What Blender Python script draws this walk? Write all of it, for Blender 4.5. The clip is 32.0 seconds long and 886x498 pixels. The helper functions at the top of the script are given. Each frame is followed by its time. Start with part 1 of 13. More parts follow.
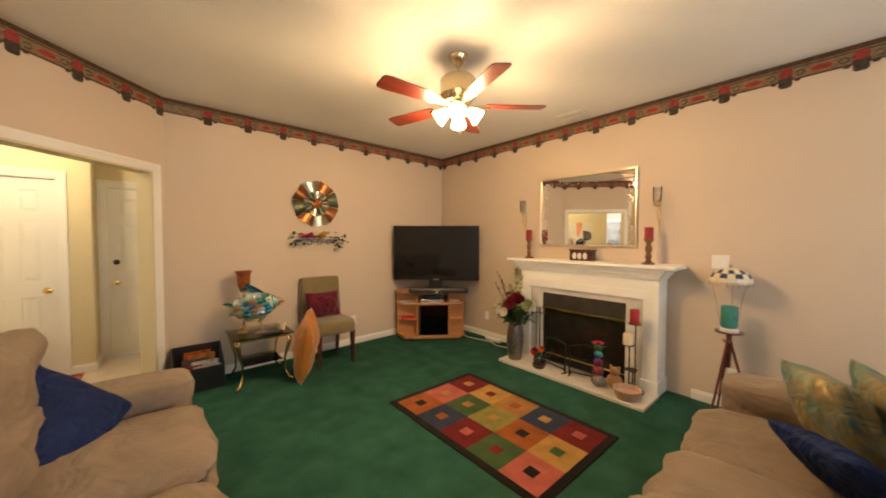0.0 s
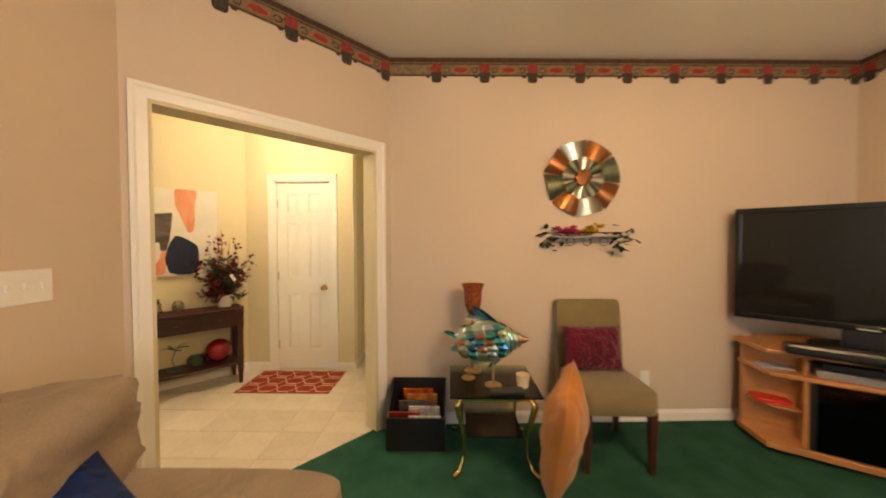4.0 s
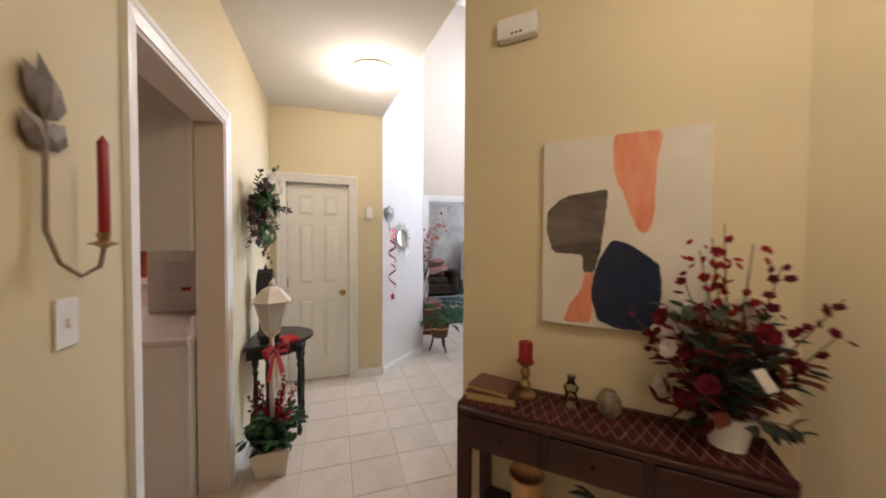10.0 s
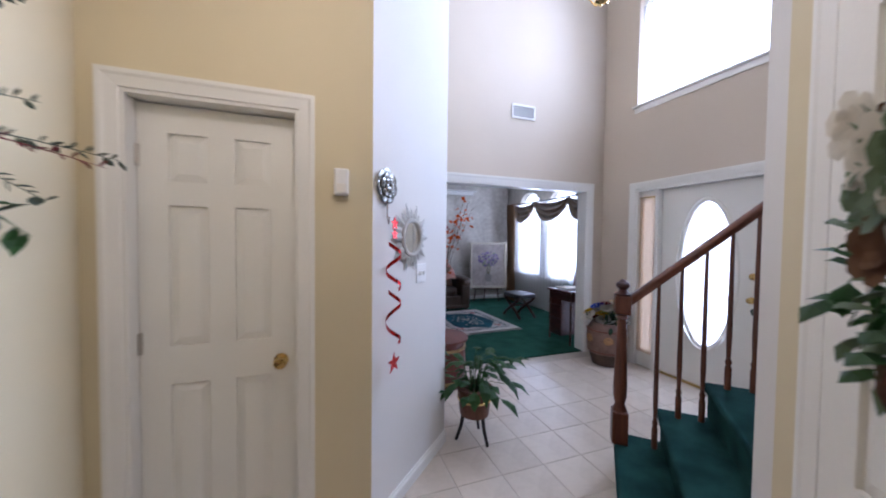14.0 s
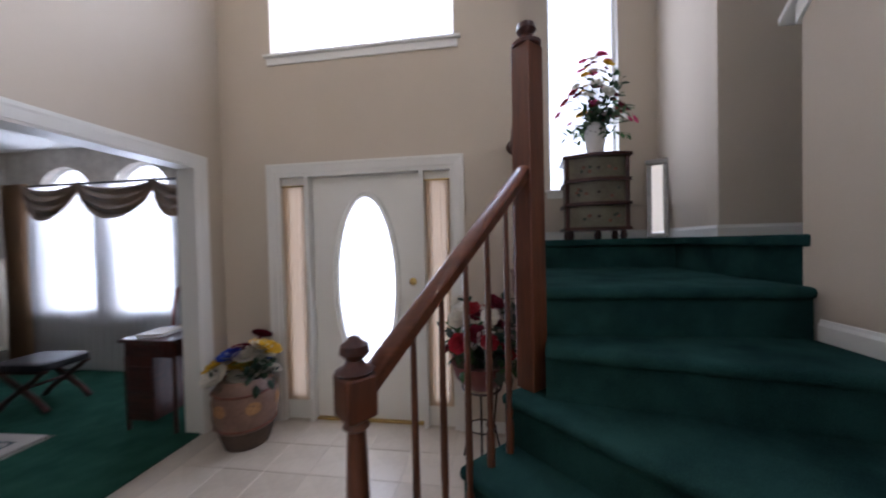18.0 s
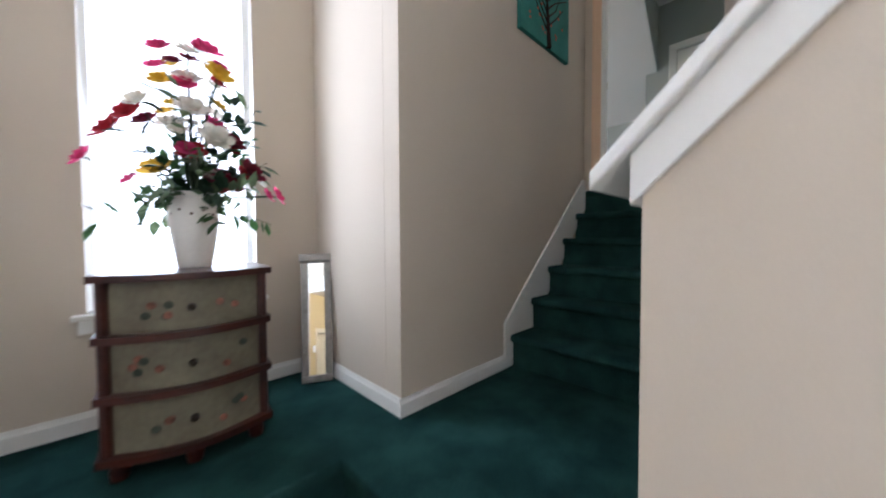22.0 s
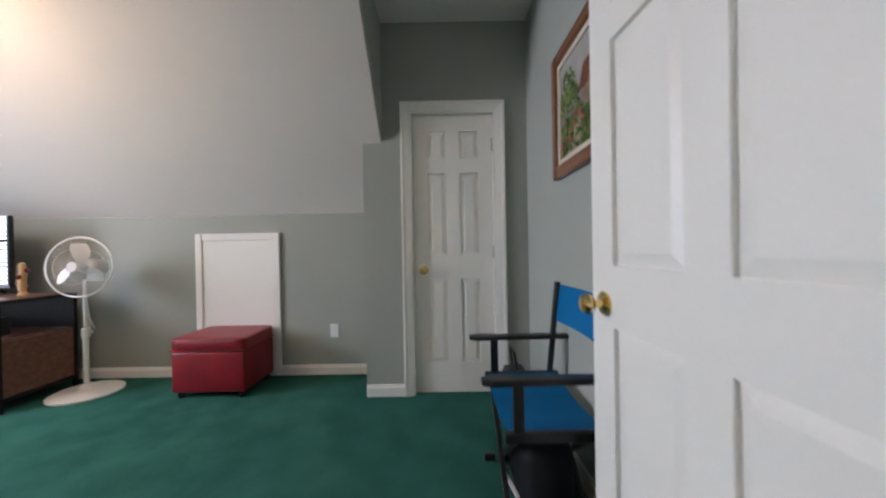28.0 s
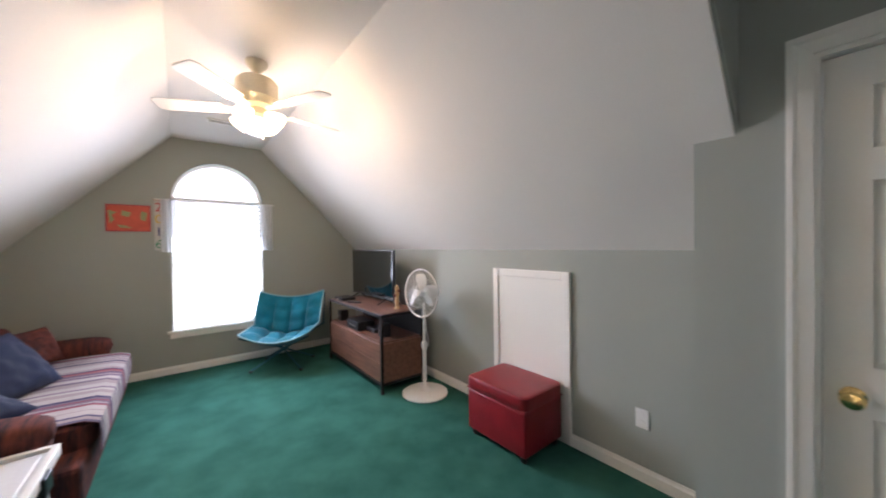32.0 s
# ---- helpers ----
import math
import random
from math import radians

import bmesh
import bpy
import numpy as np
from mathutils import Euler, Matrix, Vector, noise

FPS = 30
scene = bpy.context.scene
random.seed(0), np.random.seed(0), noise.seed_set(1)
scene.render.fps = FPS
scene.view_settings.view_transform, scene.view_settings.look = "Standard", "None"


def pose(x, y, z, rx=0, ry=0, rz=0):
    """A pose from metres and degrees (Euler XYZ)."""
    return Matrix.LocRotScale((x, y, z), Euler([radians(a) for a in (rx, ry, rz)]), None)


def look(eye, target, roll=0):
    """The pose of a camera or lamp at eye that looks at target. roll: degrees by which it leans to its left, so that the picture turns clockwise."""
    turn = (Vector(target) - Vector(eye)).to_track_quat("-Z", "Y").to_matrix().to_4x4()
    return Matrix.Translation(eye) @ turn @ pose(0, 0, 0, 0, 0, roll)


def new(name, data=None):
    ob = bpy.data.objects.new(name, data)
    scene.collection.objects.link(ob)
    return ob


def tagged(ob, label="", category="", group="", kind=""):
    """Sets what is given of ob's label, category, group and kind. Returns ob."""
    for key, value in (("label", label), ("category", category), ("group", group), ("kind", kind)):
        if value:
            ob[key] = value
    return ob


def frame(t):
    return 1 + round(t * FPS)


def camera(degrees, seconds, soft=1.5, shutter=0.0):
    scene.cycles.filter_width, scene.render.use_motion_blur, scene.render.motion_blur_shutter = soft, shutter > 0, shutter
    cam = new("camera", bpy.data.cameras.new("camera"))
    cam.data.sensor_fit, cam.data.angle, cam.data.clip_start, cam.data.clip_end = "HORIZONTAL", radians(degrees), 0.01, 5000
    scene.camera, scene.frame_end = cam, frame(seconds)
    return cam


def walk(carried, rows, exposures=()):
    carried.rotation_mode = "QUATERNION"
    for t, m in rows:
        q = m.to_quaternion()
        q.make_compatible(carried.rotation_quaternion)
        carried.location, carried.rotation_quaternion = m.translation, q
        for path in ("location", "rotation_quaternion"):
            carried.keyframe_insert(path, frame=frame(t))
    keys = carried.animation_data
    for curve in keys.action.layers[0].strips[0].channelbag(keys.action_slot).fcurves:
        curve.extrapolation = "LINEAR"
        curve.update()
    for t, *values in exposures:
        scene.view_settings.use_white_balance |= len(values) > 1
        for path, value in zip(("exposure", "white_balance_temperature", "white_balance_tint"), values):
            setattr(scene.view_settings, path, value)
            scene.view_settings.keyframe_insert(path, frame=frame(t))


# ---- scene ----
cam = camera(106.0, 32.0, 1.9, 0.6)
PATH = [
    (0, (0.284, 0.464, 1.427), (1.582, 1.984, 1.365), 0.1),
    (0.5, (0.312, 0.508, 1.427), (1.5, 2.115, 1.357), 0.1),
    (1, (0.378, 0.651, 1.407), (1.432, 2.349, 1.34), 0.2),
    (1.5, (0.449, 0.852, 1.405), (1.35, 2.636, 1.345), 0.1),
    (2, (0.616, 1.061, 1.386), (1.342, 2.924, 1.329), -0.1),
    (2.5, (0.701, 1.286, 1.383), (1.249, 3.208, 1.331), 0.0),
    (3, (0.72, 1.551, 1.404), (1.104, 3.513, 1.351), 0.1),
    (3.5, (0.785, 1.823, 1.387), (0.947, 3.816, 1.338), -0.1),
    (5.5, (0.796, 2.773, 1.41), (0.181, 4.676, 1.362), 0.0),
    (6, (0.685, 2.997, 1.435), (-0.124, 4.825, 1.369), 0.0),
    (6.5, (0.552, 3.172, 1.435), (-0.407, 4.926, 1.375), 0.1),
    (7, (0.49, 3.39, 1.447), (-0.711, 4.988, 1.387), -0.1),
    (7.5, (0.332, 3.538, 1.435), (-1.061, 4.972, 1.383), 0.1),
    (8, (0.174, 3.666, 1.434), (-1.352, 4.958, 1.388), 0.2),
    (8.5, (-0.004, 3.819, 1.433), (-1.667, 4.929, 1.387), 0.1),
    (9, (-0.192, 3.917, 1.429), (-1.977, 4.819, 1.385), 0.5),
    (9.5, (-0.438, 3.963, 1.446), (-2.289, 4.718, 1.404), 0.6),
    (10, (-0.692, 4.05, 1.443), (-2.592, 4.67, 1.392), 0.3),
    (10.5, (-0.921, 4.105, 1.423), (-2.848, 4.638, 1.376), 0.4),
    (11, (-1.179, 4.142, 1.445), (-3.112, 4.651, 1.393), 0.7),
    (11.5, (-1.421, 4.199, 1.429), (-3.352, 4.718, 1.38), 0.4),
    (12, (-1.646, 4.257, 1.403), (-3.59, 4.73, 1.372), 0.2),
    (12.5, (-1.903, 4.263, 1.441), (-3.852, 4.707, 1.394), 0.6),
    (13, (-2.157, 4.274, 1.448), (-4.106, 4.719, 1.389), 0.6),
    (13.5, (-2.403, 4.302, 1.468), (-4.335, 4.816, 1.403), 0.7),
    (15.5, (-3.288, 4.351, 1.446), (-4.754, 5.711, 1.418), 0.0),
    (16, (-3.455, 4.466, 1.439), (-4.728, 6.009, 1.423), -0.2),
    (16.5, (-3.562, 4.654, 1.46), (-4.636, 6.34, 1.428), -0.8),
    (17, (-3.699, 4.825, 1.456), (-4.515, 6.65, 1.431), -0.8),
    (17.5, (-3.82, 5.013, 1.471), (-4.363, 6.937, 1.445), -1.0),
    (18, (-3.838, 5.229, 1.467), (-4.124, 7.209, 1.431), -1.3),
    (18.5, (-3.824, 5.444, 1.487), (-3.816, 7.444, 1.448), -1.4),
    (19, (-3.802, 5.663, 1.488), (-3.509, 7.641, 1.457), -1.3),
    (19.5, (-3.706, 5.888, 1.492), (-3.117, 7.799, 1.462), -1.1),
    (20, (-3.585, 6.088, 1.661), (-2.793, 7.925, 1.645), -1.0),
    (20.5, (-3.508, 6.266, 1.802), (-2.557, 8.025, 1.781), -1.2),
    (21, (-3.381, 6.396, 1.913), (-2.266, 8.056, 1.898), -1.4),
    (21.5, (-3.225, 6.511, 2.079), (-1.97, 8.068, 2.07), -1.7),
    (22, (-3.14, 6.678, 2.301), (-1.737, 8.102, 2.237), -0.3),
    (22.5, (-2.987, 6.801, 2.4), (-1.455, 8.086, 2.352), -0.7),
    (23, (-2.835, 6.976, 2.513), (-1.165, 8.076, 2.486), -0.3),
    (23.5, (-2.696, 7.164, 2.63), (-0.921, 8.084, 2.595), -0.4),
    (24, (-2.497, 7.311, 2.73), (-0.615, 7.986, 2.69), -0.7),
    (24.5, (-2.126, 7.368, 2.887), (-0.182, 7.834, 2.835), -0.7),
    (26.5, (-0.79, 7.47, 3.376), (1.207, 7.396, 3.338), -1.4),
    (27, (-0.599, 7.378, 3.472), (1.4, 7.317, 3.46), -1.4),
    (27.5, (-0.413, 7.409, 3.604), (1.587, 7.359, 3.577), -1.0),
    (28, (-0.269, 7.461, 3.77), (1.731, 7.468, 3.758), -1.0),
    (28.5, (-0.111, 7.439, 3.887), (1.877, 7.655, 3.867), -0.9),
    (29, (0.029, 7.451, 3.94), (1.978, 7.901, 3.916), -0.5),
    (29.5, (0.18, 7.535, 4.027), (2.064, 8.207, 4.004), -0.5),
    (30, (0.24, 7.576, 4.091), (2.058, 8.409, 4.072), -0.6),
    (30.5, (0.293, 7.583, 4.081), (2.013, 8.604, 4.078), -0.7),
    (31, (0.372, 7.572, 4.09), (1.949, 8.802, 4.079), -0.5),
    (31.5, (0.413, 7.577, 4.087), (1.822, 8.996, 4.078), -0.3),
    (32, (0.429, 7.592, 4.116), (1.673, 9.158, 4.092), -0.8),
]
EXPOSURES = [
    (0, 0.45, 6700, 9), (3, 0.55, 6800, 10), (6, 0.2, 6600, 12), (7, -0.1, 6250, 14), (8, -0.3, 6000, 16), (9, -0.38, 5850, 18), (10, -0.42, 5650, 19), (11, -0.28, 5450, 20), (12, -0.45, 5200, 23), (13, -0.52, 5000, 23),
    (16, -1.2, 5350, 21), (17, -1.2, 5550, 22), (18, -1.2, 5500, 21), (19, -1.15, 5350, 19), (20, -0.9, 5350, 17), (21, -0.5, 5350, 16), (22, -0.2, 5500, 16), (23, -0.1, 5600, 18), (24, 0.08, 6150, 21),
    (26.5, 0.45, 6100, 20), (27, 0.4, 5900, 21), (28, -0.25, 5800, 19), (29, -0.15, 6400, 21), (30, -0.05, 6250, 23), (31, -0.05, 5950, 22), (32, -0.12, 5850, 22)]
walk(cam, [(t, look(eye, target, roll)) for t, eye, target, roll in PATH], EXPOSURES)


# ---- world, sun and exposure ----
world = bpy.data.worlds.new("sky")
scene.world = world
world.use_nodes = True
_n = world.node_tree.nodes
_sky = _n.new("ShaderNodeTexSky")
_sky.sky_type, _sky.sun_disc, _sky.sun_elevation, _sky.sun_rotation = "NISHITA", False, radians(48), radians(20)
_n["Background"].inputs[1].default_value = 0.10
world.node_tree.links.new(_sky.outputs[0], _n["Background"].inputs[0])
_sun = new("sun", bpy.data.lights.new("sun", "SUN"))
_sun.data.energy, _sun.data.angle, _sun.data.color = 1.2, radians(12), (1, 0.95, 0.88)
_sun.matrix_world = look((0, 0, 30), (6, -12, 0))


def area(name, m, w, h, watts, color=(1, 1, 1), spread=180):
    """An area lamp that shines along its own -z."""
    d = bpy.data.lights.new(name, "AREA")
    d.shape, d.size, d.size_y, d.energy, d.color, d.spread = "RECTANGLE", w, h, watts, color, radians(spread)
    ob = new(name, d)
    ob.matrix_world = m
    return ob


def point(name, at, watts, color, r=0.04):
    d = bpy.data.lights.new(name, "POINT")
    d.energy, d.color, d.shadow_soft_size = watts, color, r
    ob = new(name, d)
    ob.location = at
    return ob


DAY = (0.86, 0.93, 1.0)
WARM = (1.0, 0.66, 0.34)
# daylight in the window openings
area("daylight", look((-4.85, 7.86, 3.95), (-4.75, 0, 2.4)), 1.45, 1.7, 175, DAY, 118)
area("daylight", look((-8.2, 8.74, 1.6), (-8.2, 0, 1.0)), 2.4, 1.8, 170, DAY)
area("daylight", look((-2.9, 8.84, 3.2), (-2.9, 0, 2.2)), 0.6, 2.3, 29, DAY)
area("daylight", look((-4.83, 7.84, 1.15), (-4.83, 0, 0.8)), 0.45, 1.3, 16, DAY)
area("daylight", look((0.83, 12.42, 4.15), (0.83, 9.0, 2.7)), 0.88, 1.8, 98, DAY, 122)
area("daylight", look((0.2, -1.66, 1.5), (0.2, 9, 1.2)), 1.2, 1.3, 8, DAY)
area("daylight", look((2.6, -1.66, 1.5), (2.6, 9, 1.2)), 1.2, 1.3, 8, DAY)

# ---- small modelling kit ----
V3 = Vector


class Shape:
    """Vertices, faces and the material slot of each face, gathered before one mesh is made of them."""

    def __init__(self):
        self.v, self.f, self.s = [], [], []

    def add(self, verts, faces, slot=0, m=None):
        k = len(self.v)
        self.v += [tuple(m @ V3(p)) if m else tuple(p) for p in verts]
        self.f += [tuple(i + k for i in f) for f in faces]
        self.s += [slot] * len(faces)
        return self

    def box(self, x0, y0, z0, x1, y1, z1, slot=0, m=None):
        vs = [(x, y, z) for z in (z0, z1) for x, y in ((x0, y0), (x1, y0), (x1, y1), (x0, y1))]
        return self.add(vs, [(3, 2, 1, 0), (4, 5, 6, 7), (0, 1, 5, 4), (1, 2, 6, 5), (2, 3, 7, 6), (3, 0, 4, 7)], slot, m)

    def prism(self, poly, z0, z1, slot=0, m=None):
        n = len(poly)
        vs = [(x, y, z0) for x, y in poly] + [(x, y, z1) for x, y in poly]
        fs = [tuple(range(n - 1, -1, -1)), tuple(range(n, 2 * n))]
        fs += [(i, (i + 1) % n, n + (i + 1) % n, n + i) for i in range(n)]
        return self.add(vs, fs, slot, m)

    def lathe(self, prof, n=16, slot=0, m=None, sx=1.0, sy=1.0):
        """prof: (radius, height) from the bottom up; closed at both ends."""
        vs, fs, k = [], [], len(prof)
        for i in range(n):
            a = 2 * math.pi * i / n
            vs += [(r * sx * math.cos(a), r * sy * math.sin(a), z) for r, z in prof]
        for i in range(n):
            j = (i + 1) % n
            fs += [(i * k + q, j * k + q, j * k + q + 1, i * k + q + 1) for q in range(k - 1)]
        fs += [tuple(i * k for i in range(n - 1, -1, -1)), tuple(i * k + k - 1 for i in range(n))]
        return self.add(vs, fs, slot, m)

    def tube(self, pts, r, n=8, slot=0, m=None):
        pts = [V3(p) for p in pts]
        rs = r if isinstance(r, (list, tuple)) else [r] * len(pts)
        vs, fs, side = [], [], None
        for i, p in enumerate(pts):
            d = (pts[min(i + 1, len(pts) - 1)] - pts[max(i - 1, 0)]).normalized()
            if side is None:
                side = d.cross(V3((0, 0, 1)) if abs(d.z) < 0.9 else V3((1, 0, 0))).normalized()
            side = (side - d * side.dot(d)).normalized()
            up = d.cross(side)
            vs += [p + rs[i] * (math.cos(2 * math.pi * q / n) * side + math.sin(2 * math.pi * q / n) * up) for q in range(n)]
        for i in range(len(pts) - 1):
            fs += [(i * n + q, i * n + (q + 1) % n, (i + 1) * n + (q + 1) % n, (i + 1) * n + q) for q in range(n)]
        fs += [tuple(range(n - 1, -1, -1)), tuple((len(pts) - 1) * n + q for q in range(n))]
        return self.add(vs, fs, slot, m)

    def puff(self, c, size, e=0.4, n=20, k=12, slot=0, m=None, wob=0.0, seed=0):
        """A rounded block: e near 0.2 is boxy, 1.0 an ellipsoid."""
        pw = lambda q, w: math.copysign(abs(q) ** w, q)  # noqa: E731
        vs, fs = [], []
        for j in range(k + 1):
            b = -math.pi / 2 + math.pi * j / k
            for i in range(n):
                a = 2 * math.pi * i / n
                p = V3((pw(math.cos(b), e) * pw(math.cos(a), e), pw(math.cos(b), e) * pw(math.sin(a), e), pw(math.sin(b), e)))
                if wob:
                    p *= 1 + wob * noise.noise(p * 1.7 + V3((seed, 0, 0))) + 0.45 * wob * abs(noise.noise(V3((p.x * 1.6 + seed * 3, p.y * 4.5, p.z * 4.5)))) - 0.26 * wob * max(0.0, 1 - abs(noise.noise(V3((p.x * 0.8 + seed, p.y * 1.5, p.z * 1.9 + seed)))) / 0.2)
                vs.append((c[0] + p.x * size[0] / 2, c[1] + p.y * size[1] / 2, c[2] + p.z * size[2] / 2))
        for j in range(k):
            fs += [(j * n + i, j * n + (i + 1) % n, (j + 1) * n + (i + 1) % n, (j + 1) * n + i) for i in range(n)]
        return self.add(vs, fs, slot, m)

    def leaf(self, p, d, length, width, slot=0, bend=0.25, up=None):
        """A pointed leaf of two folded halves from p along d."""
        p, d = V3(p), V3(d).normalized()
        up = V3(up) if up else V3((0, 0, 1))
        s = d.cross(up)
        s = s.normalized() if s.length > 0.05 else V3((1, 0, 0))
        w = s.cross(d)
        m1, m2, tip = (p + d * length * q + w * bend * length * h for q, h in ((0.28, 0.30), (0.62, 0.36), (1.0, -0.3)))
        e1, e2, low = s * width * 0.42, s * width * 0.47, w * width * 0.14
        return self.add([p, m1 + e1 - low, m2 + e2 - low, tip, m2 - e2 - low, m1 - e1 - low, m1, m2],
                        [(0, 1, 6), (1, 2, 7, 6), (2, 3, 7), (3, 4, 7), (4, 5, 6, 7), (5, 0, 6)], slot)

    def bloom(self, c, r, slot=0, petals=6, rings=2, axis=(0, 0, 1)):
        """A flower head of cupped petals."""
        q = V3((0, 0, 1)).rotation_difference(V3(axis)).to_matrix()
        for ring in range(rings):
            rr, lift = r * (1 - 0.4 * ring), 0.35 + 0.55 * ring
            for i in range(petals):
                a = 2 * math.pi * (i + 0.5 * ring) / petals
                o = V3((math.cos(a), math.sin(a), 0))
                t = V3((-o.y, o.x, 0))
                rim = [(0.0, 0.0, 0.0), (0.50, 0.38, 0.4), (0.86, 0.34, 0.8), (1.0, 0.0, 1.0), (0.86, -0.34, 0.8), (0.50, -0.38, 0.4), (0.55, 0.0, 0.3)]
                pts = [o * rr * u + t * rr * v + V3((0, 0, lift * rr * h)) for u, v, h in rim]
                self.add([V3(c) + q @ p for p in pts], [(0, 1, 6), (1, 2, 6), (2, 3, 6), (3, 4, 6), (4, 5, 6), (5, 0, 6)], slot)
        return self

    def make(self, name, mats, parent=None, label="", smooth=False, bevel=0.0, seg=2, category="", group="", kind="", m=None):
        me = bpy.data.meshes.new(name)
        me.from_pydata(self.v, [], self.f)
        for one in mats if isinstance(mats, (list, tuple)) else [mats]:
            me.materials.append(one)
        me.polygons.foreach_set("material_index", self.s)
        if bevel:
            bm = bmesh.new()
            bm.from_mesh(me)
            edges = [e for e in bm.edges if len(e.link_faces) == 2 and e.calc_face_angle(0) > 0.5]
            bmesh.ops.bevel(bm, geom=edges, offset=bevel, offset_type="OFFSET", segments=seg, profile=0.5, affect="EDGES", clamp_overlap=True)
            bm.to_mesh(me)
            bm.free()
        if smooth:
            me.polygons.foreach_set("use_smooth", [True] * len(me.polygons))
            me.set_sharp_from_angle(angle=radians(smooth if smooth is not True else 40))
        ob = new(name, me)
        if parent:
            ob.parent = parent
        if m:
            ob.matrix_basis = m
        return tagged(ob, label, category, group, kind)


LEAFY = ("bronze_leaves", "leaf_stem", "berry_stem", "eucalyptus_stem", "green_stem", "ivy_stem", "pale_stem", "dark_stem", "foliage", "leaves", "dull_leaves", "green_sprays", "red_sprays", "ivy", "greenery")


def part(name, shape, material, parent, label="", smooth=False, bevel=0.0, seg=2, m=None):
    """One mesh object under a thing or under a part; leaves too small to count are stuff."""
    return shape.make(name, material, parent, label, smooth, bevel, seg, m=m, kind="stuff" if name in LEAFY else "")


def thing(name, m, label, category, group="", kind=""):
    """An Empty at the base of a thing that parents its parts."""
    ob = new(name)
    ob.empty_display_size = 0.1
    ob.matrix_basis = m
    return tagged(ob, label, category, group, kind)


def S():
    return Shape()


def arc(c, r, a0, a1, n=8):
    return [(c[0] + r * math.cos(radians(a0 + (a1 - a0) * i / n)), c[1] + r * math.sin(radians(a0 + (a1 - a0) * i / n))) for i in range(n + 1)]


# ---- materials ----
def material(name, color, rough=0.5, metal=0.0, var=0.12, scale=3.0, grain=60.0, bump=0.0, stretch=(1, 1, 1), dark=None, emit=0.0, trans=0.0, alpha=1.0,
             sheen=0.0, coat=0.0, random=0.0, ior=1.45, spec=None, crease=0.0, sub=0.0, island=False, tight=0.16):
    """A surface whose colour drifts at two scales between color and dark, with a fine relief."""
    mt = bpy.data.materials.new(name)
    mt.use_nodes = True
    nt = mt.node_tree
    N, L = nt.nodes, nt.links
    b = N["Principled BSDF"]
    b.inputs["Roughness"].default_value, b.inputs["Metallic"].default_value, b.inputs["IOR"].default_value = rough, metal, ior
    b.inputs["Sheen Weight"].default_value, b.inputs["Coat Weight"].default_value, b.inputs["Alpha"].default_value = sheen, coat, alpha
    b.inputs["Transmission Weight"].default_value, b.inputs["Specular IOR Level"].default_value = trans, spec if spec is not None else 0.5 if rough < 0.6 else 0.15
    dark = dark or tuple(c * (1 - 2.2 * var) for c in color)
    tc = N.new("ShaderNodeTexCoord")
    mp = N.new("ShaderNodeMapping")
    mp.inputs["Scale"].default_value = stretch
    L.new(tc.outputs["Object"], mp.inputs[0])
    big, fine = N.new("ShaderNodeTexNoise"), N.new("ShaderNodeTexNoise")
    big.inputs["Scale"].default_value, big.inputs["Detail"].default_value = scale, 5
    fine.inputs["Scale"].default_value, fine.inputs["Detail"].default_value = grain, 3
    L.new(mp.outputs[0], big.inputs[0])
    L.new(mp.outputs[0], fine.inputs[0])
    blend = N.new("ShaderNodeMath")
    blend.operation = "MULTIPLY_ADD"
    blend.inputs[1].default_value = 0.35
    L.new(fine.outputs[0], blend.inputs[0])
    soft = N.new("ShaderNodeMath")
    soft.operation = "MULTIPLY"
    soft.inputs[1].default_value = 0.65
    L.new(big.outputs[0], soft.inputs[0])
    L.new(soft.outputs[0], blend.inputs[2])
    fac = blend.outputs[0]
    if random:
        info = N.new("ShaderNodeNewGeometry" if island else "ShaderNodeObjectInfo")
        add = N.new("ShaderNodeMath")
        add.operation = "MULTIPLY_ADD"
        add.inputs[1].default_value = random
        L.new(info.outputs["Random Per Island" if island else "Random"], add.inputs[0])
        L.new(fac, add.inputs[2])
        fac = add.outputs[0]
    ramp = N.new("ShaderNodeValToRGB")
    ramp.color_ramp.elements[0].position, ramp.color_ramp.elements[1].position = 0.5 - tight, 0.5 + tight + random * 0.6
    ramp.color_ramp.elements[0].color, ramp.color_ramp.elements[1].color = (*dark, 1), (*color, 1)
    L.new(fac, ramp.inputs[0])
    L.new(ramp.outputs[0], b.inputs["Base Color"])
    if bump:
        bp = N.new("ShaderNodeBump")
        bp.inputs["Strength"].default_value, bp.inputs["Distance"].default_value = bump, 0.004
        L.new(fine.outputs[0], bp.inputs["Height"])
        L.new(bp.outputs[0], b.inputs["Normal"])
        if crease:  # soft folds under the fine weave
            fold, fb = N.new("ShaderNodeTexNoise"), N.new("ShaderNodeBump")
            fold.inputs["Scale"].default_value, fold.inputs["Detail"].default_value, fold.inputs["Distortion"].default_value = crease, 2.5, 1.4
            fb.inputs["Strength"].default_value, fb.inputs["Distance"].default_value = 0.9, 0.05
            L.new(tc.outputs["Object"], fold.inputs[0])
            L.new(fold.outputs[0], fb.inputs["Height"])
            L.new(fb.outputs[0], bp.inputs["Normal"])
    if emit:
        L.new(ramp.outputs[0], b.inputs["Emission Color"])
        b.inputs["Emission Strength"].default_value = emit
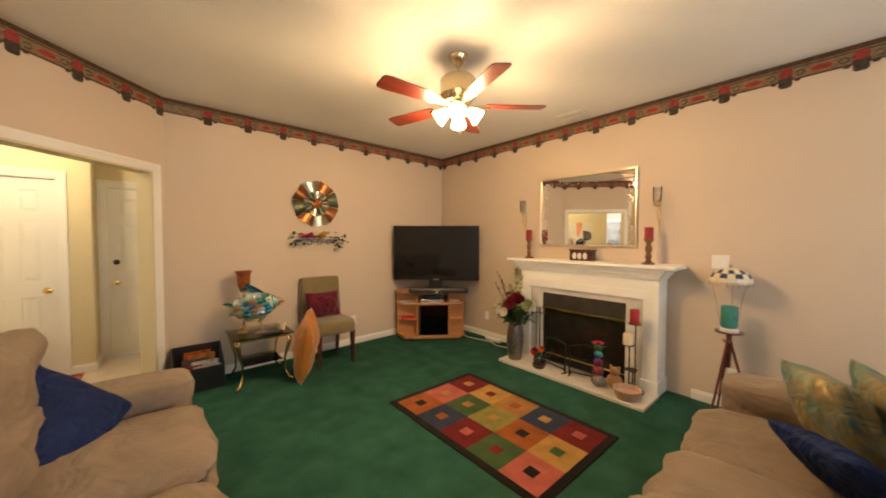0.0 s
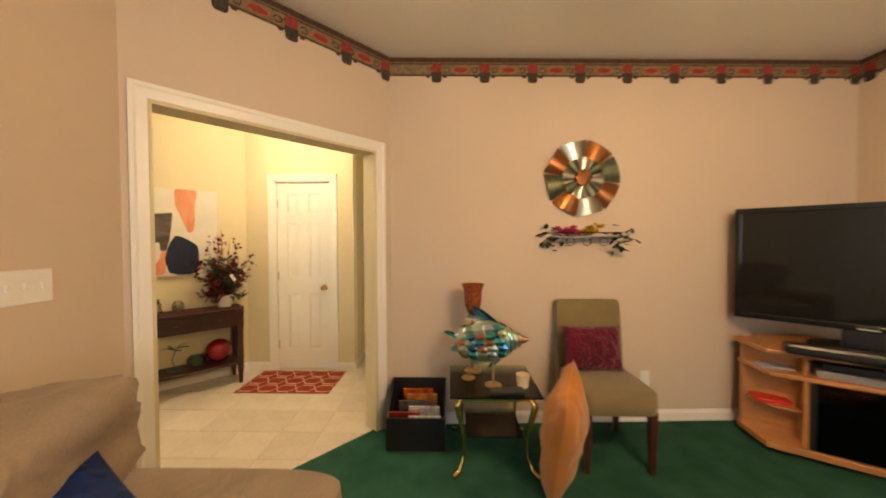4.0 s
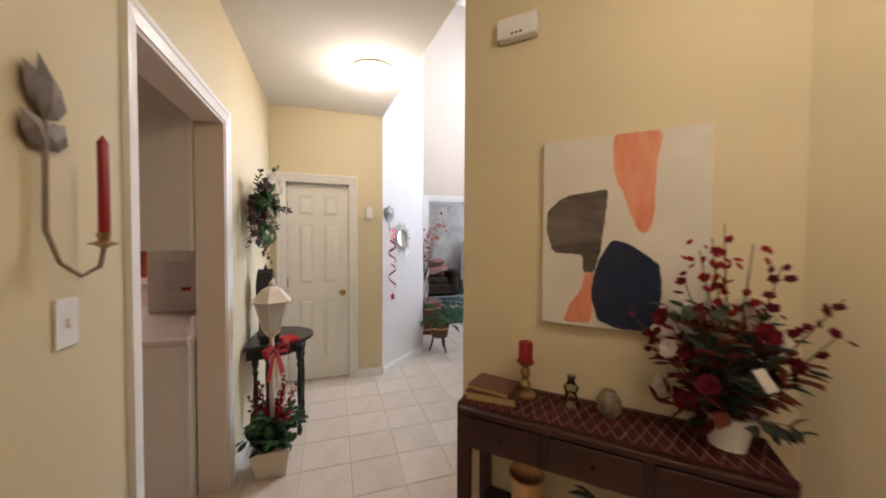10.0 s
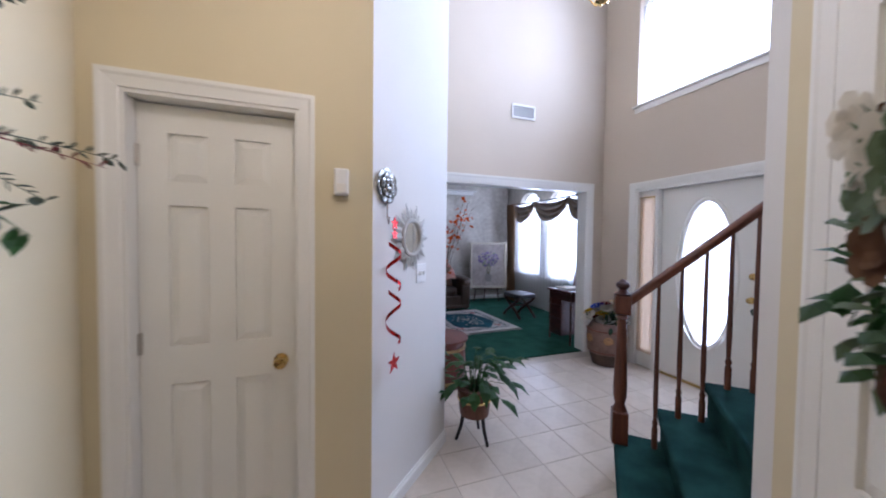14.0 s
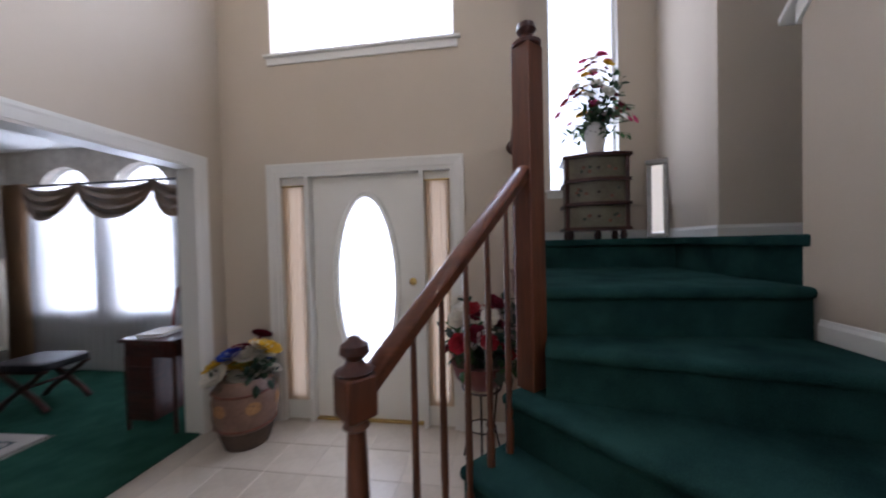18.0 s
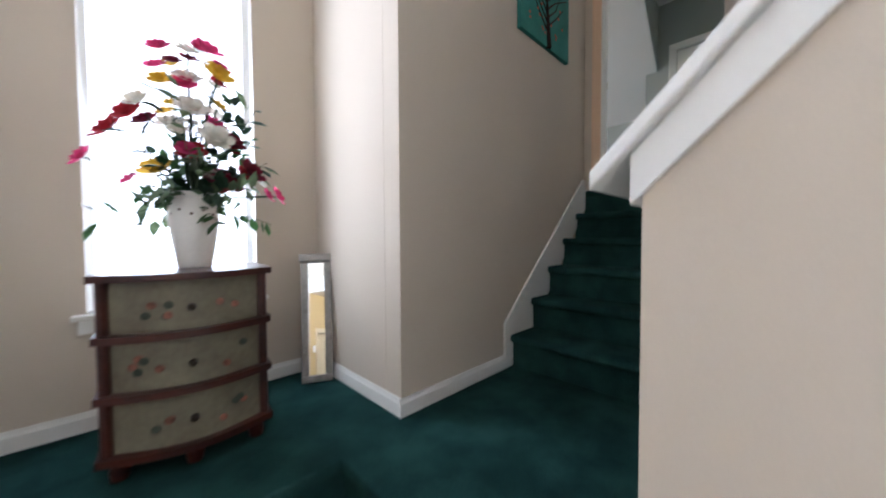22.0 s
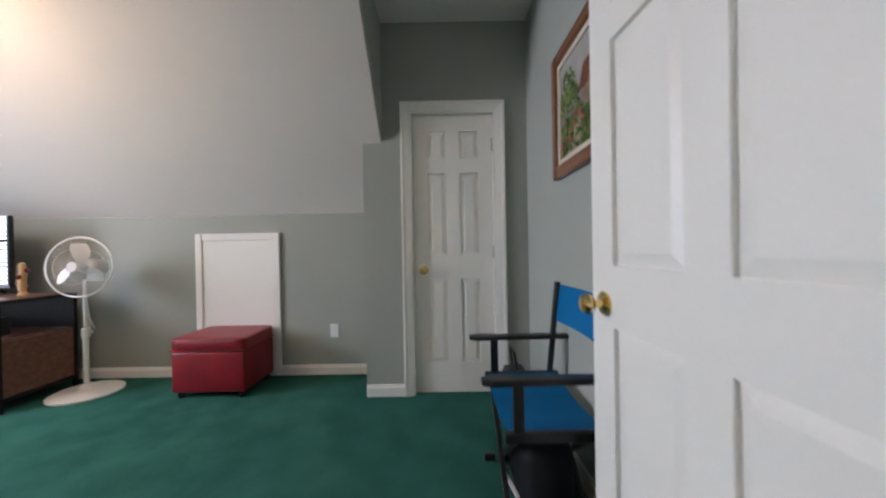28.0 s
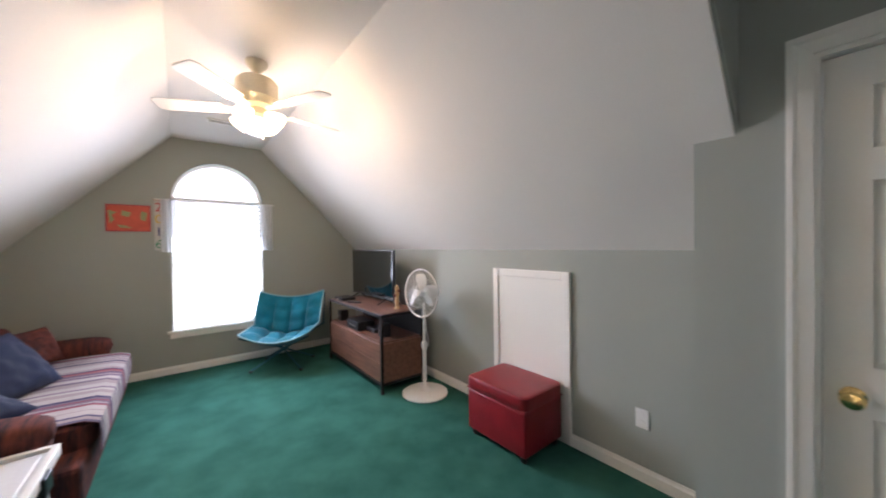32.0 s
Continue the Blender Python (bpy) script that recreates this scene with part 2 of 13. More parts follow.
    if island:  # thin leaves and petals let light through
        thin, mix = N.new("ShaderNodeBsdfTranslucent"), N.new("ShaderNodeMixShader")
        mix.inputs[0].default_value = 0.4
        L.new(ramp.outputs[0], thin.inputs[0])
        L.new(b.outputs[0], mix.inputs[1])
        L.new(thin.outputs[0], mix.inputs[2])
        L.new(mix.outputs[0], N["Material Output"].inputs[0])
    if sub:
        b.inputs["Subsurface Weight"].default_value = sub
        b.inputs["Subsurface Radius"].default_value = (0.02, 0.01, 0.01)
    return mt


def plain(name, color, rough=0.5, metal=0.0, **kw):
    return material(name, color, rough, metal, var=kw.pop("var", 0.05), **kw)


def wood(name, color, dark, rough=0.35, along="x", coat=0.2):
    st = {"x": (1.2, 14, 14), "y": (14, 1.2, 14), "z": (14, 14, 1.2)}[along]
    return material(name, color, rough, 0, scale=2.2, grain=9, bump=0.08, stretch=st, dark=dark, coat=coat)


def glow(name, color, strength):
    """A surface that gives off light."""
    mt = bpy.data.materials.new(name)
    mt.use_nodes = True
    b = mt.node_tree.nodes["Principled BSDF"]
    b.inputs["Base Color"].default_value = (*color, 1)
    b.inputs["Emission Color"].default_value = (*color, 1)
    b.inputs["Emission Strength"].default_value = strength
    return mt


def sheer(name, color, opacity):
    """Thin cloth that lets light through."""
    mt = bpy.data.materials.new(name)
    mt.use_nodes = True
    nt = mt.node_tree
    N, L = nt.nodes, nt.links
    N.remove(N["Principled BSDF"])
    d, t, tr, m1, m2 = (N.new("ShaderNode" + k) for k in ("BsdfDiffuse", "BsdfTranslucent", "BsdfTransparent", "MixShader", "MixShader"))
    for q in (d, t):
        q.inputs[0].default_value = (*color, 1)
    wv = N.new("ShaderNodeTexNoise")
    wv.inputs["Scale"].default_value = 400
    mr = N.new("ShaderNodeMapRange")
    mr.inputs[3].default_value, mr.inputs[4].default_value = opacity - 0.1, min(1, opacity + 0.1)
    L.new(wv.outputs[0], mr.inputs[0])
    m1.inputs[0].default_value = 0.6
    L.new(d.outputs[0], m1.inputs[1])
    L.new(t.outputs[0], m1.inputs[2])
    L.new(mr.outputs[0], m2.inputs[0])
    L.new(tr.outputs[0], m2.inputs[1])
    L.new(m1.outputs[0], m2.inputs[2])
    L.new(m2.outputs[0], N["Material Output"].inputs[0])
    return mt


def glassy(name, color=(1, 1, 1), rough=0.02, tint=0.9, ior=1.45):
    """Thin clear glass: mostly see-through with a glossy face."""
    mt = bpy.data.materials.new(name)
    mt.use_nodes = True
    nt = mt.node_tree
    N, L = nt.nodes, nt.links
    N.remove(N["Principled BSDF"])
    tr, gl, mx, fr = (N.new("ShaderNode" + k) for k in ("BsdfTransparent", "BsdfGlossy", "MixShader", "Fresnel"))
    tr.inputs[0].default_value = tuple(c * tint for c in color) + (1,)
    gl.inputs["Roughness"].default_value = rough
    fr.inputs[0].default_value = ior
    L.new(fr.outputs[0], mx.inputs[0])
    L.new(tr.outputs[0], mx.inputs[1])
    L.new(gl.outputs[0], mx.inputs[2])
    L.new(mx.outputs[0], N["Material Output"].inputs[0])
    return mt


PAINT_TAN = material("tan_wall_paint", (0.60, 0.492, 0.385), 0.7, var=0.03, scale=1.2, grain=220, bump=0.12)
PAINT_CREAM = material("cream_wall_paint", (0.67, 0.585, 0.385), 0.7, var=0.03, scale=1.2, grain=220, bump=0.12)
PAINT_BEIGE = material("beige_wall_paint", (0.60, 0.515, 0.405), 0.7, var=0.03, scale=1.2, grain=220, bump=0.12)
PAINT_PALE = material("pale_wall_paint", (0.74, 0.71, 0.66), 0.7, var=0.03, scale=1.2, grain=220, bump=0.12)
PAINT_SAGE = material("sage_wall_paint", (0.350, 0.366, 0.322), 0.7, var=0.03, scale=1.2, grain=220, bump=0.12)
PAINT_PINKISH = material("pale_slope_paint", (0.72, 0.68, 0.62), 0.75, var=0.03, scale=1.2, grain=160, bump=0.2)
PAINT_PEACH = material("pinkish_cream_wall_paint", (0.70, 0.60, 0.51), 0.7, var=0.03, scale=1.2, grain=220, bump=0.12)
PAINT_RED = material("brick_red_paint", (0.36, 0.09, 0.06), 0.7, var=0.05, scale=1.5, grain=200, bump=0.1)
FAUX = material("faux_plaster_paint", (0.68, 0.63, 0.55), 0.6, var=0.25, scale=2.6, grain=11, bump=0.25, dark=(0.40, 0.35, 0.29))
CEIL = material("ceiling_paint", (0.78, 0.76, 0.71), 0.85, var=0.03, scale=2, grain=130, bump=0.35)
TRIM = material("white_trim_paint", (0.80, 0.78, 0.72), 0.35, var=0.02, scale=2, grain=90, bump=0.03)
DOORWHITE = material("white_door_paint", (0.80, 0.78, 0.71), 0.38, var=0.02, scale=2, grain=90, bump=0.05)
# trim with the stairwell's warm light put into its colour
TRIM_WARM = material("warm_lit_trim_paint", (0.76, 0.53, 0.34), 0.4, var=0.04, scale=2, grain=90, bump=0.03)
CARPET = material("green_carpet", (0.032, 0.104, 0.070), 0.95, var=0.18, scale=5.0, grain=240, bump=1.0, dark=(0.018, 0.062, 0.043), spec=0.05, tight=0.14)
# the same green carpet, with the upper room's brighter light put into its colour
CARPET_UP = material("daylit_green_carpet", (0.040, 0.140, 0.108), 0.95, var=0.18, scale=4.5, grain=240, bump=1.0, dark=(0.024, 0.094, 0.073), spec=0.05, tight=0.14)
# green carpet darkened in its colour to stand in for shade on the stairs
CARPET_STAIR = material("shaded_green_carpet", (0.026, 0.075, 0.067), 0.95, var=0.18, scale=5.0, grain=260, bump=1.0, dark=(0.012, 0.036, 0.034), spec=0.03, tight=0.12)
GROUT = material("grout", (0.60, 0.53, 0.44), 0.9, var=0.1, scale=4, grain=150, bump=0.2)
TILE = material("beige_tile", (0.63, 0.55, 0.45), 0.30, var=0.14, scale=5, grain=26, bump=0.05, dark=(0.50, 0.425, 0.335), random=0.25, tight=0.13)
BRASS = plain("polished_brass", (0.78, 0.57, 0.22), 0.18, 1.0)
STEEL = plain("hinge_steel", (0.55, 0.52, 0.47), 0.35, 1.0)
GOLD = material("worn_gold", (0.55, 0.38, 0.17), 0.35, 0.85, var=0.2, scale=20, grain=90, bump=0.1)
DARKWOOD = wood("dark_cherry_wood", (0.075, 0.019, 0.011), (0.026, 0.008, 0.006), coat=0.08)
OAK = wood("oak_laminate", (0.52, 0.24, 0.09), (0.40, 0.17, 0.06), rough=0.45)
RAILWOOD = wood("stained_rail_wood", (0.135, 0.043, 0.019), (0.070, 0.022, 0.010), rough=0.38, along="z")
BLACKWOOD = plain("black_painted_wood", (0.016, 0.014, 0.014), 0.3)
BLACK = plain("black_plastic", (0.012, 0.012, 0.013), 0.35)
SCREEN = plain("tv_screen", (0.006, 0.007, 0.008), 0.06, var=0.0)
WHITE = plain("white_plastic", (0.80, 0.79, 0.76), 0.35)
CERAMIC = plain("white_ceramic", (0.80, 0.77, 0.70), 0.2)
IRON = plain("black_iron", (0.018, 0.016, 0.015), 0.45, 0.6)
GLASS = glassy("clear_glass")
MIRROR = plain("mirror_silver", (0.90, 0.90, 0.88), 0.02, 1.0, var=0.0)
SOFA = material("taupe_microfibre", (0.295, 0.225, 0.165), 0.9, var=0.14, scale=5, grain=200, bump=0.22, sheen=0.08, crease=3.5)
LEAF = material("green_leaf", (0.045, 0.115, 0.030), 0.5, var=0.25, scale=8, grain=60, random=0.3, island=True)
LEAF_DARK = material("dark_leaf", (0.025, 0.060, 0.028), 0.55, var=0.25, scale=8, grain=60, random=0.3, island=True)
LEAF_GREY = material("eucalyptus_leaf", (0.095, 0.115, 0.085), 0.6, var=0.25, scale=8, grain=60, random=0.3, island=True)
LEAF_PALE = material("pale_green_leaf", (0.16, 0.22, 0.11), 0.55, var=0.25, scale=8, grain=60, random=0.3, island=True)
PETAL_RED = material("red_petal", (0.36, 0.020, 0.028), 0.6, var=0.2, scale=10, grain=60, random=0.3, island=True)
PETAL_DARKRED = material("burgundy_petal", (0.16, 0.012, 0.026), 0.6, var=0.2, scale=10, grain=60, random=0.3, island=True)
PETAL_WHITE = material("ivory_petal", (0.74, 0.69, 0.58), 0.6, var=0.12, scale=10, grain=60, random=0.2, island=True)
PETAL_PINK = material("pink_petal", (0.62, 0.055, 0.17), 0.6, var=0.15, scale=10, grain=60, random=0.3, island=True)
PETAL_YELLOW = material("yellow_petal", (0.72, 0.45, 0.035), 0.6, var=0.15, scale=10, grain=60, random=0.3, island=True)
PETAL_ORANGE = material("orange_petal", (0.62, 0.11, 0.020), 0.6, var=0.15, scale=10, grain=60, random=0.3, island=True)
TWIG = plain("brown_twig", (0.10, 0.055, 0.030), 0.8)
RED_WAX = material("red_wax", (0.30, 0.012, 0.016), 0.4, var=0.08, scale=12, grain=80, sub=0.1)
IVORY_WAX = material("ivory_wax", (0.72, 0.60, 0.40), 0.4, var=0.05, scale=12, grain=80, sub=0.1)
SLAT = sheer("translucent_blind_slat", (0.90, 0.90, 0.90), 1.0)
SKYGLOW = glow("bright_overcast", (0.93, 0.96, 1.0), 3.6)
BULB = glow("lit_glass_shade", (1.0, 0.78, 0.45), 9.0)


# ---- large structure ----
CEILING, LANDING, UPPER, VOID = 2.74, 1.47, 2.71, 5.45


def wall_pose(p0, p1, s=0.0, z=0.0):
    """A pose on the face of the wall from p0 to p1: x along it, y out of it into the room on its left, z up."""
    d = (V3((*p1, 0)) - V3((*p0, 0))).normalized()
    o = V3((*p0, 0)) + d * s + V3((0, 0, z))
    return Matrix(((d.x, -d.y, 0, o.x), (d.y, d.x, 0, o.y), (0, 0, 1, o.z), (0, 0, 0, 1)))


def wall(name, p0, p1, z0, z1, front, back=None, openings=(), thick=0.12, reveal=None, label="painted wall", ext=(0, 0)):
    """A wall whose face runs from p0 to p1 with the room on its left. openings: (from, to, bottom, top)."""
    length = (V3(p1) - V3(p0)).length
    sh = S()
    cuts = sorted(openings)
    spans, at = [], -ext[0]
    for a, b, lo, hi in cuts:
        spans.append((at, a, z0, z1))
        if lo > z0 + 0.001:
            spans.append((a, b, z0, lo))
        if hi < z1 - 0.001:
            spans.append((a, b, hi, z1))
        at = b
    spans.append((at, length + ext[1], z0, z1))
    for a, b, lo, hi in spans:
        vs = [(x, y, z) for z in (lo, hi) for x, y in ((a, -thick), (b, -thick), (b, 0), (a, 0))]
        sh.add(vs, [(3, 2, 1, 0), (4, 5, 6, 7), (1, 2, 6, 5), (3, 0, 4, 7)], 2)
        sh.add(vs, [(2, 3, 7, 6)], 0)
        sh.add(vs, [(0, 1, 5, 4)], 1)
    return sh.make(name, [front, back or front, reveal or front], m=wall_pose(p0, p1), kind="structure", label=label, category="wall")


def casing(p0, p1, a, b, lo, hi, w=0.066, deep=0.018, mat=None, sill=False, side=1, label="white painted casing round the opening", thick=0.12, lined=True, jambmat=None):
    """A moulded frame round an opening on the face (side=1) or the back (side=-1) of a wall, and the lining of its reveal."""
    mat = mat or TRIM
    m = wall_pose(p0, p1)
    ob = thing("door_casing", m, label, "trim", kind="structure")
    prof = [(0.0, 0.0), (w, 0.0), (w, deep), (w * 0.75, deep), (w * 0.6, deep * 0.75), (w * 0.2, deep * 0.55), (0.0, deep * 0.45)]
    y0 = 0.0 if side > 0 else -thick

    def strip(name, mitre, place):
        sh, n = S(), len(prof)
        vs = [place(u, v, end) for end in (0, 1) for u, v in prof]
        fs = [tuple(range(n - 1, -1, -1)), tuple(range(n, 2 * n))] + [(i, (i + 1) % n, n + (i + 1) % n, n + i) for i in range(n)]
        sh.add(vs, fs)
        part(name, sh, mat, ob)

    yy = lambda v: y0 + side * v  # noqa: E731
    strip("casing_upright", 0, lambda u, v, e: (a - u, yy(v), (hi + u) if e else lo))
    strip("casing_upright", 0, lambda u, v, e: (b + u, yy(v), (hi + u) if e else lo))
    strip("casing_head", 0, lambda u, v, e: ((b + u) if e else (a - u), yy(v), hi + u))
    if sill:
        part("casing_sill", S().box(a - w, y0, lo - 0.03, b + w, y0 + side * 0.05, lo), mat, ob, bevel=0.006)
    if lined:
        j = jambmat or mat
        part("jamb", S().box(a - 0.001, -thick - 0.001, lo, a + 0.016, 0.001, hi), j, ob)
        part("jamb", S().box(b - 0.016, -thick - 0.001, lo, b + 0.001, 0.001, hi), j, ob)
        part("jamb_head", S().box(a + 0.016, -thick - 0.001, hi - 0.016, b - 0.016, 0.001, hi + 0.001), j, ob)
    return ob


def baseboard(p0, p1, z=0.0, a=0.0, b=None, h=0.085, mat=None):
    length = (V3(p1) - V3(p0)).length
    b = length if b is None else b
    prof = [(0, 0), (0.014, 0), (0.014, h * 0.72), (0.008, h * 0.86), (0.006, h), (0, h)]
    n = len(prof)
    sh = S().add([(x, y, q) for x in (a, b) for y, q in prof], [tuple(range(n)), tuple(range(2 * n - 1, n - 1, -1))] +
                 [((i + 1) % n, i, n + i, n + (i + 1) % n) for i in range(n)])
    return sh.make("baseboard", mat or TRIM, m=wall_pose(p0, p1, 0, z), kind="structure", label="white moulded baseboard", category="trim")


# living room
C_SE, C_NE, C_N, C_D, C_SW = (3.88, -1.6), (3.88, 4.70), (0.345, 4.55), (-0.63, 3.485), (-0.63, -1.6)
wall("wall_south", C_SW, C_SE, 0, CEILING, PAINT_TAN, openings=[(0.28, 1.48, 0.85, 2.15), (2.68, 3.88, 0.85, 2.15)], reveal=TRIM, label="tan painted living room wall with two windows", ext=(0.12, 0.12))
wall("wall_east", C_SE, C_NE, 0, CEILING, PAINT_TAN, label="tan painted wall behind the fireplace", ext=(0, 0.12))
wall("wall_north", C_NE, C_N, 0, CEILING, PAINT_TAN, PAINT_CREAM, label="tan painted living room wall", ext=(0, 0.0))
DIAG_A, DIAG_B = 0.126, 1.352
wall("wall_diagonal", C_N, C_D, 0, CEILING, PAINT_TAN, PAINT_CREAM, openings=[(DIAG_A, DIAG_B, 0, 2.03)], reveal=PAINT_CREAM, thick=0.14, label="tan painted diagonal wall with a wide cased opening", ext=(0.06, 0.05))
wall("wall_west", C_D, C_SW, 0, CEILING, PAINT_TAN, PAINT_CREAM, label="tan painted living room wall")
casing(C_N, C_D, DIAG_A, DIAG_B, 0, 2.03, thick=0.14, jambmat=PAINT_CREAM)
casing(C_N, C_D, DIAG_A, DIAG_B, 0, 2.03, thick=0.14, side=-1, lined=False)
for a, b, s0, s1 in ((C_SE, C_NE, 0, 2.86), (C_SE, C_NE, 4.75, 6.3), (C_NE, C_N, 0, 3.56), (C_N, C_D, 0, 0.058), (C_D, C_SW, 0, 5.06), (C_SW, C_SE, 0, 4.5)):
    baseboard(a, b, 0.012, s0, s1)
S().prism([C_SW, C_SE, C_NE, C_N, (0.315, 4.577), (-0.66, 3.512), C_D], -0.10, 0.012).make("floor_living", CARPET, kind="structure", label="dark green cut-pile wall-to-wall carpet", category="carpet")
S().prism([(-0.9, -1.8), (4.1, -1.8), (4.1, 4.78), (0.295, 4.63), (-0.68, 3.55), (-0.9, 3.30)], CEILING, CEILING + 0.1).make("ceiling_living", CEIL, kind="structure", label="white lightly textured ceiling", category="ceiling")

# hall, foyer and kitchen shell
K_W, D2_S, D2_N, SW_N = (-4.27, 3.46), (-4.27, 3.46), (-4.27, 4.54), (-4.87, 5.14)
P, Q, R = (-2.33, 4.70), (-3.28, 5.59), (-2.56, 6.38)
CL_W, CL_E = (-1.41, 5.62), (-0.25, 5.62)
wall("wall_kitchen", K_W, (-0.68, 3.46), 0, CEILING, PAINT_CREAM, PAINT_PALE, openings=[(4.27 - 2.89, 4.27 - 1.99, 0, 2.11)], reveal=PAINT_PEACH, thick=0.14, label="cream painted wall between foyer and kitchen")
casing(K_W, (-0.68, 3.46), 4.27 - 2.89, 4.27 - 1.99, 0, 2.11, thick=0.14, jambmat=PAINT_PEACH)
wall("wall_closet_west", D2_N, D2_S, 0, CEILING, PAINT_CREAM, openings=[(0.325, 0.955, 0, 2.03)], reveal=TRIM, label="cream painted wall with a closet door", ext=(0, 0.1))
casing(D2_N, D2_S, 0.325, 0.955, 0, 2.03)
wall("wall_angled", SW_N, D2_N, 0, VOID, PAINT_PALE, label="pale painted angled wall hung with metal ornaments")
wall("wall_behind_plant", (-6.11, 5.14), SW_N, 0, VOID, PAINT_BEIGE, label="beige painted wall", ext=(0.0, 0.0))
wall("wall_closet_north", CL_E, CL_W, 0, CEILING, PAINT_CREAM, openings=[(0.24, 0.85, 0, 2.04)], reveal=TRIM, label="cream painted wall with a closet door")
casing(CL_E, CL_W, 0.24, 0.85, 0, 2.04)
wall("wall_painting", CL_W, P, 0, CEILING, PAINT_CREAM, label="cream painted diagonal wall behind the console table")
wall("wall_stair_closet", P, Q, 0, VOID, PAINT_CREAM, openings=[(0.27, 0.98, 0, 2.04)], reveal=TRIM, label="cream painted wall with a narrow closet door under the stairs", ext=(-0.119, -0.119))
casing(P, Q, 0.27, 0.98, 0, 2.04)
wall("wall_hall_side", (-0.25, 6.03), (-0.25, 5.739), 0, CEILING, PAINT_CREAM, label="cream painted hall wall")
wall("wall_hall_end", (0.9, 6.03), (-0.25, 6.03), 0, CEILING, PAINT_CREAM, openings=[(0.27, 1.08, 0, 2.04)], reveal=TRIM, label="cream painted hall end wall with a door")
casing((0.9, 6.03), (-0.25, 6.03), 0.27, 1.08, 0, 2.04)
wall("wall_hall_east", (0.9, 4.69), (0.9, 6.03), 0, CEILING, PAINT_CREAM, label="cream painted hall wall")
for p0, p1, s0, s1 in ((CL_E, CL_W, 0, 0.174), (CL_E, CL_W, 0.916, 1.16), (CL_W, P, 0, 1.30), (P, Q, 0, 0.2), (P, Q, 1.05, 1.30), (D2_N, D2_S, 0, 0.26), (D2_N, D2_S, 1.02, 1.08),
                       (SW_N, D2_N, 0, 0.848), (K_W, (-0.68, 3.46), 0, 1.31), (K_W, (-0.68, 3.46), 2.35, 3.5), ((-6.11, 5.14), SW_N, 0, 1.24), ((-0.25, 6.03), CL_E, 0, 0.41),
                       ((-6.11, 7.80), (-6.11, 5.14), 0, 0.18)):
    baseboard(p0, p1, 0.0, s0, s1)
# low ceiling over hall and foyer, up to the edge of the two-storey hall
S().prism([(-4.5, 3.3), (-0.90, 3.3), (-0.68, 3.55), (0.295, 4.63), (1.0, 4.66), (1.0, 6.5), (-0.3, 6.5), (-0.35, 5.7), (-1.42, 5.7), (-2.33, 4.70), (-4.27, 4.54), (-4.5, 4.54)], CEILING, CEILING + 0.28).make(
    "ceiling_foyer", CEIL, kind="structure", label="white textured foyer ceiling ending at the two-storey hall", category="ceiling")
wall("wall_over_foyer", (-4.27, 4.545), (-2.33, 4.705), CEILING + 0.28, VOID, PAINT_BEIGE, label="beige painted upper wall of the two-storey hall")

# two-storey entrance hall
DIN, FRONT = -6.11, 7.80
wall("wall_to_sitting_room", (DIN, FRONT), (DIN, 5.14), 0, VOID, PAINT_BEIGE, PAINT_PALE, openings=[(0.25, 2.25, 0, 2.11)], reveal=TRIM, thick=0.16, label="beige painted wall with a wide opening to the sitting room")
casing((DIN, FRONT), (DIN, 5.14), 0.25, 2.25, 0, 2.11, w=0.09, thick=0.16)


def front_wall():
    """The front wall: entrance unit below, arched window above, with the arch cut as short straight lengths."""
    m, sh, t = wall_pose((-3.56, FRONT), (DIN, FRONT)), S(), 0.14
    d0, d1, w0, w1, spring, top = 0.55, 2.05, 0.53, 2.06, 4.22, 4.90
    east, end, c, r = -3.56 - AL_W, 2.55, (0.53 + 2.06) / 2, (2.06 - 0.53) / 2

    def block(poly):
        n = len(poly)
        vs = [(x, -t, z) for x, z in poly] + [(x, 0, z) for x, z in poly]
        sh.add(vs, [tuple(range(n, 2 * n))[::-1], tuple(range(n))] + [(i, n + i, n + (i + 1) % n, (i + 1) % n) for i in range(n)])

    for a, b, lo, hi in ((east, w0, 0, VOID), (w1, end, 0, VOID), (w0, d0, 0, 3.05), (d1, w1, 0, 3.05), (d0, d1, 2.075, 3.05)):
        block([(a, lo), (b, lo), (b, hi), (a, hi)])
    k = 14
    xs = [c - r * math.cos(math.pi * i / k) for i in range(k + 1)]
    zs = [spring + (top - spring) * math.sin(math.pi * i / k) for i in range(k + 1)]
    for i in range(k):
        block([(xs[i], zs[i]), (xs[i + 1], zs[i + 1]), (xs[i + 1], VOID), (xs[i], VOID)])
    sh.make("wall_front", PAINT_BEIGE, m=m, kind="structure", label="beige painted two-storey front wall with an arched window over the entrance", category="wall")


AL_W, AL_E, AL_N = -3.615, -2.205, 8.79
front_wall()
# paler than the other alcove walls: sky light on it is put into the colour
wall("wall_alcove_west", (AL_W, AL_N), (AL_W, FRONT + 0.139), 0, VOID, PAINT_PALE, label="side wall of the window alcove, toned pale for sky light", ext=(0.0, 0))
wall("wall_alcove_north", (AL_E, AL_N), (AL_W, AL_N), 0, VOID, PAINT_BEIGE, openings=[(0.355, 1.025, 1.98, 4.75)], reveal=PAINT_PALE, thick=0.14, label="beige painted alcove wall with a tall window", ext=(0.12, 0.12))
wall("wall_alcove_east", (AL_E, 8.029), (AL_E, AL_N), LANDING - 0.3, VOID, PAINT_BEIGE, label="beige painted side wall of the window alcove")
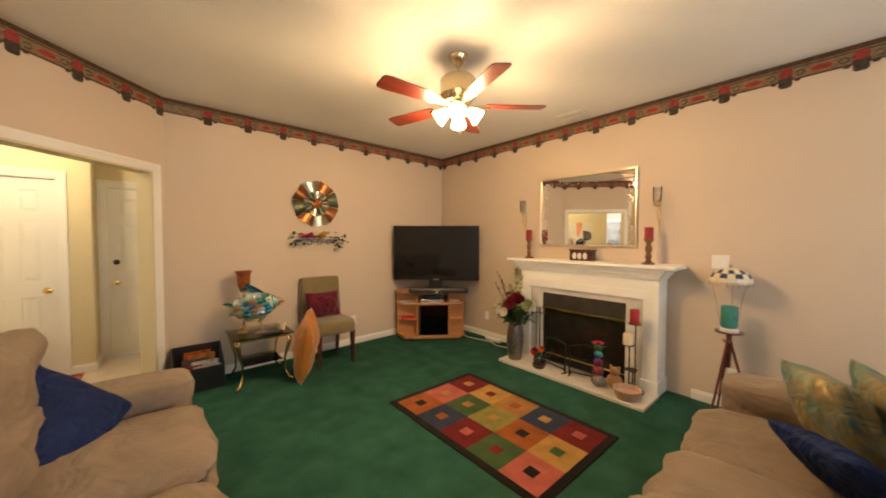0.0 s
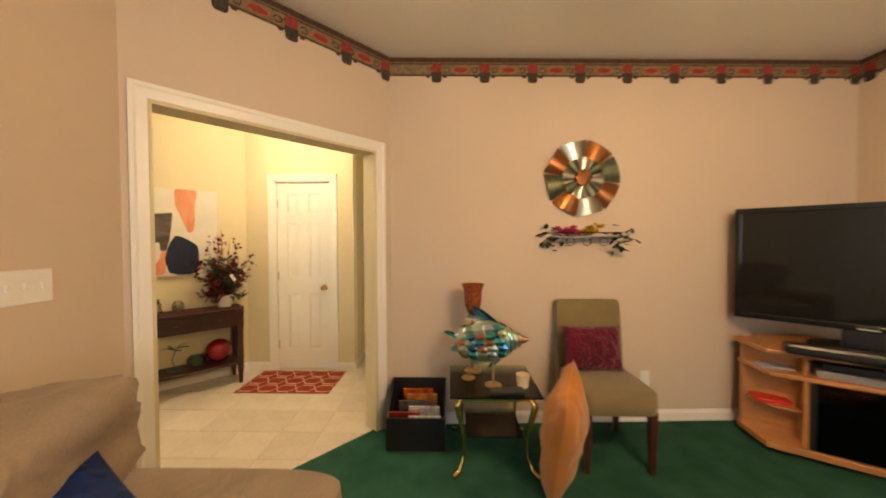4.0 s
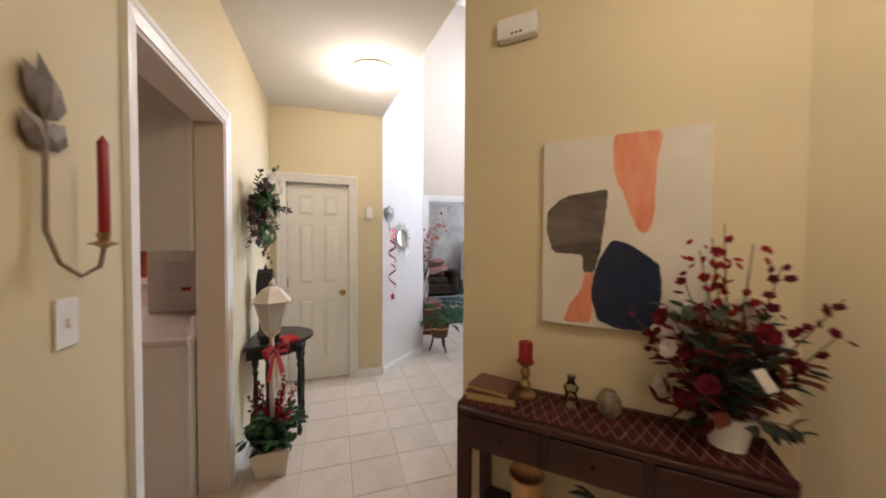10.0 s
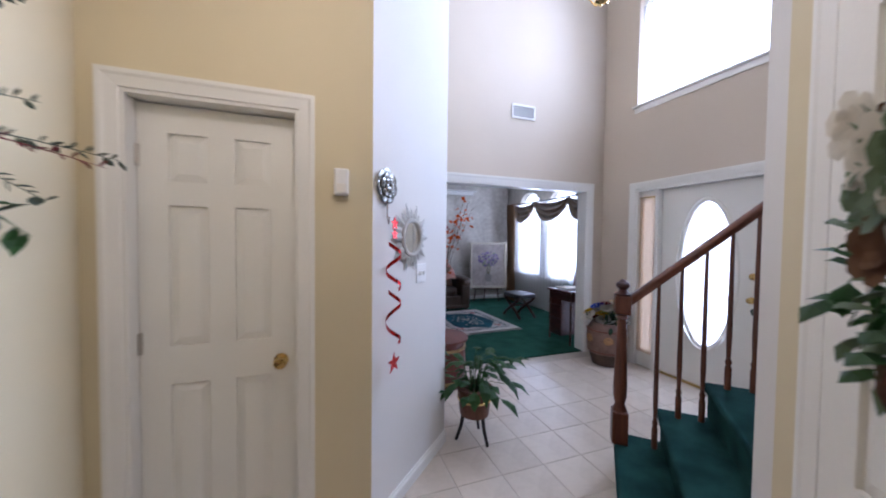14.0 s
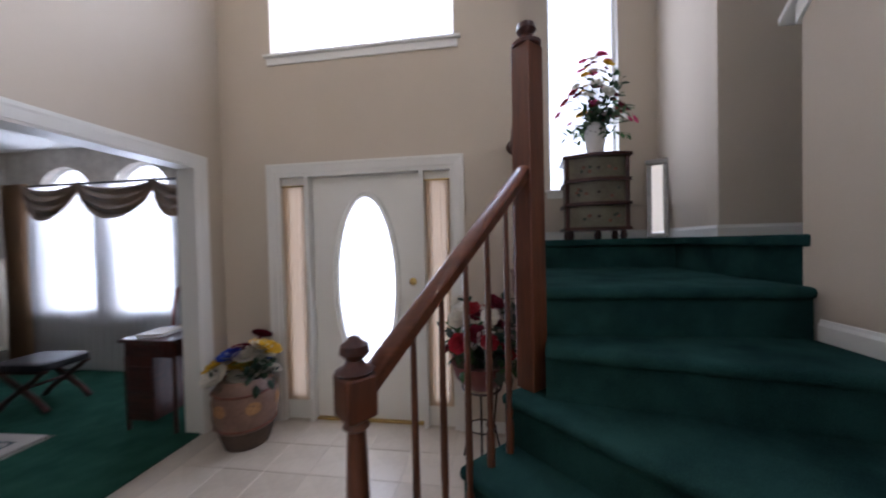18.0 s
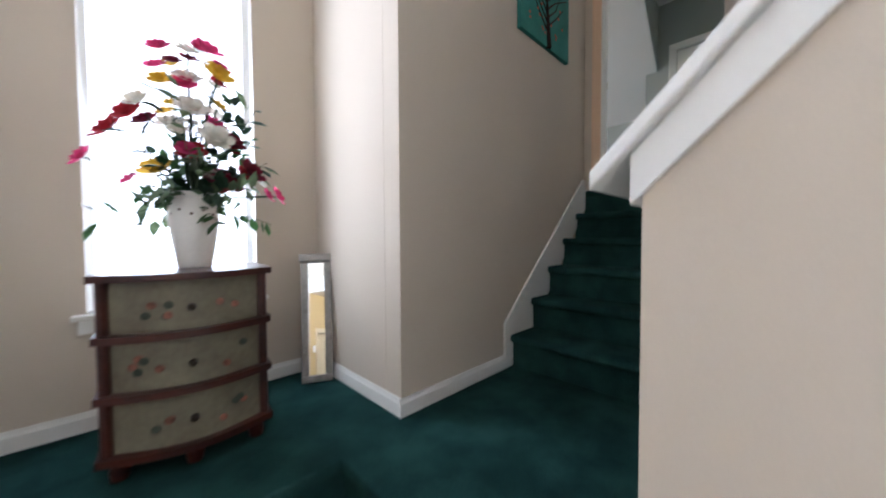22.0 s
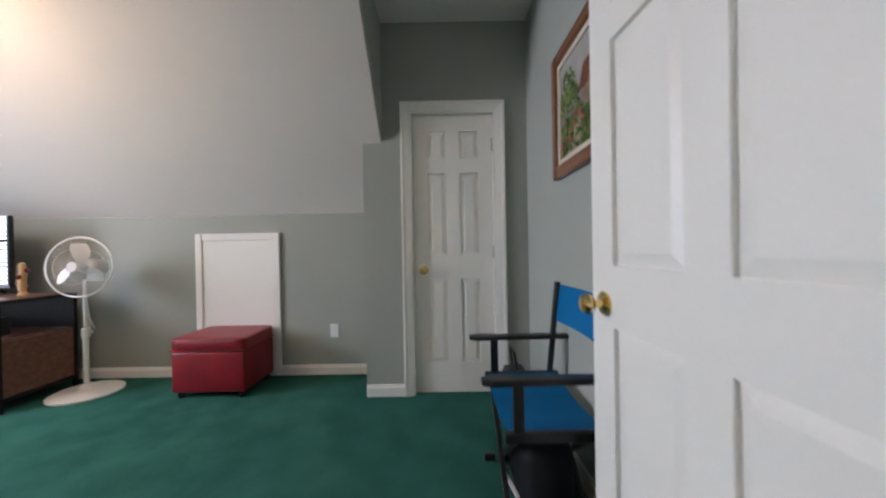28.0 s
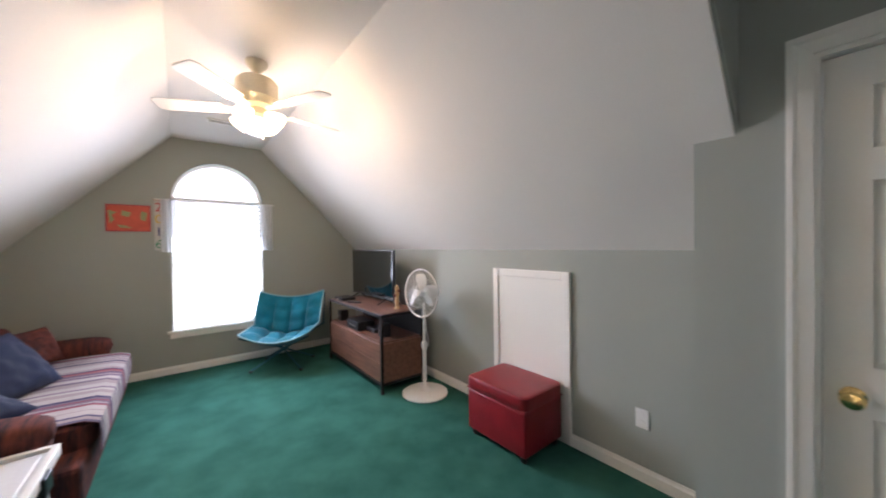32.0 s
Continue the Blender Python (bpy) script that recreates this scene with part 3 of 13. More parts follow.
wall("wall_stair_north", (-0.17, 7.91), (AL_E, 7.91), LANDING - 0.3, VOID, PAINT_BEIGE, label="beige painted wall beside the upper stairs", ext=(0, -0.001))
wall("wall_stair_diagonal", Q, R, 0, VOID, PAINT_PALE, PAINT_CREAM, label="pale painted wall beside the lower stairs")
wall("wall_stair_south", (-1.34, 6.86), (-0.17, 6.86), LANDING - 0.3, VOID, PAINT_BEIGE, label="beige painted wall with a wooden handrail", ext=(-0.0, 0))
wall("wall_second_flight", (-1.34, 5.85), (-1.34, 6.857), LANDING - 0.3, VOID, PAINT_BEIGE, label="beige painted wall with a wooden handrail", thick=0.1)
# half wall with its sloping cap, beside the second flight
_m = Matrix(((0, 0, 1, -2.54), (-1, 0, 0, 6.835), (0, 1, 0, 0), (0, 0, 0, 1)))
S().prism([(0, 0), (0.43, 0), (0.43, 2.88), (0, 2.445)], 0, 0.11, m=_m).make("wall_half", PAINT_BEIGE, kind="structure", label="beige painted half wall with a sloping top", category="wall")
S().prism([(0.43, 0.0), (0.95, 0.0), (0.95, VOID), (0.43, VOID)], 0.0, 0.11, m=_m).make("wall_flight_west", PAINT_PALE, kind="structure", label="pale painted wall beside the second flight", category="wall")
_cap = thing("half_wall_cap", pose(0, 0, 0), "white painted sloping cap on the half wall", "trim", kind="structure")
part("cap_board", S().prism([(-0.070, 2.378), (0.43, 2.884), (0.43, 2.916), (-0.070, 2.410)], -0.038, 0.185, m=_m), TRIM, _cap, bevel=0.005)
part("cap_skirt", S().prism([(-0.014, 2.353), (0.43, 2.80), (0.43, 2.882), (-0.014, 2.432)], -0.014, 0.124, m=_m), TRIM, _cap)
# upper doorway wall
wall("wall_bonus_door", (-0.18, 6.74), (-0.18, 8.03), UPPER, VOID, PAINT_BEIGE, PAINT_SAGE, openings=[(0.165, 1.032, UPPER, UPPER + 2.04)], reveal=TRIM, thick=0.10, label="wall with the doorway to the upper room")
S().prism([(DIN - 0.2, 4.5), (-2.3, 4.5), (-0.1, 4.5), (-0.1, 8.1), (-2.1, 8.1), (-2.1, 8.95), (-3.7, 8.95), (-3.7, 7.95), (DIN - 0.2, 7.95)], VOID, VOID + 0.1).make(
    "ceiling_hall", CEIL, kind="structure", label="white ceiling of the two-storey hall", category="ceiling")
for p0, p1, z, s0, s1 in (((-3.56, FRONT), (DIN, FRONT), 0, 0.06, 0.49), ((-3.56, FRONT), (DIN, FRONT), 0, 2.11, 2.55), ((AL_W, AL_N), (AL_W, FRONT), LANDING, 0, 0.97),
                          ((AL_E, AL_N), (AL_W, AL_N), LANDING, 0, 1.41), ((AL_E, 7.91), (AL_E, AL_N), LANDING, 0, 0.86), ((-0.14, 7.91), (AL_E, 7.91), LANDING, 1.22, 2.08),
                          ((-1.34, 5.85), (-1.34, 6.86), LANDING, 0.75, 1.01)):
    baseboard(p0, p1, z, s0, s1)

# floors under hall, kitchen and entrance
S().box(-6.2, -0.2, -0.12, 1.1, 8.0, -0.004).make("floor_foyer", GROUT, kind="structure", label="square beige ceramic tiles with pale grout", category="tile floor")
FLOOR_TILES = bpy.data.objects["floor_foyer"]
S().box(-11.6, 3.2, -0.12, DIN - 0.03, 9.2, 0.010).make("floor_sitting", CARPET, kind="structure", label="dark green cut-pile carpet", category="carpet")

# plain walls that close the place behind closets and above the stairs
for x0, y0, x1, y1, z0, z1 in ((-5.2, 3.3, -5.08, 5.2, 0, VOID), (-1.5, 6.0, -0.3, 6.1, 0, CEILING), (-2.44, 5.82, -1.34, 5.92, 0, VOID), (-2.44, 4.68, -2.34, 5.85, CEILING + 0.3, VOID)):
    S().box(x0, y0, z0, x1, y1, z1).make("wall_closing", PAINT_PALE, kind="structure", label="plain painted wall", category="wall")

# kitchen shell
wall("wall_stove", (-6.2, 3.3), (-6.2, -0.2), 0, CEILING, PAINT_RED, label="brick red painted kitchen wall")
wall("wall_kitchen_south", (-6.2, -0.2), (-0.9, -0.2), 0, CEILING, PAINT_RED, label="brick red painted kitchen wall")
wall("wall_kitchen_north", (-4.27, 3.32), (-6.2, 3.32), 0, CEILING, PAINT_RED, label="brick red painted kitchen wall")
S().box(-6.35, -0.35, CEILING, -0.8, 3.46, CEILING + 0.1).make("ceiling_kitchen", CEIL, kind="structure", label="white kitchen ceiling", category="ceiling")

# sitting room shell
SIT_W, SIT_N, SIT_S = -10.0, 8.68, 3.4
wall("wall_sitting_west", (SIT_W, SIT_N), (SIT_W, SIT_S), 0, CEILING, FAUX, label="mottled grey and cream plaster-effect wall", ext=(0.12, 0.12))
wall("wall_sitting_south", (SIT_W, SIT_S), (DIN - 0.16, SIT_S), 0, CEILING, FAUX, label="mottled grey and cream plaster-effect wall")


def sitting_window_wall():
    m, sh, t = wall_pose((DIN - 0.16, SIT_N), (SIT_W, SIT_N)), S(), 0.14

    def block(poly):
        n = len(poly)
        vs = [(x, -t, z) for x, z in poly] + [(x, 0, z) for x, z in poly]
        sh.add(vs, [tuple(range(n, 2 * n))[::-1], tuple(range(n))] + [(i, n + i, n + (i + 1) % n, (i + 1) % n) for i in range(n)])

    at = 0.0
    for x in SIT_WINDOWS:
        a, b = -x - 0.42 - 6.27, -x + 0.42 - 6.27
        block([(at, 0), (a, 0), (a, CEILING), (at, CEILING)])
        block([(a, 0), (b, 0), (b, 0.70), (a, 0.70)])
        k = 10
        xs = [(a + b) / 2 - 0.42 * math.cos(math.pi * i / k) for i in range(k + 1)]
        zs = [2.10 + 0.42 * math.sin(math.pi * i / k) for i in range(k + 1)]
        for i in range(k):
            block([(xs[i], zs[i]), (xs[i + 1], zs[i + 1]), (xs[i + 1], CEILING), (xs[i], CEILING)])
        at = b
    end = -SIT_W - 6.27
    block([(at, 0), (end, 0), (end, CEILING), (at, CEILING)])
    sh.make("wall_sitting_north", FAUX, m=m, kind="structure", label="plaster-effect wall with arched windows", category="wall")


SIT_WINDOWS = (-7.98, -9.08)
sitting_window_wall()
S().box(SIT_W - 0.2, SIT_S - 0.2, CEILING, DIN - 0.16, SIT_N + 0.2, CEILING + 0.1).make("ceiling_sitting", CEIL, kind="structure", label="white sitting room ceiling", category="ceiling")
baseboard((SIT_W, SIT_N), (SIT_W, SIT_S), 0.01)
baseboard((DIN - 0.16, SIT_N), (SIT_W, SIT_N), 0.01)

# upper room: flat ridge ceiling, two slopes, low side walls and a window gable
BON_E, BON_W, END, KNEE, RIDGE = 2.55, -0.85, 12.42, 4.07, 5.37
RX0, RX1 = 0.39, 1.29
S().prism([(-0.12, 6.7), (2.8, 6.7), (2.8, 12.6), (-0.98, 12.6), (-0.98, 7.95), (-0.12, 7.95)], UPPER - 0.2, UPPER).make("floor_upper", CARPET_UP, kind="structure", label="green cut-pile carpet, toned lighter for the upper room's daylight", category="carpet")
wall("wall_knee_east", (BON_E, 8.03), (BON_E, END), UPPER, KNEE, PAINT_SAGE, label="sage green painted low wall under the sloping ceiling")
wall("wall_knee_west", (BON_W, END), (BON_W, 8.03), UPPER, KNEE, PAINT_SAGE, label="sage green painted low wall under the sloping ceiling")
wall("wall_picture", (-0.11, 6.86), (2.115, 6.86), UPPER, RIDGE, PAINT_SAGE, label="sage green painted wall hung with a landscape picture", ext=(0.0, 0.12))
wall("wall_upper_closet", (2.115, 6.86), (2.115, 8.03), UPPER, RIDGE, PAINT_SAGE, openings=[(0.225, 0.835, UPPER, UPPER + 2.03)], reveal=TRIM, label="sage green painted wall with a closet door")
casing((2.115, 6.86), (2.115, 8.03), 0.225, 0.835, UPPER, UPPER + 2.03)
S().box(2.118, 8.03 - 0.12, UPPER, BON_E + 0.12, 8.03, 4.52).make("wall_closet_return", PAINT_SAGE, kind="structure", label="sage green painted return of the closet wall", category="wall")
S().box(BON_W - 0.1, 8.034, UPPER, -0.143, 8.10, RIDGE).make("wall_upper_south", PAINT_SAGE, kind="structure", label="sage green painted wall of the upper room", category="wall")


def gable():
    """End wall with an arched window opening."""
    sh, t = S(), 0.14
    x0, x1, sill, spring, top = 0.375, 1.285, 3.19, 4.67, 5.12

    def block(poly):
        n = len(poly)
        vs = [(x, END, z) for x, z in poly] + [(x, END + t, z) for x, z in poly]
        sh.add(vs, [tuple(range(n)), tuple(range(n, 2 * n))[::-1]] + [((i + 1) % n, i, n + i, n + (i + 1) % n) for i in range(n)])

    slope = lambda x: KNEE + (RIDGE - KNEE) * (x - BON_W) / (RX0 - BON_W) if x < RX0 else (RIDGE if x < RX1 else KNEE + (RIDGE - KNEE) * (BON_E - x) / (BON_E - RX1))  # noqa: E731
    block([(BON_W, UPPER), (x0, UPPER), (x0, slope(x0)), (BON_W, KNEE)])
    block([(x1, UPPER), (BON_E, UPPER), (BON_E, KNEE), (x1 + 0.005, RIDGE), (x1, RIDGE)])
    block([(x0, UPPER), (x1, UPPER), (x1, sill), (x0, sill)])
    k, c, r = 16, (x0 + x1) / 2, (x1 - x0) / 2
    xs = [c - r * math.cos(math.pi * i / k) for i in range(k + 1)]
    zs = [spring + (top - spring) * math.sin(math.pi * i / k) for i in range(k + 1)]
    for i in range(k):
        block([(xs[i], zs[i]), (xs[i + 1], zs[i + 1]), (xs[i + 1], RIDGE), (xs[i], RIDGE)])
    sh.make("wall_gable", PAINT_SAGE, kind="structure", label="sage green painted gable wall with an arched window", category="wall")


gable()
_sl = lambda pts, th=0.1: S().add([(x, y, z) for y in (7.90, END + 0.1) for x, z in pts] + [(x, y, z + th) for y in (7.90, END + 0.1) for x, z in pts],  # noqa: E731
                                 [(0, 1, 3, 2), (4, 6, 7, 5), (0, 2, 6, 4), (1, 5, 7, 3), (0, 4, 5, 1), (2, 3, 7, 6)])
_sl([(BON_E + 0.06, KNEE - 0.06), (RX1, RIDGE)]).make("ceiling_slope_east", PAINT_PINKISH, kind="structure", label="pale sloping ceiling of the upper room", category="ceiling")
_sl([(BON_W - 0.06, KNEE - 0.06), (RX0, RIDGE)]).make("ceiling_slope_west", PAINT_PINKISH, kind="structure", label="pale sloping ceiling of the upper room", category="ceiling")
S().box(RX0, 7.90, RIDGE, RX1, END + 0.1, RIDGE + 0.1).make("ceiling_ridge", PAINT_PINKISH, kind="structure", label="flat ridge ceiling of the upper room", category="ceiling")
S().box(-0.20, 6.75, RIDGE + 0.002, 2.3, 7.90, RIDGE + 0.1).make("ceiling_upper_entry", CEIL, kind="structure", label="white ceiling over the upper doorway", category="ceiling")
# triangular cheeks where the slopes start
_ch = Matrix(((1, 0, 0, 0), (0, 0, -1, 8.0), (0, 1, 0, 0), (0, 0, 0, 1)))
S().prism([(RX1 + 0.025, RIDGE), (2.24, 4.416), (2.24, RIDGE)], 0.004, 0.112, m=_ch).make("wall_cheek", PAINT_SAGE, kind="structure", label="sage green painted cheek beside the slope", category="wall")
S().prism([(RX0 - 0.025, RIDGE), (-0.10, RIDGE), (-0.10, 4.88)], 0.004, 0.112, m=_ch).make("wall_cheek", PAINT_SAGE, kind="structure", label="sage green painted cheek beside the slope", category="wall")
for p0, p1, s0, s1 in (((BON_E, 8.03), (BON_E, END), 0, 4.39), ((BON_E, END), (BON_W, END), 0, 3.4), ((2.115, 6.86), (2.115, 8.03), 0.90, 1.17), ((2.115, 6.86), (2.115, 8.03), 0, 0.155), ((-0.11, 6.86), (2.115, 6.86), 0, 2.225)):
    baseboard(p0, p1, UPPER, s0, s1)
_b = (-0.18, 6.74), (-0.18, 8.03)
casing(*_b, 0.165, 1.032, UPPER, UPPER + 2.04, side=1, mat=TRIM_WARM, jambmat=TRIM, w=0.07, thick=0.10, label="door casing at the top of the stairs, tinted peach for warm light")
casing(*_b, 0.165, 1.032, UPPER, UPPER + 2.04, side=-1, lined=False, thick=0.10)
_js = thing("door_stop", wall_pose(*_b), "white painted stop strips inside the upper door frame", "trim", kind="structure")
part("stop_strip", S().box(0.181, -0.058, UPPER, 0.192, -0.022, UPPER + 2.024), TRIM, _js, bevel=0.003)
part("stop_strip", S().box(1.005, -0.058, UPPER, 1.016, -0.022, UPPER + 2.024), TRIM, _js, bevel=0.003)
part("stop_head", S().box(0.192, -0.058, UPPER + 2.013, 1.005, -0.022, UPPER + 2.024), TRIM, _js, bevel=0.003)
part("strike_plate", S().box(1.0135, -0.092, UPPER + 0.86, 1.0158, -0.064, UPPER + 0.92), BRASS, _js, "brass strike plate", bevel=0.001)


# ---- kinds of things used in several rooms ----
def six_panel_door(name, m, w=0.61, h=2.02, knob_left=False, hinge_gap=True, label="white six-panel door with a brass knob", mat=None, kn=True, th=0.035, flip=False, open_hinge=False):
    """A door leaf with its hinge at x=0, its face towards +y, and its parts."""
    mat = mat or DOORWHITE
    ob = thing(name, m, label, "door", kind="structure")
    st, mid = 0.105, 0.10
    cw = (w - 2 * st - mid) / 2
    rows = [(0.22, 0.825), (0.99, 1.585), (1.685, h - 0.115)]
    sh = S()
    sh.box(0, -th, 0, st, 0, h).box(w - st, -th, 0, w, 0, h).box(st + cw, -th, 0, st + cw + mid, 0, h)
    ends = [0.0] + [q for r in rows for q in r] + [h]
    for lo, hi in zip(ends[::2], ends[1::2]):
        for x0 in (st, st + cw + mid):
            sh.box(x0, -th, lo, x0 + cw, 0, hi)
    part("leaf", sh, mat, ob)
    for lo, hi in rows:
        for x0 in (st, st + cw + mid):
            b, d = 0.034, 0.013
            vs = [(x0, -d, lo), (x0 + cw, -d, lo), (x0 + cw, -d, hi), (x0, -d, hi), (x0 + b, -0.002, lo + b), (x0 + cw - b, -0.002, lo + b), (x0 + cw - b, -0.002, hi - b), (x0 + b, -0.002, hi - b)]
            vs += [(x, -th + d if y == -d else -th + 0.002, z) for x, y, z in vs]
            fs = [(0, 4, 5, 1), (1, 5, 6, 2), (2, 6, 7, 3), (3, 7, 4, 0), (4, 7, 6, 5)]
            fs = [f[::-1] for f in fs] + [tuple(i + 8 for i in f) for f in fs]
            part("panel", S().add(vs, fs), mat, ob)
    if kn:
        kx = 0.065 if flip else w - 0.065
        for sgn in (1, -1):
            mm = Matrix.Translation((kx, 0 if sgn > 0 else -th, 0.885)) @ pose(0, 0, 0, -90 * sgn)
            part("knob", S().lathe([(0.032, 0), (0.032, 0.006), (0.012, 0.012), (0.011, 0.032), (0.024, 0.040), (0.029, 0.052), (0.024, 0.064), (0.001, 0.068)], 14, m=mm), BRASS, ob, "brass knob", smooth=True)
    if hinge_gap:
        for z in (0.22, 0.965, 1.74):
            hx = w - 0.003 if flip else 0.003
            if open_hinge:  # both leaves show: one on the door's edge, one on the jamb
                part("hinge", S().box(-0.003, -0.031, z, -0.0005, 0.0, z + 0.10).box(-0.034, -0.052, z, -0.004, -0.0495, z + 0.10, m=pose(0, 0, 0, 0, 0, -3.8)).tube([(-0.006, -0.040, z - 0.004), (-0.006, -0.040, z + 0.104)], 0.0075, 8)
                     .box(-0.005, -0.040, z, -0.002, -0.026, z + 0.10), STEEL, ob, "steel hinge")
            else:
                part("hinge", S().box(hx - 0.008, -0.001, z, hx + 0.008, 0.003, z + 0.09).tube([(hx, 0.006, z), (hx, 0.006, z + 0.09)], 0.0075, 8), STEEL, ob, "steel hinge")
    return ob


def switch_plate(m, gangs=1, outlet=False, label="white wall switch plate"):
    w = 0.07 + 0.045 * (gangs - 1)
    ob = thing("outlet" if outlet else "light_switch", m, label, "outlet" if outlet else "switch")
    part("plate", S().box(-w / 2, 0, -0.057, w / 2, 0.006, 0.057), WHITE, ob, bevel=0.003)
    for g in range(gangs):
        x = (g - (gangs - 1) / 2) * 0.046
        if outlet:
            for z in (-0.024, 0.024):
                part("socket", S().lathe([(0.016, 0), (0.016, 0.004), (0.001, 0.004)], 12, m=Matrix.Translation((x, 0.005, z)) @ pose(0, 0, 0, -90)), WHITE, ob)
        else:
            part("toggle", S().box(x - 0.005, 0.004, -0.011, x + 0.005, 0.014, 0.011), WHITE, ob, bevel=0.002)
    return ob


def ceiling_vent(m, w, d, label, tilt=38):
    ob = thing("ceiling_vent", m, label, "vent")
    part("frame", S().box(-w / 2, -d / 2, -0.012, w / 2, -d / 2 + 0.02, 0).box(-w / 2, d / 2 - 0.02, -0.012, w / 2, d / 2, 0).box(-w / 2, -d / 2 + 0.02, -0.012, -w / 2 + 0.02, d / 2 - 0.02, 0)
         .box(w / 2 - 0.02, -d / 2 + 0.02, -0.012, w / 2, d / 2 - 0.02, 0), TRIM, ob, bevel=0.003)
    part("backing", S().box(-w / 2 + 0.02, -d / 2 + 0.02, -0.003, w / 2 - 0.02, d / 2 - 0.02, -0.001), BLACK, ob)
    k = max(3, int((d - 0.04) / 0.018))
    for i in range(k):
        y = -d / 2 + 0.025 + (d - 0.05) * i / (k - 1)
        part("slat", S().box(-w / 2 + 0.02, -0.007, -0.001, w / 2 - 0.02, 0.007, 0.001, m=Matrix.Translation((0, y, -0.007)) @ pose(0, 0, 0, tilt)), TRIM, ob)
    return ob


def throw_pillow(m, w, h, d, mat, label, seed=0, name="throw_pillow"):
    """A square cushion standing in its local xz plane, with pinched corners and soft folds."""
    n, sh = 24, S()
    vs, fs = [], []
    for side in (1, -1):
        for j in range(n + 1):
            for i in range(n + 1):
                u, v = 2 * i / n - 1, 2 * j / n - 1
                e = max(0.0, (1 - u * u) * (1 - v * v)) ** 0.42
                pinch = 1 - 0.09 * (1 - abs(u)) * 0 - 0.06 * (1 - u * u) * abs(v) ** 3 - 0.06 * (1 - v * v) * abs(u) ** 3
                fold = 0.10 * noise.noise(V3((u * 1.9 + seed, v * 1.9, side * 3.1))) + 0.05 * noise.noise(V3((u * 5 + seed, v * 5, side))) - 0.14 * abs(noise.noise(V3(((u + v) * 4.5 + seed, (u - v) * 1.1, side)))) * abs(u - v)
                vs.append((u * w / 2 * pinch, side * d / 2 * e * (1 + fold * 2.2), (v * pinch + 1) * h / 2))
    k = (n + 1) ** 2
    for side in (0, 1):
        for j in range(n):
            for i in range(n):
                a = side * k + j * (n + 1) + i
                f = (a, a + 1, a + n + 2, a + n + 1)
                fs.append(f[::-1] if side == 0 else f)
    sh.add(vs, fs)
    return sh.make(name, mat, m=m, label=label, category="pillow", smooth=60)


def candle(m, r, h, mat, label, name="candle"):
    ob = thing(name, m, label, "candle")
    part("wax", S().lathe([(r, 0), (r, h - 0.004), (r * 0.94, h), (r * 0.5, h - 0.006), (0.001, h - 0.007)], 18), mat, ob, smooth=True)
    part("wick", S().tube([(0, 0, h - 0.008), (0.001, 0, h + 0.008)], 0.0012, 5), BLACK, ob)
    return ob


def candlestick(m, prof, mat, label, n=16):
    return S().lathe(prof, n).make("candlestick", mat, m=m, label=label, category="candlestick", smooth=True)


def spray(sh, base, tip, n, size, slot, rnd, wide=0.35, stem=None, droop=0.0, r=0.003):
    """A stem from base to tip with pairs of leaves up it."""
    b, t = V3(base), V3(tip)
    pts = [b.lerp(t, i / 5) + V3((0, 0, -droop * (i / 5) ** 2)) for i in range(6)]
    if stem is not None:
        sh.tube(pts, [r * (1 - 0.12 * i) for i in range(6)], 5, slot=stem)
    for i in range(n):
        q = 0.15 + 0.85 * (i + rnd.random()) / n
        k = min(4, int(q * 5))
        p = pts[k].lerp(pts[k + 1], q * 5 - k)
        d = (pts[k + 1] - pts[k]).normalized()
        a = rnd.uniform(0, 2 * math.pi)
        side = d.cross(V3((math.cos(a), math.sin(a), 0.3))).normalized()
        sh.leaf(p, side + d * 0.6, size * rnd.uniform(0.7, 1.2), size * wide * rnd.uniform(0.8, 1.2), slot)


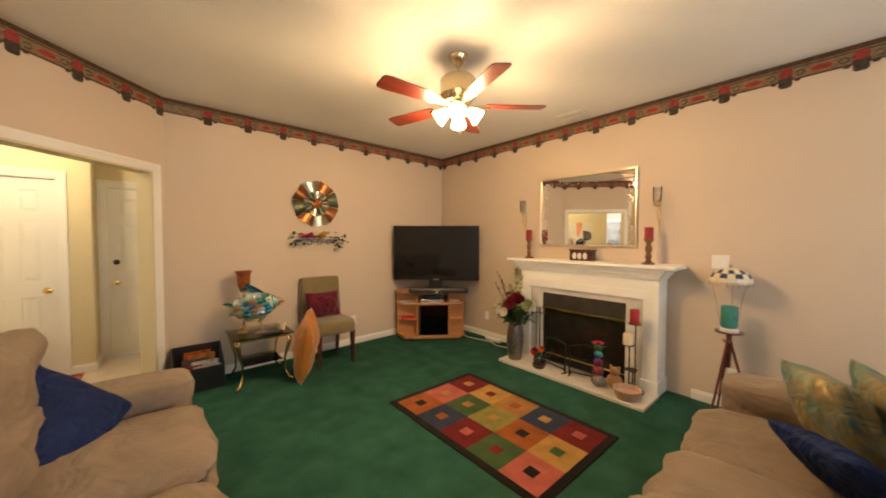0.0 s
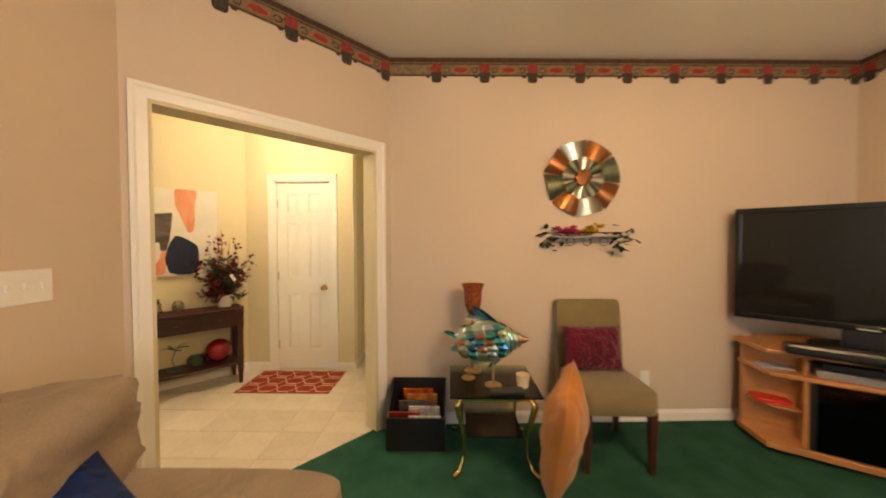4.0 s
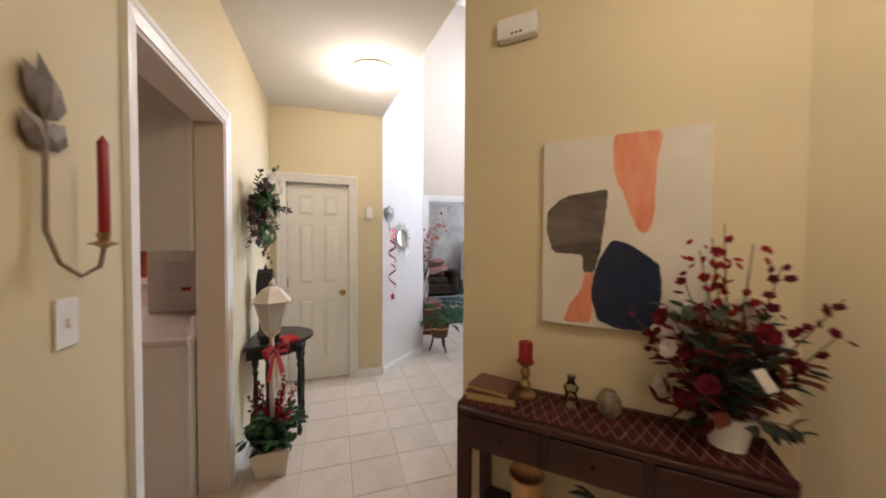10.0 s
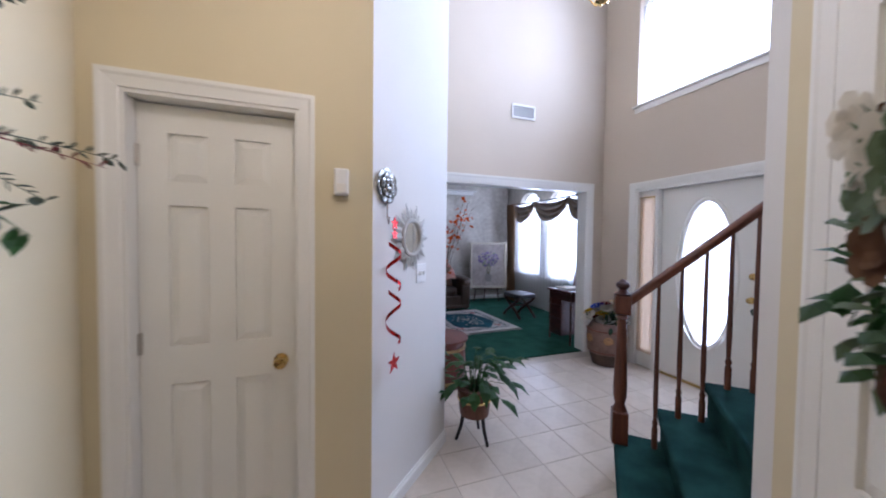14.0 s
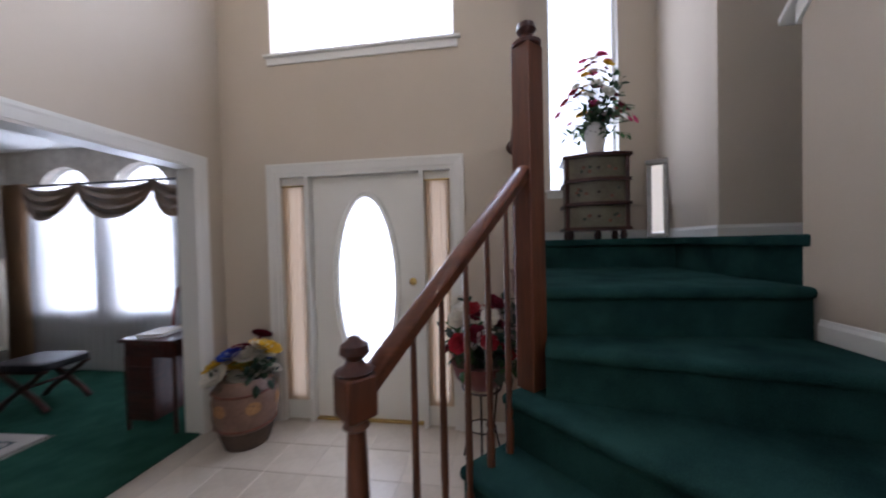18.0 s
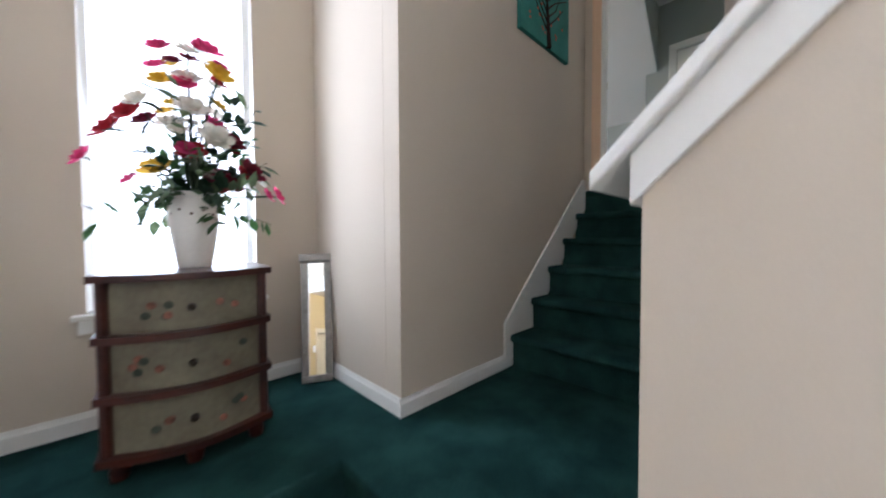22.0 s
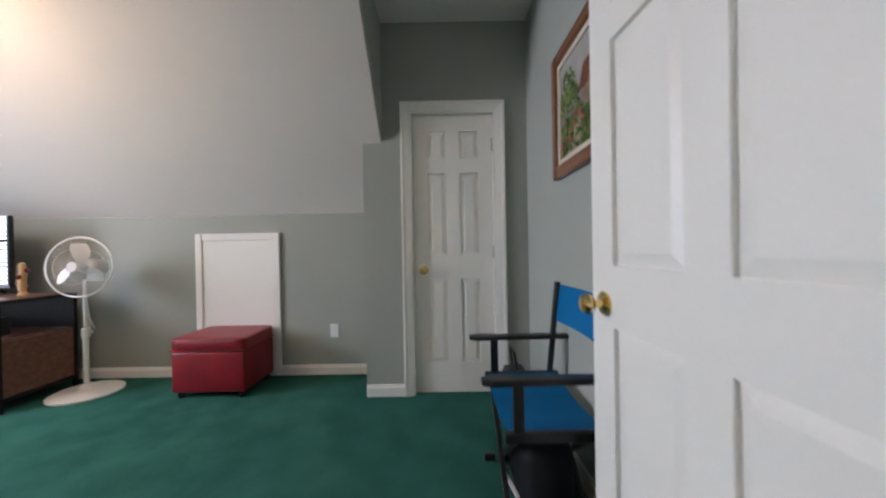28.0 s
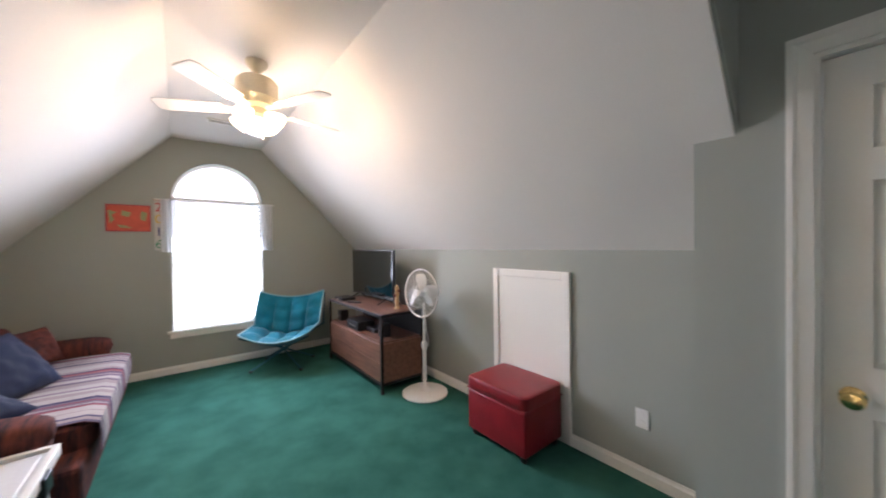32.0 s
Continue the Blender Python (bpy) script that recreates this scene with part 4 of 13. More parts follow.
# ---- living room: fixed things ----
def border():
    """Paper border under the ceiling: a band, a dark top rail, oval flower medallions and hanging red pots."""
    BAND = material("border_band", (0.27, 0.20, 0.12), 0.8, var=0.3, scale=30, grain=120, dark=(0.12, 0.095, 0.06))
    RAIL = material("border_rail", (0.10, 0.055, 0.035), 0.8, var=0.2, scale=30, grain=120)
    OVAL = material("border_medallion", (0.36, 0.17, 0.085), 0.8, var=0.3, scale=40, grain=160, dark=(0.24, 0.09, 0.05))
    POT = material("border_pot", (0.085, 0.07, 0.055), 0.8, var=0.3, scale=40, grain=160)
    FLOWER = material("border_flower", (0.36, 0.055, 0.045), 0.8, var=0.35, scale=50, grain=160, dark=(0.16, 0.03, 0.03))
    STEP, TOP = 0.355, CEILING - 0.002
    for p0, p1, first in ((C_SE, C_NE, 0.20), (C_NE, C_N, 0.0), (C_N, C_D, 0.0), (C_D, C_SW, 0.05), (C_SW, C_SE, 0.1)):
        L = (V3(p1) - V3(p0)).length
        ob = thing("wallpaper_border", wall_pose(p0, p1), "patterned paper border with red flower pots under the ceiling", "border", kind="structure")
        part("band", S().box(0, 0, TOP - 0.135, L, 0.0015, TOP), BAND, ob)
        part("top_rail", S().box(0, 0.0015, TOP - 0.034, L, 0.003, TOP).box(0, 0.0015, TOP - 0.050, L, 0.003, TOP - 0.042), RAIL, ob)
        part("foot_rail", S().box(0, 0.0015, TOP - 0.135, L, 0.003, TOP - 0.124), RAIL, ob)
        k = int((L - first) / STEP) + 1
        for i in range(k):
            x = first + i * STEP
            if x > L - 0.02:
                continue
            x = max(0.042, min(L - 0.042, x))
            up = Matrix.Translation((x, 0.0016, TOP - 0.135)) @ pose(0, 0, 0, 90)
            part("flower", S().prism([(0.040 * math.cos(a) * (1 + 0.12 * math.cos(5 * a)), 0.055 + 0.042 * math.sin(a)) for a in [q * math.pi / 10 for q in range(20)]], -0.002, -0.0005, m=up), FLOWER, ob)
            part("pot", S().prism([(-0.040, 0.028), (-0.036, -0.035), (-0.024, -0.048), (0.024, -0.048), (0.036, -0.035), (0.040, 0.028)], -0.003, -0.0015, m=up), POT, ob)
            for sx in (-0.062, 0.062):
                part("bracket", S().prism([(sx - 0.018, 0.0), (sx + 0.018, 0.0), (sx + 0.012, -0.014), (sx - 0.012, -0.014)], -0.0026, -0.001, m=up), RAIL, ob)
            if x + STEP < L:
                for dx, w, hh, mt in ((STEP / 2, 0.074, 0.028, OVAL), (STEP / 2, 0.048, 0.018, FLOWER)):
                    part("medallion", S().prism([(dx + w * math.cos(a), 0.046 + hh * math.sin(a)) for a in [q * math.pi / 10 for q in range(20)]], -0.0022 if mt is OVAL else -0.0034, -0.0005, m=up), mt, ob)
                for dx in (0.075, STEP - 0.075):
                    part("scroll", S().tube([(dx + 0.022 * math.cos(q), 0.045 + 0.018 * math.sin(q), -0.001) for q in [j * 0.7 for j in range(9)]], 0.0035, 4, m=up), RAIL, ob)


border()


def fireplace():
    ob = thing("fireplace", pose(3.88, 2.195, 0.012), "white wooden fireplace surround with marble facing and dark firebox", "fireplace")
    # local: x into the room is negative, y along the wall
    W2, F = 0.735, -0.235
    MARBLE = material("white_marble", (0.72, 0.69, 0.63), 0.2, var=0.12, scale=3, grain=9, dark=(0.52, 0.49, 0.45), coat=0.3)
    SOOT = material("firebox_black", (0.055, 0.048, 0.042), 0.7, var=0.2, scale=8, grain=60, bump=0.2)
    part("mantel_shelf", S().box(F - 0.10, -0.885, 1.148, 0, 0.885, 1.182), TRIM, ob, bevel=0.008)
    for i, (o, z0, z1) in enumerate(((0.07, 1.118, 1.148), (0.045, 1.085, 1.118), (0.022, 1.05, 1.085))):
        part("mantel_moulding", S().box(F - o, -W2 - o, z0, 0, W2 + o, z1), TRIM, ob, bevel=0.007)
    part("frieze", S().box(F, -W2, 0.86, 0, W2, 1.05), TRIM, ob, bevel=0.004)
    part("frieze_bead", S().box(F - 0.008, -W2 + 0.11, 0.93, F, W2 - 0.11, 0.945), TRIM, ob)
    for s in (-1, 1):
        y0, y1 = sorted((s * W2, s * (W2 - 0.125)))
        part("pilaster", S().box(F, y0, 0, 0, y1, 0.86), TRIM, ob, bevel=0.004)
        y0, y1 = sorted((s * (W2 + 0.012), s * (W2 - 0.137)))
        part("plinth", S().box(F - 0.012, y0, 0, 0, y1, 0.13), TRIM, ob, bevel=0.004)
        y0, y1 = sorted((s * (W2 - 0.125), s * 0.455))
        part("marble_facing", S().box(F + 0.03, y0, 0.02, F + 0.05, y1, 0.86), MARBLE, ob)
    part("marble_facing", S().box(F + 0.03, -0.455, 0.80, F + 0.05, 0.455, 0.86), MARBLE, ob)
    part("firebox", S().box(-0.18, -0.455, 0.02, -0.175, 0.455, 0.80).box(-0.02, -0.455, 0.02, -0.01, 0.455, 0.80).box(-0.175, -0.455, 0.02, -0.02, -0.445, 0.80).box(-0.175, 0.445, 0.02, -0.02, 0.455, 0.80), SOOT, ob)
    part("hood", S().box(F + 0.036, -0.45, 0.64, F + 0.05, 0.45, 0.80), SOOT, ob, bevel=0.003)
    part("brass_bar", S().box(F + 0.022, -0.45, 0.612, F + 0.05, 0.45, 0.636), BRASS, ob, "polished brass bar", bevel=0.004)
    part("brass_bar", S().box(F + 0.024, -0.45, 0.10, F + 0.05, 0.45, 0.118), BRASS, ob, "polished brass bar", bevel=0.004)
    part("louvre_panel", S().box(F + 0.036, -0.45, 0.025, F + 0.05, 0.45, 0.10), SOOT, ob, bevel=0.003)
    g = part("glass", S().add([(F + 0.043, -0.44, 0.118), (F + 0.043, -0.44, 0.612), (F + 0.043, 0.44, 0.612), (F + 0.043, 0.44, 0.118)], [(3, 2, 1, 0)]), glassy("smoked_glass", (0.7, 0.68, 0.65)), ob)
    LOG = material("gas_log", (0.34, 0.24, 0.16), 0.85, var=0.3, scale=14, grain=60, bump=0.4, dark=(0.05, 0.03, 0.02))
    for y, z, a in ((-0.12, 0.17, 8), (0.13, 0.18, -10), (0.0, 0.26, 25)):
        part("log", S().tube([(-0.12, y - 0.18, z), (-0.11, y, z + 0.02), (-0.12, y + 0.18, z + 0.04 * a / 25)], [0.04, 0.05, 0.036], 8), LOG, ob, smooth=True)
    part("hearth_slab", S().box(-0.62, -0.76, 0, F, 0.76, 0.03), MARBLE, ob, bevel=0.004)
    return ob


fireplace()


def rect_frame(sh, w, h, b, d, slot=0):
    """A picture frame of width b and depth d, face towards +y, centred on the local origin."""
    for x0, x1, z0, z1 in ((-w / 2, w / 2, h / 2 - b, h / 2), (-w / 2, w / 2, -h / 2, -h / 2 + b), (-w / 2, -w / 2 + b, -h / 2 + b, h / 2 - b), (w / 2 - b, w / 2, -h / 2 + b, h / 2 - b)):
        sh.box(x0, 0, z0, x1, d, z1, slot)
    return sh


ON_E = lambda y, z, out=0.002: wall_pose((3.88 - out, -1.6), (3.88 - out, 4.7), y + 1.6, z)  # noqa: E731
ON_N = lambda x, z, out=0.002: wall_pose(C_NE, C_N, 3.88 - x, z) @ Matrix.Translation((0, out, 0))  # noqa: E731


def mantel_mirror():
    ob = thing("wall_mirror", ON_E(2.27, 1.74), "large landscape mirror with etched sparkling border in a slim gilt frame", "mirror")
    w, h = 1.10, 0.80
    part("frame", rect_frame(S(), w, h, 0.022, 0.03), plain("pale_champagne_gilt", (0.62, 0.53, 0.38), 0.3, 0.8), ob, bevel=0.006)
    part("mirror_glass", S().box(-w / 2 + 0.02, 0.004, -h / 2 + 0.02, w / 2 - 0.02, 0.010, h / 2 - 0.02), MIRROR, ob)
    ETCH = plain("etched_glass", (0.92, 0.88, 0.78), 0.30, 0.5)
    rnd, sh = random.Random(4), S()
    for i in range(250):
        u = rnd.random()
        edge = rnd.choice((0, 1, 1, 2, 3))
        off = 0.045 + abs(rnd.gauss(0, 0.030))
        x, z = ((-w / 2 + off, (u - 0.5) * (h - 0.12)), (w / 2 - off, (u - 0.5) * (h - 0.12)), ((u - 0.5) * (w - 0.12), -h / 2 + off), ((u - 0.5) * (w - 0.12), h / 2 - off))[edge]
        a, l, b = rnd.uniform(0, 3.14), rnd.uniform(0.005, 0.016), rnd.uniform(0.002, 0.005)
        c, s = math.cos(a), math.sin(a)
        sh.add([(x - l * c, 0.0106, z - l * s), (x + b * s, 0.0106, z - b * c), (x + l * c, 0.0106, z + l * s), (x - b * s, 0.0106, z + b * c)], [(3, 2, 1, 0)])
    tagged(part("etching", sh, ETCH, ob, "frosted leaf sprigs etched round the edge"), kind="stuff")


mantel_mirror()
PALE_GILT = plain("pale_gilt", (0.62, 0.44, 0.24), 0.4, 0.5)
for y, z in ((3.02, 1.60), (1.53, 1.60)):
    ob = thing("wall_sconce", ON_E(y, z), "gilded scrolling wall sconce with a clear glass chimney", "sconce", group="sconces beside the mirror")
    part("back_scroll", S().tube([(0.0, 0.01, -0.06), (0.02, 0.02, -0.02), (-0.015, 0.02, 0.03), (0.012, 0.015, 0.09), (0, 0.01, 0.16), (0.0, 0.012, 0.2)], [0.005, 0.009, 0.007, 0.011, 0.006, 0.003], 8), PALE_GILT, ob, smooth=True)
    part("arm", S().tube([(0, 0.015, 0.02), (0.0, 0.06, 0.0), (0, 0.09, 0.05), (0, 0.09, 0.13)], 0.006, 8), PALE_GILT, ob, smooth=True)
    part("cup", S().lathe([(0.008, 0), (0.03, 0.012), (0.034, 0.03), (0.03, 0.03), (0.004, 0.01)], 14, m=Matrix.Translation((0, 0.09, 0.13))), PALE_GILT, ob, smooth=True)
    part("glass_chimney", S().lathe([(0.026, 0), (0.036, 0.05), (0.033, 0.11), (0.037, 0.15), (0.035, 0.15), (0.031, 0.11), (0.034, 0.05), (0.024, 0.002)], 16, m=Matrix.Translation((0, 0.09, 0.155))), glassy("clear_chimney_glass", ior=1.25), ob, smooth=True)
    part("tassel", S().tube([(0, 0.03, -0.06), (0, 0.03, -0.10), (0, 0.03, -0.15)], [0.004, 0.008, 0.003], 6), PALE_GILT, ob)
STICK = [(0.055, 0), (0.055, 0.012), (0.03, 0.022), (0.018, 0.045), (0.030, 0.075), (0.018, 0.095), (0.028, 0.13), (0.030, 0.155), (0.016, 0.18), (0.024, 0.20), (0.040, 0.225), (0.042, 0.235), (0.001, 0.232)]
CARVED = material("carved_gilt_wood", (0.24, 0.11, 0.045), 0.45, 0.3, var=0.3, scale=25, grain=90, bump=0.4)
for y in (2.86, 1.565):
    candlestick(pose(3.70, y, 1.194), STICK, CARVED, "carved brown and gilt pillar candlestick on the mantel")
    candle(pose(3.70, y, 1.429), 0.036, 0.105, RED_WAX, "dark red pillar candle on a carved candlestick")
ob = thing("trinket_box", pose(3.72, 2.20, 1.194, 0, 0, -90), "small wooden keepsake box with pale painted figures on the mantel", "box")
part("body", S().box(-0.125, -0.04, 0, 0.125, 0.04, 0.105), DARKWOOD, ob, bevel=0.004)
part("lid", S().box(-0.135, -0.047, 0.105, 0.135, 0.047, 0.122), DARKWOOD, ob, bevel=0.004)
for x in (-0.07, -0.015, 0.045):
    part("inlay", S().lathe([(0.001, 0), (0.024, 0.001), (0.022, 0.004), (0.001, 0.005)], 12, m=Matrix.Translation((x, -0.04, 0.052)) @ pose(0, 0, 0, 90), sy=1.5), CERAMIC, ob, "pale painted oval")
switch_plate(ON_E(1.08, 1.235), label="white double wall switch plate", gangs=2)
switch_plate(ON_E(0.98, 0.30), outlet=True, label="white wall outlet near the floor")
switch_plate(ON_E(3.69, 0.32), outlet=True, label="white wall outlet near the floor")
switch_plate(ON_N(2.26, 0.34), outlet=True, label="white wall outlet near the floor")
switch_plate(wall_pose(C_D, C_SW, 0.34, 1.24) @ Matrix.Translation((0, 0.001, 0)), gangs=3, label="white triple wall switch plate")
ceiling_vent(pose(3.63, 2.30, CEILING - 0.001, 0, 0, 90), 0.29, 0.16, "white slatted ceiling air vent", -52)


def ceiling_fan(m, blade_mat, metal, bulb_label, label, base, r=0.60, hang=0.10, lit=BULB, blade_label="", watts=0, cup=1.0):
    ob = thing("ceiling_fan", m, label, "ceiling fan")
    part("canopy", S().lathe([(0.001, -0.075), (0.022, -0.075), (0.045, -0.05), (0.068, -0.02), (0.070, 0)], 20), metal, ob, smooth=True)
    part("downrod", S().tube([(0, 0, -0.06), (0, 0, -0.07 - hang)], 0.012, 10), metal, ob, smooth=True)
    z = -0.07 - hang
    part("motor_housing", S().lathe([(0.001, z - 0.20), (0.055, z - 0.20), (0.095, z - 0.185), (0.108, z - 0.16), (0.128, z - 0.14), (0.130, z - 0.035), (0.112, z - 0.012), (0.03, z), (0.001, z)], 28), metal, ob, smooth=True)
    part("switch_cup", S().lathe([(0.001, z - 0.265), (0.035, z - 0.265), (0.055, z - 0.245), (0.05, z - 0.20), (0.001, z - 0.20)], 18), metal, ob, smooth=True)
    for i in range(5):
        q = pose(0, 0, z - 0.215, 0, 0, base + 72 * i)
        part("blade_iron", S().prism([(0.09, -0.016), (0.16, -0.03), (0.235, -0.045), (0.235, 0.045), (0.16, 0.03), (0.09, 0.016)], -0.006, 0.0, m=q @ pose(0, 0, 0, 10)), metal, ob)
        part("blade", S().prism([(0.20, -0.055), (r - 0.05, -0.07), (r - 0.012, -0.062), (r, -0.045), (r, 0.045), (r - 0.012, 0.062), (r - 0.05, 0.07), (0.20, 0.055)], 0.0, 0.008, m=q @ pose(0, 0, 0, 10)), blade_mat, ob, blade_label, bevel=0.003)
    for i in range(4):
        q = pose(0, 0, z - 0.225, 0, 0, 45 + 90 * i) @ pose(0.05, 0, 0, 0, 128)
        part("lamp_arm", S().tube([(0, 0, -0.02), (0, 0, 0.035)], 0.014, 8, m=q), metal, ob, smooth=True)
        part("glass_shade", S().lathe([(r_ * cup, 0.03 + (z_ - 0.03) * cup) for r_, z_ in ((0.001, 0.03), (0.022, 0.03), (0.034, 0.05), (0.046, 0.085), (0.060, 0.125), (0.056, 0.125), (0.040, 0.085), (0.001, 0.06))], 16, m=q), lit, ob, bulb_label, smooth=True)
    part("pull_chain", S().tube([(0.03, 0.02, z - 0.26), (0.032, 0.02, z - 0.38)], 0.0025, 5), metal, ob)
    part("pull_knob", S().lathe([(0.001, -0.02), (0.008, -0.014), (0.008, -0.004), (0.001, 0)], 8, m=Matrix.Translation((0.032, 0.02, z - 0.38))), metal, ob)
    return ob


FANWOOD = wood("cherry_fan_blade", (0.17, 0.026, 0.014), (0.085, 0.013, 0.008))
BRUSHED = plain("brass_nickel", (0.62, 0.53, 0.36), 0.22, 1.0)
ceiling_fan(pose(1.95, 2.25, CEILING), FANWOOD, BRUSHED, "lit frosted glass tulip shade", "ceiling fan with five cherry blades and four lit tulip shades", 34, r=0.63, hang=0.075, blade_label="glossy cherry wood blade")
for q in (0, 90, 180, 270):
    a = radians(q + 45)
    point("fan_bulb", (1.95 + 0.15 * math.cos(a), 2.25 + 0.15 * math.sin(a), CEILING - 0.50), 23, WARM, 0.05)

# living room: furniture
def sofa(m, length, label, seats=2, depth=0.98, wide=0.0):
    """A padded reclining sofa: x along it, seat front at y=0, back towards -y."""
    ob = thing("sofa", m, label, "sofa")
    part("base", S().box(0.10, -depth + 0.1, 0.05, length - 0.10, -0.06, 0.30), SOFA, ob, bevel=0.03)
    for x in (0.0, length - 0.30):
        a = part("arm", S().puff((x + 0.15, -depth * 0.47, 0.30), (0.30, depth * 0.92, 0.54), 0.30, 28, 14, wob=0.04, seed=x + 1), SOFA, ob, smooth=True)
        part("arm_pad", S().puff((x + 0.15, -depth * 0.45, 0.51), (0.33, depth * 0.90, 0.17), 0.42, 28, 10, wob=0.035, seed=x), SOFA, a, smooth=True)
    w = (length - 0.60) / seats
    for i in range(seats):
        x = 0.30 + w * (i + 0.5)
        part("seat_cushion", S().puff((x, 0.15 - depth / 2, 0.36), (w * 0.985, depth - 0.24, 0.25), 0.46, 48, 26, wob=0.15, seed=i), SOFA, ob, smooth=True)
        part("footrest_pad", S().puff((x, -0.06, 0.24), (w * 0.985, 0.20, 0.40), 0.5, 40, 22, wob=0.15, seed=i + 9), SOFA, ob, smooth=True)
        part("lumbar_pad", S().puff((x, 0.29 - depth, 0.56), (w * 0.98, 0.30, 0.36), 0.62, 48, 26, wob=0.22, seed=i + 3), SOFA, ob, smooth=True)
        part("head_pad", S().puff((x + (i - (seats - 1) / 2) * wide, 0.22 - depth, 0.80), (w * 0.985 + wide, 0.38, 0.38), 0.62, 48, 26, wob=0.22, seed=i + 6), SOFA, ob, smooth=True)
    part("back_panel", S().box(0.06, -depth, 0.08, length - 0.06, -depth + 0.14, 0.84), SOFA, ob, bevel=0.04)
    return ob


# local +y faces the room: west sofa faces +x, south sofa faces +y
sofa(pose(0.435, 3.215, 0.012, 0, 0, -90), 2.15, "taupe microfibre reclining loveseat along the wall", wide=0.24)
sofa(pose(1.22, 0.89, 0.012), 1.86, "taupe microfibre reclining loveseat facing the room", depth=1.12)
BLUE_SATIN = material("navy_satin", (0.010, 0.026, 0.115), 0.7, var=0.2, scale=5, grain=60, bump=0.1, spec=0.2, crease=9.0)
throw_pillow(pose(0.09, 2.72, 0.445, 46, 20, -112), 0.47, 0.46, 0.15, BLUE_SATIN, "navy blue satin throw pillow on the sofa", 2)
TEAL_FOIL = material("teal_gold_brocade", (0.10, 0.27, 0.25), 0.35, 0.35, var=0.4, scale=7, grain=40, dark=(0.36, 0.27, 0.12), bump=0.2, crease=7.0, tight=0.10)
throw_pillow(pose(2.56, 0.36, 0.455, -24, 4, 30), 0.42, 0.42, 0.20, TEAL_FOIL, "teal and gold shimmering throw pillow on the sofa", 5)
throw_pillow(pose(2.66, 0.20, 0.46, -22, -4, 16), 0.42, 0.42, 0.15, TEAL_FOIL, "teal and gold shimmering throw pillow on the sofa", 8)
throw_pillow(pose(2.24, 0.24, 0.44, -52, 10, 32), 0.44, 0.40, 0.15, BLUE_SATIN, "navy blue satin throw pillow on the sofa", 7)


def block_rug():
    """Area rug with a black border and fifteen coloured squares, each with a small square in it."""
    ob = thing("area_rug", pose(1.77, 1.42, 0.0125), "black-bordered area rug of coloured squares within squares", "rug")
    wool = lambda n, c: material(n, c, 0.95, var=0.18, scale=9, grain=300, bump=0.6, sheen=0.03)  # noqa: E731
    BLK, RED, GLD, TAN = wool("rug_black", (0.014, 0.012, 0.012)), wool("rug_crimson", (0.15, 0.014, 0.016)), wool("rug_gold", (0.42, 0.24, 0.07)), wool("rug_tan", (0.36, 0.17, 0.06))
    BLU, PNK, GRN, OLV, ORG = wool("rug_slate_blue", (0.030, 0.042, 0.075)), wool("rug_salmon", (0.42, 0.11, 0.085)), wool("rug_green", (0.055, 0.10, 0.035)), wool("rug_olive", (0.23, 0.21, 0.055)), wool("rug_rust", (0.30, 0.085, 0.022))
    W, L, b = 0.98, 1.50, 0.055
    part("border", S().box(0, 0, 0, W, L, 0.009), BLK, ob, bevel=0.003)
    cw, cl = (W - 2 * b) / 3, (L - 2 * b) / 5
    # columns from the fireplace side, rows from the far end
    grid = [[(RED, GLD), (GLD, RED), (TAN, ORG), (BLU, GLD), (RED, PNK)], [(PNK, GLD), (GRN, TAN), (OLV, GLD), (ORG, BLK), (GLD, GRN)], [(ORG, BLK), (BLU, ORG), (RED, PNK), (GRN, RED), (PNK, BLK)]]
    for c, col in enumerate(grid):
        for r, (big, small) in enumerate(col):
            x1, y1 = W - b - cw * c, L - b - cl * r
            part("square", S().box(x1 - cw, y1 - cl, 0.007, x1, y1, 0.0105), big, ob)
            xm, ym = x1 - cw / 2, y1 - cl / 2
            part("small_square", S().box(xm - 0.040, ym - 0.040, 0.008, xm + 0.040, ym + 0.040, 0.0118), small, ob)


block_rug()


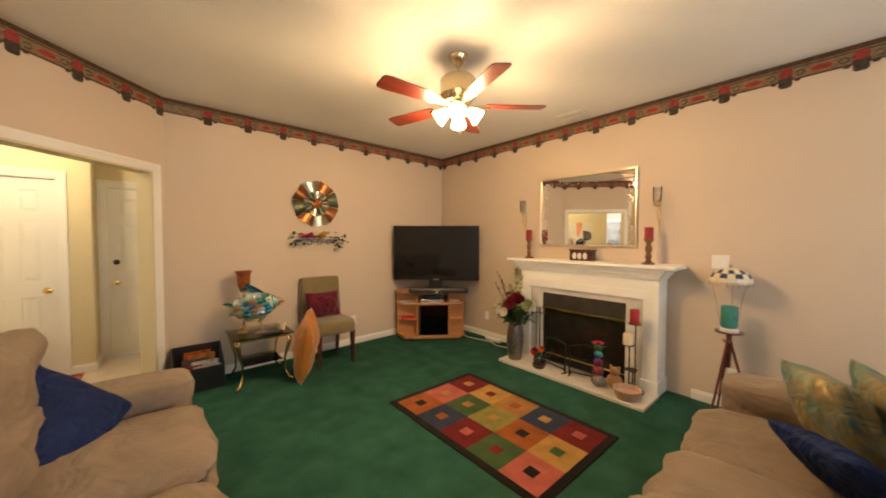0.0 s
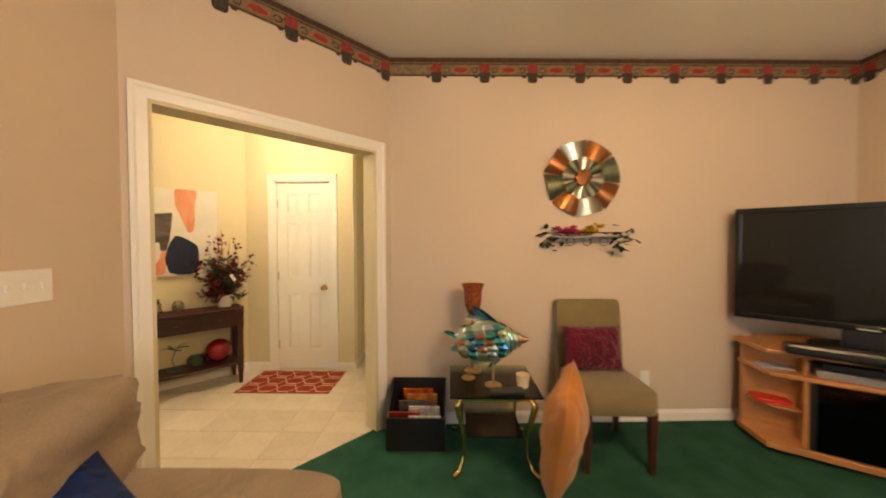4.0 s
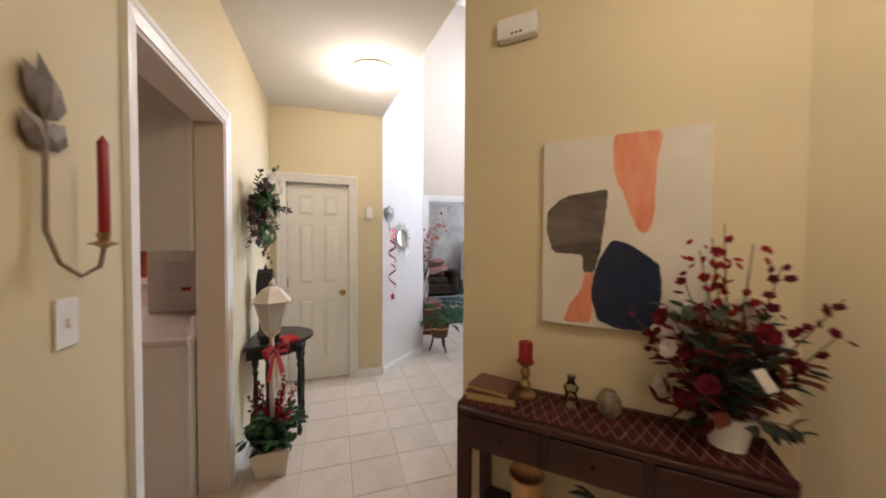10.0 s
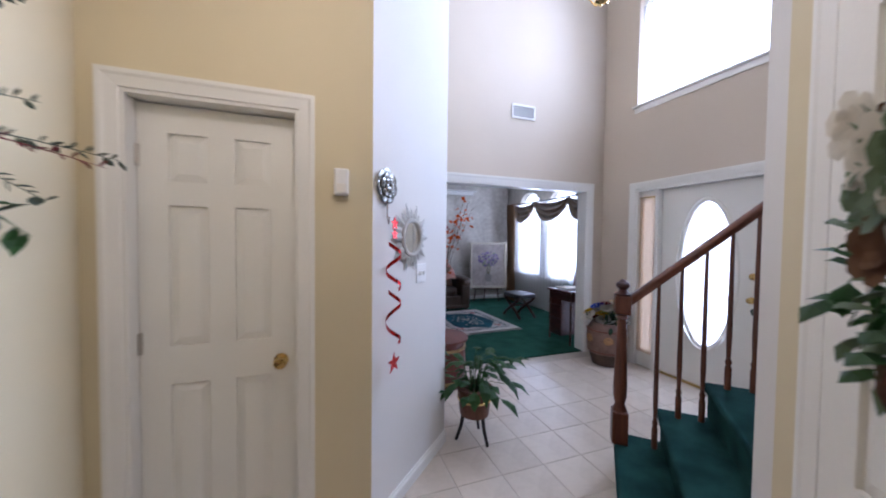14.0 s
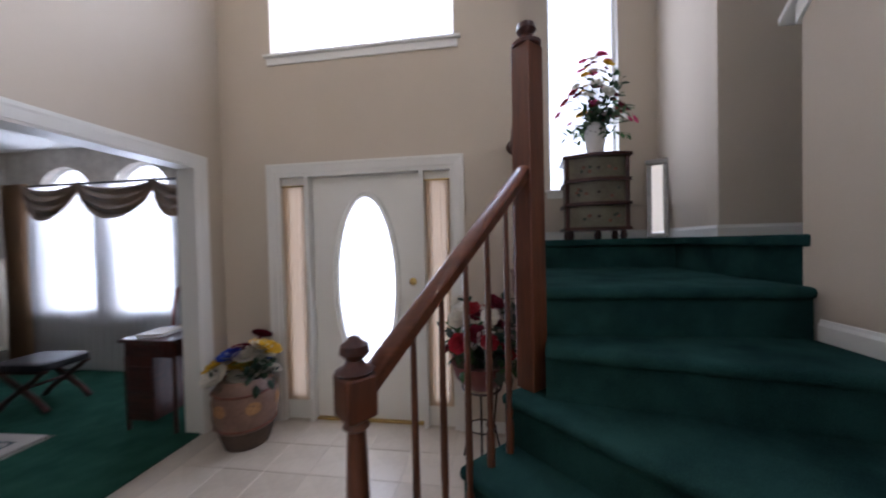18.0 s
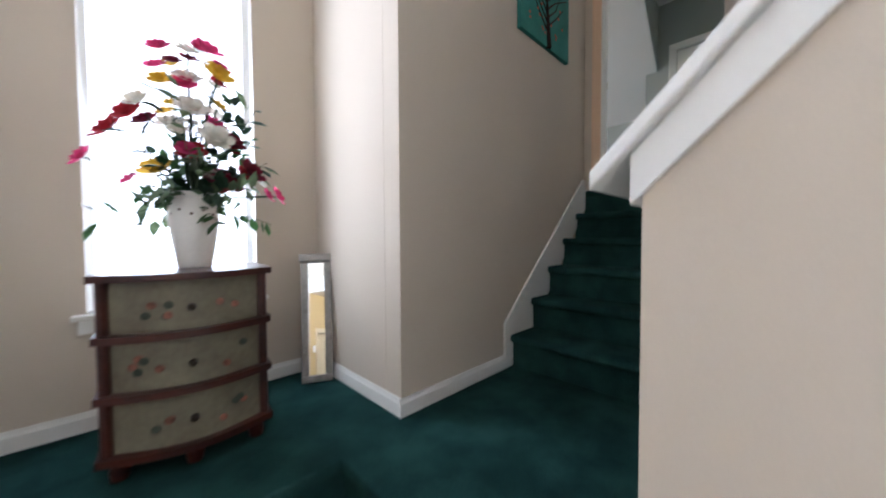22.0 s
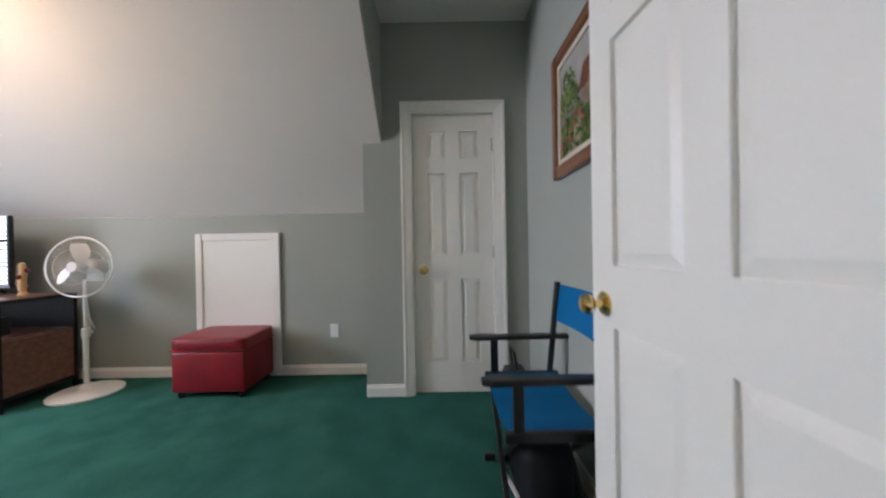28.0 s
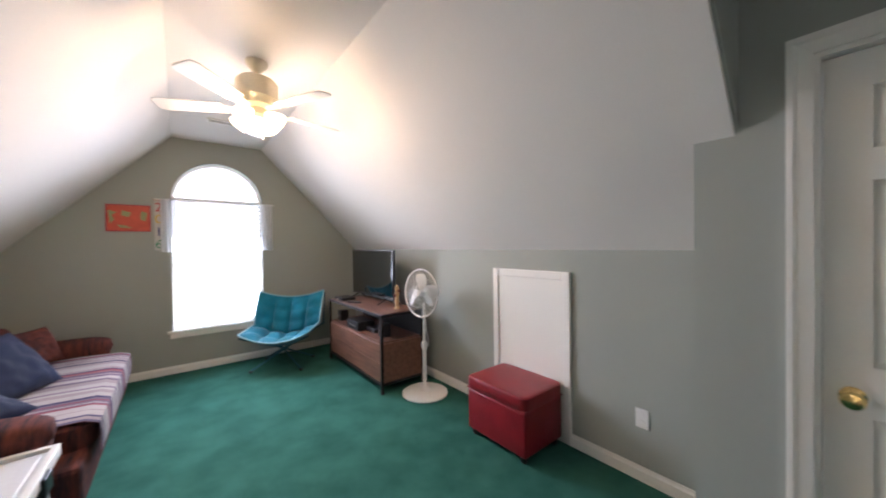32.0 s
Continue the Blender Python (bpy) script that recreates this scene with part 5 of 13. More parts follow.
def corner_tv():
    m = pose(3.275, 4.115, 0, 0, 0, -45)  # local -y towards the room
    st = thing("tv_stand", pose(3.24, 4.14, 0.012, 0, 0, -35), "oak-veneer corner television stand with open shelves", "tv stand")
    foot = [(-0.53, 0.12), (-0.40, -0.13), (0.36, -0.13), (0.46, 0.02), (0.34, 0.36), (-0.22, 0.40)]
    part("base_panel", S().prism(foot, 0.03, 0.07), OAK, st, bevel=0.004)
    part("middle_shelf", S().prism(foot, 0.50, 0.525), OAK, st, bevel=0.004)
    part("top_panel", S().prism([(x * 1.04, y * 1.06) for x, y in foot], 0.645, 0.675), OAK, st, bevel=0.005)
    for x in (-0.235, 0.205):
        part("divider", S().box(x, -0.11, 0.07, x + 0.025, 0.30, 0.50), OAK, st, bevel=0.003)
    for x in (-0.235, 0.205):
        part("upper_divider", S().box(x, -0.09, 0.525, x + 0.02, 0.28, 0.645), OAK, st, bevel=0.003)
    part("back_panel", S().box(-0.23, 0.30, 0.07, 0.35, 0.315, 0.645), OAK, st)
    for q in (1, -1):
        xs = (-0.50, -0.235) if q < 0 else (0.23, 0.44)
        part("side_panel", S().prism([(-0.515, 0.105), (-0.505, 0.088), (-0.211, 0.045), (-0.211, 0.063)] if q < 0 else [(0.448, 0.045), (0.205, 0.075), (0.205, 0.057), (0.442, 0.027)], 0.07, 0.645), OAK, st)
        part("side_shelf", S().prism([(xs[0] + 0.02, 0.075), (xs[0] + 0.05, 0.0), ((xs[0] + xs[1]) / 2, -0.06), (xs[1], -0.06), (xs[1], 0.05)] if q < 0 else [(xs[0], 0.06), (xs[0], -0.07), (xs[1] - 0.08, -0.07), (xs[1] - 0.01, 0.02)], 0.27, 0.285), OAK, st, bevel=0.002)
    gl = part("glass_door", S().box(-0.21, -0.118, 0.08, 0.20, -0.112, 0.49), glassy("smoked_door_glass", (0.35, 0.33, 0.31)), st)
    part("door_stripe", S().box(-0.205, -0.122, 0.08, -0.18, -0.118, 0.49), BLACK, gl)
    part("caster", S().lathe([(0.02, 0), (0.022, 0.015), (0.02, 0.03)], 10, m=Matrix.Translation((0.3, -0.08, 0))), BLACK, st)
    part("caster", S().lathe([(0.02, 0), (0.022, 0.015), (0.02, 0.03)], 10, m=Matrix.Translation((-0.3, -0.08, 0))), BLACK, st)
    on = lambda x, y, z: st.matrix_basis @ Matrix.Translation((x, y, z))  # noqa: E731
    S().box(-0.17, -0.10, 0, 0.17, 0.14, 0.22).make("subwoofer", BLACK, m=on(-0.01, 0.02, 0.0705), label="black speaker box behind the glass door", category="speaker", bevel=0.008)
    S().box(-0.16, -0.09, 0, 0.16, 0.10, 0.045).make("disc_player", plain("silver_plastic", (0.35, 0.34, 0.32), 0.35, 0.4), m=on(-0.02, 0.0, 0.526), label="silver disc player on the stand", category="disc player", bevel=0.005)
    S().box(-0.13, -0.08, 0, 0.13, 0.09, 0.04).make("cable_box", BLACK, m=on(-0.02, 0.01, 0.572), label="black cable box on the player", category="cable box", bevel=0.005)
    S().box(-0.09, -0.05, 0, 0.09, 0.06, 0.012).make("booklet", plain("grey_paper", (0.45, 0.45, 0.47), 0.6), m=on(-0.36, 0.0, 0.526) @ pose(0, 0, 0, 0, 0, 20), label="grey booklet on the stand", category="book", bevel=0.002)
    S().box(-0.07, -0.05, 0, 0.07, 0.05, 0.018).make("booklet", CERAMIC, m=on(0.30, 0.0, 0.526) @ pose(0, 0, 0, 0, 0, -15), label="white booklet on the stand", category="book", bevel=0.002)
    S().box(-0.09, -0.06, 0, 0.09, 0.06, 0.03).make("game_case", plain("red_card", (0.55, 0.035, 0.02), 0.5), m=on(-0.365, 0.02, 0.286) @ pose(0, 0, 0, 0, 0, 12), label="bright red boxed case on the side shelf", category="case", bevel=0.003)
    tv = thing("television", m @ Matrix.Translation((0, 0, 0.688)), "large black flat-screen television on a corner stand", "television")
    part("screen_housing", S().box(-0.605, -0.01, 0.15, 0.605, 0.09, 0.92), BLACK, tv, bevel=0.015)
    part("bezel", rect_frame(S(), 1.21, 0.77, 0.035, 0.012), plain("gloss_black", (0.010, 0.010, 0.011), 0.08), tv, m=Matrix.Translation((0, -0.011, 0.535)) @ pose(0, 0, 0, 0, 0, 180), bevel=0.004)
    part("screen", S().box(-0.57, -0.014, 0.19, 0.57, -0.009, 0.885), SCREEN, tv)
    part("neck", S().box(-0.10, 0.0, 0.03, 0.10, 0.05, 0.16), BLACK, tv, bevel=0.01)
    part("foot", S().prism(arc((0, 0), 0.26, 200, 340, 12) + arc((0, 0.02), 0.26, 20, 160, 8), 0.0, 0.03), plain("gloss_black_foot", (0.010, 0.010, 0.011), 0.1), tv, bevel=0.006)
    part("logo", S().box(-0.04, -0.027, 0.158, 0.04, -0.0245, 0.168), STEEL, tv, "small silver maker's mark")
    S().box(-0.40, -0.05, 0, 0.40, 0.05, 0.07).make("soundbar", BLACK, m=m @ Matrix.Translation((0.05, -0.19, 0.688)) @ pose(0, 0, 0, 0, 0, 6), label="black soundbar on the stand below the television", category="speaker", bevel=0.02)


corner_tv()


def brass_table():
    ob = thing("end_table", pose(1.05, 4.22, 0.012), "small glass-topped end table with curved brass legs", "table")
    for sx in (-1, 1):
        for sy in (-1, 1):
            d = V3((sx, sy, 0)) * 0.7071
            pts = [(0.20, 0.46), (0.225, 0.42), (0.215, 0.36), (0.185, 0.22), (0.185, 0.10), (0.215, 0.025), (0.25, 0.012)]
            part("leg", S().tube([(sx * r, sy * r, z) for r, z in pts], [0.012, 0.022, 0.020, 0.011, 0.009, 0.013, 0.016], 10), BRASS, ob, smooth=True)
    part("apron", S().box(-0.22, -0.22, 0.44, 0.22, -0.205, 0.465).box(-0.22, 0.205, 0.44, 0.22, 0.22, 0.465).box(-0.22, -0.205, 0.44, -0.205, 0.205, 0.465).box(0.205, -0.205, 0.44, 0.22, 0.205, 0.465), BRASS, ob, bevel=0.003)
    part("glass_top", S().box(-0.27, -0.25, 0.467, 0.27, 0.25, 0.479), glassy("greenish_glass", (0.85, 0.93, 0.88)), ob, bevel=0.003)
    part("lower_shelf", S().box(-0.17, -0.17, 0.20, 0.17, 0.17, 0.208), glassy("greenish_glass", (0.85, 0.93, 0.88)), ob)


brass_table()
AMBER = material("crackled_amber_glass", (0.42, 0.11, 0.025), 0.25, var=0.35, scale=40, grain=90, bump=0.3, dark=(0.12, 0.03, 0.02), trans=0.2)
ob = thing("goblet_candle_holder", pose(0.94, 4.36, 0.4925), "tall amber mosaic-glass goblet candle holder with a twisted stem", "candle holder")
part("stem", S().lathe([(0.055, 0), (0.05, 0.012), (0.014, 0.03), (0.011, 0.06), (0.010, 0.35), (0.016, 0.37), (0.012, 0.385), (0.024, 0.40)], 12), GOLD, ob, smooth=True)
for q in (0, math.pi):
    part("twisted_strand", S().tube([(0.012 * math.cos(q + 0.55 * k), 0.012 * math.sin(q + 0.55 * k), 0.05 + 0.0145 * k) for k in range(22)], 0.0045, 6), DARKWOOD if q else GOLD, ob, smooth=True)
part("bowl", S().lathe([(0.022, 0.395), (0.040, 0.415), (0.055, 0.455), (0.060, 0.505), (0.061, 0.55), (0.068, 0.58), (0.079, 0.60), (0.075, 0.601), (0.062, 0.575), (0.055, 0.545), (0.053, 0.50), (0.045, 0.455), (0.001, 0.43)], 24), AMBER, ob, smooth=True)
part("bowl_foot", S().lathe([(0.016, 0.382), (0.030, 0.392), (0.043, 0.417), (0.046, 0.43), (0.040, 0.415)], 20), DARKWOOD, ob, smooth=True)


def metal_fish():
    SHEENS = [plain("teal_metal", (0.10, 0.46, 0.46), 0.24, 0.9), plain("green_metal", (0.30, 0.46, 0.33), 0.28, 0.9), plain("copper_metal", (0.42, 0.20, 0.10), 0.28, 0.9), plain("silver_blue_metal", (0.62, 0.74, 0.80), 0.24, 0.9)]
    SHEENS += [plain("blue_metal", (0.05, 0.22, 0.42), 0.26, 0.9), plain("olive_metal", (0.46, 0.50, 0.38), 0.30, 0.85)]
    ob = thing("fish_sculpture", pose(1.05, 4.13, 0.4925, 0, -9, -24) @ Matrix.Diagonal((0.88, 0.88, 0.92, 1)), "iridescent teal and copper metal fish sculpture with pointed fins", "sculpture")
    part("stand", S().lathe([(0.06, 0), (0.06, 0.006), (0.012, 0.016), (0.007, 0.03), (0.007, 0.18)], 14, m=pose(0, 0, 0, 0, 9)), GOLD, ob, smooth=True)
    zc, ring, rows = 0.30, 16, ((-0.21, 0.020, 0.006), (-0.17, 0.055, 0.020), (-0.10, 0.110, 0.042), (-0.03, 0.142, 0.055), (0.05, 0.140, 0.058), (0.12, 0.105, 0.050), (0.19, 0.060, 0.034), (0.26, 0.022, 0.014), (0.285, 0.006, 0.004))
    sh = S().add([(x, w * math.cos(2 * math.pi * k / ring), zc + h * math.sin(2 * math.pi * k / ring)) for x, h, w in rows for k in range(ring)],
                 [(i * ring + k, i * ring + (k + 1) % ring, (i + 1) * ring + (k + 1) % ring, (i + 1) * ring + k) for i in range(len(rows) - 1) for k in range(ring)] + [tuple(range(ring - 1, -1, -1)), tuple(range((len(rows) - 1) * ring, len(rows) * ring))])
    body = part("body", sh, SHEENS[5], ob, smooth=True)
    rnd = random.Random(2)
    for c in range(5):
        for r in (-2, -1, 0, 1, 2):
            x, z = 0.155 - 0.066 * c + 0.012 * (r % 2), r * 0.043
            hh = 0.148 * (1 - ((x - 0.01) / 0.26) ** 2)
            if abs(z) > hh * 0.86:
                continue
            for sy in (-1, 1):
                y = sy * (0.058 * math.sqrt(1 - (z / hh) ** 2 * 0.85) * (1 - ((x - 0.02) / 0.33) ** 2) + 0.006)
                part("plate", S().leaf((x, y, zc + z), (-1, sy * 0.05, -0.25 * r * 0.3 + rnd.uniform(-0.12, 0.12)), 0.115, 0.078, up=(0, sy, 0.1 * r)), SHEENS[(c * 2 + r * 3 + 6 + rnd.randrange(2)) % 6], body)
    for sy in (-1, 1):
        for k in range(3):
            part("gill_band", S().tube([(0.165 + 0.028 * k + 0.02 * math.cos(q), sy * (0.047 - 0.009 * k) * math.cos(q * 0.8), zc + (0.080 - 0.017 * k) * math.sin(q)) for q in [j * 0.24 - 1.2 for j in range(11)]], [0.004 + 0.003 * math.sin(math.pi * j / 10) for j in range(11)], 6), SHEENS[(0, 1, 2)[k]], body, smooth=True)
        eye = part("eye_disc", S().puff((0.135, sy * 0.052, zc + 0.045), (0.066, 0.016, 0.062), 1, 16, 8), plain("pale_gold_metal", (0.75, 0.66, 0.36), 0.3, 0.8), ob, "pale gold eye disc", smooth=True)
        part("pupil", S().puff((0.150, sy * 0.061, zc + 0.045), (0.020, 0.008, 0.014), 1, 10, 6), BLACK, eye, smooth=True)

    def blade(a, b, bow, w, mt):
        """A pointed, cupped fin from root a to tip b, in the fish's upright plane."""
        n, vs = 7, []
        for side in (0.0, 0.003):
            for i in range(n + 1):
                k = i / n
                x, z = a[0] + (b[0] - a[0]) * k + bow[0] * math.sin(math.pi * k), a[1] + (b[1] - a[1]) * k + bow[1] * math.sin(math.pi * k)
                ww = w * (1 - k) ** 0.7 * (0.55 + 0.9 * k)
                nx, nz = -(b[1] - a[1]), b[0] - a[0]
                q = ww / math.hypot(nx, nz)
                vs += [(x - nx * q, side - 0.016 * (1 - k), z - nz * q), (x, side, z), (x + nx * q, side - 0.016 * (1 - k), z + nz * q)]
        m3 = 3 * (n + 1)
        fs = [(3 * i + j, 3 * i + j + 1, 3 * i + j + 4, 3 * i + j + 3) for i in range(n) for j in (0, 1)]
        part("fin", S().add(vs, fs + [tuple(m3 + v for v in reversed(f)) for f in fs]), SHEENS[mt], ob, smooth=True)

    blade((-0.17, zc), (-0.33, zc + 0.075), (-0.01, 0.02), 0.030, 0)
    blade((-0.17, zc), (-0.29, zc - 0.055), (-0.01, -0.015), 0.036, 1)
    blade((0.09, zc + 0.11), (-0.075, zc + 0.235), (-0.02, 0.02), 0.044, 4)
    blade((0.06, zc + 0.11), (-0.05, zc + 0.215), (-0.02, 0.01), 0.040, 0)
    blade((0.04, zc + 0.115), (-0.14, zc + 0.165), (-0.02, 0.025), 0.030, 3)
    blade((0.02, zc - 0.10), (-0.16, zc - 0.135), (-0.01, -0.02), 0.034, 1)
    blade((0.10, zc - 0.09), (-0.02, zc - 0.185), (-0.01, -0.01), 0.028, 0)
    part("snout", S().lathe([(0.026, 0), (0.017, 0.03), (0.008, 0.045), (0.001, 0.05)], 10, m=Matrix.Translation((0.252, 0, zc)) @ pose(0, 0, 0, 0, 90)), SHEENS[2], ob, "copper snout", smooth=True)


metal_fish()
S().lathe([(0.034, 0), (0.042, 0.075), (0.038, 0.075), (0.001, 0.07)], 16).make("votive_cup", IVORY_WAX, m=pose(1.23, 4.12, 0.4925), label="peach wax votive candle cup on the glass table", category="candle", smooth=True)
S().box(-0.10, -0.035, 0, 0.10, 0.035, 0.022).make("remote_control", BLACK, m=pose(1.12, 4.03, 0.4925, 0, 0, 4), label="black remote control on the glass table", category="remote", bevel=0.006)
S().lathe([(0.03, 0), (0.045, 0.012), (0.012, 0.03), (0.02, 0.05), (0.028, 0.06), (0.001, 0.058)], 12).make("small_ornament", GOLD, m=pose(0.90, 4.22, 0.4925), label="small dark metal ornament on the glass table", category="ornament", smooth=True)


def parsons_chair():
    TAUPE = material("olive_taupe_fabric", (0.215, 0.165, 0.075), 0.85, var=0.1, scale=6, grain=260, bump=0.4, sheen=0.3)
    ob = thing("parsons_chair", pose(1.78, 4.28, 0.012), "olive-taupe upholstered side chair with dark tapered legs", "chair")
    part("seat", S().puff((0, -0.04, 0.42), (0.46, 0.50, 0.15), 0.30, 28, 12), TAUPE, ob, smooth=True)
    part("backrest", S().puff((0, 0, 0), (0.46, 0.085, 0.64), 0.13, 32, 18, m=Matrix.Translation((0, 0.23, 0.63)) @ pose(0, 0, 0, -7)), TAUPE, ob, smooth=True)
    for sx, sy, lean in ((-1, -1, 0), (1, -1, 0), (-1, 1, 0.05), (1, 1, 0.05)):
        x, y = sx * 0.19, -0.04 + sy * 0.20
        part("leg", S().add([(x + a * w, y + lean * (1 - k) + b * w, z) for k, z, w in ((0, 0.0, 0.014), (1, 0.37, 0.022)) for a, b in ((-1, -1), (1, -1), (1, 1), (-1, 1))],
                            [(3, 2, 1, 0), (4, 5, 6, 7), (0, 1, 5, 4), (1, 2, 6, 5), (2, 3, 7, 6), (3, 0, 4, 7)]), DARKWOOD, ob)


parsons_chair()
MAGENTA = material("magenta_ruched_fabric", (0.16, 0.008, 0.028), 0.6, var=0.35, scale=14, grain=50, bump=0.8, sheen=0.2, crease=16.0)
throw_pillow(pose(1.755, 4.33, 0.505, -12, 0, 2), 0.40, 0.30, 0.13, MAGENTA, "magenta ruched throw pillow on the side chair", 11)
ORANGE_CLOTH = material("burnt_orange_fabric", (0.46, 0.165, 0.02), 0.75, var=0.12, scale=6, grain=160, bump=0.3, sheen=0.3)
throw_pillow(pose(1.385, 3.97, 0.05, 8, -15, 66), 0.42, 0.64, 0.22, ORANGE_CLOTH, "large burnt-orange floor pillow leaning on the glass table", 14, "floor_pillow")
ob = thing("magazine_box", pose(0.555, 4.37, 0.012), "black open box of magazines on the carpet", "box")
part("side_panel", S().box(-0.195, -0.15, 0, 0.195, -0.14, 0.22), BLACK, ob, bevel=0.003)
part("side_panel", S().box(-0.195, 0.14, 0, 0.195, 0.15, 0.37), BLACK, ob, bevel=0.003)
for sx in (-1, 1):
    x0, x1 = sorted((sx * 0.195, sx * 0.185))
    part("end_panel", S().add([(x, y, z) for x in (x0, x1) for y, z in ((-0.14, 0), (0.14, 0), (0.14, 0.37), (-0.14, 0.22))], [(3, 2, 1, 0), (4, 5, 6, 7), (0, 1, 5, 4), (1, 2, 6, 5), (2, 3, 7, 6), (3, 0, 4, 7)]), BLACK, ob)
part("bottom", S().box(-0.185, -0.14, 0, 0.185, 0.14, 0.012), BLACK, ob)
for i, (c, h, x) in enumerate((((0.50, 0.09, 0.02), 0.34, 0.0), ((0.55, 0.20, 0.05), 0.32, 0.03), ((0.12, 0.10, 0.10), 0.29, -0.02), ((0.70, 0.68, 0.66), 0.27, 0.05), ((0.30, 0.03, 0.03), 0.25, -0.08), ((0.62, 0.60, 0.58), 0.245, 0.06))):
    S().box(-0.105, -0.006, 0, 0.105, 0.006, h - 0.024).make("magazine", material("magazine_cover", c, 0.35, var=0.35, scale=14, grain=30), m=pose(0.555 + x, 4.47 - 0.042 * i, 0.0245, 8), label="glossy magazine standing in a black box", category="magazine")


def medallion():
    m = ON_N(1.765, 1.85)
    ob = thing("wall_medallion", m, "round wall ornament of fanned bronze, silver and green metal petals", "wall art")
    tones = [plain("bronze_petal", (0.34, 0.135, 0.045), 0.30, 0.9), plain("silver_petal", (0.40, 0.38, 0.31), 0.30, 0.9), material("green_bronze_petal", (0.16, 0.18, 0.11), 0.36, 0.8, var=0.3, scale=30, grain=80, dark=(0.08, 0.09, 0.05))]

    def petal(ang, r0, r1, half, y, bulge, mt):
        """A plate curved across its width, with a thin edge."""
        q, n = Matrix.Translation((0, y, 0)) @ pose(0, 0, 0, 0, ang), 8
        vs = [(math.tan(half * (2 * i / n - 1)) * r, bulge * (1 - (2 * i / n - 1) ** 2) * (0.6 + 0.4 * r / r1) + t, r) for t in (0.0, 0.002) for r in (r0, r1) for i in range(n + 1)]
        k = n + 1
        fs = [(i, i + 1, k + i + 1, k + i) for i in range(n)]
        fs = [tuple(reversed(f)) for f in fs] + [tuple(2 * k + v for v in f) for f in fs] + [(k + i, k + i + 1, 3 * k + i + 1, 3 * k + i) for i in range(n)] + [(i + 1, i, 2 * k + i, 2 * k + i + 1) for i in range(n)]
        part("petal", S().add(vs, fs, m=q), tones[mt], ob, smooth=True)

    for i in range(8):
        petal(45 * i + 14, 0.145, 0.272, radians(20.8), 0.006, 0.026, (1, 0, 2, 0)[i % 4])
        petal(45 * i + 36, 0.060, 0.150, radians(18.5), 0.022, 0.016, (2, 1)[i % 2])
        part("spoke", S().tube([(0, 0.004, 0.04), (0, 0.004, 0.27)], 0.004, 6, m=pose(0, 0, 0, 0, 45 * i + 36)), tones[0], ob)
    for i in range(13):
        r, a = (0.048, 2 * math.pi * i / 8) if i < 8 else (0.024, 2 * math.pi * i / 5)
        part("wire_scroll", S().tube([(r * math.cos(a) + 0.013 * math.cos(q + a), 0.050 + 0.003 * math.sin(3 * q), r * math.sin(a) + 0.013 * math.sin(q + a)) for q in [j * 0.6 for j in range(12)]], 0.004, 5), tones[0], ob, smooth=True)
    part("hub", S().lathe([(0.060, 0.01), (0.056, 0.042), (0.02, 0.048), (0.001, 0.05)], 16, m=pose(0, 0, 0, -90)), tones[0], ob, smooth=True)


medallion()


def flower_shelf():
    ob = thing("wall_shelf", ON_N(1.77, 1.36), "small wrought-metal wall shelf with trailing ivy", "shelf")
    part("board", S().box(-0.25, 0, 0.05, 0.25, 0.11, 0.062), plain("pewter", (0.23, 0.22, 0.24), 0.4, 0.6), ob, bevel=0.003)
    part("front_rail", S().tube([(-0.25, 0.11, 0.085), (0.25, 0.11, 0.085)], 0.004, 6), IRON, ob)
    for x in (-0.12, 0.0, 0.12):
        part("scroll", S().tube([(x + 0.03 * math.cos(q), 0.09, 0.02 + 0.03 * math.sin(q)) for q in [j * 0.5 for j in range(13)]], 0.003, 5), IRON, ob)
    rnd, sh = random.Random(8), S()
    for x0 in (-0.26, 0.25):
        for i in range(28):
            p = V3((x0 + rnd.gauss(0, 0.035), 0.06 + rnd.gauss(0, 0.03), 0.05 + rnd.gauss(-0.02, 0.045)))
            sh.leaf(p, (rnd.uniform(-1, 1), rnd.uniform(-0.2, 1), rnd.uniform(-0.8, 0.5)), 0.05, 0.04)
    part("ivy", sh, LEAF_DARK, ob, "trailing ivy")
    for x, mt, lab in ((-0.02, PETAL_YELLOW, "yellow silk flowers on the wall shelf"), (0.13, PETAL_PINK, "hot pink silk flowers on the wall shelf")):
        f, rn = S(), random.Random(int(x * 100) + 5)
        for i in range(16):
            f.bloom((rn.gauss(0, 0.035), rn.gauss(0, 0.018), 0.012 + abs(rn.gauss(0.0, 0.026))), 0.028, axis=(rn.uniform(-0.6, 0.6), rn.uniform(0, 1), 0.8))
        f.tube([(0, 0, 0), (0, 0, 0.03)], 0.012, 6)
        f.make("silk_flower", mt, m=ON_N(1.77 - x, 1.423) @ Matrix.Translation((0, 0.055, 0)), label=lab, category="flowers")


flower_shelf()


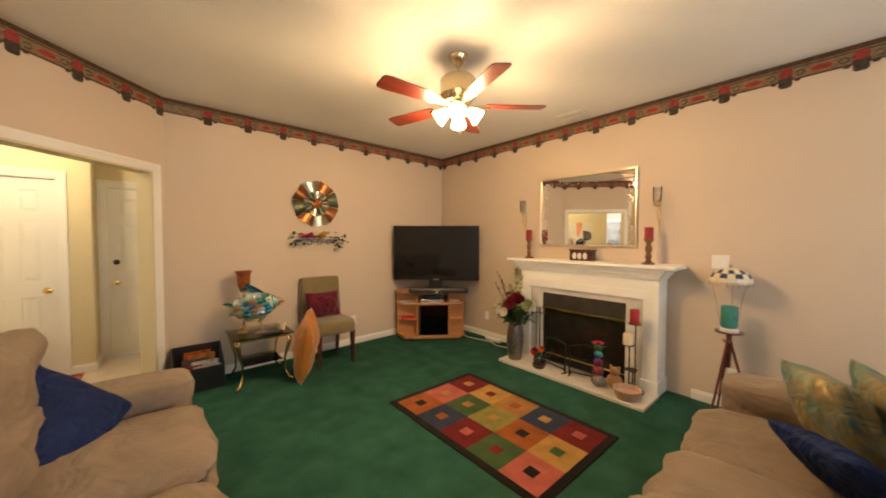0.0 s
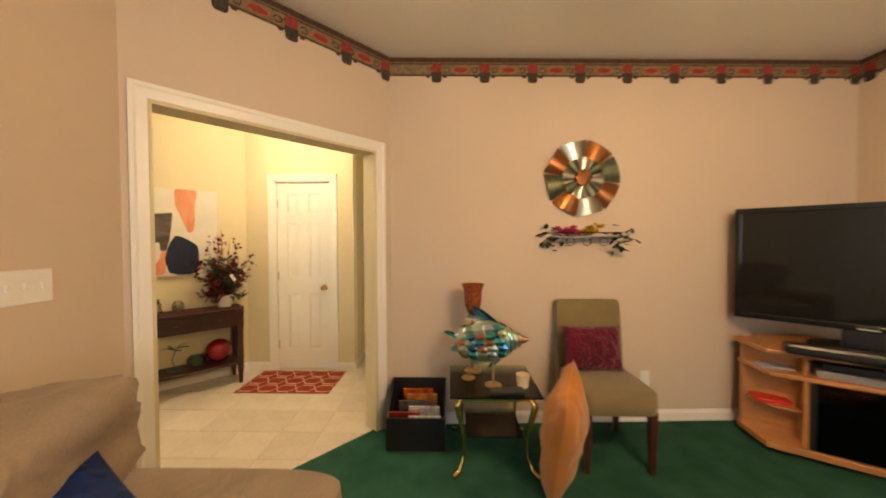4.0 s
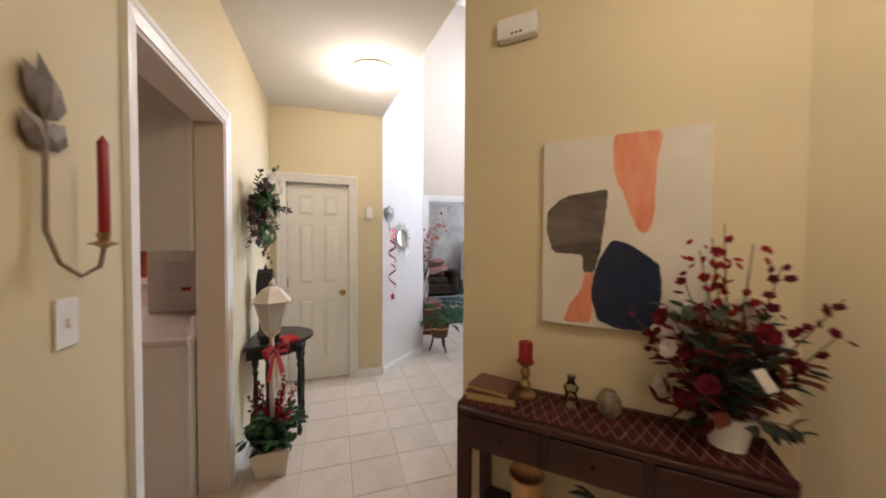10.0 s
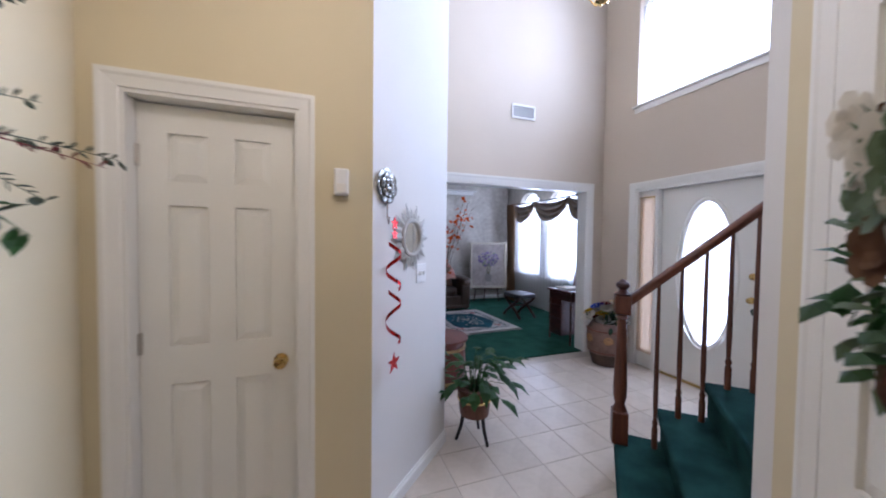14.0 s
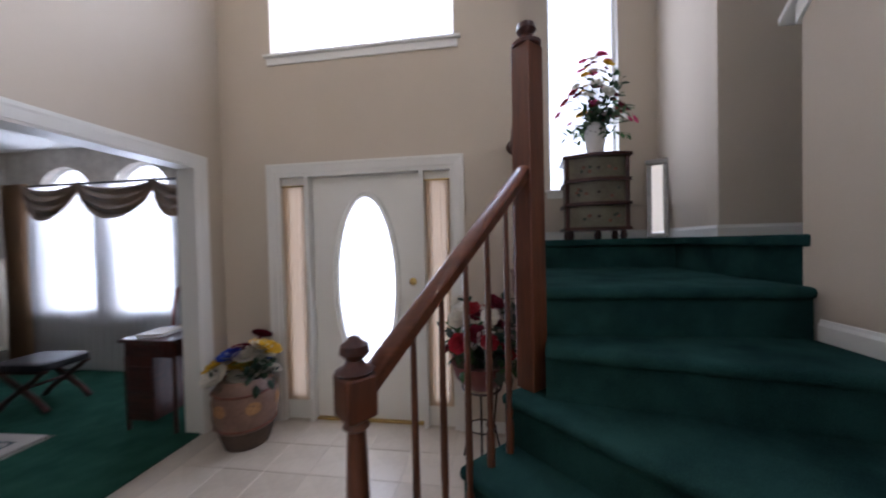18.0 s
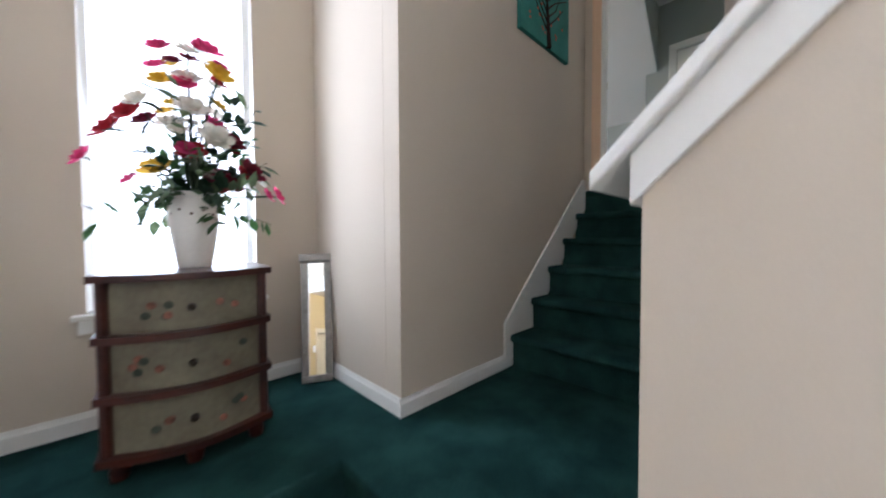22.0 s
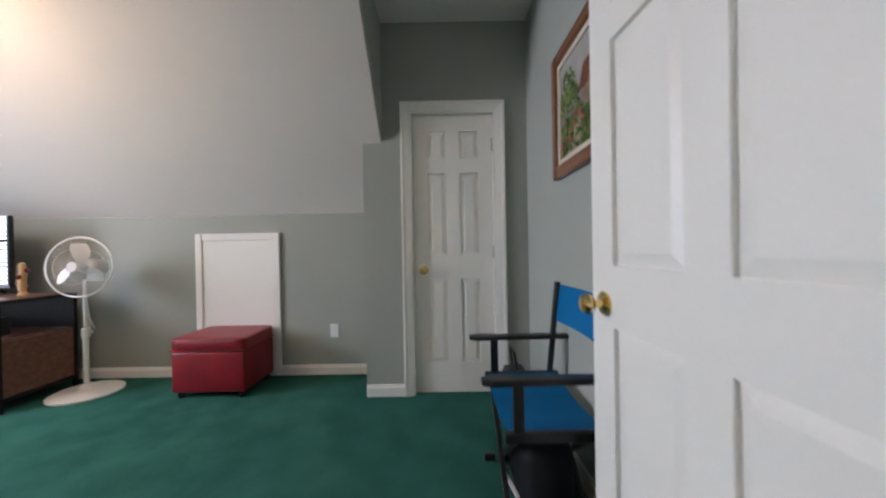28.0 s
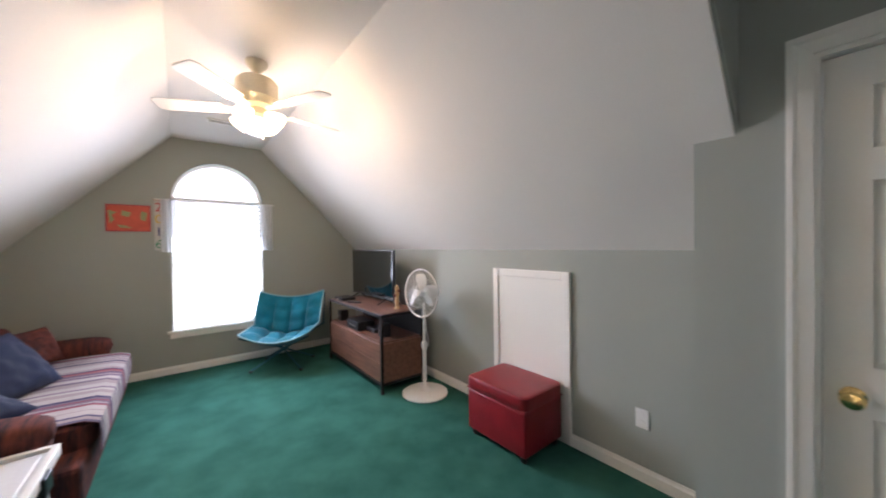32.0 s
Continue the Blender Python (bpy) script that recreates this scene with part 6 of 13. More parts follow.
# hearth things
def hearth_things():
    Z = 0.043
    SILVER = material("hammered_silver", (0.36, 0.31, 0.27), 0.3, 0.9, var=0.3, scale=45, grain=60, bump=0.6)
    ob = thing("floor_vase", pose(3.40, 2.83, Z), "tall hammered silver vase of burgundy and ivory silk flowers", "vase")
    part("vase", S().lathe([(0.066, 0), (0.074, 0.02), (0.097, 0.18), (0.095, 0.30), (0.074, 0.40), (0.076, 0.44), (0.069, 0.44), (0.064, 0.40), (0.001, 0.38)], 28), SILVER, ob, smooth=True)
    rnd = random.Random(12)
    lf, gr, wh, st = S(), S(), S(), S()
    for i in range(40):
        a, r = rnd.uniform(0, 6.28), rnd.uniform(0.06, 0.22)
        spray(lf if i % 2 else gr, (0, 0, 0.42), (r * math.cos(a), r * math.sin(a), rnd.uniform(0.48, 0.68)), 7, 0.075, 0, rnd, 0.55, stem=0)
    PALE_GREEN = material("pale_green_petal", (0.34, 0.38, 0.16), 0.6, var=0.2, scale=10, grain=60, random=0.3, island=True)
    for i in range(9):
        a, r = rnd.uniform(0, 6.28), rnd.uniform(0.03, 0.15)
        p = (r * math.cos(a), r * math.sin(a), rnd.uniform(0.60, 0.74))
        part("burgundy_flower", S().bloom(p, 0.072, 0, 9, 4, axis=(p[0] * 5 - 0.5, p[1] * 5, 0.7)), PETAL_DARKRED, ob)
    for i in range(10):
        a, r = rnd.uniform(0, 6.28), rnd.uniform(0.10, 0.22)
        p = (r * math.cos(a), r * math.sin(a), rnd.uniform(0.54, 0.72))
        part("ivory_flower", S().bloom(p, 0.055, 0, 8, 3, axis=(p[0] * 5 - 0.5, p[1] * 5, 0.6)), PETAL_WHITE if i % 3 else PALE_GREEN, ob)
    for tip in ((-0.04, -0.04, 1.04), (-0.02, -0.12, 0.98), (-0.08, -0.08, 0.92), (-0.10, 0.0, 0.86)):
        spray(st, (0, 0, 0.45), tip, 30, 0.045, 0, rnd, 0.7, stem=0)
    rd = S()
    for tip in ((-0.06, 0.22, 1.0), (-0.1, 0.15, 0.96), (-0.04, 0.16, 0.90), (-0.08, 0.24, 0.86)):
        spray(rd, (0, 0, 0.45), tip, 24, 0.03, 0, rnd, 0.7, stem=0)
    part("foliage", lf, LEAF_DARK, ob)
    part("foliage", gr, LEAF, ob)
    part("green_sprays", st, PALE_GREEN, ob)
    part("red_sprays", rd, PETAL_DARKRED, ob)
    ob = thing("potted_ornament", pose(3.38, 2.50, Z), "small glass jar of greenery in a wooden dish on the hearth", "ornament")
    part("dish", S().lathe([(0.055, 0), (0.075, 0.03), (0.07, 0.03), (0.001, 0.01)], 16), DARKWOOD, ob, smooth=True)
    part("jar", S().lathe([(0.03, 0.012), (0.052, 0.05), (0.05, 0.10), (0.03, 0.14), (0.028, 0.14), (0.046, 0.10), (0.048, 0.05), (0.001, 0.016)], 16), GLASS, ob, smooth=True)
    g = S()
    for i in range(26):
        g.leaf((rnd.gauss(0, 0.02), rnd.gauss(0, 0.02), rnd.uniform(0.05, 0.16)), (rnd.uniform(-1, 1), rnd.uniform(-1, 1), rnd.uniform(0, 1)), 0.05, 0.03)
    part("greenery", g, LEAF, ob)
    part("flower", S().bloom((-0.03, 0.03, 0.17), 0.045, 0, 7, 3, axis=(-1, 0, 0.6)), PETAL_RED, ob)
    part("flower", S().bloom((-0.01, -0.04, 0.21), 0.035, 0, 6, 2, axis=(-1, -0.2, 0.5)), PETAL_ORANGE, ob)
    # fire screen, tool set
    ob = thing("fire_screen", pose(3.47, 2.20, Z, 0, 0, 90), "black iron fire screen with smoked glass panels standing on the hearth", "fire screen")
    for x0, x1, rz in ((-0.30, -0.02, 14), (0.02, 0.30, -14)):
        q = pose((x0 + x1) / 2, 0, 0, 0, 0, rz)
        w = (x1 - x0) / 2
        part("panel_frame", S().tube([(-w, 0, 0), (-w, 0, 0.30), (0, 0, 0.34), (w, 0, 0.30), (w, 0, 0)], 0.008, 8, m=q).tube([(-w, 0, 0.04), (w, 0, 0.04)], 0.006, 6, m=q), IRON, ob)
        part("panel_glass", S().add([(-w, 0, 0.04), (-w, 0, 0.30), (w, 0, 0.30), (w, 0, 0.04)], [(0, 1, 2, 3)], m=q), glassy("smoked_screen", (0.6, 0.58, 0.56)), ob)
        for e in (-w, w):
            part("screen_foot", S().tube([(e, -0.05, 0.006), (e, 0.05, 0.006)], 0.007, 6, m=q), BRASS, ob)
    ob = thing("fire_tools", pose(3.55, 2.60, Z), "black and brass fireplace tool set on a stand", "fire tools")
    part("base", S().lathe([(0.07, 0), (0.07, 0.012), (0.01, 0.02)], 16), IRON, ob)
    part("pole", S().tube([(0, 0, 0.015), (0, 0, 0.62)], 0.007, 8), IRON, ob)
    part("crossbar", S().tube([(0, -0.06, 0.55), (0, 0.06, 0.55)], 0.006, 6), BRASS, ob)
    for y in (-0.055, 0.055):
        t = part("tool", S().tube([(0.012, y, 0.10), (0.012, y, 0.52)], 0.005, 6), IRON, ob)
        part("tool_handle", S().lathe([(0.008, 0), (0.012, 0.04), (0.006, 0.08), (0.012, 0.10), (0.001, 0.11)], 10, m=Matrix.Translation((0.012, y, 0.52))), BRASS, t, smooth=True)
        part("tool_head", S().box(0.005, y - 0.025, 0.04, 0.02, y + 0.025, 0.12), IRON, t, bevel=0.005)
    # stacked figure
    ob = thing("stacked_figurine", pose(3.42, 1.88, Z), "colourful glossy stacked-ball figurine topped with a pink flower", "figurine")
    z = 0.0
    for i, (r, c) in enumerate(((0.062, (0.35, 0.30, 0.25)), (0.052, (0.42, 0.05, 0.06)), (0.046, (0.20, 0.03, 0.16)), (0.042, (0.04, 0.26, 0.32)), (0.040, (0.07, 0.24, 0.06)))):
        part("ball", S().puff((0, 0, z + r * 0.86), (2 * r, 2 * r, 1.75 * r), 1, 18, 12), material("glazed_ball", c, 0.15, 0.2, var=0.35, scale=30, grain=60, coat=0.5), ob, smooth=True)
        z += r * 1.62
    part("flower", S().bloom((0, 0, z), 0.055, 0, 7, 3), PETAL_PINK, ob)
    part("leaves", S().leaf((0, 0, z - 0.02), (0, 1, 0.3), 0.08, 0.04).leaf((0, 0, z - 0.02), (0, -1, 0.2), 0.08, 0.04), LEAF, ob)
    # tiered candle stand
    ob = thing("tiered_candle_stand", pose(3.53, 1.62, Z), "black iron tiered candle stand on the hearth", "candle stand")
    part("foot", S().tube([(0.09 * math.cos(a), 0.09 * math.sin(a), 0.006) for a in [q * 0.5 for q in range(13)]], 0.006, 6), IRON, ob)
    for y, h in ((-0.02, 0.62), (0.03, 0.42), (0.0, 0.20)):
        part("stem", S().tube([(0.0, y, 0.006), (0.0, y, h)], 0.006, 6), IRON, ob)
        part("plate", S().lathe([(0.01, 0), (0.05, 0.004), (0.052, 0.012), (0.001, 0.006)], 16, m=Matrix.Translation((-0.03, y, h))), IRON, ob)
    for q in (0.6, 2.2, 3.9):
        part("scroll_foot", S().tube([(0.0, 0, 0.02), (0.07 * math.cos(q), 0.07 * math.sin(q), 0.05), (0.12 * math.cos(q), 0.12 * math.sin(q), 0.006)], 0.005, 6), IRON, ob)
    candle(pose(3.50, 1.60, Z + 0.632), 0.040, 0.125, RED_WAX, "red pillar candle on the tiered stand")
    candle(pose(3.50, 1.65, Z + 0.432), 0.042, 0.095, IVORY_WAX, "ivory pillar candle on the tiered stand")
    BASKET = material("pale_pink_ceramic", (0.55, 0.37, 0.28), 0.5, var=0.1, scale=8, grain=60, bump=0.1)
    S().lathe([(0.085, 0), (0.105, 0.04), (0.112, 0.085), (0.104, 0.085), (0.095, 0.045), (0.001, 0.02)], 20).make("ceramic_bowl", BASKET, m=pose(3.36, 1.60, Z), label="pale pink ceramic bowl on the hearth", category="bowl", smooth=True)
    CUB = material("tan_plush", (0.36, 0.20, 0.09), 0.9, var=0.15, scale=20, grain=200, bump=0.6)
    S().puff((0, 0, 0.07), (0.10, 0.14, 0.14), 0.9, 18, 12).puff((0, 0, 0.165), (0.085, 0.09, 0.08), 0.9, 16, 10).puff((0.0, -0.035, 0.205), (0.03, 0.03, 0.03), 1, 10, 8).puff((0.0, 0.035, 0.205), (0.03, 0.03, 0.03), 1, 10, 8).make(
        "bear_figurine", CUB, m=pose(3.46, 1.745, Z), label="small tan bear figurine on the hearth", category="figurine", smooth=True)
    S().tube([(0, 0, 0.008), (-0.06, -0.25, 0.008), (-0.02, -0.45, 0.008), (0.03, -0.62, 0.008), (-0.05, -0.78, 0.008), (0.0, -0.95, 0.008)], 0.006, 6).make("cable", CERAMIC, m=pose(3.70, 4.10, 0.012), label="white cable lying along the wall", category="cable", smooth=True)
    S().box(-0.03, -0.13, 0, 0.03, 0.13, 0.035).make("power_strip", WHITE, m=pose(3.80, 3.50, 0.012), label="white power strip on the carpet", category="power strip", bevel=0.006)


hearth_things()


def tripod_lamp():
    ob = thing("tripod_stand", pose(3.70, 0.985, 0.012), "tall reddish-wood tripod stand with a small round top", "stand")
    MAH = wood("mahogany", (0.16, 0.035, 0.018), (0.07, 0.016, 0.010), along="z")
    for a in (150, 270, 30):
        c, s = math.cos(radians(a)), math.sin(radians(a))
        part("leg", S().tube([(0.015 * c, 0.015 * s, 0.585), (0.165 * c, 0.165 * s, 0.0)], [0.011, 0.008], 8), MAH, ob, smooth=True)
    part("brace", S().tube([(0, 0, 0.20), (0.114 * math.cos(radians(150)), 0.114 * math.sin(radians(150)), 0.20)], 0.005, 6), MAH, ob)
    part("hub", S().lathe([(0.016, 0.40), (0.02, 0.58), (0.028, 0.60), (0.016, 0.62), (0.02, 0.66), (0.03, 0.675)], 12), MAH, ob, smooth=True)
    part("top", S().lathe([(0.03, 0.672), (0.088, 0.678), (0.092, 0.690), (0.086, 0.690), (0.001, 0.684)], 24), MAH, ob, smooth=True)
    part("knob", S().lathe([(0.008, 0), (0.014, 0.01), (0.001, 0.02)], 8, m=Matrix.Translation((0, 0.024, 0.61)) @ pose(0, 0, 0, -90)), BRASS, ob)
    ob = thing("tiffany_style_candle_lamp", pose(3.70, 0.985, 0.6985), "ivory leaded-glass dome shade with blue diamonds over an aqua jar", "lamp")
    JAR = material("aqua_glazed_glass", (0.10, 0.42, 0.36), 0.15, var=0.15, scale=12, grain=40, trans=0.3)
    part("base", S().lathe([(0.060, 0), (0.062, 0.018), (0.05, 0.03), (0.045, 0.03), (0.001, 0.028)], 20), CERAMIC, ob, smooth=True)
    part("jar", S().lathe([(0.048, 0.03), (0.055, 0.05), (0.055, 0.18), (0.052, 0.20), (0.048, 0.20), (0.048, 0.06), (0.001, 0.05)], 20), JAR, ob, smooth=True)
    for q in range(3):
        a = 2 * math.pi * q / 3
        part("support", S().tube([(0.055 * math.cos(a), 0.055 * math.sin(a), 0.04), (0.10 * math.cos(a), 0.10 * math.sin(a), 0.30), (0.12 * math.cos(a), 0.12 * math.sin(a), 0.39)], 0.0025, 5), GLASS, ob)
    IV = material("ivory_leaded_glass", (0.72, 0.64, 0.48), 0.25, var=0.1, scale=12, grain=40)
    NB = material("navy_leaded_glass", (0.06, 0.09, 0.16), 0.25, var=0.2, scale=12, grain=40)
    prof = [(0.135, 0.40), (0.130, 0.43), (0.110, 0.465), (0.075, 0.492), (0.02, 0.505)]
    n = 16
    for i in range(n):
        for k in range(4):
            a0, a1 = 2 * math.pi * i / n, 2 * math.pi * (i + 1) / n
            (r0, z0), (r1, z1) = prof[k], prof[k + 1]
            quad = [(r0 * math.cos(a0), r0 * math.sin(a0), z0), (r0 * math.cos(a1), r0 * math.sin(a1), z0), (r1 * math.cos(a1), r1 * math.sin(a1), z1), (r1 * math.cos(a0), r1 * math.sin(a0), z1)]
            c = sum((V3(p) for p in quad), V3()) / 4
            quad = [V3(p).lerp(c, 0.06) for p in quad]
            inner = [p * 0.96 for p in quad]
            part("shade_pane", S().add(quad + inner, [(0, 1, 2, 3), (7, 6, 5, 4), (0, 4, 5, 1), (1, 5, 6, 2), (2, 6, 7, 3), (3, 7, 4, 0)]), NB if (i + k) % 2 == 0 and k in (1, 2) else IV, ob)
    part("finial", S().lathe([(0.018, 0.50), (0.01, 0.51), (0.014, 0.522), (0.001, 0.535)], 10), GOLD, ob, smooth=True)
    for i in range(12):
        a = 2 * math.pi * i / 12
        part("bead", S().tube([(0.134 * math.cos(a), 0.134 * math.sin(a), 0.40), (0.134 * math.cos(a), 0.134 * math.sin(a), 0.36)], [0.001, 0.004], 5), GLASS, ob)


tripod_lamp()


# ---- foyer and hall ----
six_panel_door("door_1", wall_pose(CL_E, CL_W, 0.258, 0.008) @ Matrix.Translation((0, -0.022, 0)), 0.574, 2.01, flip=True, label="white six-panel closet door with a brass knob, closed")
six_panel_door("door_2", wall_pose(D2_N, D2_S, 0.343, 0.008) @ Matrix.Translation((0, -0.08, 0)), 0.594, 2.0, flip=True, label="white six-panel door with a brass knob, closed")
six_panel_door("door_3", wall_pose(P, Q, 0.288, 0.008) @ pose(0, 0.004, 0, 0, 0, 1.0), 0.67, 2.01, label="white six-panel closet door hung with greenery, slightly ajar")
DOOR3 = wall_pose(P, Q, 0.288, 0.008) @ pose(0, 0.004, 0, 0, 0, 1.0)
d4 = six_panel_door("door_4", wall_pose((0.9, 6.03), (-0.25, 6.03), 0.288, 0.008) @ Matrix.Translation((0, -0.03, 0)), 0.774, 2.01, label="white six-panel hall door with brass lever and deadbolt, closed")
part("deadbolt", S().lathe([(0.032, 0), (0.032, 0.008), (0.014, 0.014), (0.001, 0.016)], 14, m=Matrix.Translation((0.71, 0, 1.13)) @ pose(0, 0, 0, -90)), plain("dark_bronze", (0.06, 0.045, 0.03), 0.35, 0.9), d4, "dark deadbolt")


def flush_light(m, r, label, lit):
    ob = thing("flush_ceiling_light", m, label, "ceiling light")
    part("pan", S().lathe([(r * 0.9, -0.02), (r * 0.95, -0.005), (r * 0.9, 0)], 24), BRUSHED, ob, smooth=True)
    part("glass_bowl", S().lathe([(0.001, -0.10), (r * 0.5, -0.09), (r * 0.85, -0.06), (r, -0.02), (r * 0.9, -0.018), (0.001, -0.02)], 24), lit, ob, "lit frosted glass bowl", smooth=True)
    return ob


LIT_BOWL = glow("lit_glass_bowl", (1.0, 0.86, 0.60), 5.0)
flush_light(pose(-3.31, 4.34, CEILING), 0.17, "round frosted flush ceiling light, switched on", LIT_BOWL)
flush_light(pose(-0.95, 4.75, CEILING), 0.17, "round frosted flush ceiling light, switched on", LIT_BOWL)
point("foyer_bulb", (-3.31, 4.34, CEILING - 0.19), 26, (1.0, 0.82, 0.60), 0.10)
point("hall_bulb", (-0.72, 4.85, CEILING - 0.19), 31, (1.0, 0.79, 0.52), 0.10)

ON_P = lambda s, z, out=0.0015: wall_pose(CL_W, P, s, z) @ Matrix.Translation((0, out, 0))  # noqa: E731


def canvas_painting():
    ob = thing("abstract_painting", ON_P(0.58, 1.48), "square abstract canvas with coral, charcoal and navy shapes on white", "painting")
    w, h, d = 0.62, 0.82, 0.036
    part("canvas", S().box(-w / 2, 0, -h / 2, w / 2, d, h / 2), material("primed_canvas", (0.70, 0.66, 0.58), 0.8, var=0.06, scale=6, grain=260, bump=0.25), ob, bevel=0.003)
    CORAL = material("coral_paint", (0.62, 0.21, 0.11), 0.7, var=0.12, scale=5, grain=40, bump=0.3, dark=(0.68, 0.32, 0.20), stretch=(1, 1, 0.25), tight=0.1)
    CHAR = material("charcoal_paint", (0.055, 0.042, 0.036), 0.7, var=0.3, scale=5, grain=30, bump=0.3, dark=(0.17, 0.145, 0.125), stretch=(0.25, 1, 1), tight=0.13)
    NAVY = material("navy_paint", (0.016, 0.022, 0.045), 0.65, var=0.2, scale=6, grain=40, bump=0.3, dark=(0.030, 0.036, 0.062), stretch=(1, 1, 0.3))
    # outlines in the picture's own units: across from its left edge, down from its top
    for k, (mt, pts) in enumerate((
            (CORAL, [(0.46, 0.0), (0.60, 0.0), (0.74, 0.0), (0.71, 0.19), (0.70, 0.44), (0.66, 0.505), (0.61, 0.50), (0.54, 0.35), (0.46, 0.19)]),
            (CORAL, [(0.15, 0.985), (0.20, 0.88), (0.27, 0.81), (0.29, 0.71), (0.35, 0.715), (0.345, 0.98)]),
            (CHAR, [(0.03, 0.38), (0.13, 0.31), (0.43, 0.27), (0.42, 0.41), (0.40, 0.56), (0.355, 0.71), (0.27, 0.705), (0.27, 0.615), (0.075, 0.61), (0.03, 0.49)]),
            (NAVY, [(0.46, 0.53), (0.57, 0.56), (0.73, 0.655), (0.75, 0.79), (0.735, 0.90), (0.68, 0.99), (0.51, 0.995), (0.37, 0.96), (0.335, 0.82), (0.355, 0.68)]))):
        for _ in range(2):
            pts = [(a[0] * (1 - f) + b[0] * f, a[1] * (1 - f) + b[1] * f) for a, b in zip(pts, pts[1:] + pts[:1]) for f in (0.13, 0.87)]
        # ragged brush edges
        pts = [(a[0] * (1 - f) + b[0] * f, a[1] * (1 - f) + b[1] * f) for a, b in zip(pts, pts[1:] + pts[:1]) for f in (0.0, 0.25, 0.5, 0.75)]
        pts = [(u + 0.010 * noise.noise(V3((u * 9, v * 9, k))) + 0.007 * noise.noise(V3((u * 40, v * 40, k))), max(0.001, v + 0.008 * noise.noise(V3((u * 9, v * 9, k + 7))) + 0.006 * noise.noise(V3((u * 40, v * 40, k + 7))))) for u, v in pts]
        n = len(pts)
        y = d + 0.0008 * (k + 1)
        vs = [(w / 2 - u * w, yy, h / 2 - v * h) for yy in (d - 0.001, y) for u, v in pts]
        part("brush_shape", S().add(vs, [tuple(range(n, 2 * n))] + [(i, (i + 1) % n, n + (i + 1) % n, n + i) for i in range(n)]), mt, ob)


canvas_painting()
ob = thing("door_chime", ON_P(1.02, 2.45), "white plastic door chime box high on the wall", "door chime")
part("cover", S().box(-0.095, 0, -0.05, 0.095, 0.05, 0.05), WHITE, ob, bevel=0.008)
for x in (-0.02, 0, 0.02):
    part("grille_slot", S().box(x - 0.006, 0.05, -0.036, x + 0.006, 0.0515, -0.026), BLACK, ob)


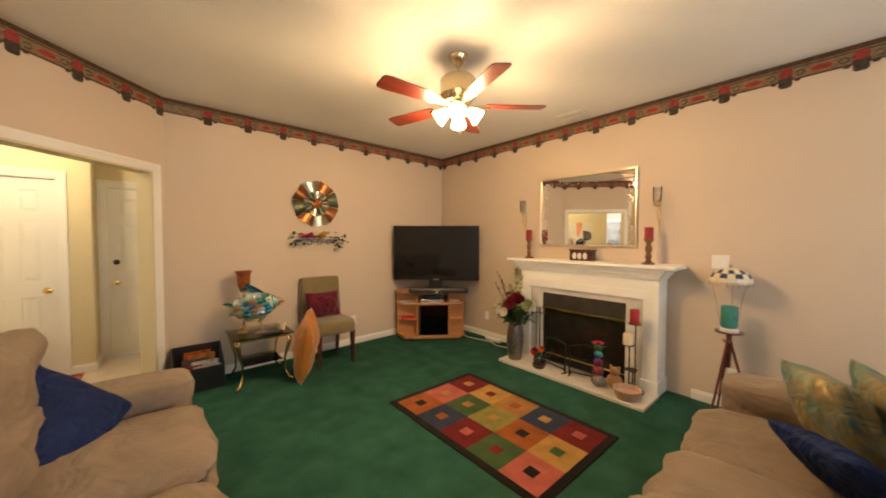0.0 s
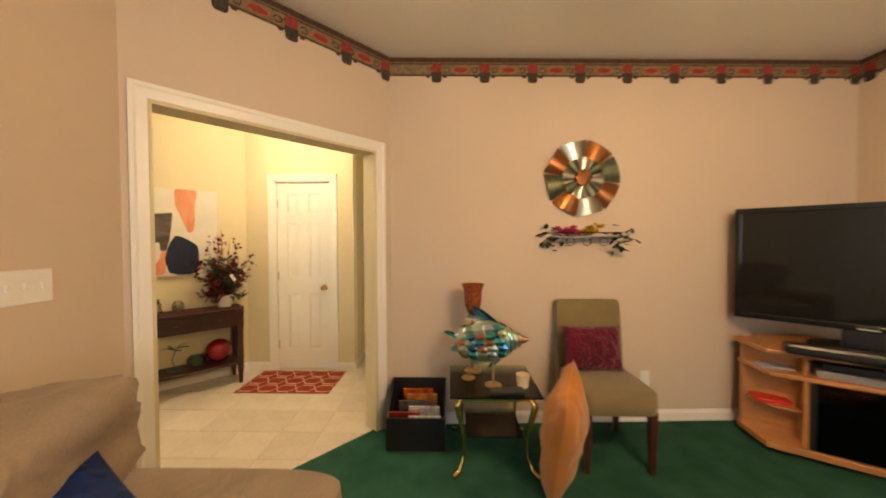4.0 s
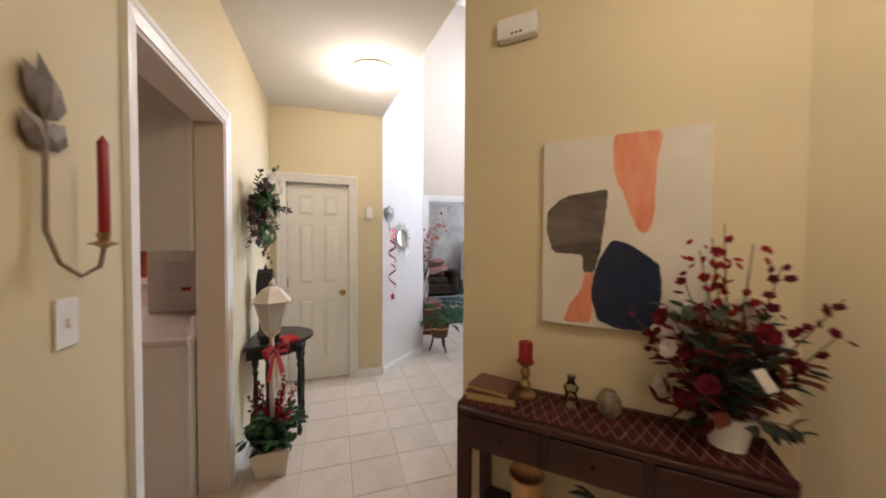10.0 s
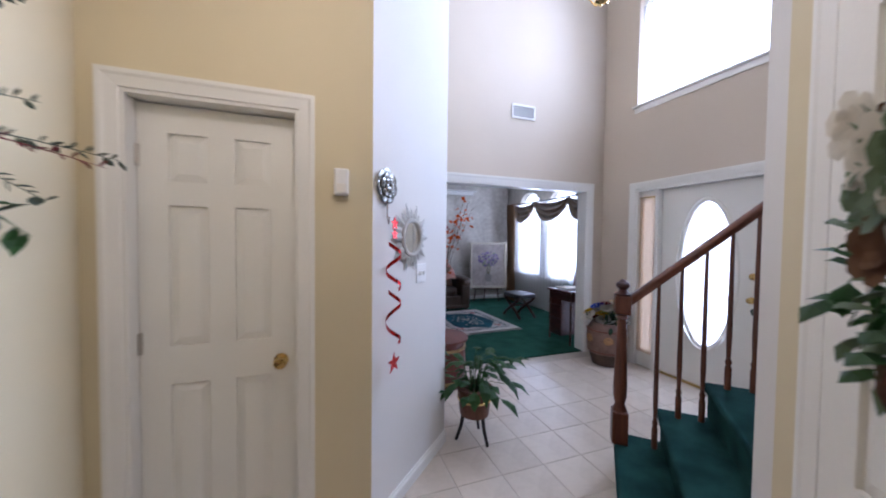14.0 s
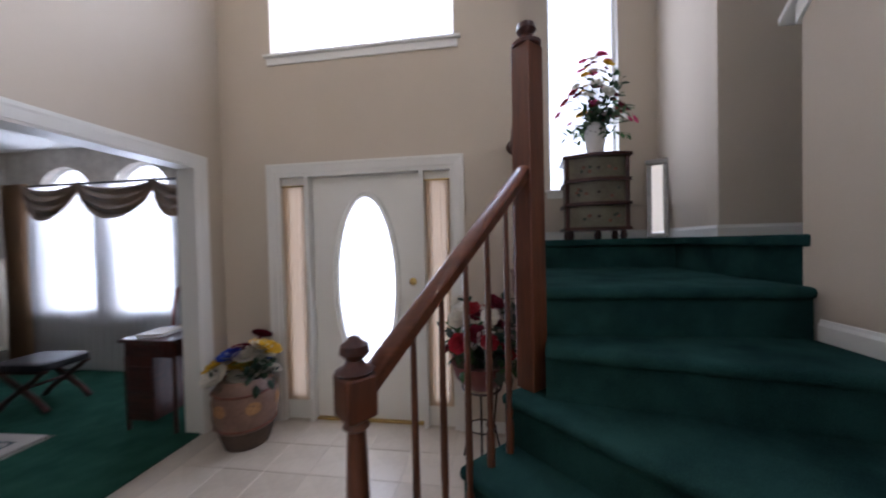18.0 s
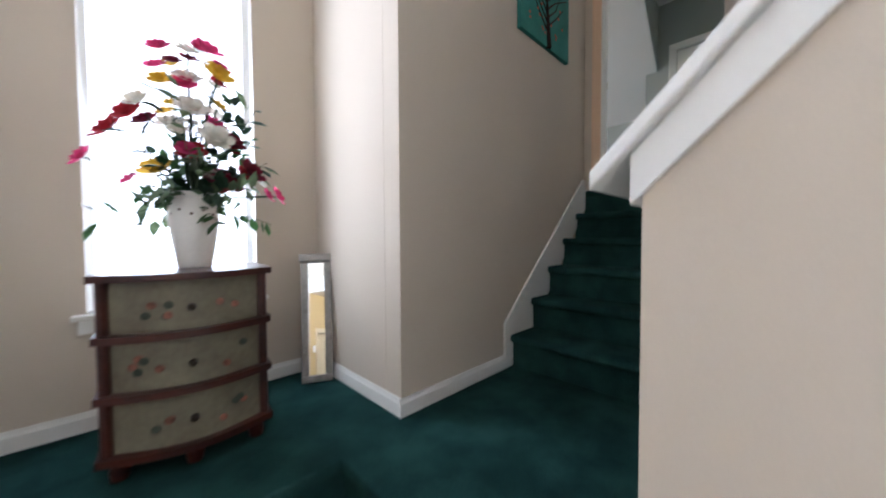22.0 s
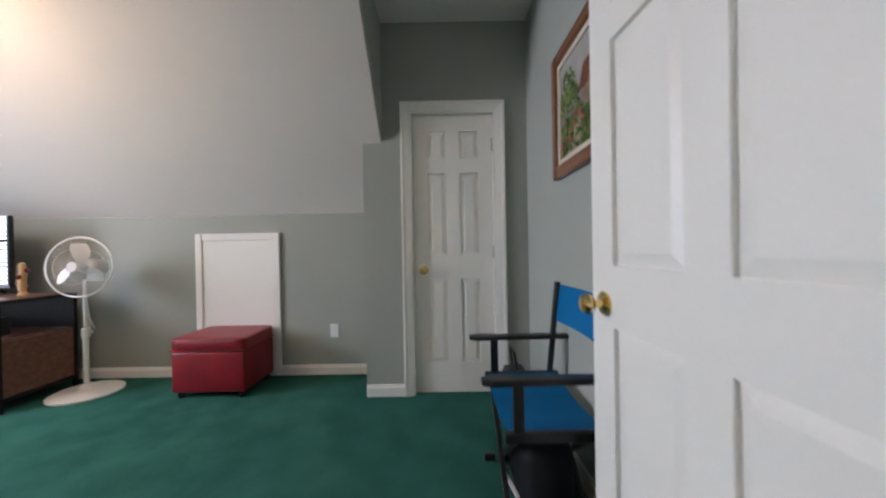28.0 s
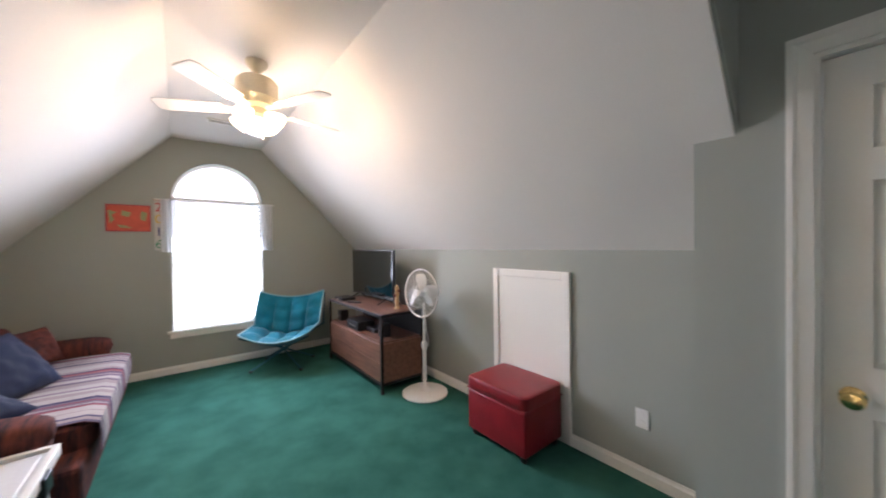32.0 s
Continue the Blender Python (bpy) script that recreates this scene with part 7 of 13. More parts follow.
def console_table():
    m = ON_P(0.65, 0.0, 0.015)
    MAHOGANY = material("dark_mahogany_stain", (0.042, 0.012, 0.009), 0.38, var=0.25, scale=4, grain=70, stretch=(1, 8, 8), dark=(0.022, 0.007, 0.006))
    ob = thing("console_table", m, "dark cherry console table with three drawers and a lower shelf", "console table")
    L, D, H = 1.06, 0.32, 0.74
    part("top", S().box(-L / 2, 0, H - 0.025, L / 2, D + 0.01, H), MAHOGANY, ob, bevel=0.005)
    part("apron", S().box(-L / 2 + 0.02, 0.01, H - 0.175, L / 2 - 0.02, D - 0.014, H - 0.025), MAHOGANY, ob)
    for i in range(3):
        x = -L / 2 + 0.19 + i * 0.34
        dr = part("drawer", S().box(x - 0.155, D - 0.013, H - 0.165, x + 0.155, D + 0.003, H - 0.035), MAHOGANY, ob, bevel=0.005)
        part("drawer_knob", S().lathe([(0.006, 0), (0.011, 0.010), (0.010, 0.018), (0.001, 0.020)], 10, m=Matrix.Translation((x, D + 0.003, H - 0.10)) @ pose(0, 0, 0, -90)), MAHOGANY, dr, smooth=True)
    for x in (-L / 2 + 0.025, L / 2 - 0.025):
        for y in (0.03, D - 0.02):
            w0, w1 = 0.014, 0.024
            part("leg", S().add([(x + a * w, y + b * w, z) for z, w in ((0, w0), (0.18, w1), (H - 0.03, w1)) for a, b in ((-1, -1), (1, -1), (1, 1), (-1, 1))],
                                [(3, 2, 1, 0), (8, 9, 10, 11)] + [(k + i, k + (i + 1) % 4, k + 4 + (i + 1) % 4, k + 4 + i) for k in (0, 4) for i in range(4)]), MAHOGANY, ob)
    part("shelf", S().box(-L / 2 + 0.03, 0.015, 0.185, L / 2 - 0.03, D - 0.005, 0.21), MAHOGANY, ob, bevel=0.004)
    # woven runner with its fringe hanging over both ends
    RUN = material("burgundy_tapestry", (0.085, 0.016, 0.020), 0.85, var=0.4, scale=40, grain=160, bump=0.5, dark=(0.022, 0.012, 0.012))
    rn = thing("table_runner", m @ Matrix.Translation((0, 0, H + 0.001)), "burgundy and black latticed runner hanging over the table ends", "table runner")
    part("cloth", S().box(-L / 2 - 0.006, 0.04, 0.0, L / 2 + 0.006, D - 0.02, 0.004), RUN, rn)
    for sx in (-1, 1):
        x = sx * (L / 2 + 0.006)
        part("drop", S().add([(x + sx * 0.004 * k, y, z) for k in (0, 1) for y, z in ((0.04, 0.004), (D - 0.02, 0.004), (D - 0.02, -0.20), ((D + 0.02) / 2, -0.27), (0.04, -0.20))],
                             [(0, 1, 2, 3, 4), (9, 8, 7, 6, 5)] + [(i, 5 + i, 5 + (i + 1) % 5, (i + 1) % 5) for i in range(5)]), RUN, rn)
        part("tassel", S().tube([(x, (D + 0.02) / 2, -0.265), (x, (D + 0.02) / 2, -0.33)], [0.004, 0.010], 6), GOLD, rn)
    LATTICE = plain("tan_lattice_thread", (0.20, 0.10, 0.06), 0.8)
    sh = S()
    for i in range(22):
        x = -L / 2 + 0.03 + i * 0.047
        for d in (-1, 1):
            sh.tube([(x - d * 0.045, 0.05, 0.0045), (x + d * 0.045, D - 0.03, 0.0045)], 0.0022, 4)
    tagged(part("lattice", sh, LATTICE, rn), kind="stuff")
    top = lambda x, y, z=H + 0.0055: m @ Matrix.Translation((x, y, z))  # noqa: E731
    low = lambda x, y: m @ Matrix.Translation((x, y, 0.211))  # noqa: E731
    LEATHER = material("brown_leather_cover", (0.12, 0.045, 0.022), 0.5, var=0.2, scale=12, grain=80, bump=0.2)
    for k, (w, d, h, z, rz) in enumerate(((0.22, 0.16, 0.035, 0.0, 6), (0.19, 0.145, 0.022, 0.036, -5))):
        b = thing("book", top(0.42, 0.17, H + 0.0055 + z) @ pose(0, 0, 0, 0, 0, rz), "brown leather-bound book lying on the console table", "book")
        part("pages", S().box(-w / 2 + 0.004, -d / 2 + 0.003, 0.003, w / 2 - 0.003, d / 2 - 0.003, h - 0.003), plain("gilt_pages", (0.45, 0.33, 0.15), 0.6), b)
        part("cover", S().box(-w / 2, -d / 2, 0, w / 2, d / 2, 0.003).box(-w / 2, -d / 2, h - 0.003, w / 2, d / 2, h).box(-w / 2, -d / 2, 0.003, -w / 2 + 0.003, d / 2, h - 0.003), LEATHER, b)
    candlestick(top(0.295, 0.10), [(0.045, 0), (0.047, 0.01), (0.018, 0.022), (0.026, 0.05), (0.014, 0.075), (0.024, 0.105), (0.014, 0.13), (0.038, 0.15), (0.040, 0.158), (0.001, 0.155)], GOLD, "short turned brass candlestick on the console table")
    candle(top(0.295, 0.10, H + 0.163), 0.031, 0.085, RED_WAX, "dark red pillar candle on the brass candlestick")
    S().lathe([(0.032, 0), (0.036, 0.02), (0.022, 0.05), (0.032, 0.075), (0.014, 0.10), (0.018, 0.125), (0.014, 0.125), (0.001, 0.09)], 16).make("glass_bottle", glassy("thick_glass", (0.92, 0.90, 0.82)), m=top(0.10, 0.10), label="small clear glass bottle on the console table", category="bottle", smooth=True)
    S().lathe([(0.030, 0), (0.048, 0.03), (0.046, 0.065), (0.028, 0.095), (0.024, 0.10), (0.001, 0.095)], 18).make("egg_vase", material("marbled_dark_stone", (0.085, 0.085, 0.07), 0.2, var=0.5, scale=30, grain=60, dark=(0.25, 0.20, 0.12), coat=0.4), m=top(-0.045, 0.12), label="dark marbled egg-shaped vase on the console table", category="vase", smooth=True)
    # bouquet
    fl = thing("flower_arrangement", top(-0.41, 0.15) @ Matrix.Diagonal((1.18, 1.1, 1.15, 1)), "burgundy and cream silk flower arrangement in a white pot", "flowers")
    part("pot", S().lathe([(0.045, 0), (0.062, 0.09), (0.066, 0.10), (0.060, 0.10), (0.001, 0.09)], 18), CERAMIC, fl, "white pot", smooth=True)
    rnd = random.Random(21)
    groups = {"leaves": (LEAF_DARK, S()), "dull_leaves": (LEAF_GREY, S()), "red_twigs": (TWIG, S())}
    groups["bronze_leaves"] = (material("bronze_leaf", (0.20, 0.055, 0.030), 0.6, var=0.25, scale=8, grain=60, random=0.3, island=True), S())
    groups["burgundy_leaves"] = (material("burgundy_leaf", (0.14, 0.022, 0.022), 0.6, var=0.25, scale=8, grain=60, random=0.3, island=True), S())
    for i in range(84):
        a, r, z = rnd.uniform(0, 6.28), rnd.uniform(0.04, 0.20), rnd.uniform(0.07, 0.44)
        spray(groups[("leaves", "dull_leaves", "bronze_leaves", "burgundy_leaves")[i % 4]][1], (0, 0, 0.09), (r * math.cos(a), r * 0.7 * math.sin(a), z), 6, 0.062, 0, rnd, 0.6, stem=0)
    for nm, (mt, sh) in groups.items():
        if nm != "red_twigs":
            part(nm, sh, mt, fl)
    for i in range(15):
        a, r, z = rnd.uniform(0, 6.28), rnd.uniform(0.06, 0.21), rnd.uniform(0.12, 0.40)
        mt, rr = ((PETAL_DARKRED, 0.034), (groups["bronze_leaves"][0], 0.032), (PETAL_WHITE, 0.040), (PETAL_DARKRED, 0.030), (PETAL_WHITE, 0.030))[i % 5]
        p = (r * math.cos(a), r * 0.8 * math.sin(a) + 0.03, z)
        part("flower", S().bloom(p, rr, 0, 7, 3, axis=(p[0] * 5, 0.6, 0.5)), mt, fl)
    for tip in ((0.02, 0, 0.66), (-0.04, 0.02, 0.60), (-0.22, 0.02, 0.46), (0.12, 0.03, 0.50), (0.24, 0.05, 0.36), (0.20, 0.04, 0.30), (0.05, 0.01, 0.62), (-0.10, 0.02, 0.54), (-0.20, 0.04, 0.36), (0.08, 0.02, 0.58)):
        tw = part("berry_twig", S().tube([(0, 0, 0.09), (tip[0] * 0.4, tip[1], tip[2] * 0.55), tip], [0.004, 0.003, 0.0015], 5), TWIG, fl)
        bs = S()
        for k in range(10):
            q = rnd.uniform(0.6, 1.0)
            c = (tip[0] * q + rnd.gauss(0, 0.022), tip[1] * q + rnd.gauss(0, 0.018), 0.09 + (tip[2] - 0.09) * q + rnd.gauss(0, 0.014))
            bs.bloom(c, rnd.uniform(0.010, 0.017), 0, 5, 2, axis=(rnd.uniform(-1, 1), rnd.uniform(0, 1), rnd.uniform(-0.2, 1)))
        tagged(part("red_buds", bs, PETAL_RED if tip[2] > 0.55 else PETAL_DARKRED, tw), kind="stuff")
    part("tag", S().box(-0.012, 0, -0.03, 0.012, 0.001, 0.03, m=Matrix.Translation((-0.03, 0.17, 0.26)) @ pose(0, 0, 0, 0, 30)), CERAMIC, fl, "cream paper tag")
    # things on the lower shelf
    S().lathe([(0.060, 0), (0.066, 0.02), (0.064, 0.12), (0.076, 0.215), (0.078, 0.22), (0.070, 0.22), (0.058, 0.12), (0.001, 0.03)], 20).make("orange_vase", material("orange_glazed_clay", (0.55, 0.23, 0.06), 0.4, var=0.25, scale=14, grain=40, dark=(0.66, 0.50, 0.28)), m=low(0.27, 0.16), label="tall orange and cream glazed vase on the lower shelf", category="vase", smooth=True)
    S().box(-0.035, -0.004, 0, 0.035, 0.004, 0.10).make("gilt_card", GOLD, m=low(0.185, 0.20) @ pose(0, 0, 0, 14, 0, 10), label="small gilt standing card on the lower shelf", category="card")
    df = thing("dragonfly_ornament", low(-0.01, 0.15), "verdigris metal dragonfly ornament on a stem", "ornament")
    VERD = material("verdigris_metal", (0.10, 0.20, 0.15), 0.45, 0.5, var=0.3, scale=20, grain=60)
    part("base", S().lathe([(0.06, 0), (0.06, 0.008), (0.008, 0.014)], 14), VERD, df)
    part("stem", S().tube([(0, 0, 0.01), (0.02, 0, 0.10), (-0.01, 0, 0.18)], 0.004, 6), VERD, df)
    part("body", S().tube([(-0.05, 0.0, 0.17), (0.0, 0, 0.19), (0.05, 0, 0.215)], [0.004, 0.008, 0.010], 8), VERD, df)
    for a in (-60, -25, 130, 165, 200):
        part("wing", S().leaf((0, 0, 0.195), (math.cos(radians(a)), 0.3, abs(math.sin(radians(a))) * 0.5), 0.12, 0.035), VERD, df)
    S().lathe([(0.03, 0), (0.072, 0.03), (0.078, 0.065), (0.060, 0.10), (0.045, 0.105), (0.050, 0.095), (0.070, 0.06), (0.001, 0.012)], 20).make("glass_fish_bowl", glassy("sea_green_glass", (0.55, 0.78, 0.70)), m=low(-0.17, 0.16), label="small sea-green glass bowl on the lower shelf", category="bowl", smooth=True)
    S().puff((0, 0, 0.112), (0.225, 0.225, 0.225), 1.0, 28, 18).make("red_glass_ball", plain("ruby_glass", (0.26, 0.006, 0.012), 0.08, 0.3, coat=1.0), m=low(-0.35, 0.15), label="large ruby red glass ball on the lower shelf", category="ornament", smooth=True)


console_table()


def lattice_mat():
    ob = thing("door_mat", pose(-1.21, 5.06, 0.0008), "brick-red mat with a cream interlaced lattice pattern", "rug")
    MATRED = material("brick_red_pile", (0.32, 0.045, 0.025), 0.95, var=0.15, scale=12, grain=300, bump=0.5)
    CREAM = material("cream_pile", (0.62, 0.46, 0.30), 0.95, var=0.1, scale=12, grain=300, bump=0.5)
    W, L = 0.88, 0.52
    part("pad", S().box(0, 0, 0, W, L, 0.008), MATRED, ob, bevel=0.002)
    n, hw = 44, 0.0085
    for row in range(3):
        for ph in (0, math.pi):
            y0, pts = 0.087 + row * 0.173, []
            for i in range(n + 1):
                x = W * i / n
                pts.append((x, y0 + 0.084 * max(-0.8, min(0.8, 1.25 * math.sin(2 * math.pi * x / 0.36 + ph + row * math.pi)))))
            sh = S()
            for (x0, a), (x1, b) in zip(pts, pts[1:]):
                a, b = min(max(a, hw), L - hw), min(max(b, hw), L - hw)
                sh.add([(x0, a - hw, 0.0095), (x1, b - hw, 0.0095), (x1, b + hw, 0.0095), (x0, a + hw, 0.0095)], [(0, 1, 2, 3)])
            part("lattice_line", sh, CREAM, ob)


lattice_mat()

# kitchen-side wall of the foyer
ON_K = lambda x, z, out=0.0015: wall_pose(K_W, (-0.68, 3.46), x + 4.27, z) @ Matrix.Translation((0, out, 0))  # noqa: E731
ob = thing("framed_print", ON_K(-1.155, 1.58), "large framed botanical print behind glass in a bronze frame", "picture")
part("frame", rect_frame(S(), 0.60, 0.75, 0.028, 0.028), GOLD, ob, bevel=0.006)
part("mat_board", S().box(-0.273, 0.004, -0.348, 0.273, 0.008, 0.348), plain("cream_mat_board", (0.62, 0.57, 0.50), 0.8), ob)
part("print", S().box(-0.20, 0.008, -0.27, 0.20, 0.010, 0.27), material("faded_print", (0.58, 0.50, 0.54), 0.7, var=0.3, scale=8, grain=30, dark=(0.44, 0.34, 0.38)), ob)
part("picture_glass", S().add([(-0.273, 0.015, -0.348), (-0.273, 0.015, 0.348), (0.273, 0.015, 0.348), (0.273, 0.015, -0.348)], [(0, 1, 2, 3)]), glassy("picture_glass", ior=1.18), ob)
ob = thing("candle_sconce", ON_K(-1.625, 1.36), "pewter leaf wall sconce with a curved arm", "sconce")
PEWTER = plain("antique_pewter", (0.30, 0.24, 0.18), 0.4, 0.7)
for a, w, h in ((-42, 0.09, 0.27), (3, 0.15, 0.32), (40, 0.09, 0.27), (-30, 0.10, 0.33), (28, 0.10, 0.35)):
    part("leaf", S().leaf((0, 0.012, h), (math.sin(radians(a)), 0.05, math.cos(radians(a))), w, 0.062, up=(0, 1, 0)), plain("silver_leaf_metal", (0.20, 0.165, 0.13), 0.4, 0.6), ob)
part("arm", S().tube([(0.0, 0.012, 0.34), (0.006, 0.012, 0.10), (0.0, 0.03, 0.03), (-0.02, 0.055, 0.0), (-0.035, 0.08, 0.02), (-0.04, 0.085, 0.065)], 0.005, 8), PEWTER, ob, smooth=True)
part("cup", S().lathe([(0.004, 0), (0.012, 0.006), (0.030, 0.012), (0.010, 0.018), (0.014, 0.036), (0.001, 0.036)], 14, m=Matrix.Translation((-0.04, 0.085, 0.06))), GOLD, ob, smooth=True)
S().lathe([(0.011, 0), (0.0105, 0.205), (0.004, 0.217), (0.001, 0.222)], 12).make("taper_candle", RED_WAX, m=ON_K(-1.625, 1.36) @ Matrix.Translation((-0.04, 0.0865, 0.0965)), label="red taper candle in the wall sconce", category="candle", smooth=True)
switch_plate(ON_K(-1.685, 1.25), label="white rocker switch plate")


def shell_chair():
    TEAL = plain("teal_plastic", (0.03, 0.27, 0.35), 0.4)
    ob = thing("shell_chair", pose(-1.43, 3.735, 0, 0, 0, -8), "teal moulded plastic chair with steel legs", "chair")
    part("seat", S().puff((0, -0.012, 0.435), (0.42, 0.39, 0.05), 0.6, 26, 8), TEAL, ob, smooth=True)
    bk = S()
    n = 10
    for side in (0, 1):
        for j in range(n + 1):
            for i in range(n + 1):
                u, v = 2 * i / n - 1, j / n
                w = 0.20 * (1 - 0.25 * v * v - 0.35 * max(0, v - 0.75) * 4 * abs(u))
                bk.v.append((u * w, -0.18 - 0.05 * v + 0.04 * u * u + (0.012 if side else 0), 0.45 + 0.335 * v - (0.05 * u * u if v > 0.9 else 0)))
    k = (n + 1) ** 2
    for s in (0, 1):
        for j in range(n):
            for i in range(n):
                a = s * k + j * (n + 1) + i
                f = (a, a + 1, a + n + 2, a + n + 1)
                bk.f.append(f if s == 0 else f[::-1])
                bk.s.append(0)
    part("backrest", bk, TEAL, ob, smooth=True)
    part("grip_hole", S().lathe([(0.022, 0), (0.022, 0.0155)], 14, m=Matrix.Translation((0, -0.2215, 0.70)) @ pose(0, 0, 0, -90)), BLACK, ob)
    for sx in (-1, 1):
        for sy in (-1, 1):
            part("leg", S().tube([(sx * 0.13, sy * 0.13, 0.42), (sx * 0.20, sy * 0.20, 0.008)], 0.010, 8), STEEL, ob, smooth=True)


shell_chair()


def swag(m, label, seed, spread, kinds, blooms, tall=(1.0, 1.0)):
    """A wall spray of leaves, berry stems and flowers: x along the wall, y out of it."""
    ob, rnd = thing("floral_swag", m, label, "floral swag"), random.Random(seed)
    for nm, mt, n, lo, hi, size, wide, k in kinds:
        for i in range(n):
            a = rnd.uniform(lo, hi)
            r = spread * rnd.uniform(0.55, 1.0)
            sh = S()
            spray(sh, (0, 0.02, 0), (r * tall[0] * math.cos(radians(a)), rnd.uniform(0.05, 0.16), r * tall[1] * math.sin(radians(a))), k, size, 0, rnd, wide, stem=0, droop=0.06)
            part(nm, sh, mt, ob)
    for mt, n, r in blooms:
        for i in range(n):
            p = (rnd.gauss(0, spread * 0.24), rnd.uniform(0.09, 0.17), rnd.gauss(0.02, spread * 0.20))
            part("flower", S().bloom(p, r * rnd.uniform(0.8, 1.15), 0, 6, 2, axis=(rnd.uniform(-0.4, 0.4), 1, rnd.uniform(-0.3, 0.4))), mt, ob)
    return ob


def wall_swag():
    """A wide loose swag: trailing sprays of small eucalyptus leaves, burgundy berry stems, big round leaves and open ivory flowers."""
    BURGUNDY = material("burgundy_eucalyptus", (0.17, 0.055, 0.055), 0.6, var=0.35, scale=20, grain=60, dark=(0.09, 0.06, 0.045))
    ob, rnd = thing("floral_swag", ON_K(-3.36, 1.70), "large wall swag of eucalyptus, red berries and ivory flowers", "floral swag"), random.Random(31)
    for nm, mt, tip, n, size, wide in (("eucalyptus_stem", LEAF_GREY, (-0.21, 0.12, -0.40), 22, 0.030, 0.95), ("eucalyptus_stem", LEAF_GREY, (-0.74, 0.20, 0.06), 30, 0.034, 0.95),
                                       ("eucalyptus_stem", LEAF_GREY, (-0.42, 0.14, 0.40), 24, 0.032, 0.95), ("eucalyptus_stem", LEAF_DARK, (0.40, 0.12, -0.12), 30, 0.036, 0.9),
                                       ("eucalyptus_stem", LEAF_DARK, (0.12, 0.12, 0.25), 18, 0.040, 0.8), ("eucalyptus_stem", LEAF_GREY, (-0.50, 0.14, 0.16), 18, 0.030, 0.95),
                                       ("eucalyptus_stem", LEAF_GREY, (-0.55, 0.12, -0.10), 22, 0.030, 0.95), ("berry_stem", BURGUNDY, (0.53, 0.14, -0.25), 46, 0.040, 0.5), ("berry_stem", BURGUNDY, (0.50, 0.16, -0.16), 40, 0.040, 0.45),
                                       ("berry_stem", PETAL_DARKRED, (-0.66, 0.20, 0.02), 24, 0.026, 0.95), ("berry_stem", BURGUNDY, (0.30, 0.16, -0.30), 34, 0.042, 0.5),
                                       ("berry_stem", BURGUNDY, (0.14, 0.16, 0.18), 20, 0.040, 0.6), ("leaf_stem", LEAF_GREY, (0.20, 0.12, -0.27), 14, 0.060, 0.75),
                                       ("leaf_stem", LEAF, (0.06, 0.14, -0.28), 14, 0.062, 0.8), ("leaf_stem", LEAF_GREY, (-0.06, 0.14, -0.26), 13, 0.075, 0.55),
                                       ("leaf_stem", LEAF, (0.20, 0.16, 0.05), 13, 0.062, 0.8), ("leaf_stem", LEAF_GREY, (-0.10, 0.14, 0.20), 12, 0.055, 0.75),
                                       ("green_stem", LEAF, (-0.48, 0.13, -0.20), 12, 0.075, 0.6), ("green_stem", LEAF_GREY, (-0.40, 0.13, -0.16), 10, 0.065, 0.6),
                                       ("leaf_stem", LEAF_DARK, (-0.24, 0.15, 0.02), 12, 0.070, 0.6)):
        sh = S()
        spray(sh, (rnd.uniform(-0.06, 0.06), 0.03, rnd.uniform(-0.03, 0.05)), tip, n, size, 0, rnd, wide, stem=0, droop=0.04)
        if nm == "leaf_stem":
            for k in (0.8, 0.6):
                spray(sh, (0, 0.05, 0.02), (tip[0] * k - 0.08, tip[1], tip[2] * k + rnd.uniform(-0.08, 0.08)), n, size * 0.85, 0, rnd, wide, stem=0)
        part(nm, sh, mt, ob)
    for x, z in ((0.04, 0.06), (-0.03, 0.10), (0.09, 0.08), (-0.10, 0.04), (-0.30, 0.09), (-0.27, 0.05), (0.0, 0.01), (0.12, 0.02), (0.16, -0.28), (-0.2, -0.02)):
        part("leaf", S().leaf((x, 0.13, z), (rnd.uniform(-1, 1), 0.35, rnd.uniform(-0.7, 0.5)), 0.105, 0.085, up=(0, 1, 0.3)), LEAF, ob)
    for x, y, z, r, mt in ((-0.20, 0.17, 0.20, 0.085, PETAL_WHITE), (-0.16, 0.19, 0.12, 0.075, PETAL_WHITE), (0.10, 0.16, 0.17, 0.08, PETAL_WHITE), (-0.27, 0.15, -0.05, 0.075, PETAL_WHITE),
                           (0.0, 0.14, -0.05, 0.06, PETAL_WHITE), (-0.08, 0.17, 0.02, 0.035, BURGUNDY), (-0.17, 0.18, 0.04, 0.035, BURGUNDY), (0.15, 0.16, 0.10, 0.05, BURGUNDY),
                           (0.18, 0.14, -0.10, 0.055, PETAL_DARKRED), (-0.22, 0.16, 0.0, 0.032, PETAL_DARKRED), (0.03, 0.15, 0.18, 0.045, PETAL_DARKRED)):
        part("flower", S().bloom((x, y, z), r * 0.68, 0, 7, 3, axis=(rnd.uniform(-0.3, 0.5), 1, rnd.uniform(-0.3, 0.4))), mt, ob)


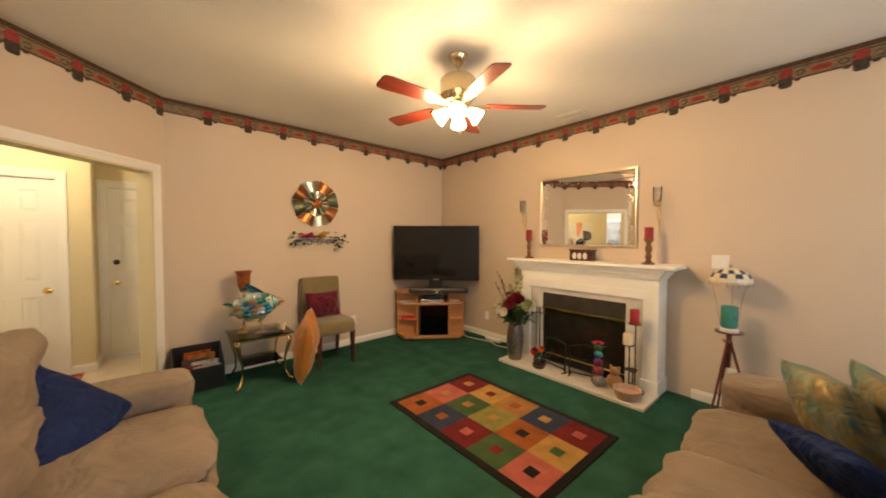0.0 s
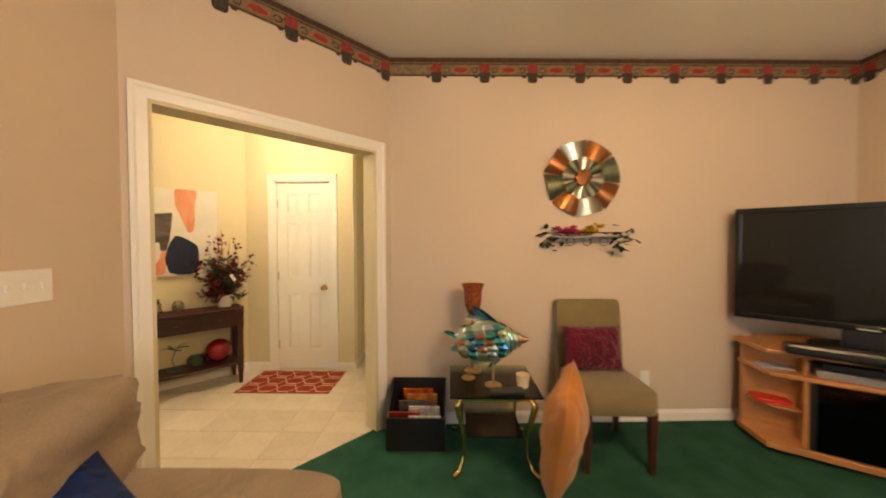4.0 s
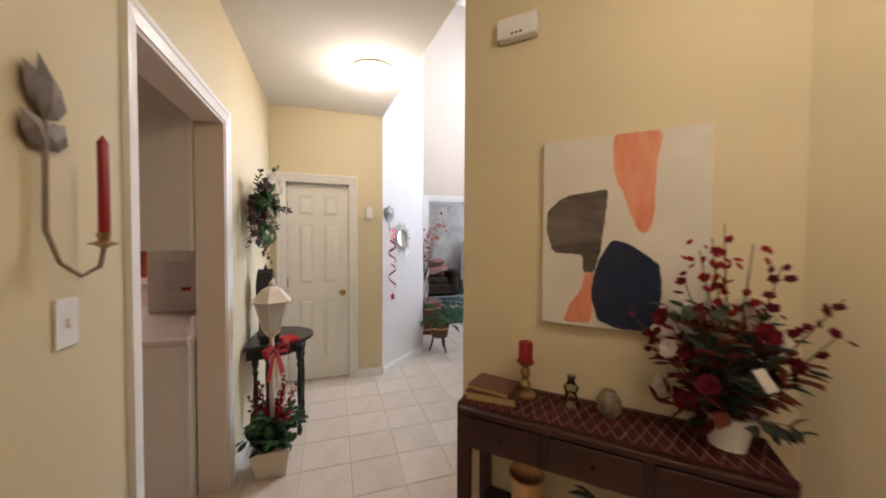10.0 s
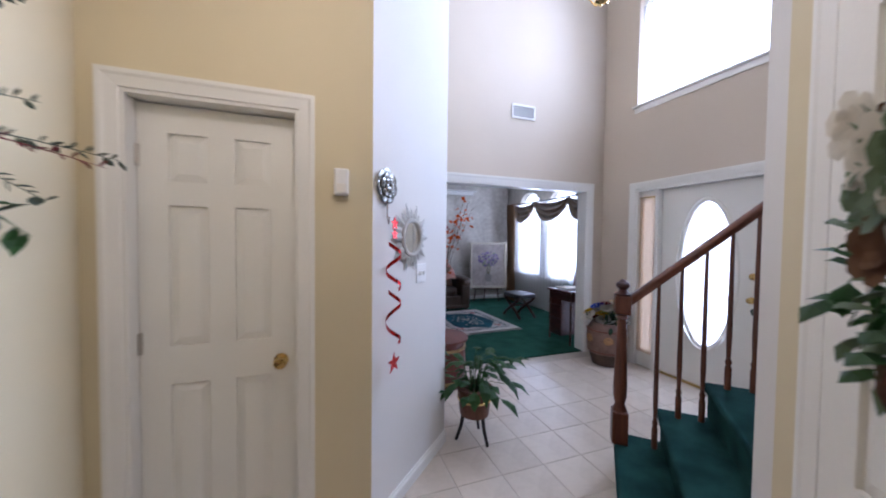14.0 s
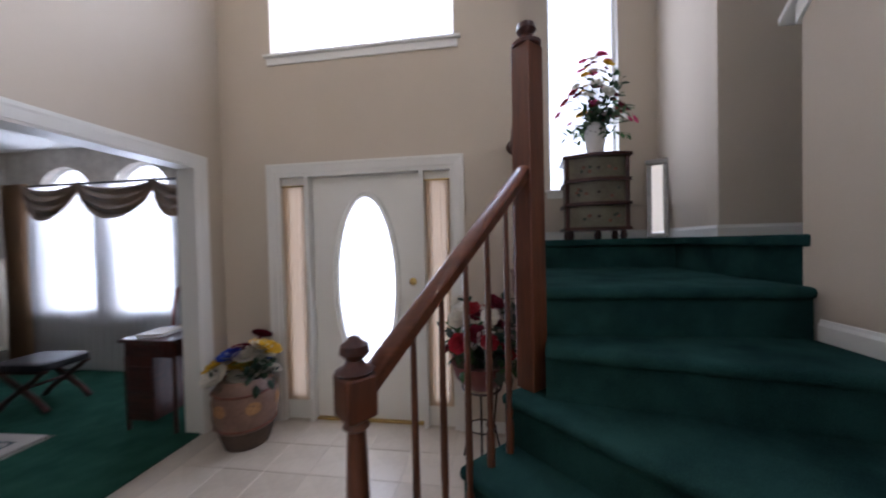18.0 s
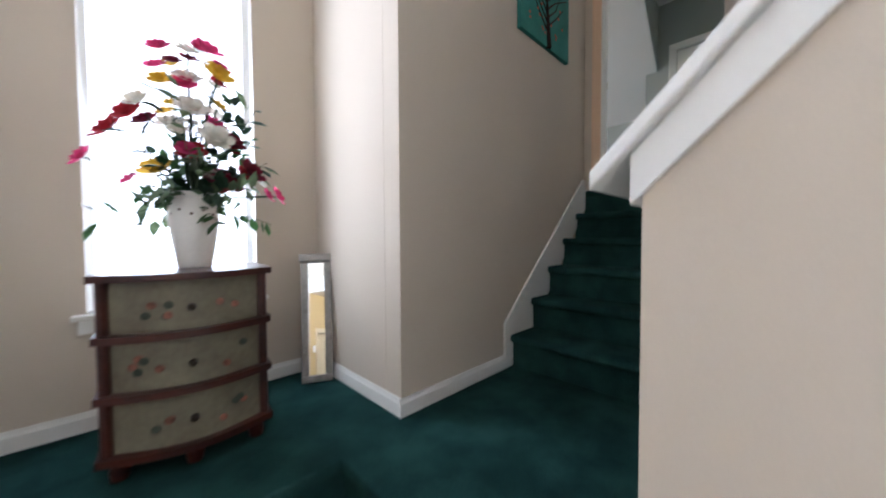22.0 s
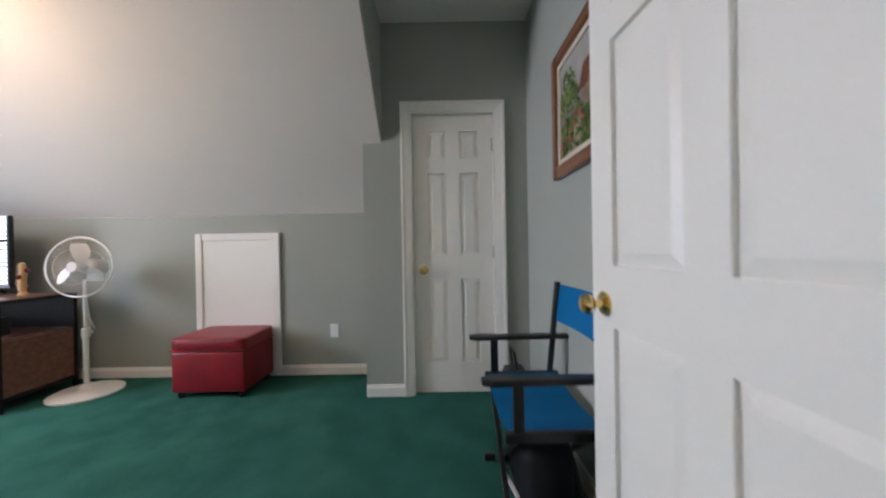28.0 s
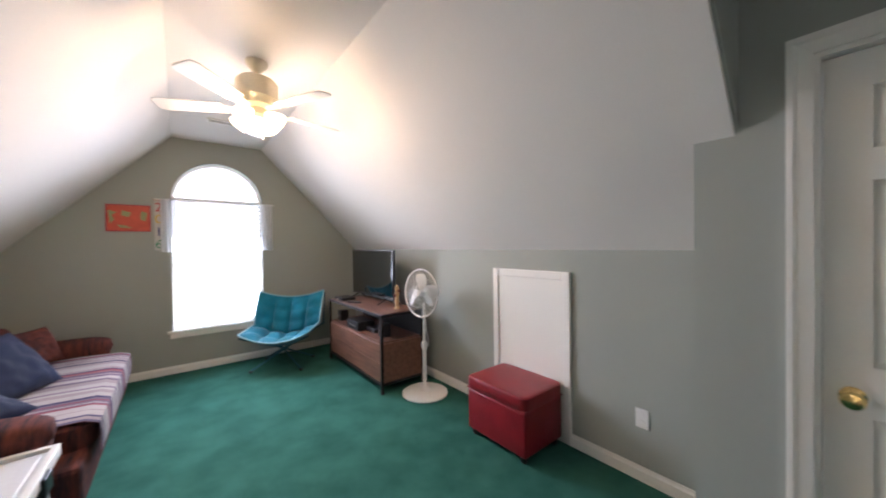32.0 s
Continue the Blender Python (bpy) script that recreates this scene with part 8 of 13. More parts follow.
wall_swag()
swag(DOOR3 @ Matrix.Translation((0.36, 0.004, 1.53)) @ Matrix.Diagonal((1, 0.7, 1.4, 1)), "green ivy and magnolia swag hanging on the closet door", 41, 0.17,
     (("ivy_stem", LEAF, 8, 200, 340, 0.075, 0.6, 9), ("pale_stem", LEAF_PALE, 12, 0, 360, 0.07, 0.55, 9), ("dark_stem", LEAF_DARK, 1, 0, 360, 0.07, 0.5, 8)),
     ((PETAL_WHITE, 6, 0.05), (TWIG, 3, 0.045), (LEAF_PALE, 6, 0.05)))
ob = thing("hanging_basket", DOOR3 @ Matrix.Translation((0.36, 0.004, 1.25)), "small brown wicker wall basket on the closet door", "basket")
part("bowl", S().puff((0, 0.042, 0), (0.13, 0.075, 0.12), 0.9, 20, 12), material("brown_wicker", (0.09, 0.045, 0.022), 0.8, var=0.35, scale=60, grain=120, bump=0.8), ob, smooth=True)
part("hook", S().tube([(0, 0.01, 0.06), (0, 0.02, 0.36), (0.02, 0.02, 0.40), (0.045, 0.02, 0.38)], 0.005, 6), TWIG, ob)
S().puff((0, 0.03, 0), (0.17, 0.05, 0.26), 0.8, 18, 12).tube([(0, 0.03, 0.12), (0.0, 0.02, 0.34)], 0.004, 5).make("black_pouch", BLACK, m=DOOR3 @ Matrix.Translation((0.60, 0.03, 0.57)), label="small black bag hanging from the door knob", category="bag", smooth=True)


def garden_lantern():
    IVORY = plain("ivory_painted_metal", (0.66, 0.58, 0.44), 0.45)
    ob = thing("lantern_post", pose(-2.98, 3.68, 0), "ivory lantern on a post rising from a square planter", "lantern")
    part("planter", S().add([(a * w, b * w, z) for z, w in ((0, 0.085), (0.17, 0.11)) for a, b in ((-1, -1), (1, -1), (1, 1), (-1, 1))], [(3, 2, 1, 0), (4, 5, 6, 7), (0, 1, 5, 4), (1, 2, 6, 5), (2, 3, 7, 6), (3, 0, 4, 7)]), IVORY, ob, bevel=0.006)
    part("post", S().tube([(0, 0, 0.16), (0, 0, 0.86)], 0.014, 10), IVORY, ob, smooth=True)
    part("collar", S().lathe([(0.02, 0.84), (0.045, 0.87), (0.05, 0.89)], 12), IVORY, ob, smooth=True)
    n = 6
    for i in range(n):
        a0, a1 = 2 * math.pi * i / n, 2 * math.pi * (i + 1) / n
        part("glass_pane", S().add([(0.05 * math.cos(a0), 0.05 * math.sin(a0), 0.89), (0.05 * math.cos(a1), 0.05 * math.sin(a1), 0.89), (0.093 * math.cos(a1), 0.093 * math.sin(a1), 1.06), (0.093 * math.cos(a0), 0.093 * math.sin(a0), 1.06)], [(0, 1, 2, 3)]),
             plain("frosted_pane", (0.55, 0.55, 0.53), 0.35), ob)
        part("bar", S().tube([(0.052 * math.cos(a0), 0.052 * math.sin(a0), 0.885), (0.097 * math.cos(a0), 0.097 * math.sin(a0), 1.065)], 0.005, 6), IVORY, ob)
    part("roof", S().lathe([(0.12, 1.055), (0.125, 1.065), (0.09, 1.10), (0.06, 1.135), (0.03, 1.15), (0.001, 1.155)], 6), IVORY, ob)
    part("finial", S().lathe([(0.008, 1.15), (0.015, 1.17), (0.006, 1.185), (0.001, 1.19)], 10), IVORY, ob, smooth=True)
    RIB = material("red_velvet_ribbon", (0.40, 0.014, 0.016), 0.45, var=0.2, scale=12, grain=60)
    bow = thing("ribbon_bow", pose(-2.98, 3.68, 0.745, 0, 0, -30), "red velvet ribbon bow tied on the lantern post", "bow")
    for sx in (-1, 1):
        part("loop", S().tube([(0, 0.022, 0), (sx * 0.05, 0.035, 0.045), (sx * 0.095, 0.03, 0.03), (sx * 0.085, 0.035, -0.015), (0, 0.022, 0)], [0.006, 0.017, 0.02, 0.016, 0.006], 8), RIB, bow, smooth=True)
        part("tail", S().add([(x, y, z) for y in (0.024, 0.027) for x, z in ((0, 0.0), (sx * 0.025, 0.0), (sx * 0.085, -0.15), (sx * 0.045, -0.17))], [(0, 1, 2, 3), (7, 6, 5, 4), (0, 4, 5, 1), (1, 5, 6, 2), (2, 6, 7, 3), (3, 7, 4, 0)]), RIB, bow)
    part("knot", S().puff((0, 0.026, 0), (0.03, 0.025, 0.03), 0.8, 10, 8), RIB, bow, smooth=True)
    pl = thing("berry_plant", pose(-2.98, 3.68, 0.171), "red-berried silk greenery filling the planter", "plant")
    rnd = random.Random(17)
    for i in range(34):
        a, r = rnd.uniform(0, 6.28), rnd.uniform(0.05, 0.17)
        sh = S()
        spray(sh, (0.03 * math.cos(a), 0.03 * math.sin(a), 0), (r * math.cos(a), r * math.sin(a), rnd.uniform(0.02, 0.24)), 7, 0.072, 0, rnd, 0.7, stem=0)
        part("leaf_stem", sh, LEAF if i % 3 else LEAF_DARK, pl)
    for i in range(26):
        a, r = rnd.uniform(0, 6.28), rnd.uniform(0.03, 0.17)
        sh = S()
        spray(sh, (0, 0, 0.02), (r * math.cos(a), r * math.sin(a), rnd.uniform(0.18, 0.44)), 20, 0.024, 0, rnd, 0.9, stem=0)
        part("berry_stem", sh, PETAL_DARKRED if i % 3 else PETAL_RED, pl)


garden_lantern()


def half_moon_table():
    ob = thing("half_moon_table", pose(-3.46, 3.475, 0) @ Matrix.Diagonal((0.80, 1, 1, 1)), "black half-moon side table with turned legs", "table")
    part("top", S().prism([(-0.36, 0)] + [(-0.36 * math.cos(radians(q)), 0.42 * math.sin(radians(q)) ** 0.8) for q in range(12, 169, 12)] + [(0.36, 0)][::1], 0.70, 0.725), BLACKWOOD, ob, bevel=0.006)
    part("apron", S().prism([(-0.30, 0.01)] + [(-0.30 * math.cos(radians(q)), 0.01 + 0.34 * math.sin(radians(q))) for q in range(15, 166, 15)] + [(0.30, 0.01)], 0.62, 0.70), BLACKWOOD, ob)
    prof = [(0.010, 0), (0.018, 0.02), (0.020, 0.05), (0.012, 0.07), (0.017, 0.12), (0.012, 0.16), (0.018, 0.36), (0.012, 0.50), (0.022, 0.53), (0.012, 0.55), (0.022, 0.58), (0.024, 0.66)]
    for x, y in ((-0.27, 0.06), (0.27, 0.06), (-0.16, 0.33), (0.16, 0.33)):
        part("leg", S().lathe(prof, 12, m=Matrix.Translation((x, y, 0))), BLACKWOOD, ob, smooth=True)
    ck = thing("shelf_clock", pose(-3.43, 3.57, 0.7255), "black pedimented miniature longcase clock on the half-moon table", "clock")
    part("case", S().box(-0.065, -0.045, 0, 0.065, 0.045, 0.055).box(-0.05, -0.038, 0.055, 0.05, 0.038, 0.30), BLACKWOOD, ck, bevel=0.004)
    part("hood", S().prism([(0.085 * math.cos(radians(q)), 0.375 + 0.085 * math.sin(radians(q))) for q in range(0, 360, 18)], -0.05, 0.05, m=pose(0, 0, 0, 90)).box(-0.075, -0.048, 0.285, 0.075, 0.048, 0.33), BLACKWOOD, ck, smooth=True)
    part("pediment", S().prism([(-0.06, 0.44), (0.06, 0.44), (0.035, 0.475), (0.015, 0.485), (0, 0.50), (-0.015, 0.485), (-0.035, 0.475)], -0.05, 0.05, m=pose(0, 0, 0, 90)), BLACKWOOD, ck)
    part("finial", S().lathe([(0.01, 0.495), (0.014, 0.512), (0.006, 0.525), (0.001, 0.54)], 10), BLACKWOOD, ck, smooth=True)
    for x in (0.0865,):
        d = part("dial", S().lathe([(0.056, 0), (0.056, 0.006), (0.001, 0.006)], 20, m=Matrix.Translation((0, 0.0505, 0.375)) @ pose(0, 0, 0, -90)), CERAMIC, ck, "white clock dial")
        part("hand", S().box(-0.002, 0.0570, 0.373, 0.002, 0.0578, 0.41).box(-0.028, 0.0570, 0.373, 0.002, 0.0578, 0.377), BLACK, d)
    S().box(-0.075, -0.06, 0, 0.075, 0.06, 0.06).make("black_box", BLACK, m=pose(-3.30, 3.61, 0.7255, 0, 0, 15), label="small black box on the half-moon table", category="box", bevel=0.006)
    S().box(-0.07, -0.05, 0, 0.07, 0.05, 0.02).make("red_book", plain("red_cloth", (0.45, 0.03, 0.025), 0.6), m=pose(-3.29, 3.74, 0.7255, 0, 0, 30), label="small red and green book on the half-moon table", category="book", bevel=0.002)


half_moon_table()
ob = thing("motion_sensor", wall_pose(D2_N, D2_S, 0.145, 1.72) @ Matrix.Translation((0, 0.001, 0)), "white wall sensor on a yellowish patch", "sensor")
part("body", S().box(-0.032, 0, -0.06, 0.032, 0.045, 0.06), WHITE, ob, bevel=0.008)
part("lens", S().box(-0.022, 0.045, -0.05, 0.022, 0.05, -0.01), CERAMIC, ob, bevel=0.002)

ON_S = lambda s, z, out=0.0015: wall_pose(SW_N, D2_N, s, z) @ Matrix.Translation((0, out, 0))  # noqa: E731
# s runs from the far end (SW_N); ornaments hang near the closet wall
ob = thing("metal_rose_hook", ON_S(0.745, 1.70), "silver metal rose wall hook", "wall hook")
for ring, (n, r, y) in enumerate(((7, 0.085, 0.006), (6, 0.06, 0.016), (5, 0.036, 0.024))):
    for i in range(n):
        q = Matrix.Translation((0, y, 0.03)) @ pose(0, 0, 0, 0, 360 * i / n + 20 * ring)
        part("petal", S().puff((0, 0.004, r * 0.62), (r * 0.95, 0.012, r * 0.9), 0.9, 12, 8, m=q), plain("tarnished_silver", (0.30, 0.30, 0.28), 0.25, 0.9), ob, smooth=True)
part("hook", S().tube([(0, 0.01, -0.04), (0, 0.012, -0.13), (0.02, 0.035, -0.16), (0.035, 0.05, -0.13)], 0.004, 6), PEWTER, ob, smooth=True)
ob = thing("sunburst_mirror", ON_S(0.50, 1.47) @ Matrix.Diagonal((1.18, 1, 1.18, 1)), "small round mirror in a silver-grey sunburst frame", "mirror")
for i in range(20):
    q = pose(0, 0.004 + 0.004 * (i % 2), 0, 0, 18 * i)
    r1 = 0.175 if i % 2 else 0.145
    part("ray", S().add([(-0.017, 0, 0.075), (0.017, 0, 0.075), (0.02, 0.004, 0.11), (0, 0, r1), (-0.02, 0.004, 0.11), (0, 0.012, 0.10)], [(0, 1, 5), (1, 2, 5), (2, 3, 5), (3, 4, 5), (4, 0, 5), (4, 3, 2, 1, 0)], m=q), plain("whitewashed_metal", (0.42, 0.40, 0.35), 0.5, 0.3), ob)
part("ring", S().tube([(0.085 * math.cos(q), 0.014, 0.085 * math.sin(q)) for q in [i * math.pi / 12 for i in range(25)]], 0.011, 8), plain("whitewashed_metal", (0.42, 0.40, 0.35), 0.5, 0.3), ob, smooth=True)
part("mirror_glass", S().lathe([(0.08, 0.006), (0.08, 0.010), (0.001, 0.010)], 24, m=pose(0, 0, 0, -90)), MIRROR, ob)
FOILRED = plain("red_foil", (0.50, 0.02, 0.02), 0.2, 0.8)
ob = thing("foil_spiral_garland", ON_S(0.735, 1.54), "hanging red foil spiral streamer ending in a star", "garland")
part("string", S().tube([(0.0, 0.045, 0.03), (0.0, 0.045, -0.05)], 0.001, 4), FOILRED, ob)
for k, (z0, z1) in enumerate(((-0.10, -0.34), (-0.34, -0.62))):
    sh, n = S(), 26
    for i in range(n):
        a0, a1 = 2 * math.pi * 1.5 * i / n, 2 * math.pi * 1.5 * (i + 1) / n
        p0, p1 = V3((0.045 * math.cos(a0), 0.045 + 0.036 * math.sin(a0), z0 + (z1 - z0) * i / n)), V3((0.045 * math.cos(a1), 0.045 + 0.036 * math.sin(a1), z0 + (z1 - z0) * (i + 1) / n))
        u = V3((0, 0, 0.011))
        sh.add([p0 - u, p1 - u, p1 + u, p0 + u], [(0, 1, 2, 3)])
    part("spiral", sh, FOILRED, ob)
for z, r in ((0.0, 0.035), (-0.055, 0.03), (-0.71, 0.055)):
    part("star", S().prism([(rr * math.sin(math.pi * i / 5), rr * math.cos(math.pi * i / 5)) for i in range(10) for rr in [r if i % 2 == 0 else r * 0.42]][::-1], -0.002, 0.002, m=Matrix.Translation((0.0, 0.05, z)) @ pose(0, 0, 0, 90)), FOILRED, ob)
switch_plate(ON_S(0.37, 1.255), gangs=2, label="white double switch plate on the angled wall")


def potted_plant(m, label, seed, pot_r=0.13, pot_h=0.20, legs=True):
    ob, rnd = thing("potted_plant", m, label, "plant"), random.Random(seed)
    z0 = 0.19 if legs else 0.0
    POT = material("brown_wood_tub", (0.17, 0.065, 0.035), 0.5, var=0.25, scale=14, grain=40, stretch=(6, 6, 1))
    part("pot", S().lathe([(pot_r * 0.8, z0), (pot_r, z0 + pot_h), (pot_r * 1.03, z0 + pot_h), (pot_r * 0.93, z0 + pot_h), (pot_r * 0.9, z0 + pot_h - 0.03), (0.001, z0 + pot_h - 0.035)], 20), POT, ob, smooth=True)
    part("pot_band", S().lathe([(pot_r * 0.93, z0 + pot_h * 0.55), (pot_r * 0.965, z0 + pot_h * 0.56), (pot_r * 0.975, z0 + pot_h * 0.63), (pot_r * 0.95, z0 + pot_h * 0.64)], 20), BRASS, ob)
    if legs:
        for q in (20, 140, 260):
            c, s = math.cos(radians(q)), math.sin(radians(q))
            part("leg", S().tube([(0.08 * c, 0.08 * s, z0 + 0.02), (0.10 * c, 0.10 * s, 0.10), (0.135 * c, 0.135 * s, 0.005)], [0.015, 0.013, 0.011], 8), BLACKWOOD, ob, smooth=True)
    zt = z0 + pot_h - 0.03
    for i in range(58):
        a, r, h = rnd.uniform(0, 6.28), rnd.uniform(0.05, 0.26), rnd.uniform(0.02, 0.27)
        tip = V3((r * math.cos(a), r * math.sin(a), zt + h))
        sh = S().tube([(0.03 * math.cos(a), 0.03 * math.sin(a), zt), (0.5 * tip.x, 0.5 * tip.y, zt + h * 0.8 + 0.04), tip], 0.0025, 5)
        sh.leaf(tip, (math.cos(a), math.sin(a), rnd.uniform(-0.9, 0.3)), rnd.uniform(0.11, 0.18), rnd.uniform(0.06, 0.085), bend=0.4)
        part("leaf", sh, LEAF, ob)
    return ob


potted_plant(pose(-4.83, 5.36, 0.0005), "green peace lily in a brown tub on a three-legged stand", 5)


def flower_urn():
    ob = thing("flower_urn", pose(-5.70, 7.50, 0.0005) @ Matrix.Diagonal((1.16, 1.16, 1, 1)), "stoneware jar with painted medallions holding silk flowers", "urn")
    CLAY = material("reddish_stoneware", (0.24, 0.14, 0.10), 0.5, var=0.2, scale=9, grain=50)
    part("foot", S().lathe([(0.13, 0), (0.155, 0.09), (0.165, 0.14), (0.001, 0.14)], 24), material("grey_brown_clay", (0.12, 0.085, 0.065), 0.6, var=0.2, scale=9), ob, smooth=True)
    part("jar", S().lathe([(0.165, 0.14), (0.185, 0.22), (0.19, 0.34), (0.18, 0.43), (0.15, 0.48), (0.14, 0.50), (0.13, 0.50), (0.001, 0.46)], 28), CLAY, ob, smooth=True)
    for q in (-100, -40, 20, -160):
        part("painted_medallion", S().lathe([(0.001, 0), (0.045, 0), (0.045, 0.004), (0.026, 0.005), (0.024, 0.003), (0.001, 0.004)], 16, m=pose(0.186 * math.cos(radians(q)), 0.186 * math.sin(radians(q)), 0.32, 0, 0, q + 90) @ pose(0, 0, 0, 90)), material("ochre_slip", (0.42, 0.22, 0.09), 0.5, var=0.2, scale=30), ob)
    rnd = random.Random(9)
    for q in (0.165, 0.415):
        part("painted_band", S().tube([((0.172 if q < 0.3 else 0.183) * math.cos(a), (0.172 if q < 0.3 else 0.183) * math.sin(a), q) for a in [i * math.pi / 14 for i in range(29)]], 0.010, 6), material("rust_slip", (0.20, 0.065, 0.035), 0.5, var=0.2, scale=30), ob, smooth=True)
    for i in range(30):
        a, r = rnd.uniform(0, 6.28), rnd.uniform(0.02, 0.19)
        p = (r * math.cos(a), r * math.sin(a), rnd.uniform(0.50, 0.74))
        part("flower", S().bloom(p, rnd.uniform(0.07, 0.10), 0, 9, 4, axis=(p[0] * 4, p[1] * 4, 0.8)), (PETAL_YELLOW, PETAL_WHITE, PETAL_DARKRED, material("blue_petal", (0.03, 0.07, 0.40), 0.6), material("lime_petal", (0.42, 0.48, 0.12), 0.6))[i % 5] if i % 5 < 3 or i in (3, 4, 8, 9) else PETAL_WHITE, ob)
    lf = S()
    for i in range(12):
        a = rnd.uniform(0, 6.28)
        spray(lf, (0, 0, 0.46), (0.2 * math.cos(a), 0.2 * math.sin(a), rnd.uniform(0.46, 0.66)), 6, 0.08, 0, rnd, 0.5, stem=0)
    part("foliage", lf, LEAF_DARK, ob)


flower_urn()


def door_side_flowers():
    ob = thing("plant_stand", pose(-3.92, 7.42, 0.0005), "dark iron plant stand beside the front door", "plant stand")
    WIRE = plain("dark_iron_wire", (0.045, 0.03, 0.028), 0.45, 0.5)
    for q in (0, 120, 240):
        c, s = math.cos(radians(q + 30)), math.sin(radians(q + 30))
        part("leg", S().tube([(0.15 * c, 0.15 * s, 0.005), (0.09 * c, 0.09 * s, 0.25), (0.12 * c, 0.12 * s, 0.52)], 0.008, 6), WIRE, ob, smooth=True)
    part("ring", S().tube([(0.125 * math.cos(q), 0.125 * math.sin(q), 0.515) for q in [i * math.pi / 12 for i in range(25)]], 0.007, 6), WIRE, ob)
    part("ring", S().tube([(0.09 * math.cos(q), 0.09 * math.sin(q), 0.25) for q in [i * math.pi / 12 for i in range(25)]], 0.005, 6), WIRE, ob)
    fl, rnd = thing("flower_bowl", pose(-3.92, 7.42, 0.523) @ Matrix.Diagonal((1.2, 1.2, 1.15, 1)), "dark red bowl of red and cream silk flowers on the stand", "flowers"), random.Random(6)
    part("bowl", S().lathe([(0.08, 0), (0.14, 0.06), (0.16, 0.13), (0.165, 0.145), (0.15, 0.145), (0.001, 0.10)], 24), plain("dark_red_glaze", (0.13, 0.022, 0.020), 0.35), fl, smooth=True)
    for i in range(24):
        a, r = rnd.uniform(0, 6.28), rnd.uniform(0.03, 0.22)
        p = (r * math.cos(a), r * math.sin(a), rnd.uniform(0.14, 0.48))
        part("flower", S().bloom(p, rnd.uniform(0.045, 0.062), 0, 7, 3, axis=(p[0] * 4, p[1] * 4 - 0.3, 0.6)), (PETAL_RED, PETAL_WHITE, PETAL_WHITE, PETAL_DARKRED)[i % 4], fl)
    for k, mt in enumerate((LEAF_DARK, LEAF_GREY, LEAF)):
        for i in range(13):
            sh, a, r = S(), rnd.uniform(0, 6.28), rnd.uniform(0.12, 0.28)
            spray(sh, (0, 0, 0.10), (r * math.cos(a), r * math.sin(a), rnd.uniform(0.10, 0.50)), 9, 0.09, 0, rnd, 0.4, stem=0)
            part("leaf_stem", sh, mt, fl)


door_side_flowers()


def branch_table():
    """Round barrel table with a tall glass of orange blossom branches, beside the sitting room opening."""
    ob = thing("barrel_table", pose(-5.80, 5.43, 0.0005), "round reddish-brown barrel side table", "table")
    BAR = wood("red_barrel_wood", (0.17, 0.040, 0.022), (0.08, 0.020, 0.012), along="z")
    part("drum", S().lathe([(0.22, 0), (0.25, 0.10), (0.26, 0.24), (0.25, 0.40), (0.23, 0.46)], 28), BAR, ob, smooth=True)
    for z in (0.07, 0.38):
        part("hoop", S().lathe([(0.247, z), (0.258, z + 0.002), (0.26, z + 0.025), (0.25, z + 0.028)], 28), GOLD, ob)
    part("top", S().lathe([(0.24, 0.46), (0.28, 0.465), (0.28, 0.485), (0.001, 0.487)], 28), BAR, ob)
    fl, rnd = thing("branch_arrangement", pose(-5.85, 5.43, 0.488), "tall dark vase of orange and red blossom branches", "flowers"), random.Random(13)
    part("vase", S().lathe([(0.05, 0), (0.06, 0.02), (0.05, 0.18), (0.065, 0.38), (0.06, 0.38), (0.045, 0.18), (0.001, 0.03)], 18), glassy("clear_vase_glass", ior=1.3), fl, smooth=True)
    for i in range(13):
        a, r, h = rnd.uniform(-1.6, 2.6), rnd.uniform(0.06, 0.20), rnd.uniform(0.75, 1.36)
        tip = V3((r * math.cos(a), r * math.sin(a), h))
        if i > 8:
            tip = V3((rnd.uniform(-0.2, -0.05), rnd.uniform(0.28, 0.56), rnd.uniform(1.22, 1.52)))
            h = tip.z
        tw = part("branch", S().tube([(0, 0, 0.30), (tip.x * 0.35, tip.y * 0.35, h * 0.6), tip], [0.004, 0.0028, 0.0015], 5), TWIG, fl)
        bs = S()
        for k in range(8 if i > 8 else 9):
            q = rnd.uniform(0.55, 1.0)
            c = V3((tip.x * q * (0.7 + 0.3 * q), tip.y * q * (0.7 + 0.3 * q), 0.30 + (h - 0.30) * q)) + V3((rnd.gauss(0, 0.025), rnd.gauss(0, 0.025), rnd.gauss(0, 0.02)))
            bs.bloom(c, rnd.uniform(0.014, 0.028), 0, 5, 2, axis=(rnd.uniform(-1, 1), rnd.uniform(-1, 1), 0.6))
        tagged(part("blossoms", bs, PETAL_ORANGE if i % 3 or i > 8 else PETAL_RED, tw), kind="stuff")
        if i < 6:
            gs = S()
            spray(gs, (0, 0, 0.34), (tip.x * 1.5, tip.y * 1.5, 0.30 + 0.6 * h), 16, 0.045, 0, rnd, 0.45, stem=0)
            part("pale_stem", gs, LEAF_GREY if i % 2 else LEAF, fl)


branch_table()
ob = ceiling_vent(wall_pose((DIN, FRONT), (DIN, 5.14), FRONT - 6.56, 2.98) @ Matrix.Translation((0, 0.001, 0)) @ pose(0, 0, 0, 90), 0.32, 0.17, "white slatted return-air vent high on the wall")
ob.name = "wall_vent"


